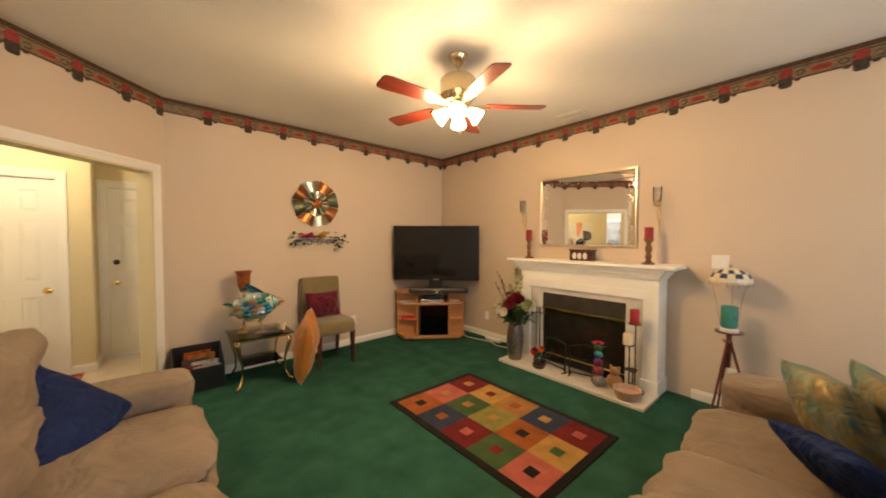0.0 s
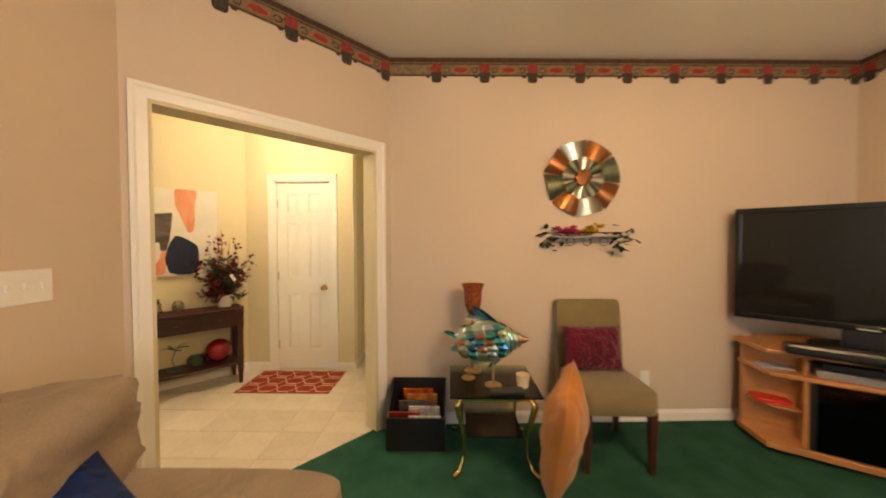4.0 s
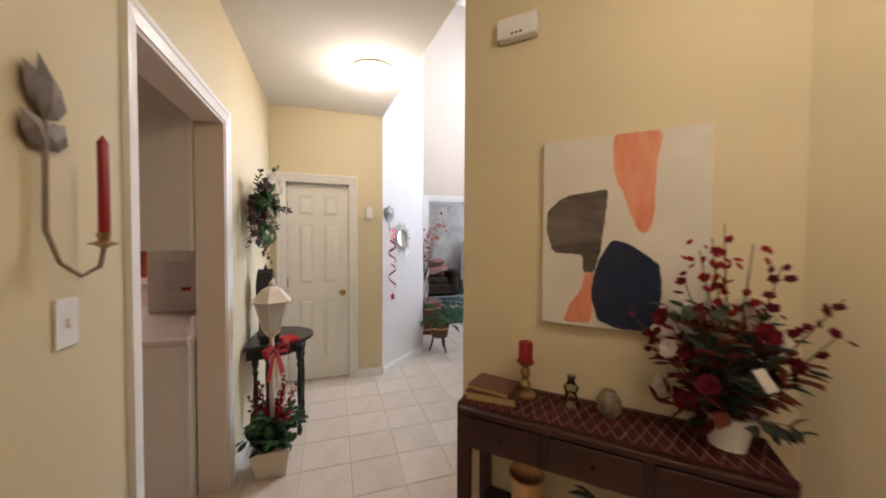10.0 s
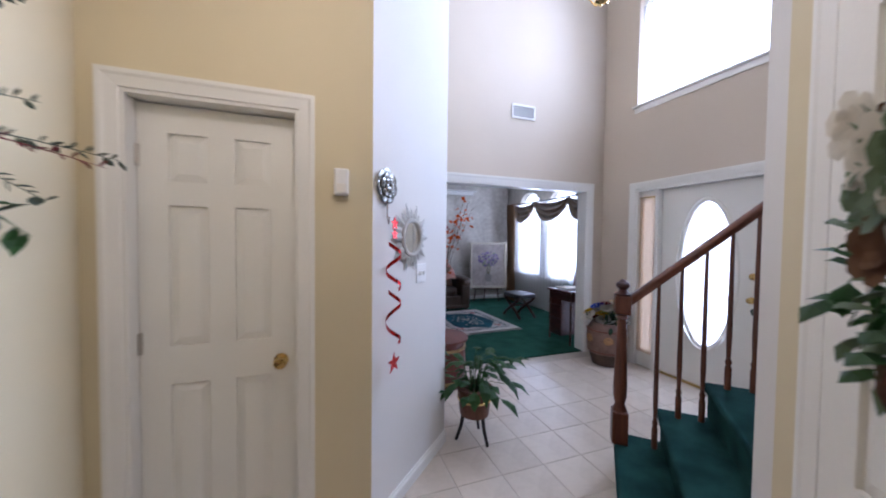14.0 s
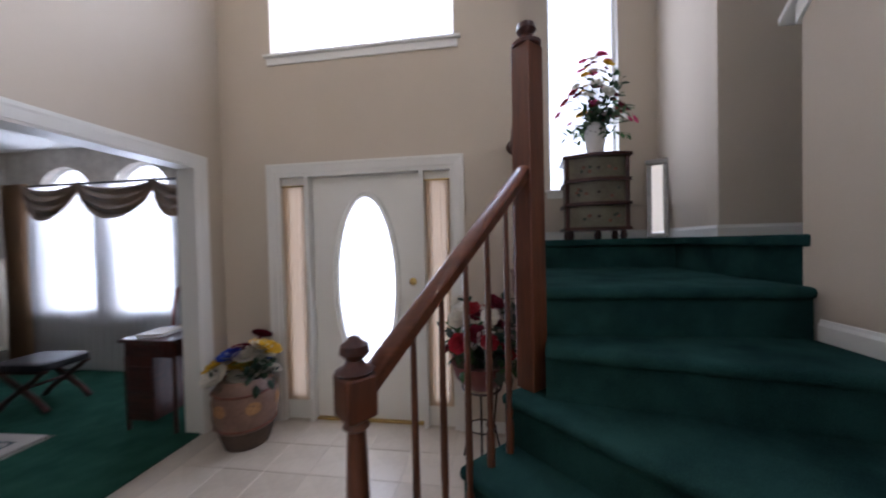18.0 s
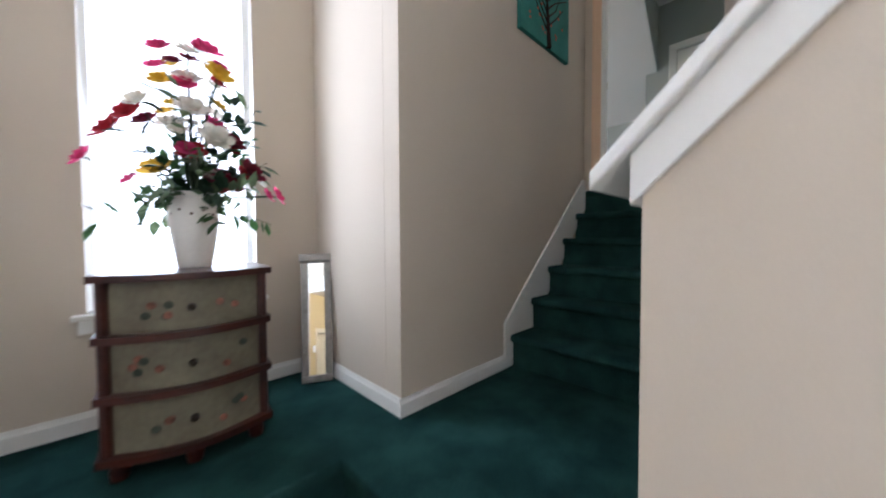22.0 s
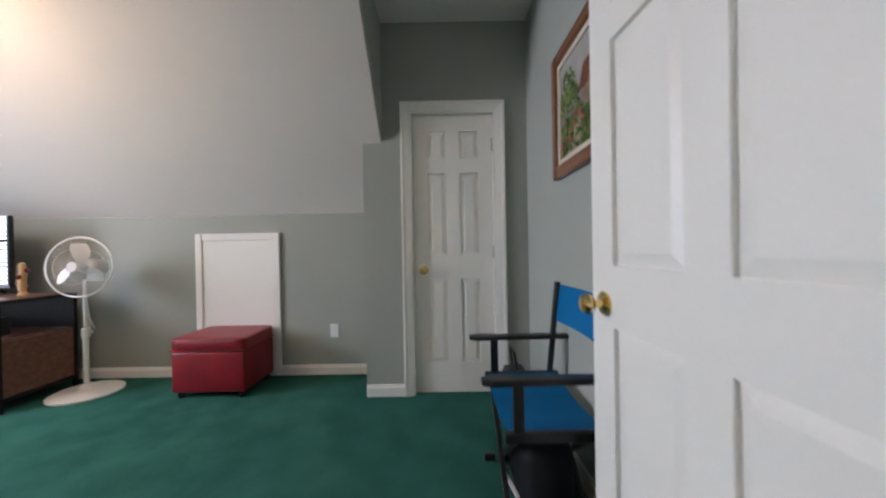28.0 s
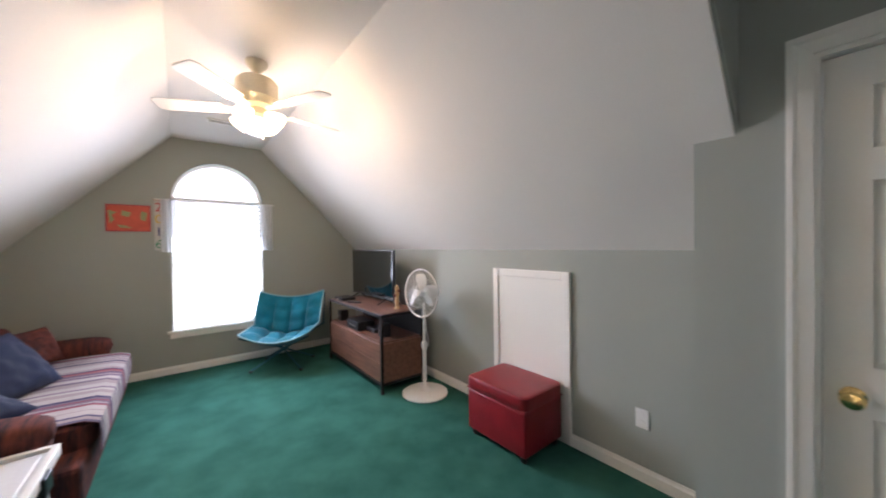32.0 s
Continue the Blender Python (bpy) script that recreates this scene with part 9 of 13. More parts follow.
def entrance_door():
    m = wall_pose((-3.56, FRONT), (DIN, FRONT), 0.55, 0)
    FR = thing("door_front_frame", m, "white painted entrance frame with two curtained sidelights", "door frame", kind="structure")
    W, H = 1.50, 2.075
    part("head", S().box(0, -0.13, H - 0.035, W, 0.0, H), TRIM, FR)
    for x in (0, 0.245, 1.215, 1.465):
        part("post", S().box(x, -0.13, 0, x + 0.035, 0.0, H - 0.035), TRIM, FR)
    for k, (x0, x1) in enumerate(((0.035, 0.245), (1.25, 1.465))):
        part("sidelight_panel", S().box(x0, -0.09, 0.0, x1, -0.05, 0.20).box(x0, -0.09, 0.20, x0 + 0.04, -0.05, H - 0.035).box(x1 - 0.04, -0.09, 0.20, x1, -0.05, H - 0.035).box(x0 + 0.04, -0.09, H - 0.12, x1 - 0.04, -0.05, H - 0.035), DOORWHITE, FR)
        g = part("pane", S().add([(x0 + 0.04, -0.07, 0.20), (x0 + 0.04, -0.07, H - 0.12), (x1 - 0.04, -0.07, H - 0.12), (x1 - 0.04, -0.07, 0.20)], [(0, 1, 2, 3)]), GLASS, FR)
        g.visible_shadow = False
        c = thing("sidelight_curtain", m @ Matrix.Translation(((x0 + x1) / 2, -0.03, 0)), "cream gathered sidelight curtain on a rod", "curtain")
        n, vs, fs = 24, [], []
        w = (x1 - x0) - 0.012
        for z in (0.17, 1.0, H - 0.10):
            pinch = 1 - 0.10 * (z == 1.0)
            vs += [((i / n - 0.5) * w * pinch, 0.012 * math.sin(i * 2.1) + 0.004 * math.sin(i * 5 + z), z) for i in range(n + 1)]
        for j in (0, 1):
            fs += [(j * (n + 1) + i, j * (n + 1) + i + 1, (j + 1) * (n + 1) + i + 1, (j + 1) * (n + 1) + i) for i in range(n)]
        part("cloth", S().add(vs, fs), sheer("cream_curtain_cloth", (0.62, 0.49, 0.35), 1.06), c, smooth=True)
        part("rod", S().tube([(-w / 2, 0.014, H - 0.11), (w / 2, 0.014, H - 0.11)], 0.006, 6), BRASS, c)
    casing((-3.56, FRONT), (DIN, FRONT), 0.55, 2.05, 0, H, w=0.075, lined=False)
    dr = thing("door_front", m @ Matrix.Translation((0.285, -0.07, 0.02)), "white front door with a large oval leaded-glass pane", "door", kind="structure")
    w, h = 0.925, 2.017
    c, rx, rz, n = (w / 2 + 0.01, 1.125), 0.258, 0.735, 40
    sh = S()
    ring = [(c[0] + rx * math.cos(2 * math.pi * i / n), c[1] + rz * math.sin(2 * math.pi * i / n)) for i in range(n)]
    outer = []
    for i in range(n):
        a = 2 * math.pi * i / n
        dx, dz = math.cos(a), math.sin(a)
        k = min(((w - c[0]) if dx > 0 else c[0]) / max(abs(dx), 1e-6), ((h - c[1]) if dz > 0 else c[1]) / max(abs(dz), 1e-6))
        outer.append((c[0] + dx * k, c[1] + dz * k))
    for cx, cz in ((0, 0), (w, 0), (w, h), (0, h)):
        near = min(range(n), key=lambda i: (outer[i][0] - cx) ** 2 + (outer[i][1] - cz) ** 2)
        outer[near] = (cx, cz)
    for y, flip in ((0.0, False), (-0.045, True)):
        vs = [(x, y, z) for x, z in ring + outer]
        fs = [(i, (i + 1) % n, n + (i + 1) % n, n + i) for i in range(n)]
        sh.add(vs, fs if flip else [f[::-1] for f in fs])
    for x0, z0, x1, z1 in ((0, 0, w, 0.001), (0, h - 0.001, w, h), (0, 0, 0.001, h), (w - 0.001, 0, w, h)):
        sh.box(x0, -0.045, z0, x1, 0, z1)
    part("leaf", sh, DOORWHITE, dr)
    for rr, y0, y1 in ((1.0, -0.05, 0.016), (1.10, 0.0, 0.010)):
        sh = S()
        a = [(c[0] + rx * rr * math.cos(2 * math.pi * i / n), c[1] + rz * (rr if rr == 1 else 1.035) * math.sin(2 * math.pi * i / n)) for i in range(n + 1)]
        sh.tube([(x, (y0 + y1) / 2 if rr == 1 else 0.004, z) for x, z in a], 0.014, 8)
        part("oval_moulding", sh, DOORWHITE, dr, smooth=True)
    g = part("oval_glass", S().add([(x, -0.022, z) for x, z in ring], [tuple(range(n))]), sheer("frosted_oval_glass", (0.92, 0.95, 0.97), 0.35), dr, "frosted leaded oval glass")
    g.visible_shadow = False
    LEAD = plain("lead_came", (0.35, 0.38, 0.40), 0.4, 0.6)
    for k in (0.82, 0.45):
        part("lead_line", S().tube([(c[0] + rx * k * math.cos(2 * math.pi * i / n), -0.018, c[1] + rz * k * math.sin(2 * math.pi * i / n)) for i in range(n + 1)], 0.0025, 4), LEAD, dr)
    for i in range(8):
        a = 2 * math.pi * i / 8 + 0.39
        part("lead_line", S().tube([(c[0] + rx * 0.45 * math.cos(a), -0.018, c[1] + rz * 0.45 * math.sin(a)), (c[0] + rx * 0.82 * math.cos(a), -0.018, c[1] + rz * 0.82 * math.sin(a))], 0.0025, 4), LEAD, dr)
    for z, nm in ((1.14, "deadbolt"), (0.93, "knob")):
        part(nm, S().lathe([(0.030, 0), (0.030, 0.008), (0.012, 0.012), (0.012, 0.03), (0.026, 0.045), (0.020, 0.06), (0.001, 0.062)] if nm == "knob" else [(0.032, 0), (0.030, 0.010), (0.001, 0.014)], 14, m=Matrix.Translation((0.075, 0, z)) @ pose(0, 0, 0, -90)), BRASS, dr, "brass " + nm, smooth=True)
    part("threshold", S().box(0, -0.06, -0.018, w, 0.03, -0.004), BRASS, dr)


entrance_door()


def window(name, m, w, sill, spring, top, label, bars=(), arched=True, blinds=None, cloth=None):
    """A white-framed window in a wall opening: x along the wall from the middle, y into the room."""
    ob = thing(name, m, label, "window", kind="structure")
    k, r = 18, w / 2
    pts = [(-r, sill), (r, sill), (r, spring)] + ([(r * math.cos(math.pi * i / k), spring + (top - spring) * math.sin(math.pi * i / k)) for i in range(1, k)] if arched else [(r, top), (-r, top)]) + [(-r, spring)]
    part("window_frame", S().tube([(x, -0.09, z) for x, z in pts + pts[:1]], 0.028, 4), TRIM, ob)
    g = part("pane", S().add([(x, -0.095, z) for x, z in pts], [tuple(range(len(pts)))[::-1]]), GLASS, ob)
    g.visible_shadow = False
    for z in bars:
        part("glazing_bar", S().box(-r, -0.105, z - 0.018, r, -0.075, z + 0.018), TRIM, ob)
    part("window_sill", S().box(-r - 0.05, -0.10, sill - 0.025, r + 0.05, 0.035, sill), TRIM, ob, bevel=0.006)
    part("apron", S().box(-r - 0.03, 0.0, sill - 0.085, r + 0.03, 0.014, sill - 0.025), TRIM, ob, bevel=0.004)
    return ob


window("window_1", wall_pose((-3.56, FRONT), (DIN, FRONT), 1.295), 1.53, 3.05, 4.22, 4.90, "large arched window over the entrance with a sheer", bars=(4.22,))
window("window_2", wall_pose((AL_E, AL_N), (AL_W, AL_N), 0.69), 0.67, 1.98, 4.75, 4.75, "tall stair window with a transom bar", arched=False)


def hanging_sheer(name, m, w, z0, z1, label, opacity=0.5, folds=14, color=(0.85, 0.85, 0.86), cat="curtain", deep=0.02, waist=0.0):
    n, rows, vs, fs = folds * 4, 6, [], []
    for j in range(rows + 1):
        z = z0 + (z1 - z0) * j / rows
        sq = 1 - waist * math.sin(math.pi * j / rows)
        vs += [((i / n - 0.5) * w * sq, deep * math.sin(2 * math.pi * i * folds / n + 0.4 * math.sin(j)), z) for i in range(n + 1)]
    for j in range(rows):
        fs += [(j * (n + 1) + i, j * (n + 1) + i + 1, (j + 1) * (n + 1) + i + 1, (j + 1) * (n + 1) + i) for i in range(n)]
    return S().add(vs, fs).make(name, sheer(name + "_cloth", color, opacity), m=m, label=label, category=cat, smooth=True)


hanging_sheer("sheer_curtain", wall_pose((-3.56, FRONT), (DIN, FRONT), 1.295) @ Matrix.Translation((0, -0.035, 0)), 1.50, 3.06, 4.20, "white sheer curtain over the high window", 0.45, 16)
for p0, p1, s, w, z0, z1 in (((-3.56, FRONT), (DIN, FRONT), 1.295, 2.28, -0.5, VOID), ((AL_E, AL_N), (AL_W, AL_N), 0.69, 1.8, 1.3, VOID)):
    S().box(-w / 2, -0.46, z0, w / 2, -0.45, z1).make("backdrop", SKYGLOW, m=wall_pose(p0, p1, s), kind="structure", label="bright overcast sky outside the window", category="sky")


def chandelier():
    at = (-4.62, 6.24)
    ob = thing("foyer_chandelier", pose(at[0], at[1], 3.22), "faceted amber-glass lantern chandelier on a chain", "chandelier")
    lit = glow("warm_lantern_glass", (1.0, 0.78, 0.52), 1.25)
    n = 8
    for ring, ((r0, z0), (r1, z1)) in enumerate((((0.05, 0.0), (0.13, 0.12)), ((0.13, 0.12), (0.15, 0.28)), ((0.15, 0.28), (0.06, 0.42)))):
        for i in range(n):
            a0, a1 = 2 * math.pi * i / n, 2 * math.pi * (i + 1) / n
            part("glass_facet", S().add([(r0 * math.cos(a0), r0 * math.sin(a0), z0), (r0 * math.cos(a1), r0 * math.sin(a1), z0), (r1 * math.cos(a1), r1 * math.sin(a1), z1), (r1 * math.cos(a0), r1 * math.sin(a0), z1)], [(0, 1, 2, 3)]), lit, ob)
            part("came", S().tube([(r0 * math.cos(a0), r0 * math.sin(a0), z0), (r1 * math.cos(a0), r1 * math.sin(a0), z1)], 0.0065, 5), BRASS, ob)
    part("chain", S().tube([(0, 0, 0.42), (0, 0, VOID - 3.22)], 0.006, 6), BRASS, ob)
    part("finial", S().lathe([(0.001, -0.04), (0.014, -0.02), (0.05, 0.0)], 10), BRASS, ob)


chandelier()


# ---- stairs ----
STAIRS = thing("stairs", pose(0, 0, 0), "green carpeted staircase, toned dark for shade, with winding steps and a landing", "stairs")


def inset(poly, d):
    """The outline with its first edge, the nosing, moved in by d."""
    (ax, ay), (bx, by) = poly[0], poly[1]
    c = V3((sum(p[0] for p in poly) / len(poly), sum(p[1] for p in poly) / len(poly), 0))
    t = V3((bx - ax, by - ay, 0)).normalized()
    nrm = V3((-t.y, t.x, 0))
    if nrm.dot(c - V3((ax, ay, 0))) < 0:
        nrm = -nrm
    return [(ax + nrm.x * d, ay + nrm.y * d), (bx + nrm.x * d, by + nrm.y * d)] + list(poly[2:])


def ccw(poly):
    s = sum(a[0] * b[1] - b[0] * a[1] for a, b in zip(poly, poly[1:] + poly[:1]))
    return poly if s > 0 else poly[::-1]


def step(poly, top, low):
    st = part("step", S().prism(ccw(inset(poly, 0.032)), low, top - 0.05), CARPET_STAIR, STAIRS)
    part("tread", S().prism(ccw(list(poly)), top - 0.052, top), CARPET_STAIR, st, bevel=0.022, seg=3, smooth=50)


def diag(u, v):
    """The point where x + y = u and x - y = v."""
    return ((u + v) / 2, (u - v) / 2)


LEFT, RIGHT, RISE = -10.44, -8.90, 0.21
for k, (u0, u1) in enumerate(((1.82, 2.19), (2.15, 2.52), (2.48, 2.85))):
    step([diag(u0, LEFT), diag(u0, RIGHT), diag(u1 + 0.3, RIGHT), diag(u1 + 0.3, LEFT)], RISE * (k + 1), -0.002)
step([diag(2.81, LEFT), diag(2.81, RIGHT), (-2.58, 6.36), (-2.57, 6.50), (-3.60, 6.72), (-3.66, 6.76)], RISE * 4, 0.0)
step([(-3.64, 6.56), (-2.585, 6.325), (-2.56, 6.40), (-2.56, 6.80), (-3.60, 6.80)], RISE * 5, 0.0)
step([(-3.645, 6.73), (-2.562, 6.73), (-2.562, 7.86), (-3.645, 7.86)], RISE * 6, 0.0)
_l = [(-3.635, 7.83), (-2.55, 7.83), (-2.55, 6.80), (-1.25, 6.80), (-1.25, 7.91), (-2.205, 7.91), (-2.205, 8.79), (AL_W, 8.79), (AL_W, 7.875), (-3.635, 7.875)]
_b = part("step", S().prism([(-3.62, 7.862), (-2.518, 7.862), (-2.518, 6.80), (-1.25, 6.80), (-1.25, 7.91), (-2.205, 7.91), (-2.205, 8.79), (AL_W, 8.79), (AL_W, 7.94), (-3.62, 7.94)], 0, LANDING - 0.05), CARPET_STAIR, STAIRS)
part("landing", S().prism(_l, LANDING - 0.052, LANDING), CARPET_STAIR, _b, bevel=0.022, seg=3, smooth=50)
NOSE = (-1.335, -1.085, -0.85, -0.615, -0.38, -0.185)
UP = (UPPER - LANDING) / 6
for k, x in enumerate(NOSE):
    x1 = NOSE[k + 1] + 0.06 if k < 5 else -0.121
    step([(x, 7.909), (x, 6.861), (x1, 6.861), (x1, 7.909)], LANDING + UP * (k + 1), LANDING - 0.002)
for k in range(3):
    y = 6.62 - 0.24 * k
    step([(-2.448, y), (-1.342, y), (-1.342, y - 0.30), (-2.448, y - 0.30)], LANDING + UP * (k + 1), LANDING - 0.002)

_xz = lambda y, s: Matrix(((1, 0, 0, 0), (0, 0, s, y), (0, 1, 0, 0), (0, 0, 0, 1)))  # noqa: E731
for y, s in ((7.9105, -1), (6.8605, 1)):
    S().prism([(-1.39, 1.472), (-1.39, 1.76), (-0.235, 2.80), (-0.182, 2.80), (-0.182, 2.55), (-1.25, 1.472)], 0.0, 0.015, m=_xz(y, s)).make("stair_skirt", TRIM, kind="structure", label="white painted skirting board following the upper stairs", category="trim")
baseboard(Q, R, 0.84, 0.50, 1.07)
baseboard((-2.562, 6.37), (-2.562, 6.80), 1.05, 0.0, 0.36)
S().box(-3.665, 6.78, 0, -3.647, 7.80, 1.20).make("wall_under_landing", PAINT_BEIGE, kind="structure", label="beige painted wall under the stair platform", category="wall")


def turned_newel(m, h, label):
    ob = thing("newel_post", m, label, "newel post")
    part("base_block", S().box(-0.045, -0.045, 0, 0.045, 0.045, 0.20), RAILWOOD, ob, bevel=0.006)
    part("shaft", S().lathe([(0.042, 0.20), (0.034, 0.225), (0.027, 0.24), (0.038, 0.29), (0.040, 0.36), (0.034, 0.52), (0.026, h - 0.28), (0.024, h - 0.25), (0.036, h - 0.24), (0.028, h - 0.225), (0.040, h - 0.215)], 20), RAILWOOD, ob, smooth=True)
    part("top_block", S().box(-0.044, -0.044, h - 0.215, 0.044, 0.044, h - 0.10), RAILWOOD, ob, bevel=0.008)
    part("cap", S().lathe([(0.046, h - 0.10), (0.052, h - 0.092), (0.030, h - 0.08), (0.022, h - 0.065), (0.040, h - 0.045), (0.036, h - 0.025), (0.018, h - 0.012), (0.014, h - 0.005), (0.001, h)], 20), DARKWOOD, ob, "dark turned finial", smooth=True)
    return ob


N1, N2 = V3((-4.20, 6.06, 0)), V3((-3.675, 6.69, 0))
turned_newel(pose(N1.x, N1.y, 0.2105, 0, 0, 50), 1.02, "turned cherry-stained newel post at the foot of the stairs")
ob = thing("newel_post", pose(N2.x, N2.y, 0.8405, 0, 0, 45), "tall square cherry-stained newel post", "newel post")
part("post", S().box(-0.047, -0.047, 0, 0.047, 0.047, 1.44), RAILWOOD, ob, bevel=0.006)
part("cap", S().lathe([(0.060, 1.44), (0.062, 1.455), (0.030, 1.475), (0.024, 1.49), (0.042, 1.51), (0.036, 1.535), (0.014, 1.545), (0.001, 1.552)], 20), DARKWOOD, ob, "dark turned finial", smooth=True)
HAND = [(-0.032, 0.0), (0.032, 0.0), (0.030, 0.02), (0.036, 0.034), (0.030, 0.054), (0.014, 0.062), (-0.014, 0.062), (-0.030, 0.054), (-0.036, 0.034), (-0.030, 0.02)]
RAILALONG = wood("stained_handrail_wood", (0.16, 0.052, 0.022), (0.085, 0.027, 0.012), rough=0.4, along="x")


def handrail(a, b, label, name="handrail"):
    """A moulded rail whose underside runs from a to b."""
    a, b = V3(a), V3(b)
    d = b - a
    flat = V3((d.x, d.y, 0)).normalized()
    side = V3((-flat.y, flat.x, 0))
    n = len(HAND)
    vs = [p + side * u + V3((0, 0, v)) for p in (a, b) for u, v in HAND]
    fs = [tuple(range(n)), tuple(range(2 * n - 1, n - 1, -1))] + [((i + 1) % n, i, n + i, n + (i + 1) % n) for i in range(n)]
    return S().add(vs, fs).make(name, RAILALONG, label=label, category="handrail", smooth=75)


RA, RB = (N1.x + 0.03, N1.y + 0.036, 1.075), (N2.x - 0.03, N2.y - 0.036, 1.72)
handrail(RA, RB, "glossy cherry-stained sloping handrail")
BAL = [(0.016, 0), (0.016, 0.12), (0.011, 0.135), (0.0165, 0.155), (0.010, 0.175), (0.0135, 0.30), (0.009, 1.0)]
for k, q in enumerate((0.20, 0.36, 0.52, 0.68, 0.84)):
    p = V3(RA).lerp(V3(RB), q)
    u = p.x + p.y
    zb = RISE * (1 if u < 2.15 else 2 if u < 2.48 else 3 if u < 2.81 else 4)
    h = p.z - zb + 0.002
    S().lathe([(r, z if z < 0.4 else h) for r, z in BAL], 10).make("baluster", RAILWOOD, m=pose(p.x, p.y, zb + 0.0005), label="slim turned cherry-stained baluster", category="baluster", group="stair balusters", smooth=True)
GA, GB = (-3.675, N2.y + 0.05, 2.14), (-3.655, 7.775, 2.14)
handrail(GA, GB, "level cherry-stained guard rail beside the stair platform", "guard_rail")
S().lathe([(0.001, 0), (0.05, 0), (0.058, 0.008), (0.05, 0.022), (0.001, 0.022)], 20).make("rail_rosette", DARKWOOD, m=pose(-3.655, 7.799, 2.17, 90), label="round dark wooden rosette where the rail meets the wall", category="rosette", smooth=True)
for k in range(8):
    y = N2.y + 0.13 + 0.117 * k
    S().lathe([(r, z if z < 0.4 else 0.88) for r, z in BAL], 10).make("baluster", RAILWOOD, m=pose(-3.67, y, RISE * 6 + 0.0005), label="slim turned cherry-stained baluster", category="baluster", group="stair balusters", smooth=True)
S().box(-3.69, 6.78, RISE * 6 - 0.16, -3.666, 7.79, RISE * 6 - 0.001).make("stair_fascia", RAILALONG, label="cherry-stained board along the platform edge", category="trim", kind="structure", bevel=0.004)
S().box(-3.70, 6.78, RISE * 6 - 0.022, -3.648, 7.79, RISE * 6 + 0.0).make("fascia_cap", RAILALONG, label="cherry-stained cap along the platform edge", category="trim", kind="structure")

ROUND = wood("round_oak_rail", (0.36, 0.13, 0.045), (0.24, 0.075, 0.025), rough=0.35, along="x")
for pts, br, lab in (([(-1.30, 6.862, 2.555), (-1.30, 6.93, 2.555), (-0.42, 6.93, 3.40), (-0.42, 6.862, 3.40)], ((-1.15, 6.93, 2.69), (-0.60, 6.93, 3.21)), "round oak wall handrail beside the upper stairs"),
                     ([(-1.342, 6.82, 2.50), (-1.41, 6.82, 2.50), (-1.41, 5.95, 3.40), (-1.342, 5.95, 3.40)], ((-1.41, 6.72, 2.60), (-1.41, 6.15, 3.18)), "round oak wall handrail rising beside the second flight")):
    ob = thing("wall_handrail", pose(0, 0, 0), lab, "handrail")
    part("rail", S().tube(pts, 0.022, 12), ROUND, ob, smooth=60)
    for b in br:
        wallp = (b[0], 6.862, b[2] - 0.05) if b[1] > 6.9 else (-1.342, b[1], b[2] - 0.05)
        part("bracket", S().tube([wallp, (b[0] if b[1] > 6.9 else (b[0] + wallp[0]) / 2, (b[1] + wallp[1]) / 2, b[2] - 0.045), b], 0.006, 6), STEEL, ob)


def tree_picture():
    ob = thing("tree_painting", wall_pose((-0.14, 7.91), (AL_E, 7.91), 0.765, 4.02) @ Matrix.Translation((0, 0.0015, 0)), "teal canvas of a dark tree with coral blossoms", "painting")
    part("canvas", S().box(-0.34, 0, -0.36, 0.34, 0.03, 0.36), material("teal_canvas", (0.06, 0.24, 0.20), 0.7, var=0.15, scale=6, grain=120, bump=0.2), ob, bevel=0.003)
    DK = plain("dark_branch_paint", (0.035, 0.022, 0.018), 0.7)
    rnd = random.Random(3)
    part("trunk", S().tube([(-0.02, 0.031, -0.36), (0.0, 0.031, -0.15), (0.02, 0.031, 0.05)], [0.022, 0.014, 0.008], 5), DK, ob)
    for i in range(11):
        z0, sx = -0.25 + 0.03 * i, (-1) ** i
        part("branch", S().tube([(0.0, 0.031, z0), (sx * 0.12, 0.031, z0 + 0.10), (sx * rnd.uniform(0.2, 0.3), 0.031, z0 + rnd.uniform(0.12, 0.28))], [0.007, 0.005, 0.003], 4), DK, ob)
    CORAL = plain("coral_blossom_paint", (0.50, 0.12, 0.07), 0.7)
    for i in range(46):
        x, z = rnd.uniform(-0.31, 0.31), rnd.uniform(-0.28, 0.33)
        part("blossom", S().lathe([(0.001, 0), (0.011, 0.001), (0.009, 0.003), (0.001, 0.003)], 7, m=Matrix.Translation((x, 0.0305, z)) @ pose(0, 0, 0, -90)), CORAL, ob)


tree_picture()


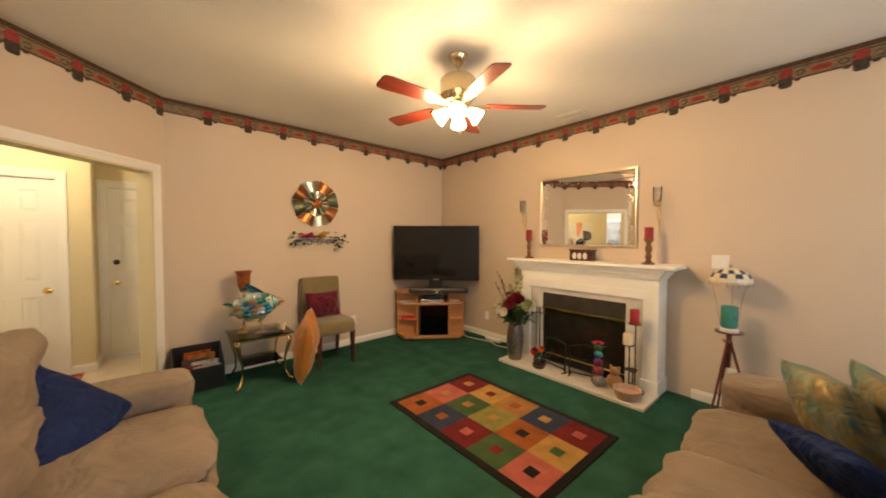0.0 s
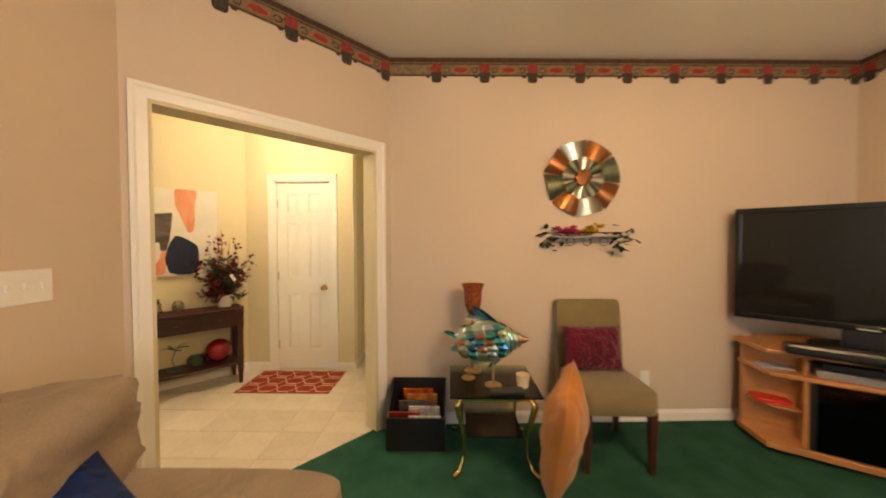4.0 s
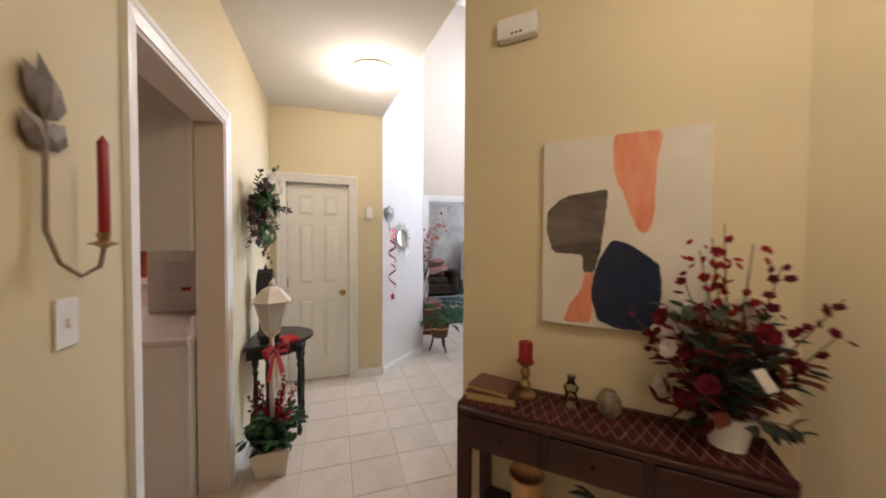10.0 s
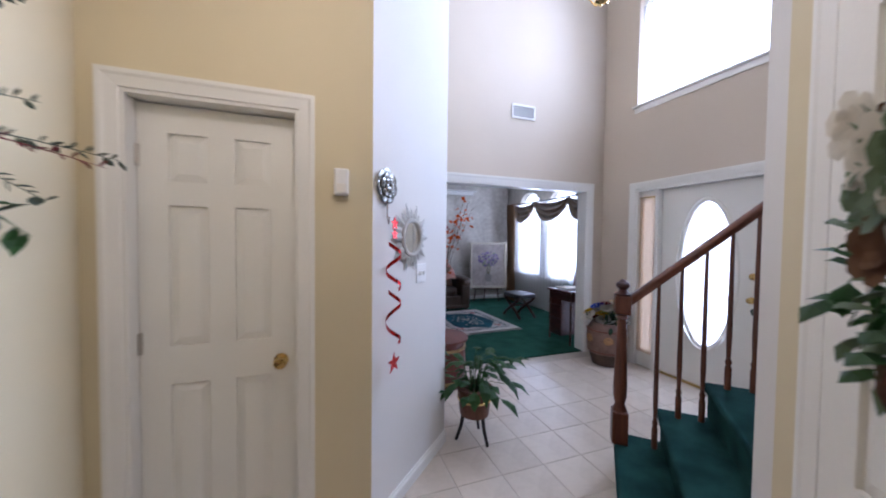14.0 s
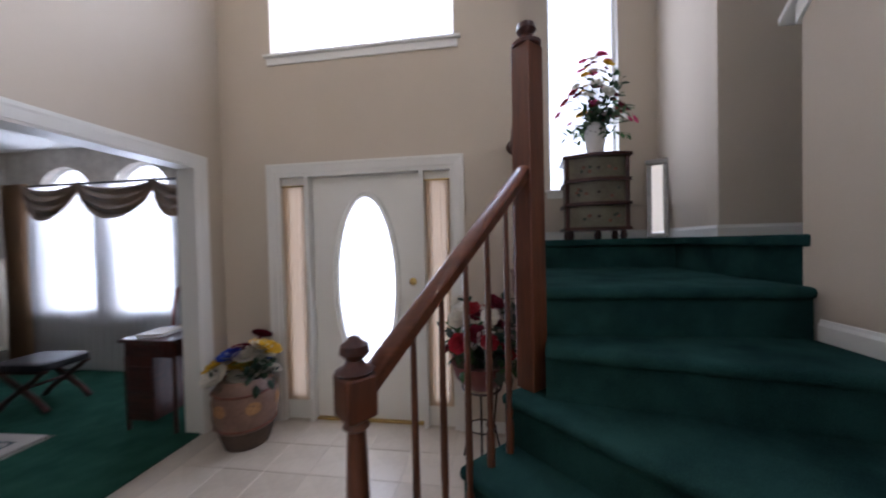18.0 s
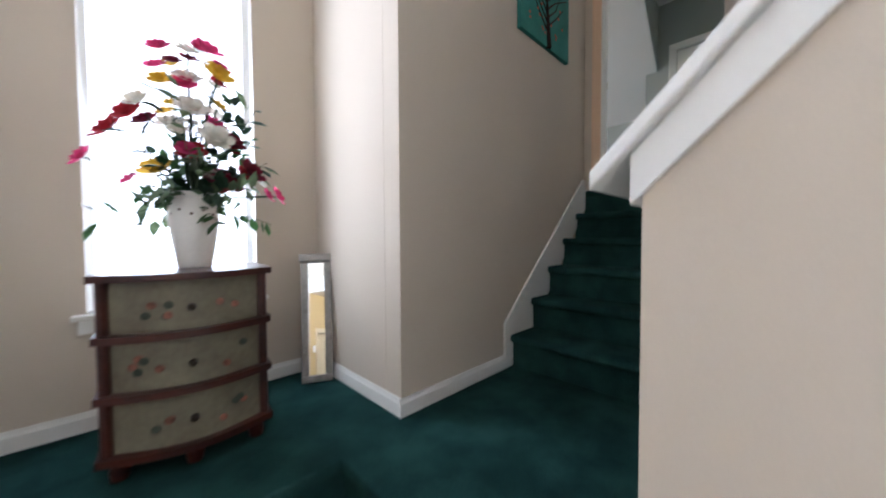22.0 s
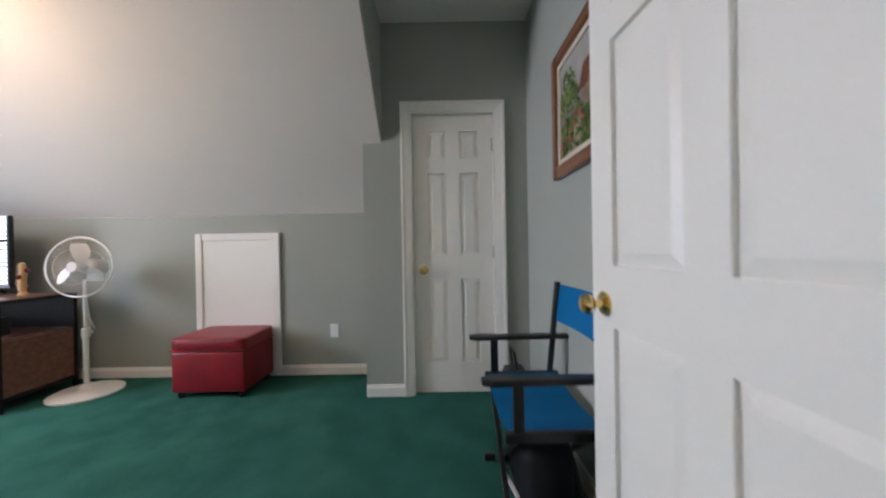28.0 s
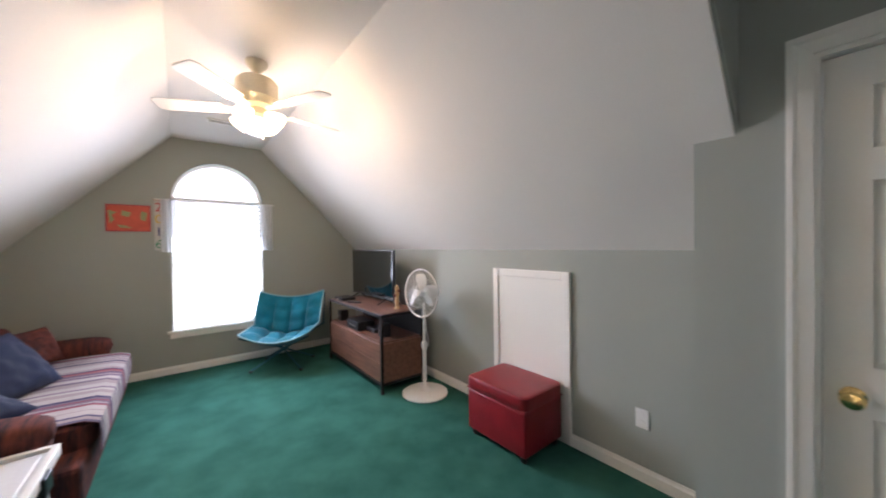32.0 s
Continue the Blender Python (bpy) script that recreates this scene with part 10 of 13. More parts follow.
def bombe_chest():
    PAINTED = material("painted_olive_wood", (0.20, 0.185, 0.12), 0.45, var=0.25, scale=6, grain=40, dark=(0.12, 0.10, 0.065))
    ob = thing("bombe_chest", pose(-2.92, 8.42, LANDING + 0.0005, 0, 0, -6), "small bow-sided three-drawer chest with painted flowers and dark trim", "chest of drawers")
    W, D = 0.47, 0.36
    bow = lambda z: 1.0 + 0.0 * z  # noqa: E731

    def ring(z, o=0.0, k=1.0):
        s = bow(z) * k
        front = [(-W / 2 * s - o + (W * s + 2 * o) * i / 12, -D / 2 * s - o - 0.075 * math.sin(math.pi * i / 12)) for i in range(13)]
        return front + [(W / 2 * s + o, D / 2), (-W / 2 * s - o, D / 2)]

    def band(z0, z1, o, steps=3):
        sh, n = S(), 15
        zs = [z0 + (z1 - z0) * i / steps for i in range(steps + 1)]
        vs = [(x, y, z) for z in zs for x, y in ring(z, o)]
        fs = [(j * n + i, j * n + (i + 1) % n, (j + 1) * n + (i + 1) % n, (j + 1) * n + i) for j in range(steps) for i in range(n)]
        return sh.add(vs, fs + [tuple(range(n))[::-1], tuple(range(steps * n, steps * n + n))])

    part("carcass", band(0.09, 0.69, 0.0, 8), PAINTED, ob, smooth=35)
    for z in (0.075, 0.285, 0.485):
        part("shelf_band", band(z, z + 0.026, 0.030, 1), DARKWOOD, ob)
    part("top", band(0.69, 0.715, 0.036, 1), DARKWOOD, ob)
    FLWR = material("painted_rose", (0.30, 0.12, 0.07), 0.5, var=0.3, scale=30)
    rnd = random.Random(6)
    for z in (0.19, 0.39, 0.59):
        s = bow(z)
        dr = part("drawer_front", S().add([(x * 0.80, y - 0.004, zz) for zz in (z - 0.078, z + 0.078) for x, y in ring(z)[:13]], [(i, i + 1, 14 + i, 13 + i) for i in range(12)]), PAINTED, ob, smooth=True)
        part("drawer_knob", S().lathe([(0.006, 0), (0.014, 0.012), (0.012, 0.022), (0.001, 0.024)], 10, m=Matrix.Translation((0, -D / 2 * s - 0.078, z)) @ pose(0, 0, 0, 90)), plain("dark_bronze_knob", (0.05, 0.04, 0.03), 0.35, 0.8), dr, smooth=True)
        for i in range(7):
            x = rnd.choice((-1, 1)) * rnd.uniform(0.05, 0.17)
            q = (x / (W * s) + 0.5)
            y = -D / 2 * s - 0.075 * math.sin(math.pi * q) - 0.004
            part("painted_flower", S().lathe([(0.001, 0), (0.014, 0.001), (0.001, 0.002)], 8, m=Matrix.Translation((x, y, z + rnd.uniform(-0.04, 0.04))) @ pose(0, 0, 0, 90)), FLWR if i % 3 else LEAF_GREY, dr)
    for sx in (-1, 1):
        part("corner_post", S().tube([(sx * (W / 2 * bow(z) + 0.002), -D / 2 * bow(z) - 0.004, z) for z in (0.10, 0.22, 0.40, 0.56, 0.69)], 0.018, 8), DARKWOOD, ob, smooth=True)
    for x, y in ((-0.21, -0.16), (0.21, -0.16), (0.0, -0.20), (-0.21, 0.13), (0.21, 0.13)):
        part("foot", S().lathe([(0.026, 0), (0.030, 0.03), (0.020, 0.075)], 10, m=Matrix.Translation((x, y, 0))), DARKWOOD, ob, smooth=True)
    z = LANDING + 0.7165
    fl, rnd = thing("flower_vase", pose(-2.90, 8.40, z) @ Matrix.Diagonal((1.02, 1.02, 1.06, 1)), "white pierced vase of bright pink, red and yellow silk flowers", "vase"), random.Random(15)
    part("vase", S().lathe([(0.055, 0), (0.06, 0.01), (0.075, 0.10), (0.088, 0.19), (0.080, 0.24), (0.062, 0.265), (0.075, 0.29), (0.066, 0.29), (0.052, 0.265), (0.001, 0.24)], 24), CERAMIC, fl, smooth=True)
    for i in range(14):
        a = 2 * math.pi * i / 14
        part("pierced_hole", S().lathe([(0.001, 0), (0.006, 0.001), (0.001, 0.002)], 6, m=pose(0.086 * math.cos(a), 0.086 * math.sin(a), 0.205 + 0.015 * (i % 2), 0, 0, math.degrees(a) + 90) @ pose(0, 0, 0, 90)), TWIG, fl)
    for k, (mt, n) in enumerate(((PETAL_PINK, 14), (PETAL_RED, 9), (PETAL_YELLOW, 7), (PETAL_WHITE, 13), (PETAL_DARKRED, 8))):
        for i in range(n):
            a, h = rnd.uniform(0, 6.28), rnd.uniform(0.34, 0.86) ** 1.15
            r = rnd.uniform(0.04, 0.29) * (1.15 - 0.75 * (h - 0.34) / 0.56)
            p = V3((r * math.cos(a), r * math.sin(a) * 0.8, h))
            st = part("stem", S().tube([(0, 0, 0.26), (p.x * 0.4, p.y * 0.4, 0.26 + (h - 0.26) * 0.55), p], 0.0025, 4), LEAF_DARK, fl)
            part("flower", S().bloom(p, rnd.uniform(0.035, 0.062), 0, 6, 2, axis=(p.x * 3, p.y * 3 - 0.4, 0.6)), mt, st)
    for i in range(38):
        a, h, sh = rnd.uniform(0, 6.28), rnd.uniform(0.12, 0.70), S()
        r = rnd.uniform(0.14, 0.33) * (1.1 - 0.5 * h)
        spray(sh, (0, 0, 0.27), (r * math.cos(a), r * math.sin(a) * 0.8, h), 8, 0.075, 0, rnd, 0.5, stem=0)
        part("leaf_stem", sh, (LEAF, LEAF_DARK, LEAF_PALE)[i % 3], fl)


bombe_chest()
ob = thing("leaning_mirror", pose(-2.315, 8.56, LANDING + 0.002, -9, 0, -24) @ Matrix.Translation((0, 0, 0)), "narrow silver-framed mirror leaning in the alcove corner", "mirror")
SILVERFRAME = material("silver_leaf_frame", (0.34, 0.32, 0.29), 0.4, 0.6, var=0.2, scale=20, grain=60, bump=0.2)
part("frame", rect_frame(S(), 0.17, 0.73, 0.04, 0.025), SILVERFRAME, ob, bevel=0.005, m=Matrix.Translation((0, 0, 0.365)) @ pose(0, 0, 0, 0, 0, 180))
part("crest", S().box(-0.095, -0.034, 0.70, 0.095, 0.0, 0.745), SILVERFRAME, ob, bevel=0.006)
part("mirror_glass", S().box(-0.047, -0.016, 0.04, 0.047, -0.012, 0.69), MIRROR, ob)

# ---- sitting room ----
T = Matrix.Translation
for x in SIT_WINDOWS:
    window("window_3" if x > -8.5 else "window_4", wall_pose((DIN - 0.16, SIT_N), (SIT_W, SIT_N), -x - 6.27), 0.84, 0.70, 2.10, 2.52, "arched sitting room window with white blinds", bars=(2.10, 1.40))
    bl = thing("window_blind", wall_pose((DIN - 0.16, SIT_N), (SIT_W, SIT_N), -x - 6.27), "white slatted blind lowered in the arched window", "blind")
    part("head_rail", S().box(-0.40, -0.070, 2.05, 0.40, -0.035, 2.085), WHITE, bl)
    for i in range(27):
        part("slat", S().box(-0.395, -0.024, -0.0008, 0.395, 0.024, 0.0008, m=T((0, -0.050, 0.74 + 0.05 * i)) @ pose(0, 0, 0, 35)), SLAT, bl)
S().box(-10.2, 9.10, -0.3, -6.5, 9.11, 3.4).make("backdrop", SKYGLOW, kind="structure", label="bright overcast sky outside the sitting room windows", category="sky")
S().tube([(-9.85, 8.56, 2.27), (-7.0, 8.56, 2.27)], 0.014, 8).make("curtain_rod", IRON, label="dark curtain rod above the arched windows", category="curtain rod", smooth=True)
SWAGCLOTH = material("bronze_satin", (0.30, 0.20, 0.12), 0.45, var=0.2, scale=5, grain=70, bump=0.25, sheen=0.4)


def valance(x0, x1, drop, label, seed):
    """One swag: cloth that sags in nested folds between two points of the rod."""
    n, rows, vs, fs = 22, 14, [], []
    for j in range(rows + 1):
        v = j / rows
        for i in range(n + 1):
            u = i / n
            sag = drop * (1 - (2 * u - 1) ** 2) ** 0.8 * (0.25 + 0.75 * v) + 0.06 * v
            fold = 0.030 * math.sin(v * 19 + 1.5 * math.sin(3 * u + seed)) * (1 - abs(2 * u - 1) ** 2 * 0.6)
            vs.append((x0 + (x1 - x0) * u, -0.045 - fold - 0.05 * math.sin(math.pi * u) * v, 2.29 - sag))
    for j in range(rows):
        fs += [(j * (n + 1) + i, j * (n + 1) + i + 1, (j + 1) * (n + 1) + i + 1, (j + 1) * (n + 1) + i) for i in range(n)]
    S().add([(x, 8.56 + y, z) for x, y, z in vs], fs).make("swag_valance", SWAGCLOTH, label=label, category="valance", smooth=True, group="swags over the windows")


for k, (x0, x1) in enumerate(((-9.46, -8.62), (-8.66, -7.58), (-7.62, -7.05))):
    valance(x0, x1, 0.40, "bronze brown satin swag draped over the curtain rod", k)
_dr = hanging_sheer("side_drape", pose(-9.62, 8.55, 0), 0.42, 0.02, 2.30, "bronze brown satin drape hanging to the floor", 1.0, 5, (0.30, 0.20, 0.12), deep=0.035, waist=0.25)
hanging_sheer("side_drape", pose(-7.12, 8.55, 0), 0.26, 0.02, 2.30, "bronze brown satin drape hanging to the floor", 1.0, 5, (0.30, 0.20, 0.12), deep=0.035, waist=0.25)
hanging_sheer("sheer_curtain", pose(-8.40, 8.60, 0), 2.30, 0.02, 2.26, "white sheer curtain over the arched windows", 0.42, 22, (0.80, 0.80, 0.80), deep=0.022)

SHELFWHITE = thing("wall_shelf", wall_pose((SIT_W, SIT_N), (SIT_W, SIT_S), 1.55, 2.55), "long white shelf moulding high on the plaster-effect wall", "shelf")
part("board", S().box(-0.62, 0.001, 0.03, 0.62, 0.14, 0.055), TRIM, SHELFWHITE, bevel=0.004)
part("moulding", S().box(-0.58, 0.001, -0.05, 0.58, 0.05, 0.03), TRIM, SHELFWHITE, bevel=0.012)

LEATHER = material("brown_leather", (0.085, 0.050, 0.026), 0.42, var=0.25, scale=4, grain=120, bump=0.4, dark=(0.040, 0.022, 0.012))


def leather_sofa():
    ob = thing("leather_sofa", pose(-9.30, 6.20, 0.01, 0, 0, 90), "brown leather sofa with rolled arms, piled with blanket and cushions", "sofa")
    w, d = 1.95, 0.92
    part("base", S().box(-w / 2 + 0.05, -0.42, 0.07, w / 2 - 0.05, 0.40, 0.30), LEATHER, ob, bevel=0.03)
    part("skirt", S().box(-w / 2 + 0.03, -0.44, 0.05, w / 2 - 0.03, 0.42, 0.11), LEATHER, ob, bevel=0.01)
    for s in (-1, 1):
        part("arm", S().puff((s * (w / 2 - 0.12), -0.01, 0.33), (0.24, 0.90, 0.56), 0.35).puff((s * (w / 2 - 0.10), -0.03, 0.565), (0.27, 0.92, 0.21), 0.6), LEATHER, ob, smooth=True)
        part("seat_cushion", S().puff((s * 0.36, -0.06, 0.38), (0.71, 0.76, 0.19), 0.35, wob=0.02, seed=s), LEATHER, ob, smooth=True)
        part("back_cushion", S().puff((s * 0.36, 0.29, 0.62), (0.70, 0.26, 0.46), 0.45, wob=0.03, seed=s + 4, m=None), LEATHER, ob, smooth=True)
    part("backrest", S().puff((0, 0.38, 0.46), (w - 0.16, 0.20, 0.74), 0.3), LEATHER, ob, smooth=True)
    for x in (-0.9, 0.9):
        for y in (-0.36, 0.34):
            part("leg", S().lathe([(0.022, 0), (0.03, 0.03), (0.035, 0.08)], 10, m=T((x, y, 0))), DARKWOOD, ob)


leather_sofa()
PLAIDRED = material("red_striped_throw", (0.42, 0.10, 0.075), 0.9, var=0.4, scale=7, grain=30, bump=0.4, dark=(0.50, 0.36, 0.28), stretch=(5, 0.6, 1))
TH = S()
_vs, _fs = [], []
for j in range(11):
    for i in range(15):
        u, v = i / 14, j / 10
        _vs.append((-9.60 + 0.60 * v, 6.05 + 0.85 * u, 0.90 - 0.30 * v ** 2 - 0.05 * math.sin(5 * u) + 0.03 * noise.noise(V3((u * 4, v * 4, 1)))))
for j in range(10):
    _fs += [(j * 15 + i, j * 15 + i + 1, (j + 1) * 15 + i + 1, (j + 1) * 15 + i) for i in range(14)]
TH.add(_vs, _fs).make("blanket", PLAIDRED, label="red and cream striped blanket over the sofa back", category="blanket", smooth=True)
BROWNCUSH = material("bronze_cushion", (0.16, 0.075, 0.03), 0.5, var=0.2, scale=5, grain=80, bump=0.2, sheen=0.1)
NAVYCUSH = material("navy_cushion", (0.02, 0.03, 0.085), 0.7, var=0.2, scale=5, grain=120, bump=0.2, sheen=0.3)
throw_pillow(pose(-9.12, 6.62, 0.47, -22, 0, 80), 0.46, 0.44, 0.15, BROWNCUSH, "bronze brown cushion leaning on the sofa arm", 2)
throw_pillow(pose(-9.08, 6.28, 0.47, -25, 0, 100), 0.44, 0.42, 0.15, NAVYCUSH, "navy cushion on the brown sofa", 5)


def fringed_rug():
    ob = thing("area_rug", pose(0, 0, 0.0105), "off-white rug with a teal centre and fringed ends", "rug")
    RUGW = material("ivory_wool", (0.56, 0.50, 0.44), 0.95, var=0.12, scale=4, grain=300, bump=0.8)
    RUGB = material("teal_blue_wool", (0.022, 0.095, 0.125), 0.95, var=0.3, scale=5, grain=300, bump=0.8)
    cx, cy, a = -8.05, 6.73, 3.0
    m = pose(cx, cy, 0, 0, 0, a)
    part("ground", S().box(-0.74, -0.60, 0, 0.74, 0.60, 0.010, m=m), RUGW, ob, bevel=0.003)
    for sx, sy, k in ((0.62, 0.49, 0.05), (0.57, 0.44, 0.0)):
        ring = S()
        for x0, y0, x1, y1 in ((-sx, -sy, sx, -sy + 0.012), (-sx, sy - 0.012, sx, sy), (-sx, -sy + 0.012, -sx + 0.012, sy - 0.012), (sx - 0.012, -sy + 0.012, sx, sy - 0.012)):
            ring.box(x0, y0, 0.010, x1, y1, 0.0125, m=m)
        part("border_line", ring, RUGB, ob)
    n = 40
    poly = [((0.51 + 0.035 * math.sin(6 * q) + 0.03 * math.sin(11 * q)) * math.copysign(abs(math.cos(q)) ** 0.6, math.cos(q)),
             (0.375 + 0.03 * math.sin(5 * q + 1)) * math.copysign(abs(math.sin(q)) ** 0.6, math.sin(q))) for q in (2 * math.pi * i / n for i in range(n))]
    part("centre_field", S().prism(poly, 0.010, 0.0128, m=m), RUGB, ob, "teal blue field")
    rnd = random.Random(12)
    md = S()
    for i in range(60):
        q, rr = rnd.uniform(0, 6.28), rnd.uniform(0.02, 0.27)
        md.lathe([(0.012 + 0.012 * rnd.random(), 0.0128), (0.01, 0.0142)], 6, m=m @ T((rr * 1.4 * math.cos(q), rr * math.sin(q), 0)))
    for sx in (-1, 1):
        for sy in (-1, 1):
            for i in range(9):
                md.lathe([(0.016 + 0.012 * rnd.random(), 0.010), (0.012, 0.0138)], 6, slot=1, m=m @ T((sx * (0.42 + 0.11 * rnd.random()), sy * (0.30 + 0.10 * rnd.random()), 0)))
    tagged(part("woven_motif", md, [RUGW, plain("rug_rose", (0.34, 0.13, 0.12), 0.95)], ob), kind="stuff")
    fr = S()
    for sx in (-1, 1):
        for i in range(90):
            y = -0.595 + 1.19 * i / 89
            fr.box(sx * 0.74, y - 0.002, 0.001, sx * (0.795 + 0.012 * rnd.random()), y + 0.002, 0.004, m=m)
    tagged(part("fringe", fr, RUGW, ob), kind="stuff")


fringed_rug()


def x_bench():
    ob = thing("x_leg_bench", pose(-8.10, 7.83, 0.01, 0, 0, 4), "dark wood X-leg bench with a black leather cushion", "bench")
    for y in (-0.17, 0.17):
        for s in (-1, 1):
            part("leg", S().tube([(s * 0.25, y, 0.012), (s * 0.16, y, 0.10), (0, y, 0.21), (-s * 0.15, y, 0.31), (-s * 0.22, y, 0.37)], [0.024, 0.022, 0.026, 0.022, 0.024], 8), DARKWOOD, ob, smooth=True)
        part("boss", S().lathe([(0.001, -0.03), (0.036, -0.02), (0.036, 0.02), (0.001, 0.03)], 12, m=pose(0, y, 0.21, 90)), DARKWOOD, ob, smooth=True)
        part("seat_rail", S().box(-0.25, y - 0.02, 0.355, 0.25, y + 0.02, 0.385), DARKWOOD, ob, bevel=0.005)
    part("stretcher", S().tube([(0, -0.17, 0.21), (0, 0.17, 0.21)], 0.014, 8), DARKWOOD, ob)
    part("cushion", S().puff((0, 0, 0.415), (0.56, 0.42, 0.085), 0.35), plain("black_leather", (0.018, 0.017, 0.020), 0.4), ob, "black leather cushion", smooth=True)


x_bench()


def floral_print():
    m = look((-9.62, 7.95, 0.86), (-7.0, 7.20, 1.02)) @ pose(0, 0, 0, 0, 180)
    ob = thing("framed_floral_print", m, "framed print of purple flowers leaning on an easel", "picture")
    w, h = 0.86, 1.06
    fr = S()
    rect_frame(fr, w, h, 0.055, 0.03)
    q = Matrix(((1, 0, 0, 0), (0, 0, -1, 0), (0, 1, 0, 0), (0, 0, 0, 1)))
    part("frame", S().box(-w / 2, -h / 2, 0, -w / 2 + 0.05, h / 2, 0.035).box(w / 2 - 0.05, -h / 2, 0, w / 2, h / 2, 0.035).box(-w / 2 + 0.05, -h / 2, 0, w / 2 - 0.05, -h / 2 + 0.05, 0.035).box(-w / 2 + 0.05, h / 2 - 0.05, 0, w / 2 - 0.05, h / 2, 0.035),
         plain("champagne_frame", (0.52, 0.46, 0.36), 0.35, 0.4), ob, "champagne frame", bevel=0.006)
    part("canvas", S().box(-w / 2 + 0.05, -h / 2 + 0.05, 0.004, w / 2 - 0.05, h / 2 - 0.05, 0.012),
         material("washed_grey_canvas", (0.44, 0.38, 0.33), 0.7, var=0.25, scale=4, grain=14, dark=(0.26, 0.22, 0.20)), ob)
    rnd = random.Random(7)
    fl = S()
    for i in range(150):
        a, r = rnd.uniform(0, 6.28), rnd.random() ** 0.6 * 0.21
        x, y = r * 1.15 * math.cos(a), 0.14 + 0.8 * r * math.sin(a)
        s = rnd.uniform(0.012, 0.030)
        b = rnd.uniform(0, 6.28)
        fl.prism([(x + s * math.cos(b + q) * (1 if k % 2 else 0.6), y + s * math.sin(b + q)) for k, q in enumerate((0, 1.2, 2.5, 3.8, 5.1))], 0.012, 0.0135 + 0.0004 * rnd.random(), slot=rnd.choice((0, 0, 1, 2)))
    part("flower_spray", fl, [plain("violet_paint", (0.14, 0.095, 0.22), 0.7), plain("lilac_paint", (0.30, 0.24, 0.36), 0.7), plain("sage_paint", (0.16, 0.20, 0.13), 0.7)], ob, "painted purple flowers")
    st = S()
    for i in range(9):
        st.tube([(-0.08 + 0.02 * i, 0.05, 0.013), (-0.02 + 0.005 * i, -0.20, 0.013)], 0.003, 4)
    part("stem_bundle", st, plain("stem_paint", (0.15, 0.15, 0.09), 0.7), ob)
    part("painted_vase", S().prism([(-0.06, -0.38), (0.06, -0.38), (0.075, -0.27), (0.045, -0.19), (-0.045, -0.19), (-0.075, -0.27)], 0.012, 0.0135), plain("grey_vase_paint", (0.24, 0.22, 0.20), 0.7), ob)
    ez = thing("easel", pose(-9.66, 7.93, 0.01, 0, 0, 75), "slim wooden display easel holding the framed print", "easel")
    for x, y in ((-0.30, -0.02), (0.30, -0.02), (0, 0.22)):
        part("leg", S().tube([(x, y, 0), (x * 0.3, 0.06, 1.35)], 0.014, 6), DARKWOOD, ez)
    part("ledge", S().box(-0.34, -0.10, 0.295, 0.34, 0.0, 0.315), DARKWOOD, ez)


floral_print()


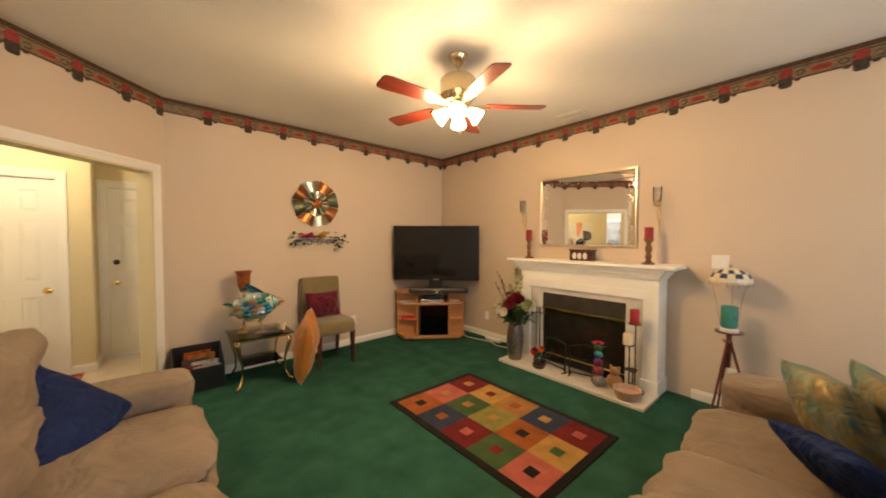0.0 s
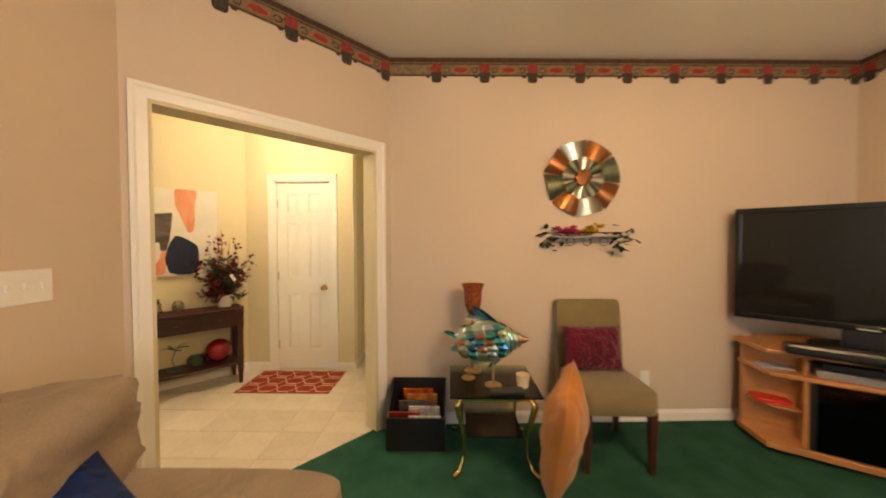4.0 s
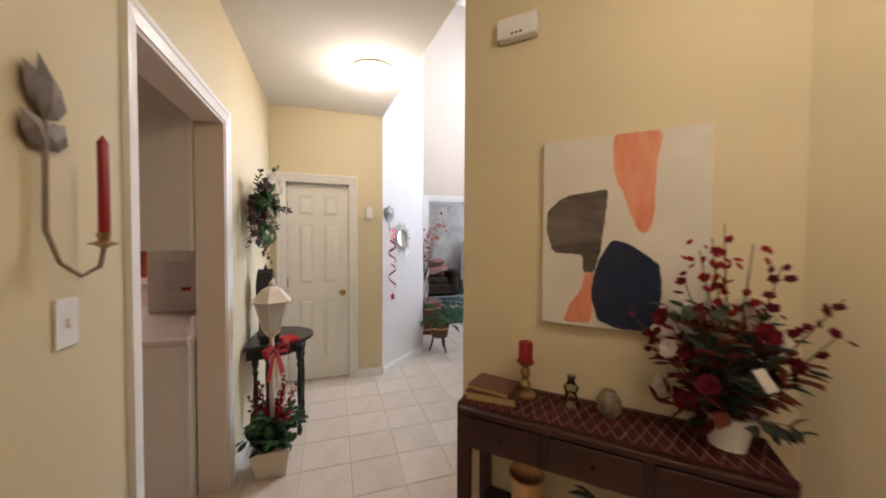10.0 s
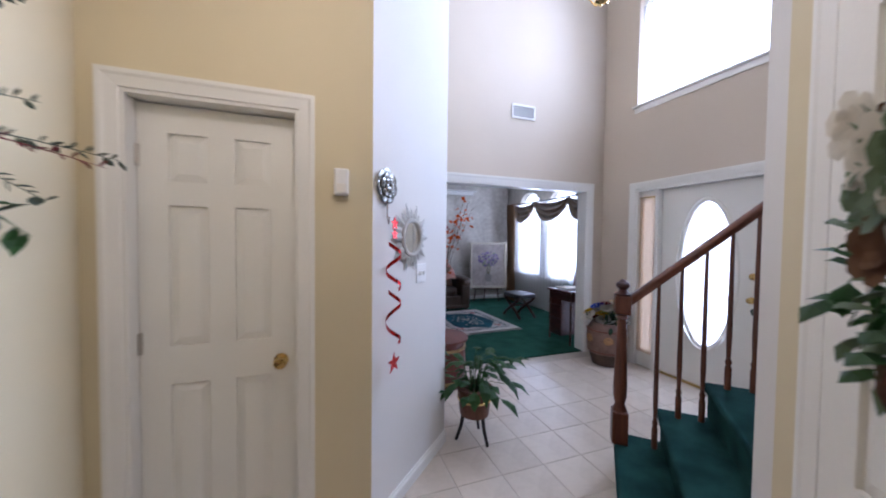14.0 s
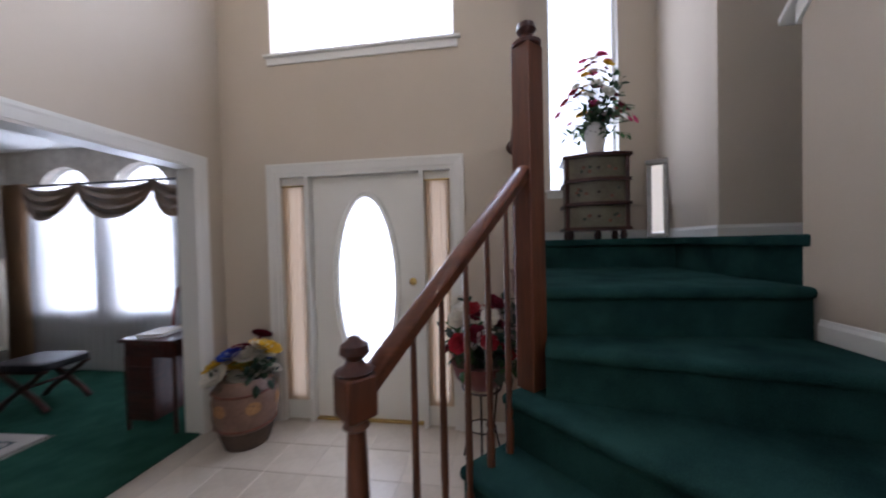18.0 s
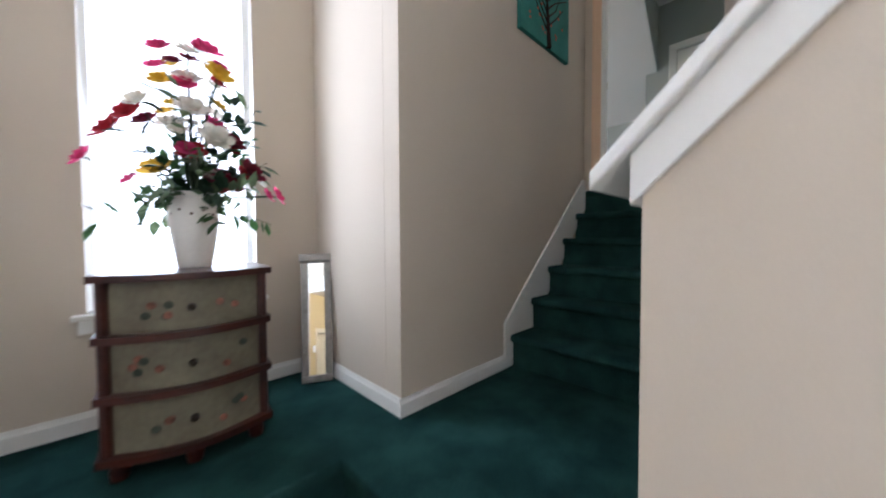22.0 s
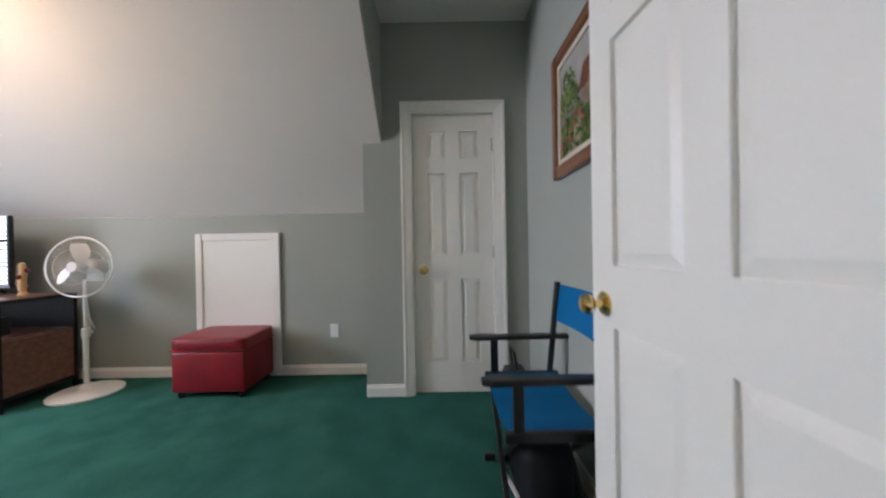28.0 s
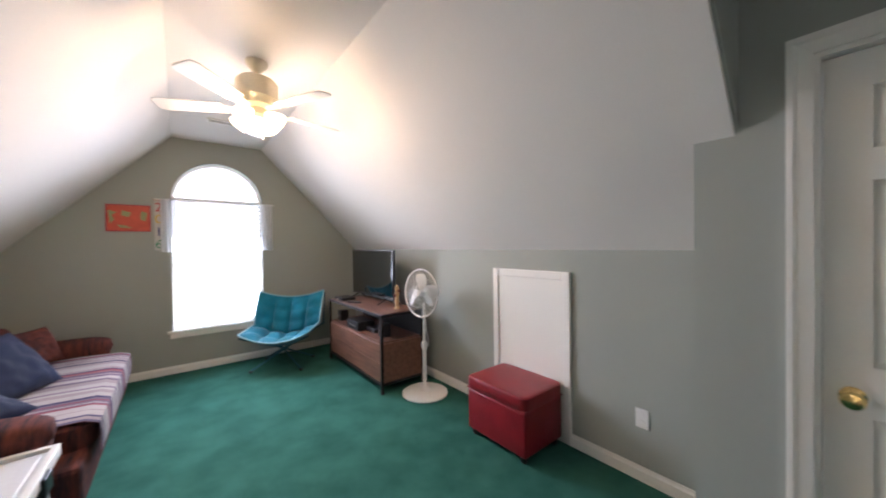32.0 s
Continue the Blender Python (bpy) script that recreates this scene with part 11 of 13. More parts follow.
def writing_desk():
    ob = thing("writing_desk", pose(-6.555, 7.86, 0.01) @ Matrix.Diagonal((0.84, 1, 1, 1)), "dark cherry writing desk with books on its top", "desk")
    part("top", S().box(-0.30, -0.38, 0.715, 0.30, 0.38, 0.745), DARKWOOD, ob, bevel=0.006)
    part("apron", S().box(-0.27, -0.35, 0.60, 0.27, 0.35, 0.715), DARKWOOD, ob)
    for x in (-0.26, 0.26):
        for y in (-0.34, 0.34):
            part("leg", S().tube([(x, y, 0), (x, y, 0.60)], [0.016, 0.024], 4), DARKWOOD, ob)
    part("pedestal", S().box(-0.25, -0.34, 0.08, 0.02, -0.06, 0.60), DARKWOOD, ob, bevel=0.004)
    for z in (0.14, 0.34):
        part("drawer", S().box(-0.24, -0.352, z, 0.01, -0.341, z + 0.18), DARKWOOD, ob, bevel=0.004)
    part("drawer", S().box(-0.16, -0.362, 0.62, 0.16, -0.351, 0.70), DARKWOOD, ob, bevel=0.004)
    bk = thing("book", pose(-6.60, 7.66, 0.757, 0, 0, 12), "closed white book lying on the desk", "book")
    part("pages", S().box(-0.10, -0.13, 0.002, 0.10, 0.13, 0.024), WHITE, bk)
    part("cover", S().box(-0.105, -0.135, 0.024, 0.105, 0.135, 0.028), plain("cream_cover", (0.62, 0.55, 0.44), 0.5), bk)
    b2 = thing("book", pose(-6.50, 7.96, 0.757, 0, 0, -8), "closed brown book lying on the desk", "book")
    part("pages", S().box(-0.10, -0.13, 0.002, 0.10, 0.13, 0.034), plain("book_pages", (0.66, 0.58, 0.44), 0.8), b2)
    part("cover", S().box(-0.105, -0.135, 0.034, 0.105, 0.135, 0.038), plain("tan_cover", (0.30, 0.19, 0.10), 0.5), b2)
    c = thing("desk_chair", pose(-7.02, 8.26, 0.01, 0, 0, 200), "cherry wood chair with a carved splat behind the desk", "chair")
    red = wood("cherry_chair_wood", (0.16, 0.035, 0.020), (0.07, 0.014, 0.010))
    part("seat", S().puff((0, 0, 0.45), (0.46, 0.43, 0.07), 0.35), plain("cream_seat", (0.42, 0.35, 0.25), 0.8), c, "cream seat", smooth=True)
    for x in (-0.20, 0.20):
        part("leg", S().tube([(x, 0.18, 0), (x, 0.18, 0.42)], [0.016, 0.022], 8), red, c)
        part("back_post", S().tube([(x, -0.22, 0), (x, -0.19, 0.44), (x * 0.98, -0.23, 0.80), (x * 0.86, -0.27, 1.02)], 0.018, 8), red, c, smooth=True)
    part("crest_rail", S().tube([(-0.175, -0.27, 1.01), (-0.10, -0.275, 1.05), (0, -0.275, 1.03), (0.10, -0.275, 1.05), (0.175, -0.27, 1.01)], 0.022, 8), red, c, smooth=True)
    part("splat", S().prism([(-0.04, 0.48), (0.04, 0.48), (0.03, 0.62), (0.075, 0.80), (0.05, 0.93), (0.08, 1.02), (-0.08, 1.02), (-0.05, 0.93), (-0.075, 0.80), (-0.03, 0.62)], 0.24, 0.258,
         m=Matrix(((1, 0, 0, 0), (0, 0, -1, 0), (0, 1, 0, 0), (0, 0, 0, 1)))), red, c)


writing_desk()


# ---- kitchen ----
CABINET = material("white_cabinet_paint", (0.70, 0.66, 0.62), 0.42, var=0.03, scale=2, grain=80, bump=0.05)
LAMINATE = material("pale_pink_laminate", (0.66, 0.58, 0.54), 0.35, var=0.08, scale=6, grain=160)


def cabinet(name, m, w, d, h, doors, label, knobs="top", drawers=False, toe=0.0):
    """A cabinet with its doors towards +y: x along the wall, back at y=-d."""
    ob = thing(name, m, label, "cabinet")
    part("body", S().box(0, -d, toe, w, -0.02, h), CABINET, ob)
    if toe:
        part("toe_kick", S().box(0.0, -d, 0, w, -0.08, toe), CABINET, ob)
    dw = w / doors
    for i in range(doors):
        x0, x1 = i * dw + 0.006, (i + 1) * dw - 0.006
        hi = h - 0.01
        if drawers:
            dr = part("drawer", S().box(x0, -0.02, h - 0.17, x1, 0, h - 0.02), CABINET, ob, bevel=0.005)
            part("knob", S().lathe([(0.006, 0), (0.006, 0.012), (0.015, 0.018), (0.001, 0.026)], 10, m=T(((x0 + x1) / 2, 0, h - 0.095)) @ pose(0, 0, 0, -90)), CERAMIC, dr, smooth=True)
            hi = h - 0.18
        lo = toe + 0.012
        dd = part("door", S().box(x0, -0.02, lo, x1, -0.006, hi).box(x0, -0.006, lo, x0 + 0.05, 0, hi).box(x1 - 0.05, -0.006, lo, x1, 0, hi).box(x0 + 0.05, -0.006, lo, x1 - 0.05, 0, lo + 0.055)
                  .box(x0 + 0.05, -0.006, hi - 0.055, x1 - 0.05, 0, hi).box(x0 + 0.075, -0.006, lo + 0.08, x1 - 0.075, -0.002, hi - 0.08), CABINET, ob)
        kx = x1 - 0.028 if i % 2 == 0 else x0 + 0.028
        kz = hi - 0.05 if knobs == "top" else lo + 0.05
        part("knob", S().lathe([(0.006, 0), (0.006, 0.012), (0.015, 0.018), (0.001, 0.026)], 10, m=T((kx, 0, kz)) @ pose(0, 0, 0, -90)), CERAMIC, dd, smooth=True)
    return ob


# units along the wall beside the opening, fronts towards the kitchen
for x0, x1 in ((-3.58, -2.80), (-4.22, -3.58)):
    cabinet("base_cabinet", pose(x1 - 0.001, 2.72, 0, 0, 0, 180), x1 - x0 - 0.002, 0.59, 0.88, 2, "white panelled base cabinet under a pale laminate counter", drawers=True, toe=0.09)
    cabinet("wall_cabinet", pose(x1 - 0.05, 3.05, 1.38, 0, 0, 180), x1 - x0 - 0.002, 0.265, 0.97, 2, "white panelled wall cabinet above the counter", knobs="low")
_ep = thing("cabinet_end", pose(-2.80, 2.70, 0), "white framed end panel of the base cabinets", "panel")
part("board", S().box(0.0, 0.0, 0, 0.012, 0.615, 0.88), CABINET, _ep)
for y0, y1, z0, z1 in ((0.0, 0.03, 0, 0.88), (0.59, 0.615, 0, 0.88), (0.03, 0.59, 0.85, 0.88)):
    part("stile", S().box(0.012, y0, z0, 0.020, y1, z1), CABINET, _ep, bevel=0.002)
_up = thing("cabinet_end", pose(-2.85, 3.05, 1.38), "white framed end panel of the wall cabinet", "panel")
part("board", S().box(0.0, 0.0, 0, 0.010, 0.265, 0.97), CABINET, _up)
for y0, y1 in ((0.0, 0.022), (0.245, 0.265)):
    part("stile", S().box(0.010, y0, 0, 0.016, y1, 0.97), CABINET, _up, bevel=0.002)
S().box(-4.24, 2.67, 0.882, -2.765, 3.318, 0.920).make("worktop", LAMINATE, label="pale laminate worktop on white cabinets", category="worktop", bevel=0.008)
S().box(-4.24, 3.306, 0.922, -2.80, 3.319, 1.02).make("backsplash", LAMINATE, label="pale laminate upstand behind the worktop", category="backsplash")
S().box(-4.24, 2.98, 2.352, -2.82, 3.315, CEILING - 0.002).make("soffit", PAINT_PALE, kind="structure", label="pale painted soffit over the wall cabinets", category="soffit")
_iw = thing("memo_board", pose(-3.575, 2.80, 0.921), "white side board with a pinned note under the wall cabinet", "board")
part("board", S().box(0, 0, 0, 0.016, 0.505, 0.456), WHITE, _iw, bevel=0.003)
part("note", S().box(0.0165, 0.10, 0.15, 0.0175, 0.26, 0.36), plain("note_paper", (0.72, 0.72, 0.80), 0.7), _iw)
part("red_tag", S().box(0.018, 0.20, 0.15, 0.019, 0.26, 0.175), plain("red_tag", (0.5, 0.05, 0.04), 0.6), _iw, "red tag")

# stove wall: units towards +x
STOVE = -0.345
SW = lambda y, z=0.0, d=0.0: wall_pose((-6.2 + d, 3.3), (-6.2 + d, -0.2), 3.3 - (y + STOVE), z)  # noqa: E731
for y0, y1, n in ((1.62, 2.30, 2), (2.30, 2.95, 2), (0.20, 0.84, 2)):
    cabinet("base_cabinet", SW(y1 - 0.001, 0, 0.60), y1 - y0 - 0.002, 0.59, 0.88, n, "white panelled base cabinet with drawers below a pale worktop", drawers=True, toe=0.09)
for y0, y1, z0 in ((1.62, 2.30, 1.38), (2.30, 2.95, 1.38), (0.20, 0.84, 1.38), (0.86, 1.60, 1.79)):
    cabinet("wall_cabinet", SW(y1 - 0.001, z0, 0.33), y1 - y0 - 0.002, 0.32, 2.33 - z0, 2, "white panelled wall cabinet on the red kitchen wall", knobs="low")
for y0, y1 in ((1.615, 2.97), (0.18, 0.845)):
    S().box(-6.198, y0 + STOVE, 0.882, -5.565, y1 + STOVE, 0.920).make("worktop", LAMINATE, label="pale laminate worktop beside the white range", category="worktop", bevel=0.008)
_rg = thing("kitchen_range", SW(1.605, 0, 0.62), "white freestanding range with towels hung on its oven door", "range")
part("body", S().box(0.0, -0.60, 0.03, 0.75, -0.03, 0.905), CERAMIC, _rg, bevel=0.006)
part("cooktop", S().box(0.0, -0.60, 0.906, 0.75, 0.0, 0.922), CERAMIC, _rg, bevel=0.004)
_od = part("oven_door", S().box(0.02, -0.03, 0.22, 0.73, 0.0, 0.80), CERAMIC, _rg, "white oven door", bevel=0.008)
part("oven_window", S().box(0.16, 0.0005, 0.36, 0.59, 0.003, 0.62), SCREEN, _od)
part("door_handle", S().tube([(0.07, 0.0, 0.745), (0.07, 0.045, 0.745), (0.68, 0.045, 0.745), (0.68, 0.0, 0.745)], 0.011, 8), CERAMIC, _od, smooth=True)
part("storage_drawer", S().box(0.02, -0.03, 0.05, 0.73, 0.0, 0.205), CERAMIC, _rg, bevel=0.006)
_cp = part("control_panel", S().box(0.0, -0.60, 0.923, 0.75, -0.52, 1.10), CERAMIC, _rg, bevel=0.01)
for x in (0.09, 0.18, 0.57, 0.66):
    part("control_knob", S().lathe([(0.022, 0), (0.020, 0.022), (0.001, 0.024)], 12, m=T((x, -0.52, 1.02)) @ pose(0, 0, 0, -90)), WHITE, _cp, smooth=True)
part("clock_display", S().box(0.29, -0.519, 0.99, 0.46, -0.516, 1.05), SCREEN, _cp)
for x, y in ((0.19, -0.16), (0.56, -0.16), (0.19, -0.40), (0.56, -0.40)):
    part("burner", S().lathe([(0.10, 0.922), (0.10, 0.928), (0.04, 0.932), (0.001, 0.932)], 20, m=T((x, y, 0))), IRON, _rg, smooth=True)
for x, c, lb in ((0.36, (0.52, 0.36, 0.22), "tan towel hung over the oven handle"), (0.20, (0.30, 0.34, 0.10), "green dotted towel hung over the oven handle")):
    tw = thing("dish_towel", SW(1.605, 0, 0.62) @ T((x, 0, 0)), lb, "towel")
    part("cloth", S().box(0, 0.058, 0.42, 0.13, 0.064, 0.757).box(0, 0.024, 0.50, 0.13, 0.030, 0.757).box(0, 0.030, 0.757, 0.13, 0.058, 0.763), plain("towel_" + lb.split()[0], c, 0.95, var=0.15, grain=120, bump=0.5), tw, bevel=0.004)
    if "dotted" in lb:
        dt = S()
        for i in range(5):
            for j in range(11):
                dt.lathe([(0.007, 0), (0.007, 0.001), (0.001, 0.001)], 8, m=T((0.014 + 0.025 * i, 0.0643, 0.44 + 0.028 * j)) @ pose(0, 0, 0, -90))
        part("dots", dt, plain("cream_dot", (0.70, 0.66, 0.45), 0.9), tw, "cream dots")
_mw = thing("microwave", SW(1.595, 1.37, 0.40), "white over-range microwave under the wall cabinet", "microwave")
part("body", S().box(0.0, -0.39, 0, 0.735, -0.03, 0.41), CERAMIC, _mw, bevel=0.006)
_md = part("door", S().box(0.0, -0.03, 0.03, 0.56, 0.0, 0.34), CERAMIC, _mw, bevel=0.006)
part("door_window", S().box(0.06, 0.0005, 0.08, 0.47, 0.003, 0.28), plain("grey_mesh_window", (0.42, 0.40, 0.38), 0.3), _md, "grey mesh window")
part("door_handle", S().tube([(0.535, 0.0, 0.06), (0.535, 0.03, 0.08), (0.535, 0.03, 0.29), (0.535, 0.0, 0.31)], 0.010, 8), CERAMIC, _md, smooth=True)
part("control_panel", S().box(0.575, -0.03, 0.03, 0.735, -0.002, 0.34), WHITE, _mw, bevel=0.004)
part("vent_grille", S().box(0.0, -0.03, 0.35, 0.735, -0.004, 0.40), WHITE, _mw, bevel=0.004)
GREENENAMEL = plain("green_enamel", (0.16, 0.30, 0.035), 0.15)
_kt = thing("kettle", pose(-5.80, 0.80, 0.932), "green enamel kettle on the range", "kettle")
part("body", S().lathe([(0.085, 0), (0.105, 0.03), (0.10, 0.08), (0.06, 0.13), (0.001, 0.145)], 20), GREENENAMEL, _kt, smooth=True)
part("handle", S().tube([(0, -0.085, 0.09), (0, -0.075, 0.17), (0, 0.0, 0.215), (0, 0.075, 0.17), (0, 0.085, 0.09)], 0.011, 8), BLACK, _kt, smooth=True)
part("spout", S().tube([(0.08, 0, 0.08), (0.13, 0, 0.12)], [0.022, 0.012], 8), GREENENAMEL, _kt, smooth=True)
part("lid_knob", S().lathe([(0.008, 0.14), (0.014, 0.16), (0.001, 0.172)], 10), BLACK, _kt, smooth=True)
_jr = thing("storage_jar", pose(-5.82, 1.46, 0.921), "red glass storage jar on the worktop", "jar")
part("body", S().lathe([(0.07, 0), (0.085, 0.02), (0.085, 0.12), (0.06, 0.15), (0.001, 0.15)], 16), plain("red_glaze", (0.33, 0.02, 0.025), 0.15), _jr, smooth=True)
part("lid", S().lathe([(0.062, 0.15), (0.062, 0.172), (0.001, 0.178)], 16), STEEL, _jr, smooth=True)
_kl = flush_light(pose(-4.90, 1.42, CEILING), 0.20, "flush kitchen ceiling light with a bronze rim, switched on", LIT_BOWL)
part("rim", S().lathe([(0.198, -0.032), (0.225, -0.03), (0.225, 0), (0.198, 0)], 28), plain("bronze_rim", (0.20, 0.12, 0.06), 0.35, 0.8), _kl, "bronze rim", smooth=True)
part("finial", S().lathe([(0.001, -0.13), (0.012, -0.12), (0.008, -0.10)], 10), BRUSHED, _kl)
point("kitchen_bulb", (-4.90, 1.42, CEILING - 0.20), 90, (1.0, 0.79, 0.58), 0.10)
area("hood_light", pose(-6.0, 0.88, 1.365), 0.4, 0.1, 3.0, (1.0, 0.72, 0.42))

# ---- upper room ----
six_panel_door("door_5", wall_pose((2.115, 6.86), (2.115, 8.03), 0.243, UPPER + 0.008) @ T((0, -0.03, 0)), 0.574, 2.0, label="white six-panel closet door with a brass knob, closed")
_d6 = six_panel_door("door_6", pose(-0.068, 6.970, UPPER + 0.012, 0, 0, 3.8), 0.79, 2.0, open_hinge=True, label="white six-panel door standing open against the wall")
_or = thing("door_ornament", pose(0.24, 6.993, UPPER + 1.86, 0, 0, 3.8), "teal and gold ornament stuck high on the open door", "ornament")
part("tag", S().box(-0.035, 0, 0, 0.035, 0.006, 0.05), plain("teal_card", (0.10, 0.36, 0.40), 0.4), _or, bevel=0.002)
part("stripe", S().box(-0.012, 0.0062, 0.004, 0.006, 0.008, 0.046), plain("gold_card", (0.62, 0.48, 0.14), 0.35), _or)

window("window_5", pose(0.83, END, 0, 0, 0, 180), 0.91, 3.19, 4.67, 5.12, "arched gable window with a white frame", bars=(4.67, 3.93))
S().box(-0.4, END + 0.45, 2.6, 2.1, END + 0.46, 5.9).make("backdrop", SKYGLOW, kind="structure", label="bright overcast sky outside the gable window", category="sky")
S().tube([(0.24, END - 0.035, 4.66), (1.42, END - 0.035, 4.66)], 0.007, 8).make("curtain_rod", WHITE, label="thin white curtain rod across the window", category="curtain rod")
hanging_sheer("sheer_curtain", pose(0.37, END - 0.035, 0), 0.17, 4.08, 4.67, "short white sheer panel beside the window", 0.75, 4, (0.82, 0.83, 0.84), deep=0.012)
hanging_sheer("sheer_curtain", pose(1.325, END - 0.035, 0), 0.15, 4.08, 4.67, "short white sheer panel beside the window", 0.75, 4, (0.82, 0.83, 0.84), deep=0.012)
_b5 = thing("window_blind", pose(0.83, END + 0.05, 0), "white slatted blind in the gable window", "blind")
for i in range(29):
    part("slat", S().box(-0.44, -0.022, -0.0008, 0.44, 0.022, 0.0008, m=T((0, 0, 3.23 + 0.05 * i)) @ pose(0, 0, 0, -25)), SLAT, _b5)
part("head_rail", S().box(-0.44, -0.02, 4.66, 0.44, 0.02, 4.70), WHITE, _b5)

ON_G = lambda x, z, out=0.0015: pose(x, END - out, z, 0, 0, 180)  # noqa: E731
_mp = thing("map_print", ON_G(0.03, 4.305), "coral red map print in a thin red frame", "picture")
part("sheet", S().box(-0.165, 0.002, 0.01, 0.165, 0.008, 0.271), material("coral_print", (0.62, 0.10, 0.05), 0.5, var=0.12, scale=6, grain=30), _mp)
part("frame", S().box(-0.175, 0, 0, -0.165, 0.016, 0.281).box(0.165, 0, 0, 0.175, 0.016, 0.281).box(-0.165, 0, 0, 0.165, 0.016, 0.010).box(-0.165, 0, 0.271, 0.165, 0.016, 0.281), plain("red_frame", (0.36, 0.02, 0.03), 0.4), _mp, "red frame")
_ld = S()
for poly in ([(-0.15, 0.20), (-0.10, 0.22), (-0.09, 0.13), (-0.13, 0.11)], [(0.02, 0.06), (0.09, 0.07), (0.07, 0.04), (-0.02, 0.035)], [(0.09, 0.20), (0.13, 0.17), (0.11, 0.12), (0.145, 0.08), (0.155, 0.22)],
             [(-0.02, 0.20), (0.05, 0.22), (0.06, 0.17), (0.0, 0.15)]):
    _ld.prism(poly, -0.0095, -0.008, m=Matrix(((1, 0, 0, 0), (0, 0, -1, 0), (0, 1, 0, 0), (0, 0, 0, 1))))
part("land_pattern", _ld, plain("olive_print", (0.30, 0.33, 0.14), 0.5), _mp, "olive land shapes")
_st = thing("number_strip", ON_G(0.27, 4.10), "hanging strip of coloured numbers beside the window", "decoration")
part("backing", S().box(-0.036, 0, 0, 0.036, 0.005, 0.55), plain("pale_card", (0.55, 0.54, 0.50), 0.6), _st)
part("hanger", S().box(-0.036, 0, 0.55, 0.036, 0.012, 0.565), OAK, _st)
for ch, z, c in (("2", 0.43, (0.46, 0.03, 0.05)), ("0", 0.30, (0.60, 0.42, 0.05)), ("1", 0.16, (0.03, 0.03, 0.16)), ("6", 0.025, (0.05, 0.25, 0.13))):
    cu = bpy.data.curves.new("numeral", "FONT")
    cu.body, cu.size, cu.extrude, cu.align_x = ch, 0.135, 0.0015, "CENTER"
    cu.materials.append(plain("numeral_paint", c, 0.5))
    nb = new("numeral", cu)
    nb.parent = _st
    nb.matrix_basis = Matrix(((-1, 0, 0, 0), (0, 0, 1, 0.0065), (0, 1, 0, z), (0, 0, 0, 1)))

ON_KE = lambda y, z, out=0.0015: wall_pose((BON_E - out, 8.03), (BON_E - out, END), y - 8.03, z)  # noqa: E731
_ap = thing("access_panel", ON_KE(9.20, UPPER + 0.02), "white framed access panel in the low wall", "panel", kind="structure")
part("board", S().box(-0.31, 0, 0.0, 0.31, 0.010, 1.13), DOORWHITE, _ap)
for x0, z0, x1, z1 in ((-0.355, 0.0, -0.30, 1.185), (0.30, 0.0, 0.355, 1.185), (-0.30, 1.125, 0.30, 1.185)):
    part("moulding", S().box(x0, 0.0, z0, x1, 0.022, z1), TRIM, _ap, bevel=0.006)
switch_plate(ON_KE(8.40, 3.08), 1, True, "white wall outlet on the sage green wall")

REDLEATHER = material("red_leather", (0.27, 0.012, 0.020), 0.36, var=0.16, scale=5, grain=150, bump=0.35, dark=(0.17, 0.008, 0.014))
_ot = thing("storage_ottoman", pose(2.315, 9.17, UPPER), "red leather storage ottoman with a lid and dark feet", "ottoman")
part("body", S().box(-0.205, -0.262, 0.045, 0.205, 0.262, 0.335), REDLEATHER, _ot, bevel=0.012, seg=3, smooth=True)
part("lid", S().puff((0, 0, 0.388), (0.43, 0.545, 0.095), 0.18, 32, 12), REDLEATHER, _ot, "padded red leather lid", smooth=True)
part("lid_seam", S().box(-0.212, -0.269, 0.343, 0.212, 0.269, 0.350), REDLEATHER, _ot, bevel=0.003)
for x in (-0.165, 0.165):
    for y in (-0.22, 0.22):
        part("foot", S().lathe([(0.02, 0), (0.026, 0.02), (0.024, 0.046)], 10, m=T((x, y, 0))), BLACKWOOD, _ot)


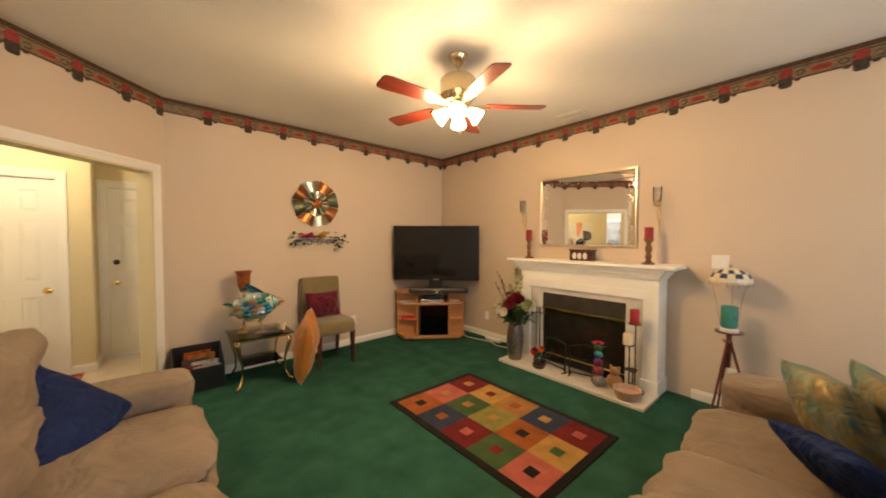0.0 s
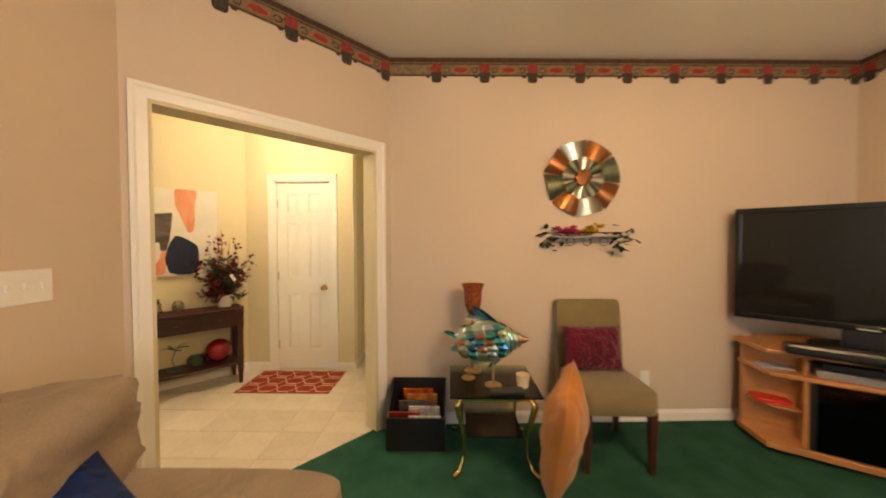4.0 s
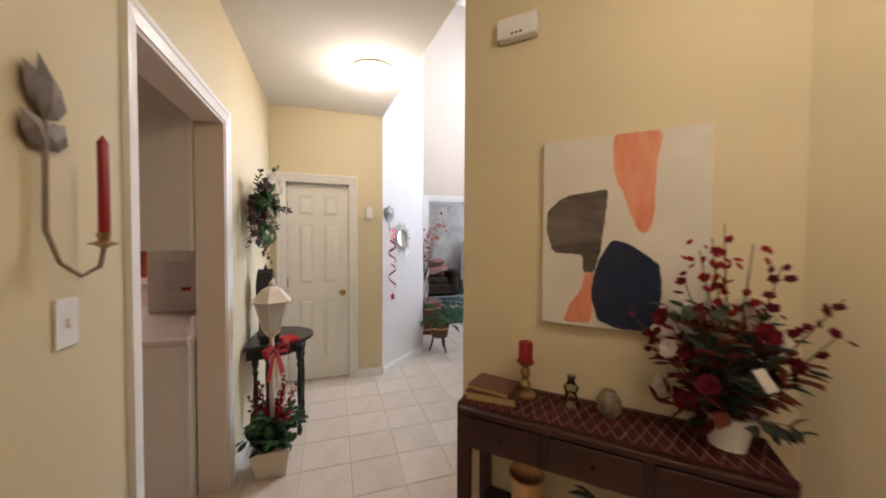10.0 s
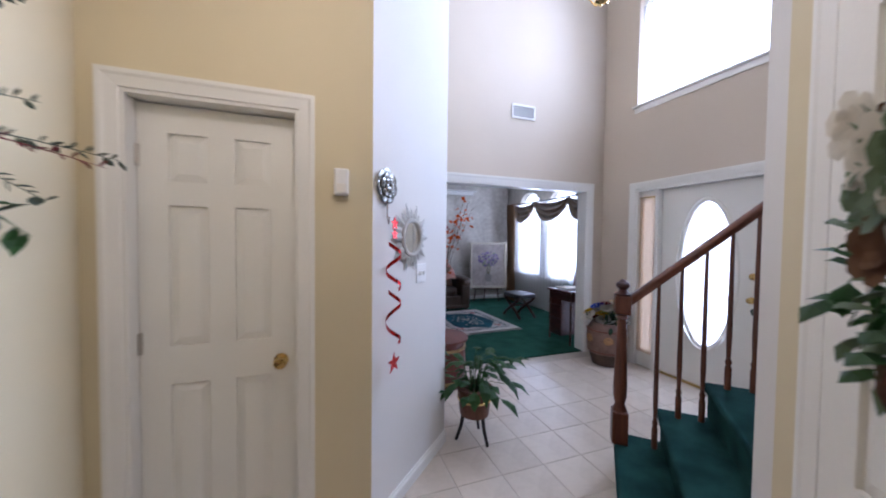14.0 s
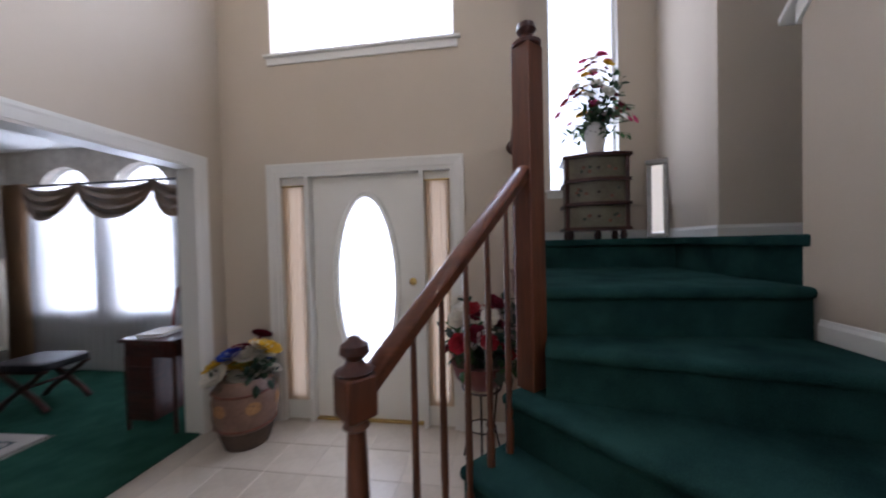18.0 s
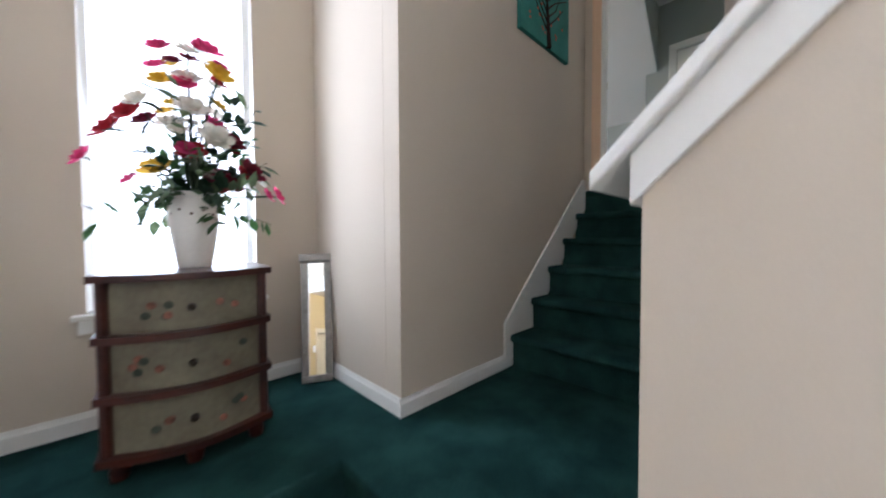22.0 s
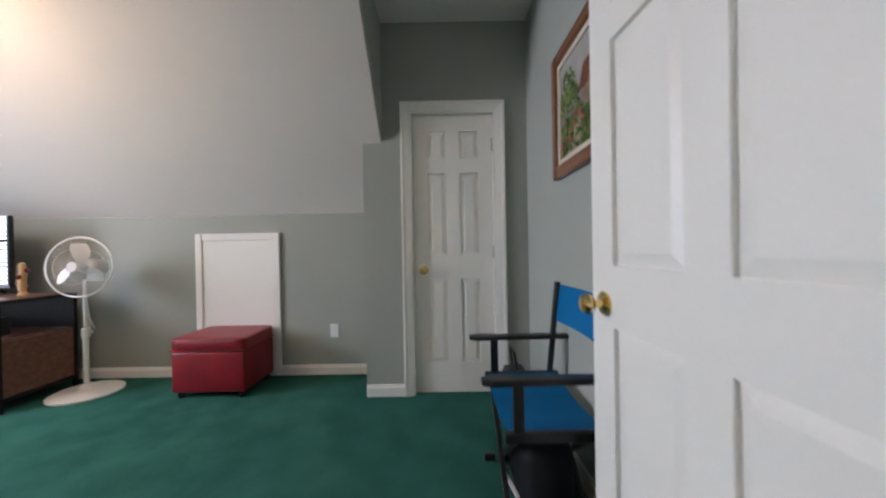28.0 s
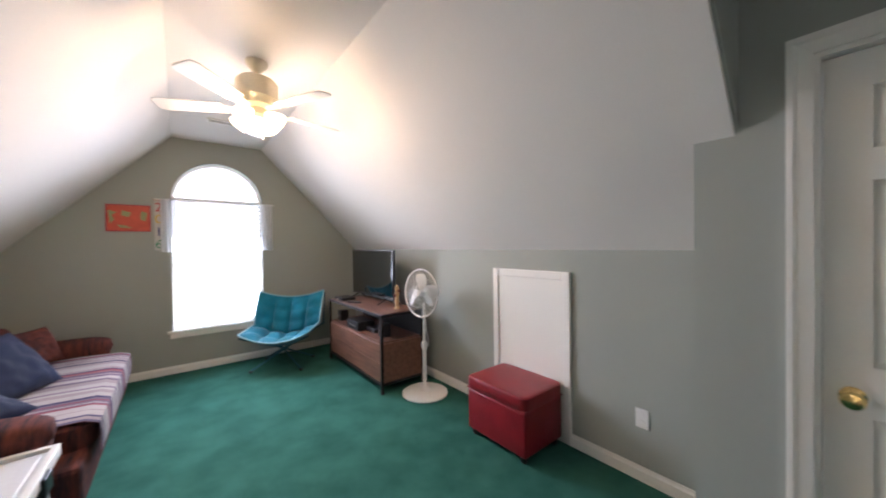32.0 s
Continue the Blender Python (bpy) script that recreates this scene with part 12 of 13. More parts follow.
def pedestal_fan():
    ob = thing("pedestal_fan", pose(2.25, 10.19, UPPER), "white pedestal fan with a wire guard, standing still", "fan")
    part("base", S().lathe([(0.215, 0), (0.215, 0.012), (0.19, 0.024), (0.06, 0.036), (0.035, 0.07), (0.001, 0.07)], 28), WHITE, ob, smooth=True)
    part("pole", S().tube([(0, 0, 0.05), (0, 0, 0.46)], 0.019, 12), WHITE, ob, smooth=True)
    part("collar", S().lathe([(0.026, 0.42), (0.030, 0.45), (0.026, 0.49), (0.001, 0.49)], 12), WHITE, ob, smooth=True)
    part("inner_pole", S().tube([(0, 0, 0.48), (0, 0, 0.86)], 0.012, 10), WHITE, ob, smooth=True)
    part("knob", S().lathe([(0.012, 0), (0.016, 0.02), (0.001, 0.024)], 10, m=pose(0.022, 0, 0.455, 0, 90)), WHITE, ob)
    part("cord", S().tube([(0.02, 0.01, 0.70), (0.05, 0.02, 0.55), (0.045, -0.02, 0.48), (0.03, 0.015, 0.60), (0.06, 0.03, 0.52), (0.05, 0.03, 0.40)], 0.004, 6), WHITE, ob, smooth=True)
    h = pose(0, 0, 0.955, 0, 0, -82) @ pose(0, 0, 0, 87)
    part("motor", S().puff((0, 0, -0.09), (0.13, 0.13, 0.17), 0.7, m=h).box(-0.03, -0.11, -0.12, 0.03, -0.04, -0.06, m=h), WHITE, ob, smooth=True)
    for i in range(3):
        a = radians(120 * i + 80)
        n, vs, fs = 10, [], []
        for j in range(n + 1):
            r = 0.03 + 0.15 * j / n
            wid = radians(50) * math.sin(math.pi * (0.18 + 0.74 * j / n)) ** 0.7
            for s in (-1, 0, 1):
                q = a + s * wid / 2 + 0.25 * j / n
                vs.append((r * math.cos(q), r * math.sin(q), 0.035 + 0.022 * s))
        for j in range(n):
            fs += [(3 * j + s, 3 * j + s + 1, 3 * j + s + 4, 3 * j + s + 3) for s in (0, 1)]
        part("blade", S().add(vs, fs, m=h), WHITE, ob, smooth=True)
    part("hub", S().lathe([(0.028, 0.0), (0.028, 0.06), (0.001, 0.07)], 14, m=h), WHITE, ob, smooth=True)
    wire = plain("white_wire", (0.72, 0.72, 0.70), 0.4)
    for z, r, nm in ((0.095, 0.218, "front_guard"), (-0.02, 0.218, "rear_guard")):
        g = S()
        ring = lambda rr, zz, th: g.tube([(rr * math.cos(2 * math.pi * k / 40), rr * math.sin(2 * math.pi * k / 40), zz) for k in range(41)], th, 5, m=h)  # noqa: E731
        for k in range(56):
            q = 2 * math.pi * k / 56
            g.tube([(0.035 * math.cos(q), 0.035 * math.sin(q), z), (0.15 * math.cos(q), 0.15 * math.sin(q), z * 0.92), (r * math.cos(q), r * math.sin(q), 0.04)], 0.0009, 3, m=h)
        ring(0.035, z, 0.003)
        ring(0.13, z * 0.95, 0.002)
        part(nm, g, wire, ob)
    part("guard_rim", S().tube([(0.222 * math.cos(2 * math.pi * k / 48), 0.222 * math.sin(2 * math.pi * k / 48), 0.04) for k in range(49)], 0.007, 6, m=h), WHITE, ob, smooth=True)
    part("badge", S().lathe([(0.036, 0.094), (0.036, 0.102), (0.001, 0.104)], 16, m=h), WHITE, ob, smooth=True)


pedestal_fan()


def tv_stand():
    ob = thing("tv_stand", pose(2.15, 11.095, UPPER), "walnut and black metal media stand with drawers and shelf", "tv stand")
    wal = wood("walnut_veneer", (0.20, 0.090, 0.055), (0.10, 0.042, 0.026), rough=0.45, along="y")
    hx, hy, h = 0.23, 0.675, 0.75
    for x in (-hx, hx):
        for y in (-hy, hy):
            part("post", S().box(x - 0.0125, y - 0.0125, 0, x + 0.0125, y + 0.0125, h), IRON, ob)
        for z in (0.075, h - 0.025):
            part("rail", S().box(x - 0.0115, -hy + 0.0125, z, x + 0.0115, hy - 0.0125, z + 0.023), IRON, ob)
    for y in (-hy, hy):
        for z in (0.075, h - 0.025):
            part("rail", S().box(-hx + 0.0125, y - 0.0115, z, hx - 0.0125, y + 0.0115, z + 0.023), IRON, ob)
    part("top", S().box(-hx + 0.012, -hy + 0.012, h - 0.022, hx - 0.012, hy - 0.012, h + 0.002), wal, ob)
    part("body", S().box(-hx + 0.014, -hy - 0.006, 0.10, hx - 0.014, hy + 0.006, 0.47), wal, ob)
    for y0, y1 in ((-hy + 0.015, -0.003), (0.003, hy - 0.015)):
        for z0, z1 in ((0.105, 0.282), (0.288, 0.462)):
            part("drawer", S().box(-hx - 0.004, y0, z0, -hx + 0.0135, y1, z1), wal, ob, bevel=0.002)
    part("shelf", S().box(-hx + 0.012, -hy + 0.012, 0.472, hx - 0.012, hy - 0.012, 0.485), wal, ob)
    part("back_panel", S().box(hx - 0.012, -hy + 0.012, 0.485, hx - 0.004, hy - 0.012, h - 0.03), IRON, ob)
    top = UPPER + h + 0.003
    sh = UPPER + 0.486

    def device(name, x, y, w, d, hh, z, lb, lights=3):
        dv = thing(name, pose(x, y, z), lb, name.replace("_", " "))
        part("case", S().box(-d / 2, -w / 2, 0.004, d / 2, w / 2, hh), BLACK, dv, bevel=0.006)
        part("foot", S().box(-d / 2 + 0.02, -w / 2 + 0.02, 0, d / 2 - 0.02, w / 2 - 0.02, 0.004), BLACK, dv)
        for k in range(lights):
            part("button", S().lathe([(0.010, 0), (0.010, 0.004), (0.001, 0.005)], 10, m=T((-d / 2, (k - (lights - 1) / 2) * 0.045, hh * 0.5)) @ pose(0, 0, 0, 0, -90)), STEEL, dv)
        return dv
    device("game_console", 2.03, 11.12, 0.30, 0.20, 0.095, sh, "black game console with silver buttons on the shelf", 4)
    device("speaker", 2.03, 11.62, 0.09, 0.10, 0.13, sh, "small black speaker on the open shelf", 1)
    device("speaker", 2.06, 10.62, 0.09, 0.10, 0.13, sh, "small black speaker on the open shelf", 1)
    device("cable_box", 2.10, 10.86, 0.20, 0.16, 0.045, sh, "flat black cable box on the open shelf", 0)
    device("disc_player", 2.03, 11.56, 0.24, 0.17, 0.035, top, "flat black disc player lying on the stand", 2)
    rc = thing("remote_control", pose(2.01, 11.24, top, 0, 0, 25), "black remote control lying on the stand", "remote")
    part("case", S().box(-0.022, -0.085, 0, 0.022, 0.085, 0.018), BLACK, rc, bevel=0.005)
    bt = S()
    for i in range(3):
        for j in range(7):
            bt.box(-0.015 + 0.012 * i, -0.06 + 0.017 * j, 0.018, -0.007 + 0.012 * i, -0.05 + 0.017 * j, 0.020)
    part("buttons", bt, plain("grey_rubber", (0.25, 0.25, 0.26), 0.6), rc)
    tv = thing("television", pose(2.235, 11.265, top, 0, 0, 0), "flat black television on two feet, switched off", "television")
    part("case", S().box(0.0, -0.525, 0.055, 0.035, 0.525, 0.605), BLACK, tv, bevel=0.006)
    part("screen", S().box(-0.003, -0.513, 0.075, -0.001, 0.513, 0.595), SCREEN2, tv, "glossy dark screen")
    part("bezel", S().box(-0.002, -0.524, 0.056, 0.0, 0.524, 0.074).box(-0.002, -0.524, 0.596, 0.0, 0.524, 0.604), BLACK, tv)
    for y in (-0.36, 0.36):
        part("stand_foot", S().tube([(-0.10, y, 0.008), (0.015, y, 0.06), (0.10, y, 0.008)], 0.008, 6), BLACK, tv)
    fg = S().lathe([(0.03, 0), (0.032, 0.012), (0.018, 0.03), (0.026, 0.07), (0.020, 0.11), (0.028, 0.15), (0.016, 0.185), (0.022, 0.21), (0.020, 0.235), (0.001, 0.25)], 14)
    for k in range(4):
        fg.puff((0.028 * math.cos(k * 1.7), 0.028 * math.sin(k * 1.7), 0.05 + 0.045 * k), (0.03, 0.03, 0.035), 0.9, 10, 6, slot=1)
    fg.make("figurine", [plain("gold_figurine", (0.50, 0.33, 0.15), 0.4), plain("dark_red_figurine", (0.14, 0.03, 0.025), 0.4)], m=pose(2.20, 10.60, top), label="small gold and dark red figurine on the stand", category="figurine", smooth=True)


SCREEN2 = plain("glossy_tv_screen", (0.004, 0.005, 0.006), 0.03, var=0.0, coat=1.0)
tv_stand()


def butterfly_chair():
    teal = material("teal_plush", (0.014, 0.20, 0.29), 0.85, var=0.2, scale=6, grain=120, bump=0.4, sheen=0.15)
    pipe = plain("pale_teal_piping", (0.36, 0.55, 0.60), 0.7)
    frame = plain("teal_metal_tube", (0.03, 0.14, 0.18), 0.35, 0.5)
    ob = thing("butterfly_chair", pose(1.40, 11.92, UPPER, 0, 0, -32), "teal tufted butterfly chair on a folding metal frame", "chair")
    fl, fr_, bl_, br = (-0.37, -0.28, 0.43), (0.37, -0.28, 0.43), (-0.40, 0.36, 0.84), (0.40, 0.36, 0.84)
    n, vs, fs = 32, [], []
    ctr = V3((0, -0.02, 0.33))
    for s in (0, 1):
        for j in range(n + 1):
            for i in range(n + 1):
                u, v = i / n, j / n
                p = V3(fl) * (1 - u) * (1 - v) + V3(fr_) * u * (1 - v) + V3(bl_) * (1 - u) * v + V3(br) * u * v
                edge = 4 * u * (1 - u)
                q = min(v / 0.46, 1.0)
                b = max(0.0, (v - 0.46) / 0.54)
                side = 1 - edge
                y = -0.30 + 0.48 * q + 0.19 * b - 0.04 * edge * (1 - q) - 0.05 * side * math.sin(math.pi * v)
                z = (0.43 - (0.09 + 0.04 * q) * edge + 0.02 * q * side) * (1 - b) + b * (0.84 - 0.08 * edge)
                z -= 0.03 * edge * (1 - abs(2 * q - 1)) * (b == 0)
                p = V3(((u - 0.5) * (0.74 + 0.06 * v), y, z))
                tuft = 0.06 * (abs(math.sin(4 * math.pi * u)) * abs(math.sin((3 * b if b else 2 * q) * math.pi))) ** 0.45 * min(1, 6 * min(u, 1 - u, v, 1 - v))
                nrm = V3((0, -0.95, 0.3)) if b > 0.08 else V3((0, -0.6, 0.8)) if q > 0.9 else V3((0, 0, 1))
                vs.append(p + nrm * (tuft + 0.012 if s == 0 else -0.035 * min(1, 8 * min(u, 1 - u, v, 1 - v))))
    k = (n + 1) ** 2
    for s in (0, 1):
        for j in range(n):
            for i in range(n):
                a = s * k + j * (n + 1) + i
                f = (a, a + 1, a + n + 2, a + n + 1)
                fs.append(f if s == 0 else f[::-1])
    part("sling", S().add(vs, fs), teal, ob, "tufted teal plush sling", smooth=70)
    rim = [j * (n + 1) for j in range(n + 1)] + [n * (n + 1) + i for i in range(1, n + 1)] + [j * (n + 1) + n for j in range(n - 1, -1, -1)] + [i for i in range(n - 1, -1, -1)]
    part("piping", S().tube([vs[q] for q in rim], 0.008, 6), pipe, ob, "pale piping", smooth=True)
    for a, b, c in ((fl, (0.28, 0.22, 0.02), br), (fr_, (-0.28, 0.22, 0.02), bl_), (bl_, (0.27, -0.24, 0.02), fr_), (br, (-0.27, -0.24, 0.02), fl)):
        a, b, c = V3(a), V3(b), V3(c)
        knee = V3((a.x * 0.95, 0.385, 0.40)) if a.y > 0 else a.lerp(b, 0.5)
        part("frame_tube", S().tube([a + V3((0, 0.02 if a.y > 0 else 0, -0.03)), knee, knee.lerp(b, 0.85), b], 0.010, 8), frame, ob, smooth=True)
        part("rubber_foot", S().puff(tuple(b - V3((0, 0, 0.006))), (0.04, 0.04, 0.026), 0.7, 10, 6), BLACK, ob, "black rubber foot", smooth=True)


butterfly_chair()


def plaid_sofa():
    plaid = material("dark_red_plaid", (0.16, 0.045, 0.03), 0.9, var=0.6, scale=9, grain=50, bump=0.4, dark=(0.012, 0.016, 0.022), stretch=(0.5, 5, 0.5))
    ob = thing("plaid_sofa", pose(-0.40, 11.10, UPPER, 0, 0, 90), "dark plaid sofa covered with a striped woven blanket", "sofa")
    part("base", S().box(-1.02, -0.42, 0.05, 1.02, 0.42, 0.30), plaid, ob, bevel=0.03)
    for s in (-1, 1):
        part("arm", S().puff((s * 0.96, 0.05, 0.30), (0.24, 0.72, 0.46), 0.3).puff((s * 0.96, 0.04, 0.50), (0.27, 0.74, 0.18), 0.6), plaid, ob, smooth=True)
        part("seat_cushion", S().puff((s * 0.42, -0.08, 0.36), (0.82, 0.74, 0.18), 0.3), plaid, ob, smooth=True)
    part("backrest", S().puff((0, 0.36, 0.44), (2.0, 0.22, 0.72), 0.3), plaid, ob, smooth=True)
    cols = [(0.30, 0.25, 0.25), (0.04, 0.035, 0.09), (0.20, 0.05, 0.07), (0.27, 0.22, 0.22), (0.14, 0.10, 0.14), (0.36, 0.32, 0.31), (0.06, 0.045, 0.11), (0.22, 0.09, 0.10)]
    ms = [plain("woven_stripe", c, 0.95, var=0.15, grain=220, bump=0.5) for c in cols]
    bl = S()
    rnd = random.Random(4)
    x = -0.80
    prof = [(0.26, 0.462), (0.10, 0.458), (-0.15, 0.460), (-0.40, 0.450), (-0.462, 0.425), (-0.470, 0.36), (-0.468, 0.26)]
    n, xs, ks = len(prof), [x], []
    while xs[-1] < 0.80:
        w = rnd.choice((0.012, 0.018, 0.03, 0.045, 0.07))
        ks.append(rnd.randrange(8) if w < 0.04 else rnd.choice((0, 3, 5, 4)))
        xs.append(xs[-1] + w)
    bl.add([(xx, y, z + 0.006 * noise.noise(V3((xx * 6, y * 6, 0)))) for xx in xs for y, z in prof], [])
    for q, k in enumerate(ks):
        bl.f += [(q * n + i, q * n + i + 1, (q + 1) * n + i + 1, (q + 1) * n + i) for i in range(n - 1)]
        bl.s += [k] * (n - 1)
    bl.make("striped_blanket", ms, m=pose(-0.40, 11.10, UPPER, 0, 0, 90), label="grey, red and navy striped woven blanket on the sofa seat", category="blanket", smooth=True)
    navy = material("navy_pillow_cloth", (0.004, 0.008, 0.034), 0.8, var=0.2, scale=6, grain=120, bump=0.3, sheen=0.05)
    grey = material("grey_pillow_cloth", (0.22, 0.19, 0.20), 0.85, var=0.15, scale=6, grain=120, bump=0.3)
    z = UPPER + 0.465
    throw_pillow(pose(-0.36, 10.95, z, -38, 0, 70), 0.66, 0.46, 0.18, navy, "navy blue pillow leaning on the sofa back", 3)
    throw_pillow(pose(-0.52, 10.50, z, -40, 0, 95), 0.50, 0.42, 0.17, grey, "grey pillow leaning on the sofa back", 6)
    throw_pillow(pose(-0.30, 10.28, z + 0.06, -70, 0, 60), 0.45, 0.40, 0.14, navy, "navy blue pillow lying by the sofa arm", 9)
    throw_pillow(pose(-0.50, 11.55, z, -30, 0, 80), 0.34, 0.30, 0.12, plain("pale_green_cloth", (0.40, 0.44, 0.30), 0.85), "pale green pillow at the sofa end", 8)
    throw_pillow(pose(-0.44, 11.76, z, -24, 0, 60), 0.34, 0.32, 0.12, plaid, "dark plaid pillow at the sofa end", 12)
    bx = thing("storage_box", pose(-0.36, 9.74, UPPER), "large white plastic storage box with a lidded rim", "box")
    part("tub", S().box(-0.30, -0.24, 0, 0.30, 0.24, 0.42), material("milky_plastic", (0.58, 0.58, 0.58), 0.4, var=0.05), bx, bevel=0.03)
    part("lid", S().box(-0.33, -0.27, 0.42, 0.33, 0.27, 0.455).box(-0.28, -0.22, 0.455, 0.28, 0.22, 0.465), plain("grey_white_lid", (0.66, 0.66, 0.66), 0.4), bx, "grey-white lid", bevel=0.008)
    part("lid_rim", S().box(-0.33, -0.27, 0.455, -0.30, 0.27, 0.475).box(0.30, -0.27, 0.455, 0.33, 0.27, 0.475).box(-0.30, -0.27, 0.455, 0.30, -0.24, 0.475).box(-0.30, 0.24, 0.455, 0.30, 0.27, 0.475), WHITE, bx, bevel=0.004)
    part("latch", S().box(0.305, -0.05, 0.38, 0.345, 0.05, 0.46), BLACK, bx, "dark latch", bevel=0.004)


plaid_sofa()


def director_chair():
    blue = material("blue_canvas", (0.010, 0.15, 0.36), 0.85, var=0.12, scale=5, grain=260, bump=0.3)
    ob = thing("director_chair", pose(1.11, 7.09, UPPER), "folding director's chair of black wood and blue canvas", "chair")
    w, d = 0.27, 0.17
    for x in (-w, w):
        part("foot_rail", S().box(x - 0.013, -d - 0.02, 0, x + 0.013, d + 0.02, 0.035), BLACKWOOD, ob, bevel=0.006)
        part("seat_rail", S().box(x - 0.014, -d - 0.01, 0.405, x + 0.014, d + 0.01, 0.440), BLACKWOOD, ob, bevel=0.006)
        part("front_post", S().box(x - 0.012, d - 0.055, 0.440, x + 0.012, d - 0.02, 0.60), BLACKWOOD, ob, bevel=0.003)
        part("back_post", S().tube([(x, -d + 0.03, 0.440), (x, -d - 0.015, 0.88)], 0.015, 8), BLACKWOOD, ob, smooth=True)
        part("arm", S().prism([(-0.022, -0.235), (0.022, -0.235), (0.030, 0.10), (0.034, 0.22), (0.018, 0.255), (-0.018, 0.255), (-0.034, 0.22), (-0.030, 0.10)], 0.60, 0.622, m=T((x, 0, 0))), BLACKWOOD, ob, bevel=0.006)
    for y in (-d + 0.03, d - 0.03):
        for s in (-1, 1):
            part("cross_leg", S().box(-0.012, -0.010, -0.335, 0.012, 0.010, 0.335, m=T((0, y + 0.012 * s, 0.22)) @ pose(0, 0, 0, 0, s * 52)), BLACKWOOD, ob, bevel=0.003)
    n, vs, fs = 10, [], []
    for i in range(n + 1):
        x = -w + 2 * w * i / n
        z = 0.438 - 0.03 * (1 - (x / w) ** 2)
        vs += [(x, -d, z), (x, d, z), (x, d, z - 0.004), (x, -d, z - 0.004)]
    for i in range(n):
        fs += [(4 * i + q, 4 * i + (q + 1) % 4, 4 * i + 4 + (q + 1) % 4, 4 * i + 4 + q) for q in range(4)]
    part("seat", S().add(vs, [f[::-1] for f in fs]), blue, ob, "blue canvas seat", smooth=True)
    vs = []
    for i in range(n + 1):
        x = -w - 0.018 + (2 * w + 0.036) * i / n
        y = -d - 0.016 - 0.03 * (1 - (x / (w + 0.018)) ** 2)
        vs += [(x, y + 0.022, 0.69), (x, y + 0.018, 0.69), (x, y - 0.005, 0.865), (x, y, 0.865)]
    part("backrest", S().add(vs, fs), blue, ob, "blue canvas back", smooth=True)
    bg = thing("shoulder_bag", pose(1.11, 7.10, UPPER), "black soft bag lying under the folding chair", "bag")
    part("body", S().puff((0.02, -0.02, 0.16), (0.38, 0.20, 0.32), 0.4, wob=0.12, seed=3), plain("black_nylon", (0.014, 0.014, 0.016), 0.6), bg, smooth=True)
    part("strap", S().tube([(-0.05, 0.08, 0.05), (0.02, 0.13, 0.12), (0.12, 0.09, 0.06)], 0.010, 6), WHITE, bg, "white strap", smooth=True)
    b2 = thing("handbag", pose(1.86, 7.02, UPPER), "black handbag standing by the wall", "bag")
    part("body", S().puff((0, 0, 0.14), (0.26, 0.16, 0.28), 0.45, wob=0.15, seed=9), plain("black_bag_leather", (0.018, 0.017, 0.018), 0.45), b2, smooth=True)
    part("handle", S().tube([(-0.10, 0, 0.27), (-0.06, 0.02, 0.40), (0.06, 0.02, 0.40), (0.10, 0, 0.27)], 0.008, 6), BLACK, b2, smooth=True)


director_chair()


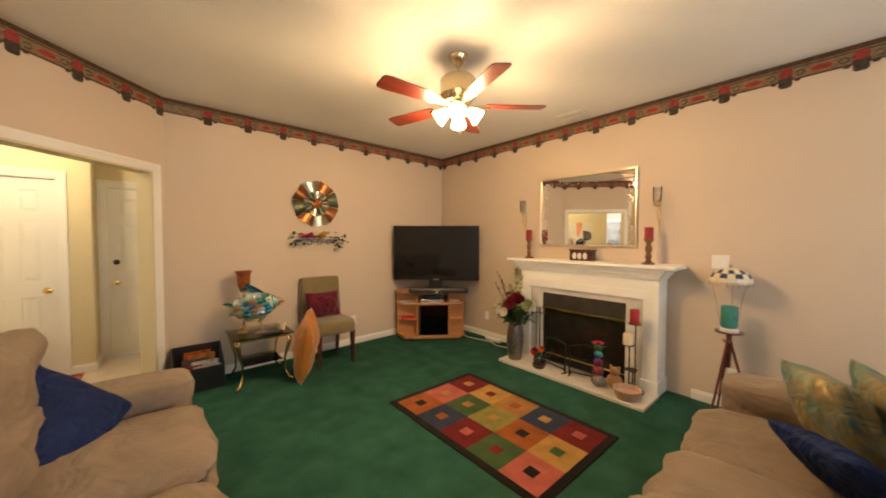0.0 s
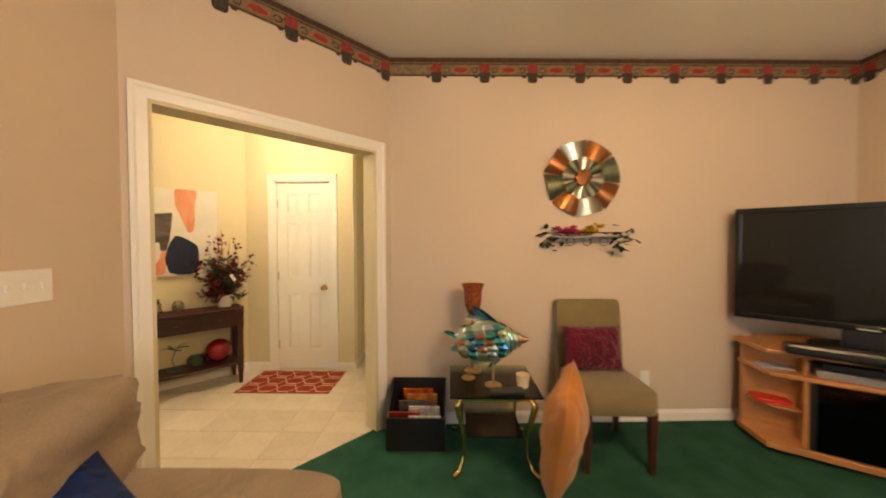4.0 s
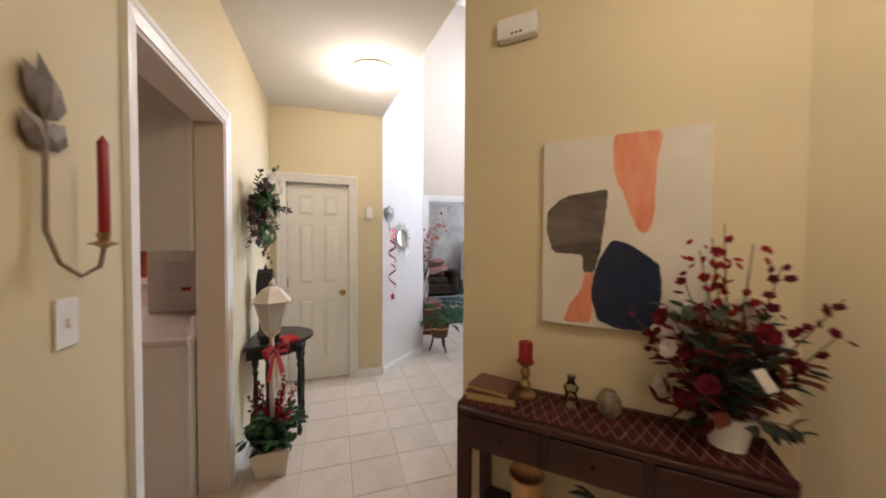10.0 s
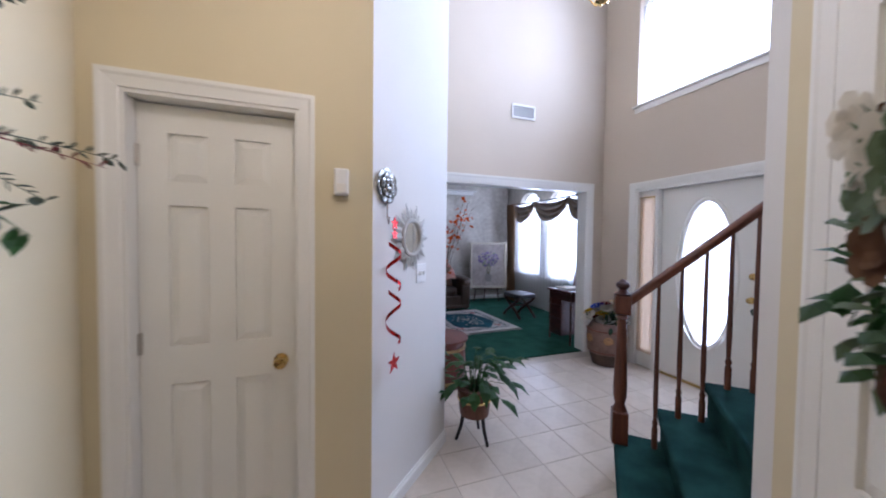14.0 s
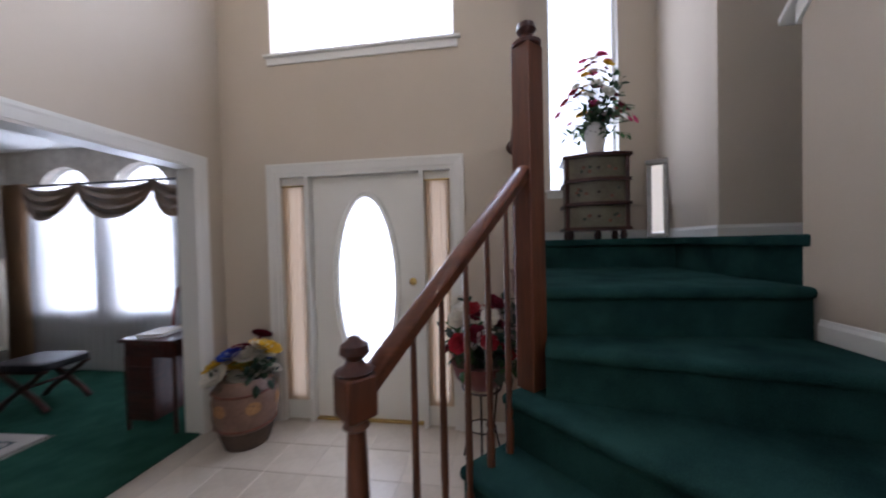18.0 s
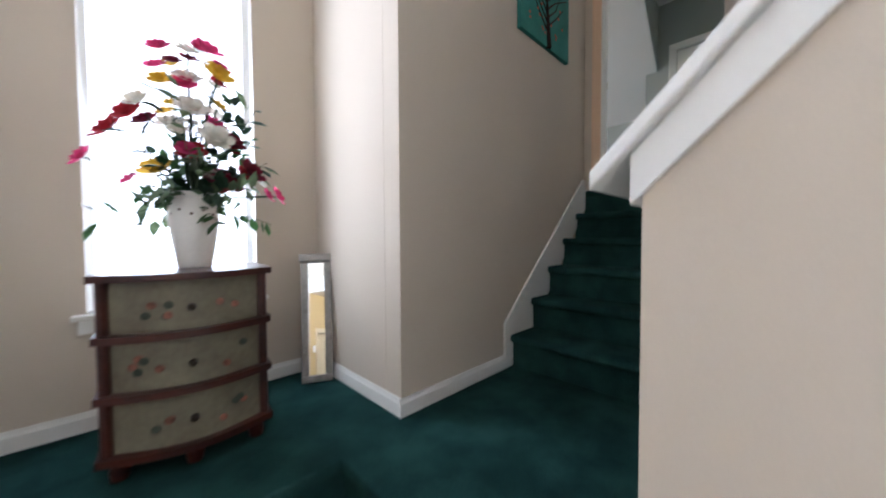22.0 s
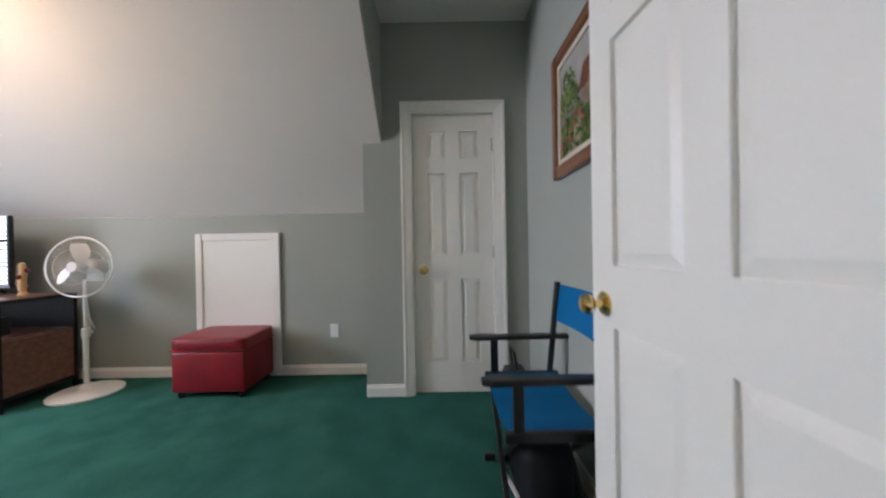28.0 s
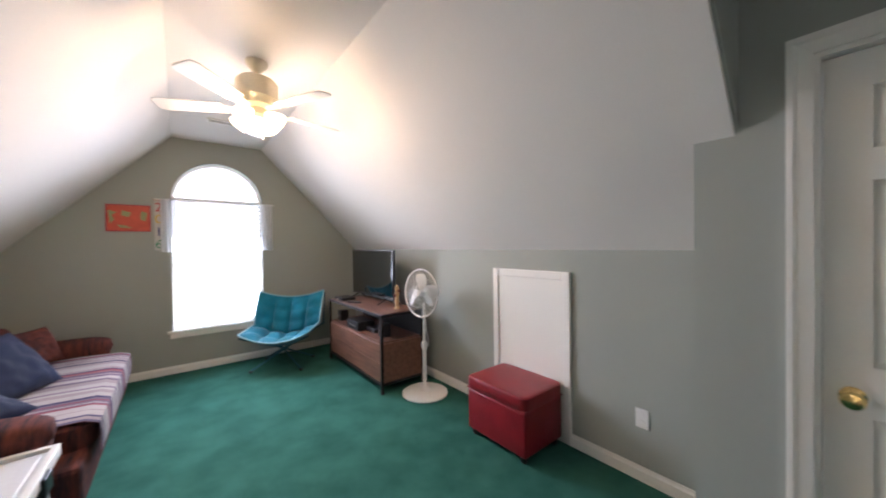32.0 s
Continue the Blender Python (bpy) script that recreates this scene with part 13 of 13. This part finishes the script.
def landscape():
    m = wall_pose((-0.02, 6.862), (2.115, 6.862), 1.15, 4.10)
    ob = thing("landscape_painting", m, "framed painting of a cottage garden in a brown wood frame", "painting")
    w, h = 0.66, 0.61
    fw = wood("carved_brown_frame", (0.22, 0.085, 0.035), (0.10, 0.035, 0.015))
    for x0, z0, x1, z1 in ((-w / 2, 0, -w / 2 + 0.06, h), (w / 2 - 0.06, 0, w / 2, h), (-w / 2 + 0.06, 0, w / 2 - 0.06, 0.06), (-w / 2 + 0.06, h - 0.06, w / 2 - 0.06, h)):
        part("frame_side", S().box(x0, 0, z0, x1, 0.035, z1), fw, ob, bevel=0.010)
    for x0, z0, x1, z1 in ((-w / 2 + 0.06, 0.06, -w / 2 + 0.085, h - 0.06), (w / 2 - 0.085, 0.06, w / 2 - 0.06, h - 0.06), (-w / 2 + 0.085, 0.06, w / 2 - 0.085, 0.085), (-w / 2 + 0.085, h - 0.085, w / 2 - 0.085, h - 0.06)):
        part("liner", S().box(x0, 0.0, z0, x1, 0.022, z1), plain("linen_liner", (0.60, 0.53, 0.42), 0.8), ob, "cream liner")
    part("canvas", S().box(-w / 2 + 0.085, 0.001, 0.085, w / 2 - 0.085, 0.012, h - 0.085), material("painted_sky", (0.38, 0.36, 0.33), 0.6, var=0.15, scale=5, grain=20, dark=(0.30, 0.29, 0.27)), ob)
    mats = [plain("painted_" + n_, c, 0.6, var=0.2, scale=14, grain=60) for n_, c in (("grass", (0.12, 0.20, 0.05)), ("dark_tree", (0.05, 0.09, 0.035)), ("light_bush", (0.24, 0.28, 0.09)), ("roof", (0.20, 0.075, 0.045)), ("cottage", (0.33, 0.24, 0.17)), ("path", (0.42, 0.32, 0.22)), ("rose", (0.50, 0.10, 0.09)), ("far_hill", (0.26, 0.26, 0.27)))]
    sh, q, rnd = S(), Matrix(((1, 0, 0, 0), (0, 0, -1, 0), (0, 1, 0, 0), (0, 0, 0, 1))), random.Random(3)
    lay = lambda poly, z, s: sh.prism([(x, y) for x, y in poly], -z - 0.0004, -z + 0.0004, slot=s, m=q)  # noqa: E731
    lay([(-0.24, 0.09), (0.24, 0.09), (0.24, 0.30), (0.10, 0.36), (-0.05, 0.31), (-0.24, 0.34)], 0.0128, 7)
    lay([(-0.24, 0.09), (0.24, 0.09), (0.24, 0.24), (0.0, 0.27), (-0.24, 0.22)], 0.0136, 0)
    lay([(-0.16, 0.24), (0.0, 0.24), (0.0, 0.33), (-0.16, 0.33)], 0.0144, 4)
    lay([(-0.19, 0.32), (0.03, 0.32), (-0.02, 0.42), (-0.14, 0.42)], 0.0152, 3)
    lay([(0.02, 0.09), (0.16, 0.09), (0.02, 0.25), (-0.02, 0.25)], 0.0152, 5)
    for i in range(420):
        side = rnd.random()
        x = rnd.uniform(0.03, 0.235) if side < 0.45 else rnd.uniform(-0.235, 0.23)
        y = rnd.uniform(0.27, 0.47) if side < 0.45 else rnd.uniform(0.10, 0.26)
        if side < 0.45 and y > 0.30 + 0.20 * math.sin((x - 0.02) * 13):
            continue
        s, b = rnd.uniform(0.006, 0.017), rnd.uniform(0, 6)
        lay([(x + s * math.cos(b + k) * rnd.uniform(0.6, 1), y + s * math.sin(b + k)) for k in (0, 1.2, 2.4, 3.7, 5.0)], 0.016 + 0.0002 * (i % 8), rnd.choice((1, 2, 2, 0) if side < 0.45 else (0, 0, 1, 1, 2, 3, 6)))
    part("scene", sh, mats, ob, "painted cottage garden")


landscape()
_wf = ceiling_fan(pose(0.87, 10.15, RIDGE), plain("white_fan_blade", (0.76, 0.74, 0.68), 0.45), plain("white_brass_fan", (0.76, 0.68, 0.50), 0.3, 0.4), "lit frosted glass shade", "white ceiling fan with brass trim and four lit shades", 10, blade_label="white blade", hang=0.04, cup=1.0)
for q in (0, 90, 180, 270):
    a = radians(q + 45)
    point("fan_bulb", (0.87 + 0.20 * math.cos(a), 10.15 + 0.20 * math.sin(a), RIDGE - 0.46), 10.5, (1.0, 0.70, 0.42), 0.05)
ceiling_vent(pose(0.80, 11.55, RIDGE - 0.001), 0.26, 0.11, "small white vent in the ridge ceiling")

# living room: the two windows behind the camera
for k, s in enumerate((0.88, 3.28)):
    wl = window("window_%d" % (6 + k), wall_pose(C_SW, C_SE, s), 1.20, 0.85, 2.15, 2.15, "white-framed living room window with slatted blinds", bars=(1.5,), arched=False)
    S().box(-1.0, -0.46, 0.3, 1.0, -0.45, 2.7).make("backdrop", SKYGLOW, m=wall_pose(C_SW, C_SE, s), kind="structure", label="bright overcast sky outside the living room window", category="sky")


# ---- floor tiles, laid on a square grid ----
def tiles():
    g, h = 0.305, 0.0018
    w = g / 2 - h
    b = 0.003
    me = bpy.data.meshes.new("tile")
    vs = [(sx * w, sy * w, -0.006) for sx, sy in ((-1, -1), (1, -1), (1, 1), (-1, 1))] + [(sx * w, sy * w, -b) for sx, sy in ((-1, -1), (1, -1), (1, 1), (-1, 1))]
    vs += [(sx * (w - b), sy * (w - b), 0.0) for sx, sy in ((-1, -1), (1, -1), (1, 1), (-1, 1))]
    me.from_pydata(vs, [], [(8, 9, 10, 11)] + [(4 + i, 4 + (i + 1) % 4, 8 + (i + 1) % 4, 8 + i) for i in range(4)] + [(i, (i + 1) % 4, 4 + (i + 1) % 4, 4 + i) for i in range(4)])
    me.materials.append(TILE)
    rest = S()
    for i in range(-14, 14):
        for j in range(-16, 14):
            x, y = -3.205 + g * (i + 0.5), 4.145 + g * (j + 0.5)
            if not (-6.05 < x < 1.0 and -0.1 < y < 7.9):
                continue
            if x > -0.6 and y < 4.0 + (x - 0.0) * 1.0 - 0.1:
                continue
            near = 3.45 < y and -5.9 < x < 0.3 and not (x > -2.3 and y > 5.9) and not (-4.1 < x < -2.4 and y > 6.2) and not (x < -4.5 and y < 5.0) and not (x + y > 2.6 and x > -3.4 and y < 6.2 and x < -1.5)
            if near:
                ob = new("tile", me)
                ob.parent = FLOOR_TILES
                ob.location = (x, y, 0)
            else:
                rest.add([(x + a, y + c, z) for a, c, z in vs], [(8, 9, 10, 11)] + [(4 + q, 4 + (q + 1) % 4, 8 + (q + 1) % 4, 8 + q) for q in range(4)])
    tagged(part("far_tiles", rest, TILE, FLOOR_TILES), kind="stuff")


tiles()
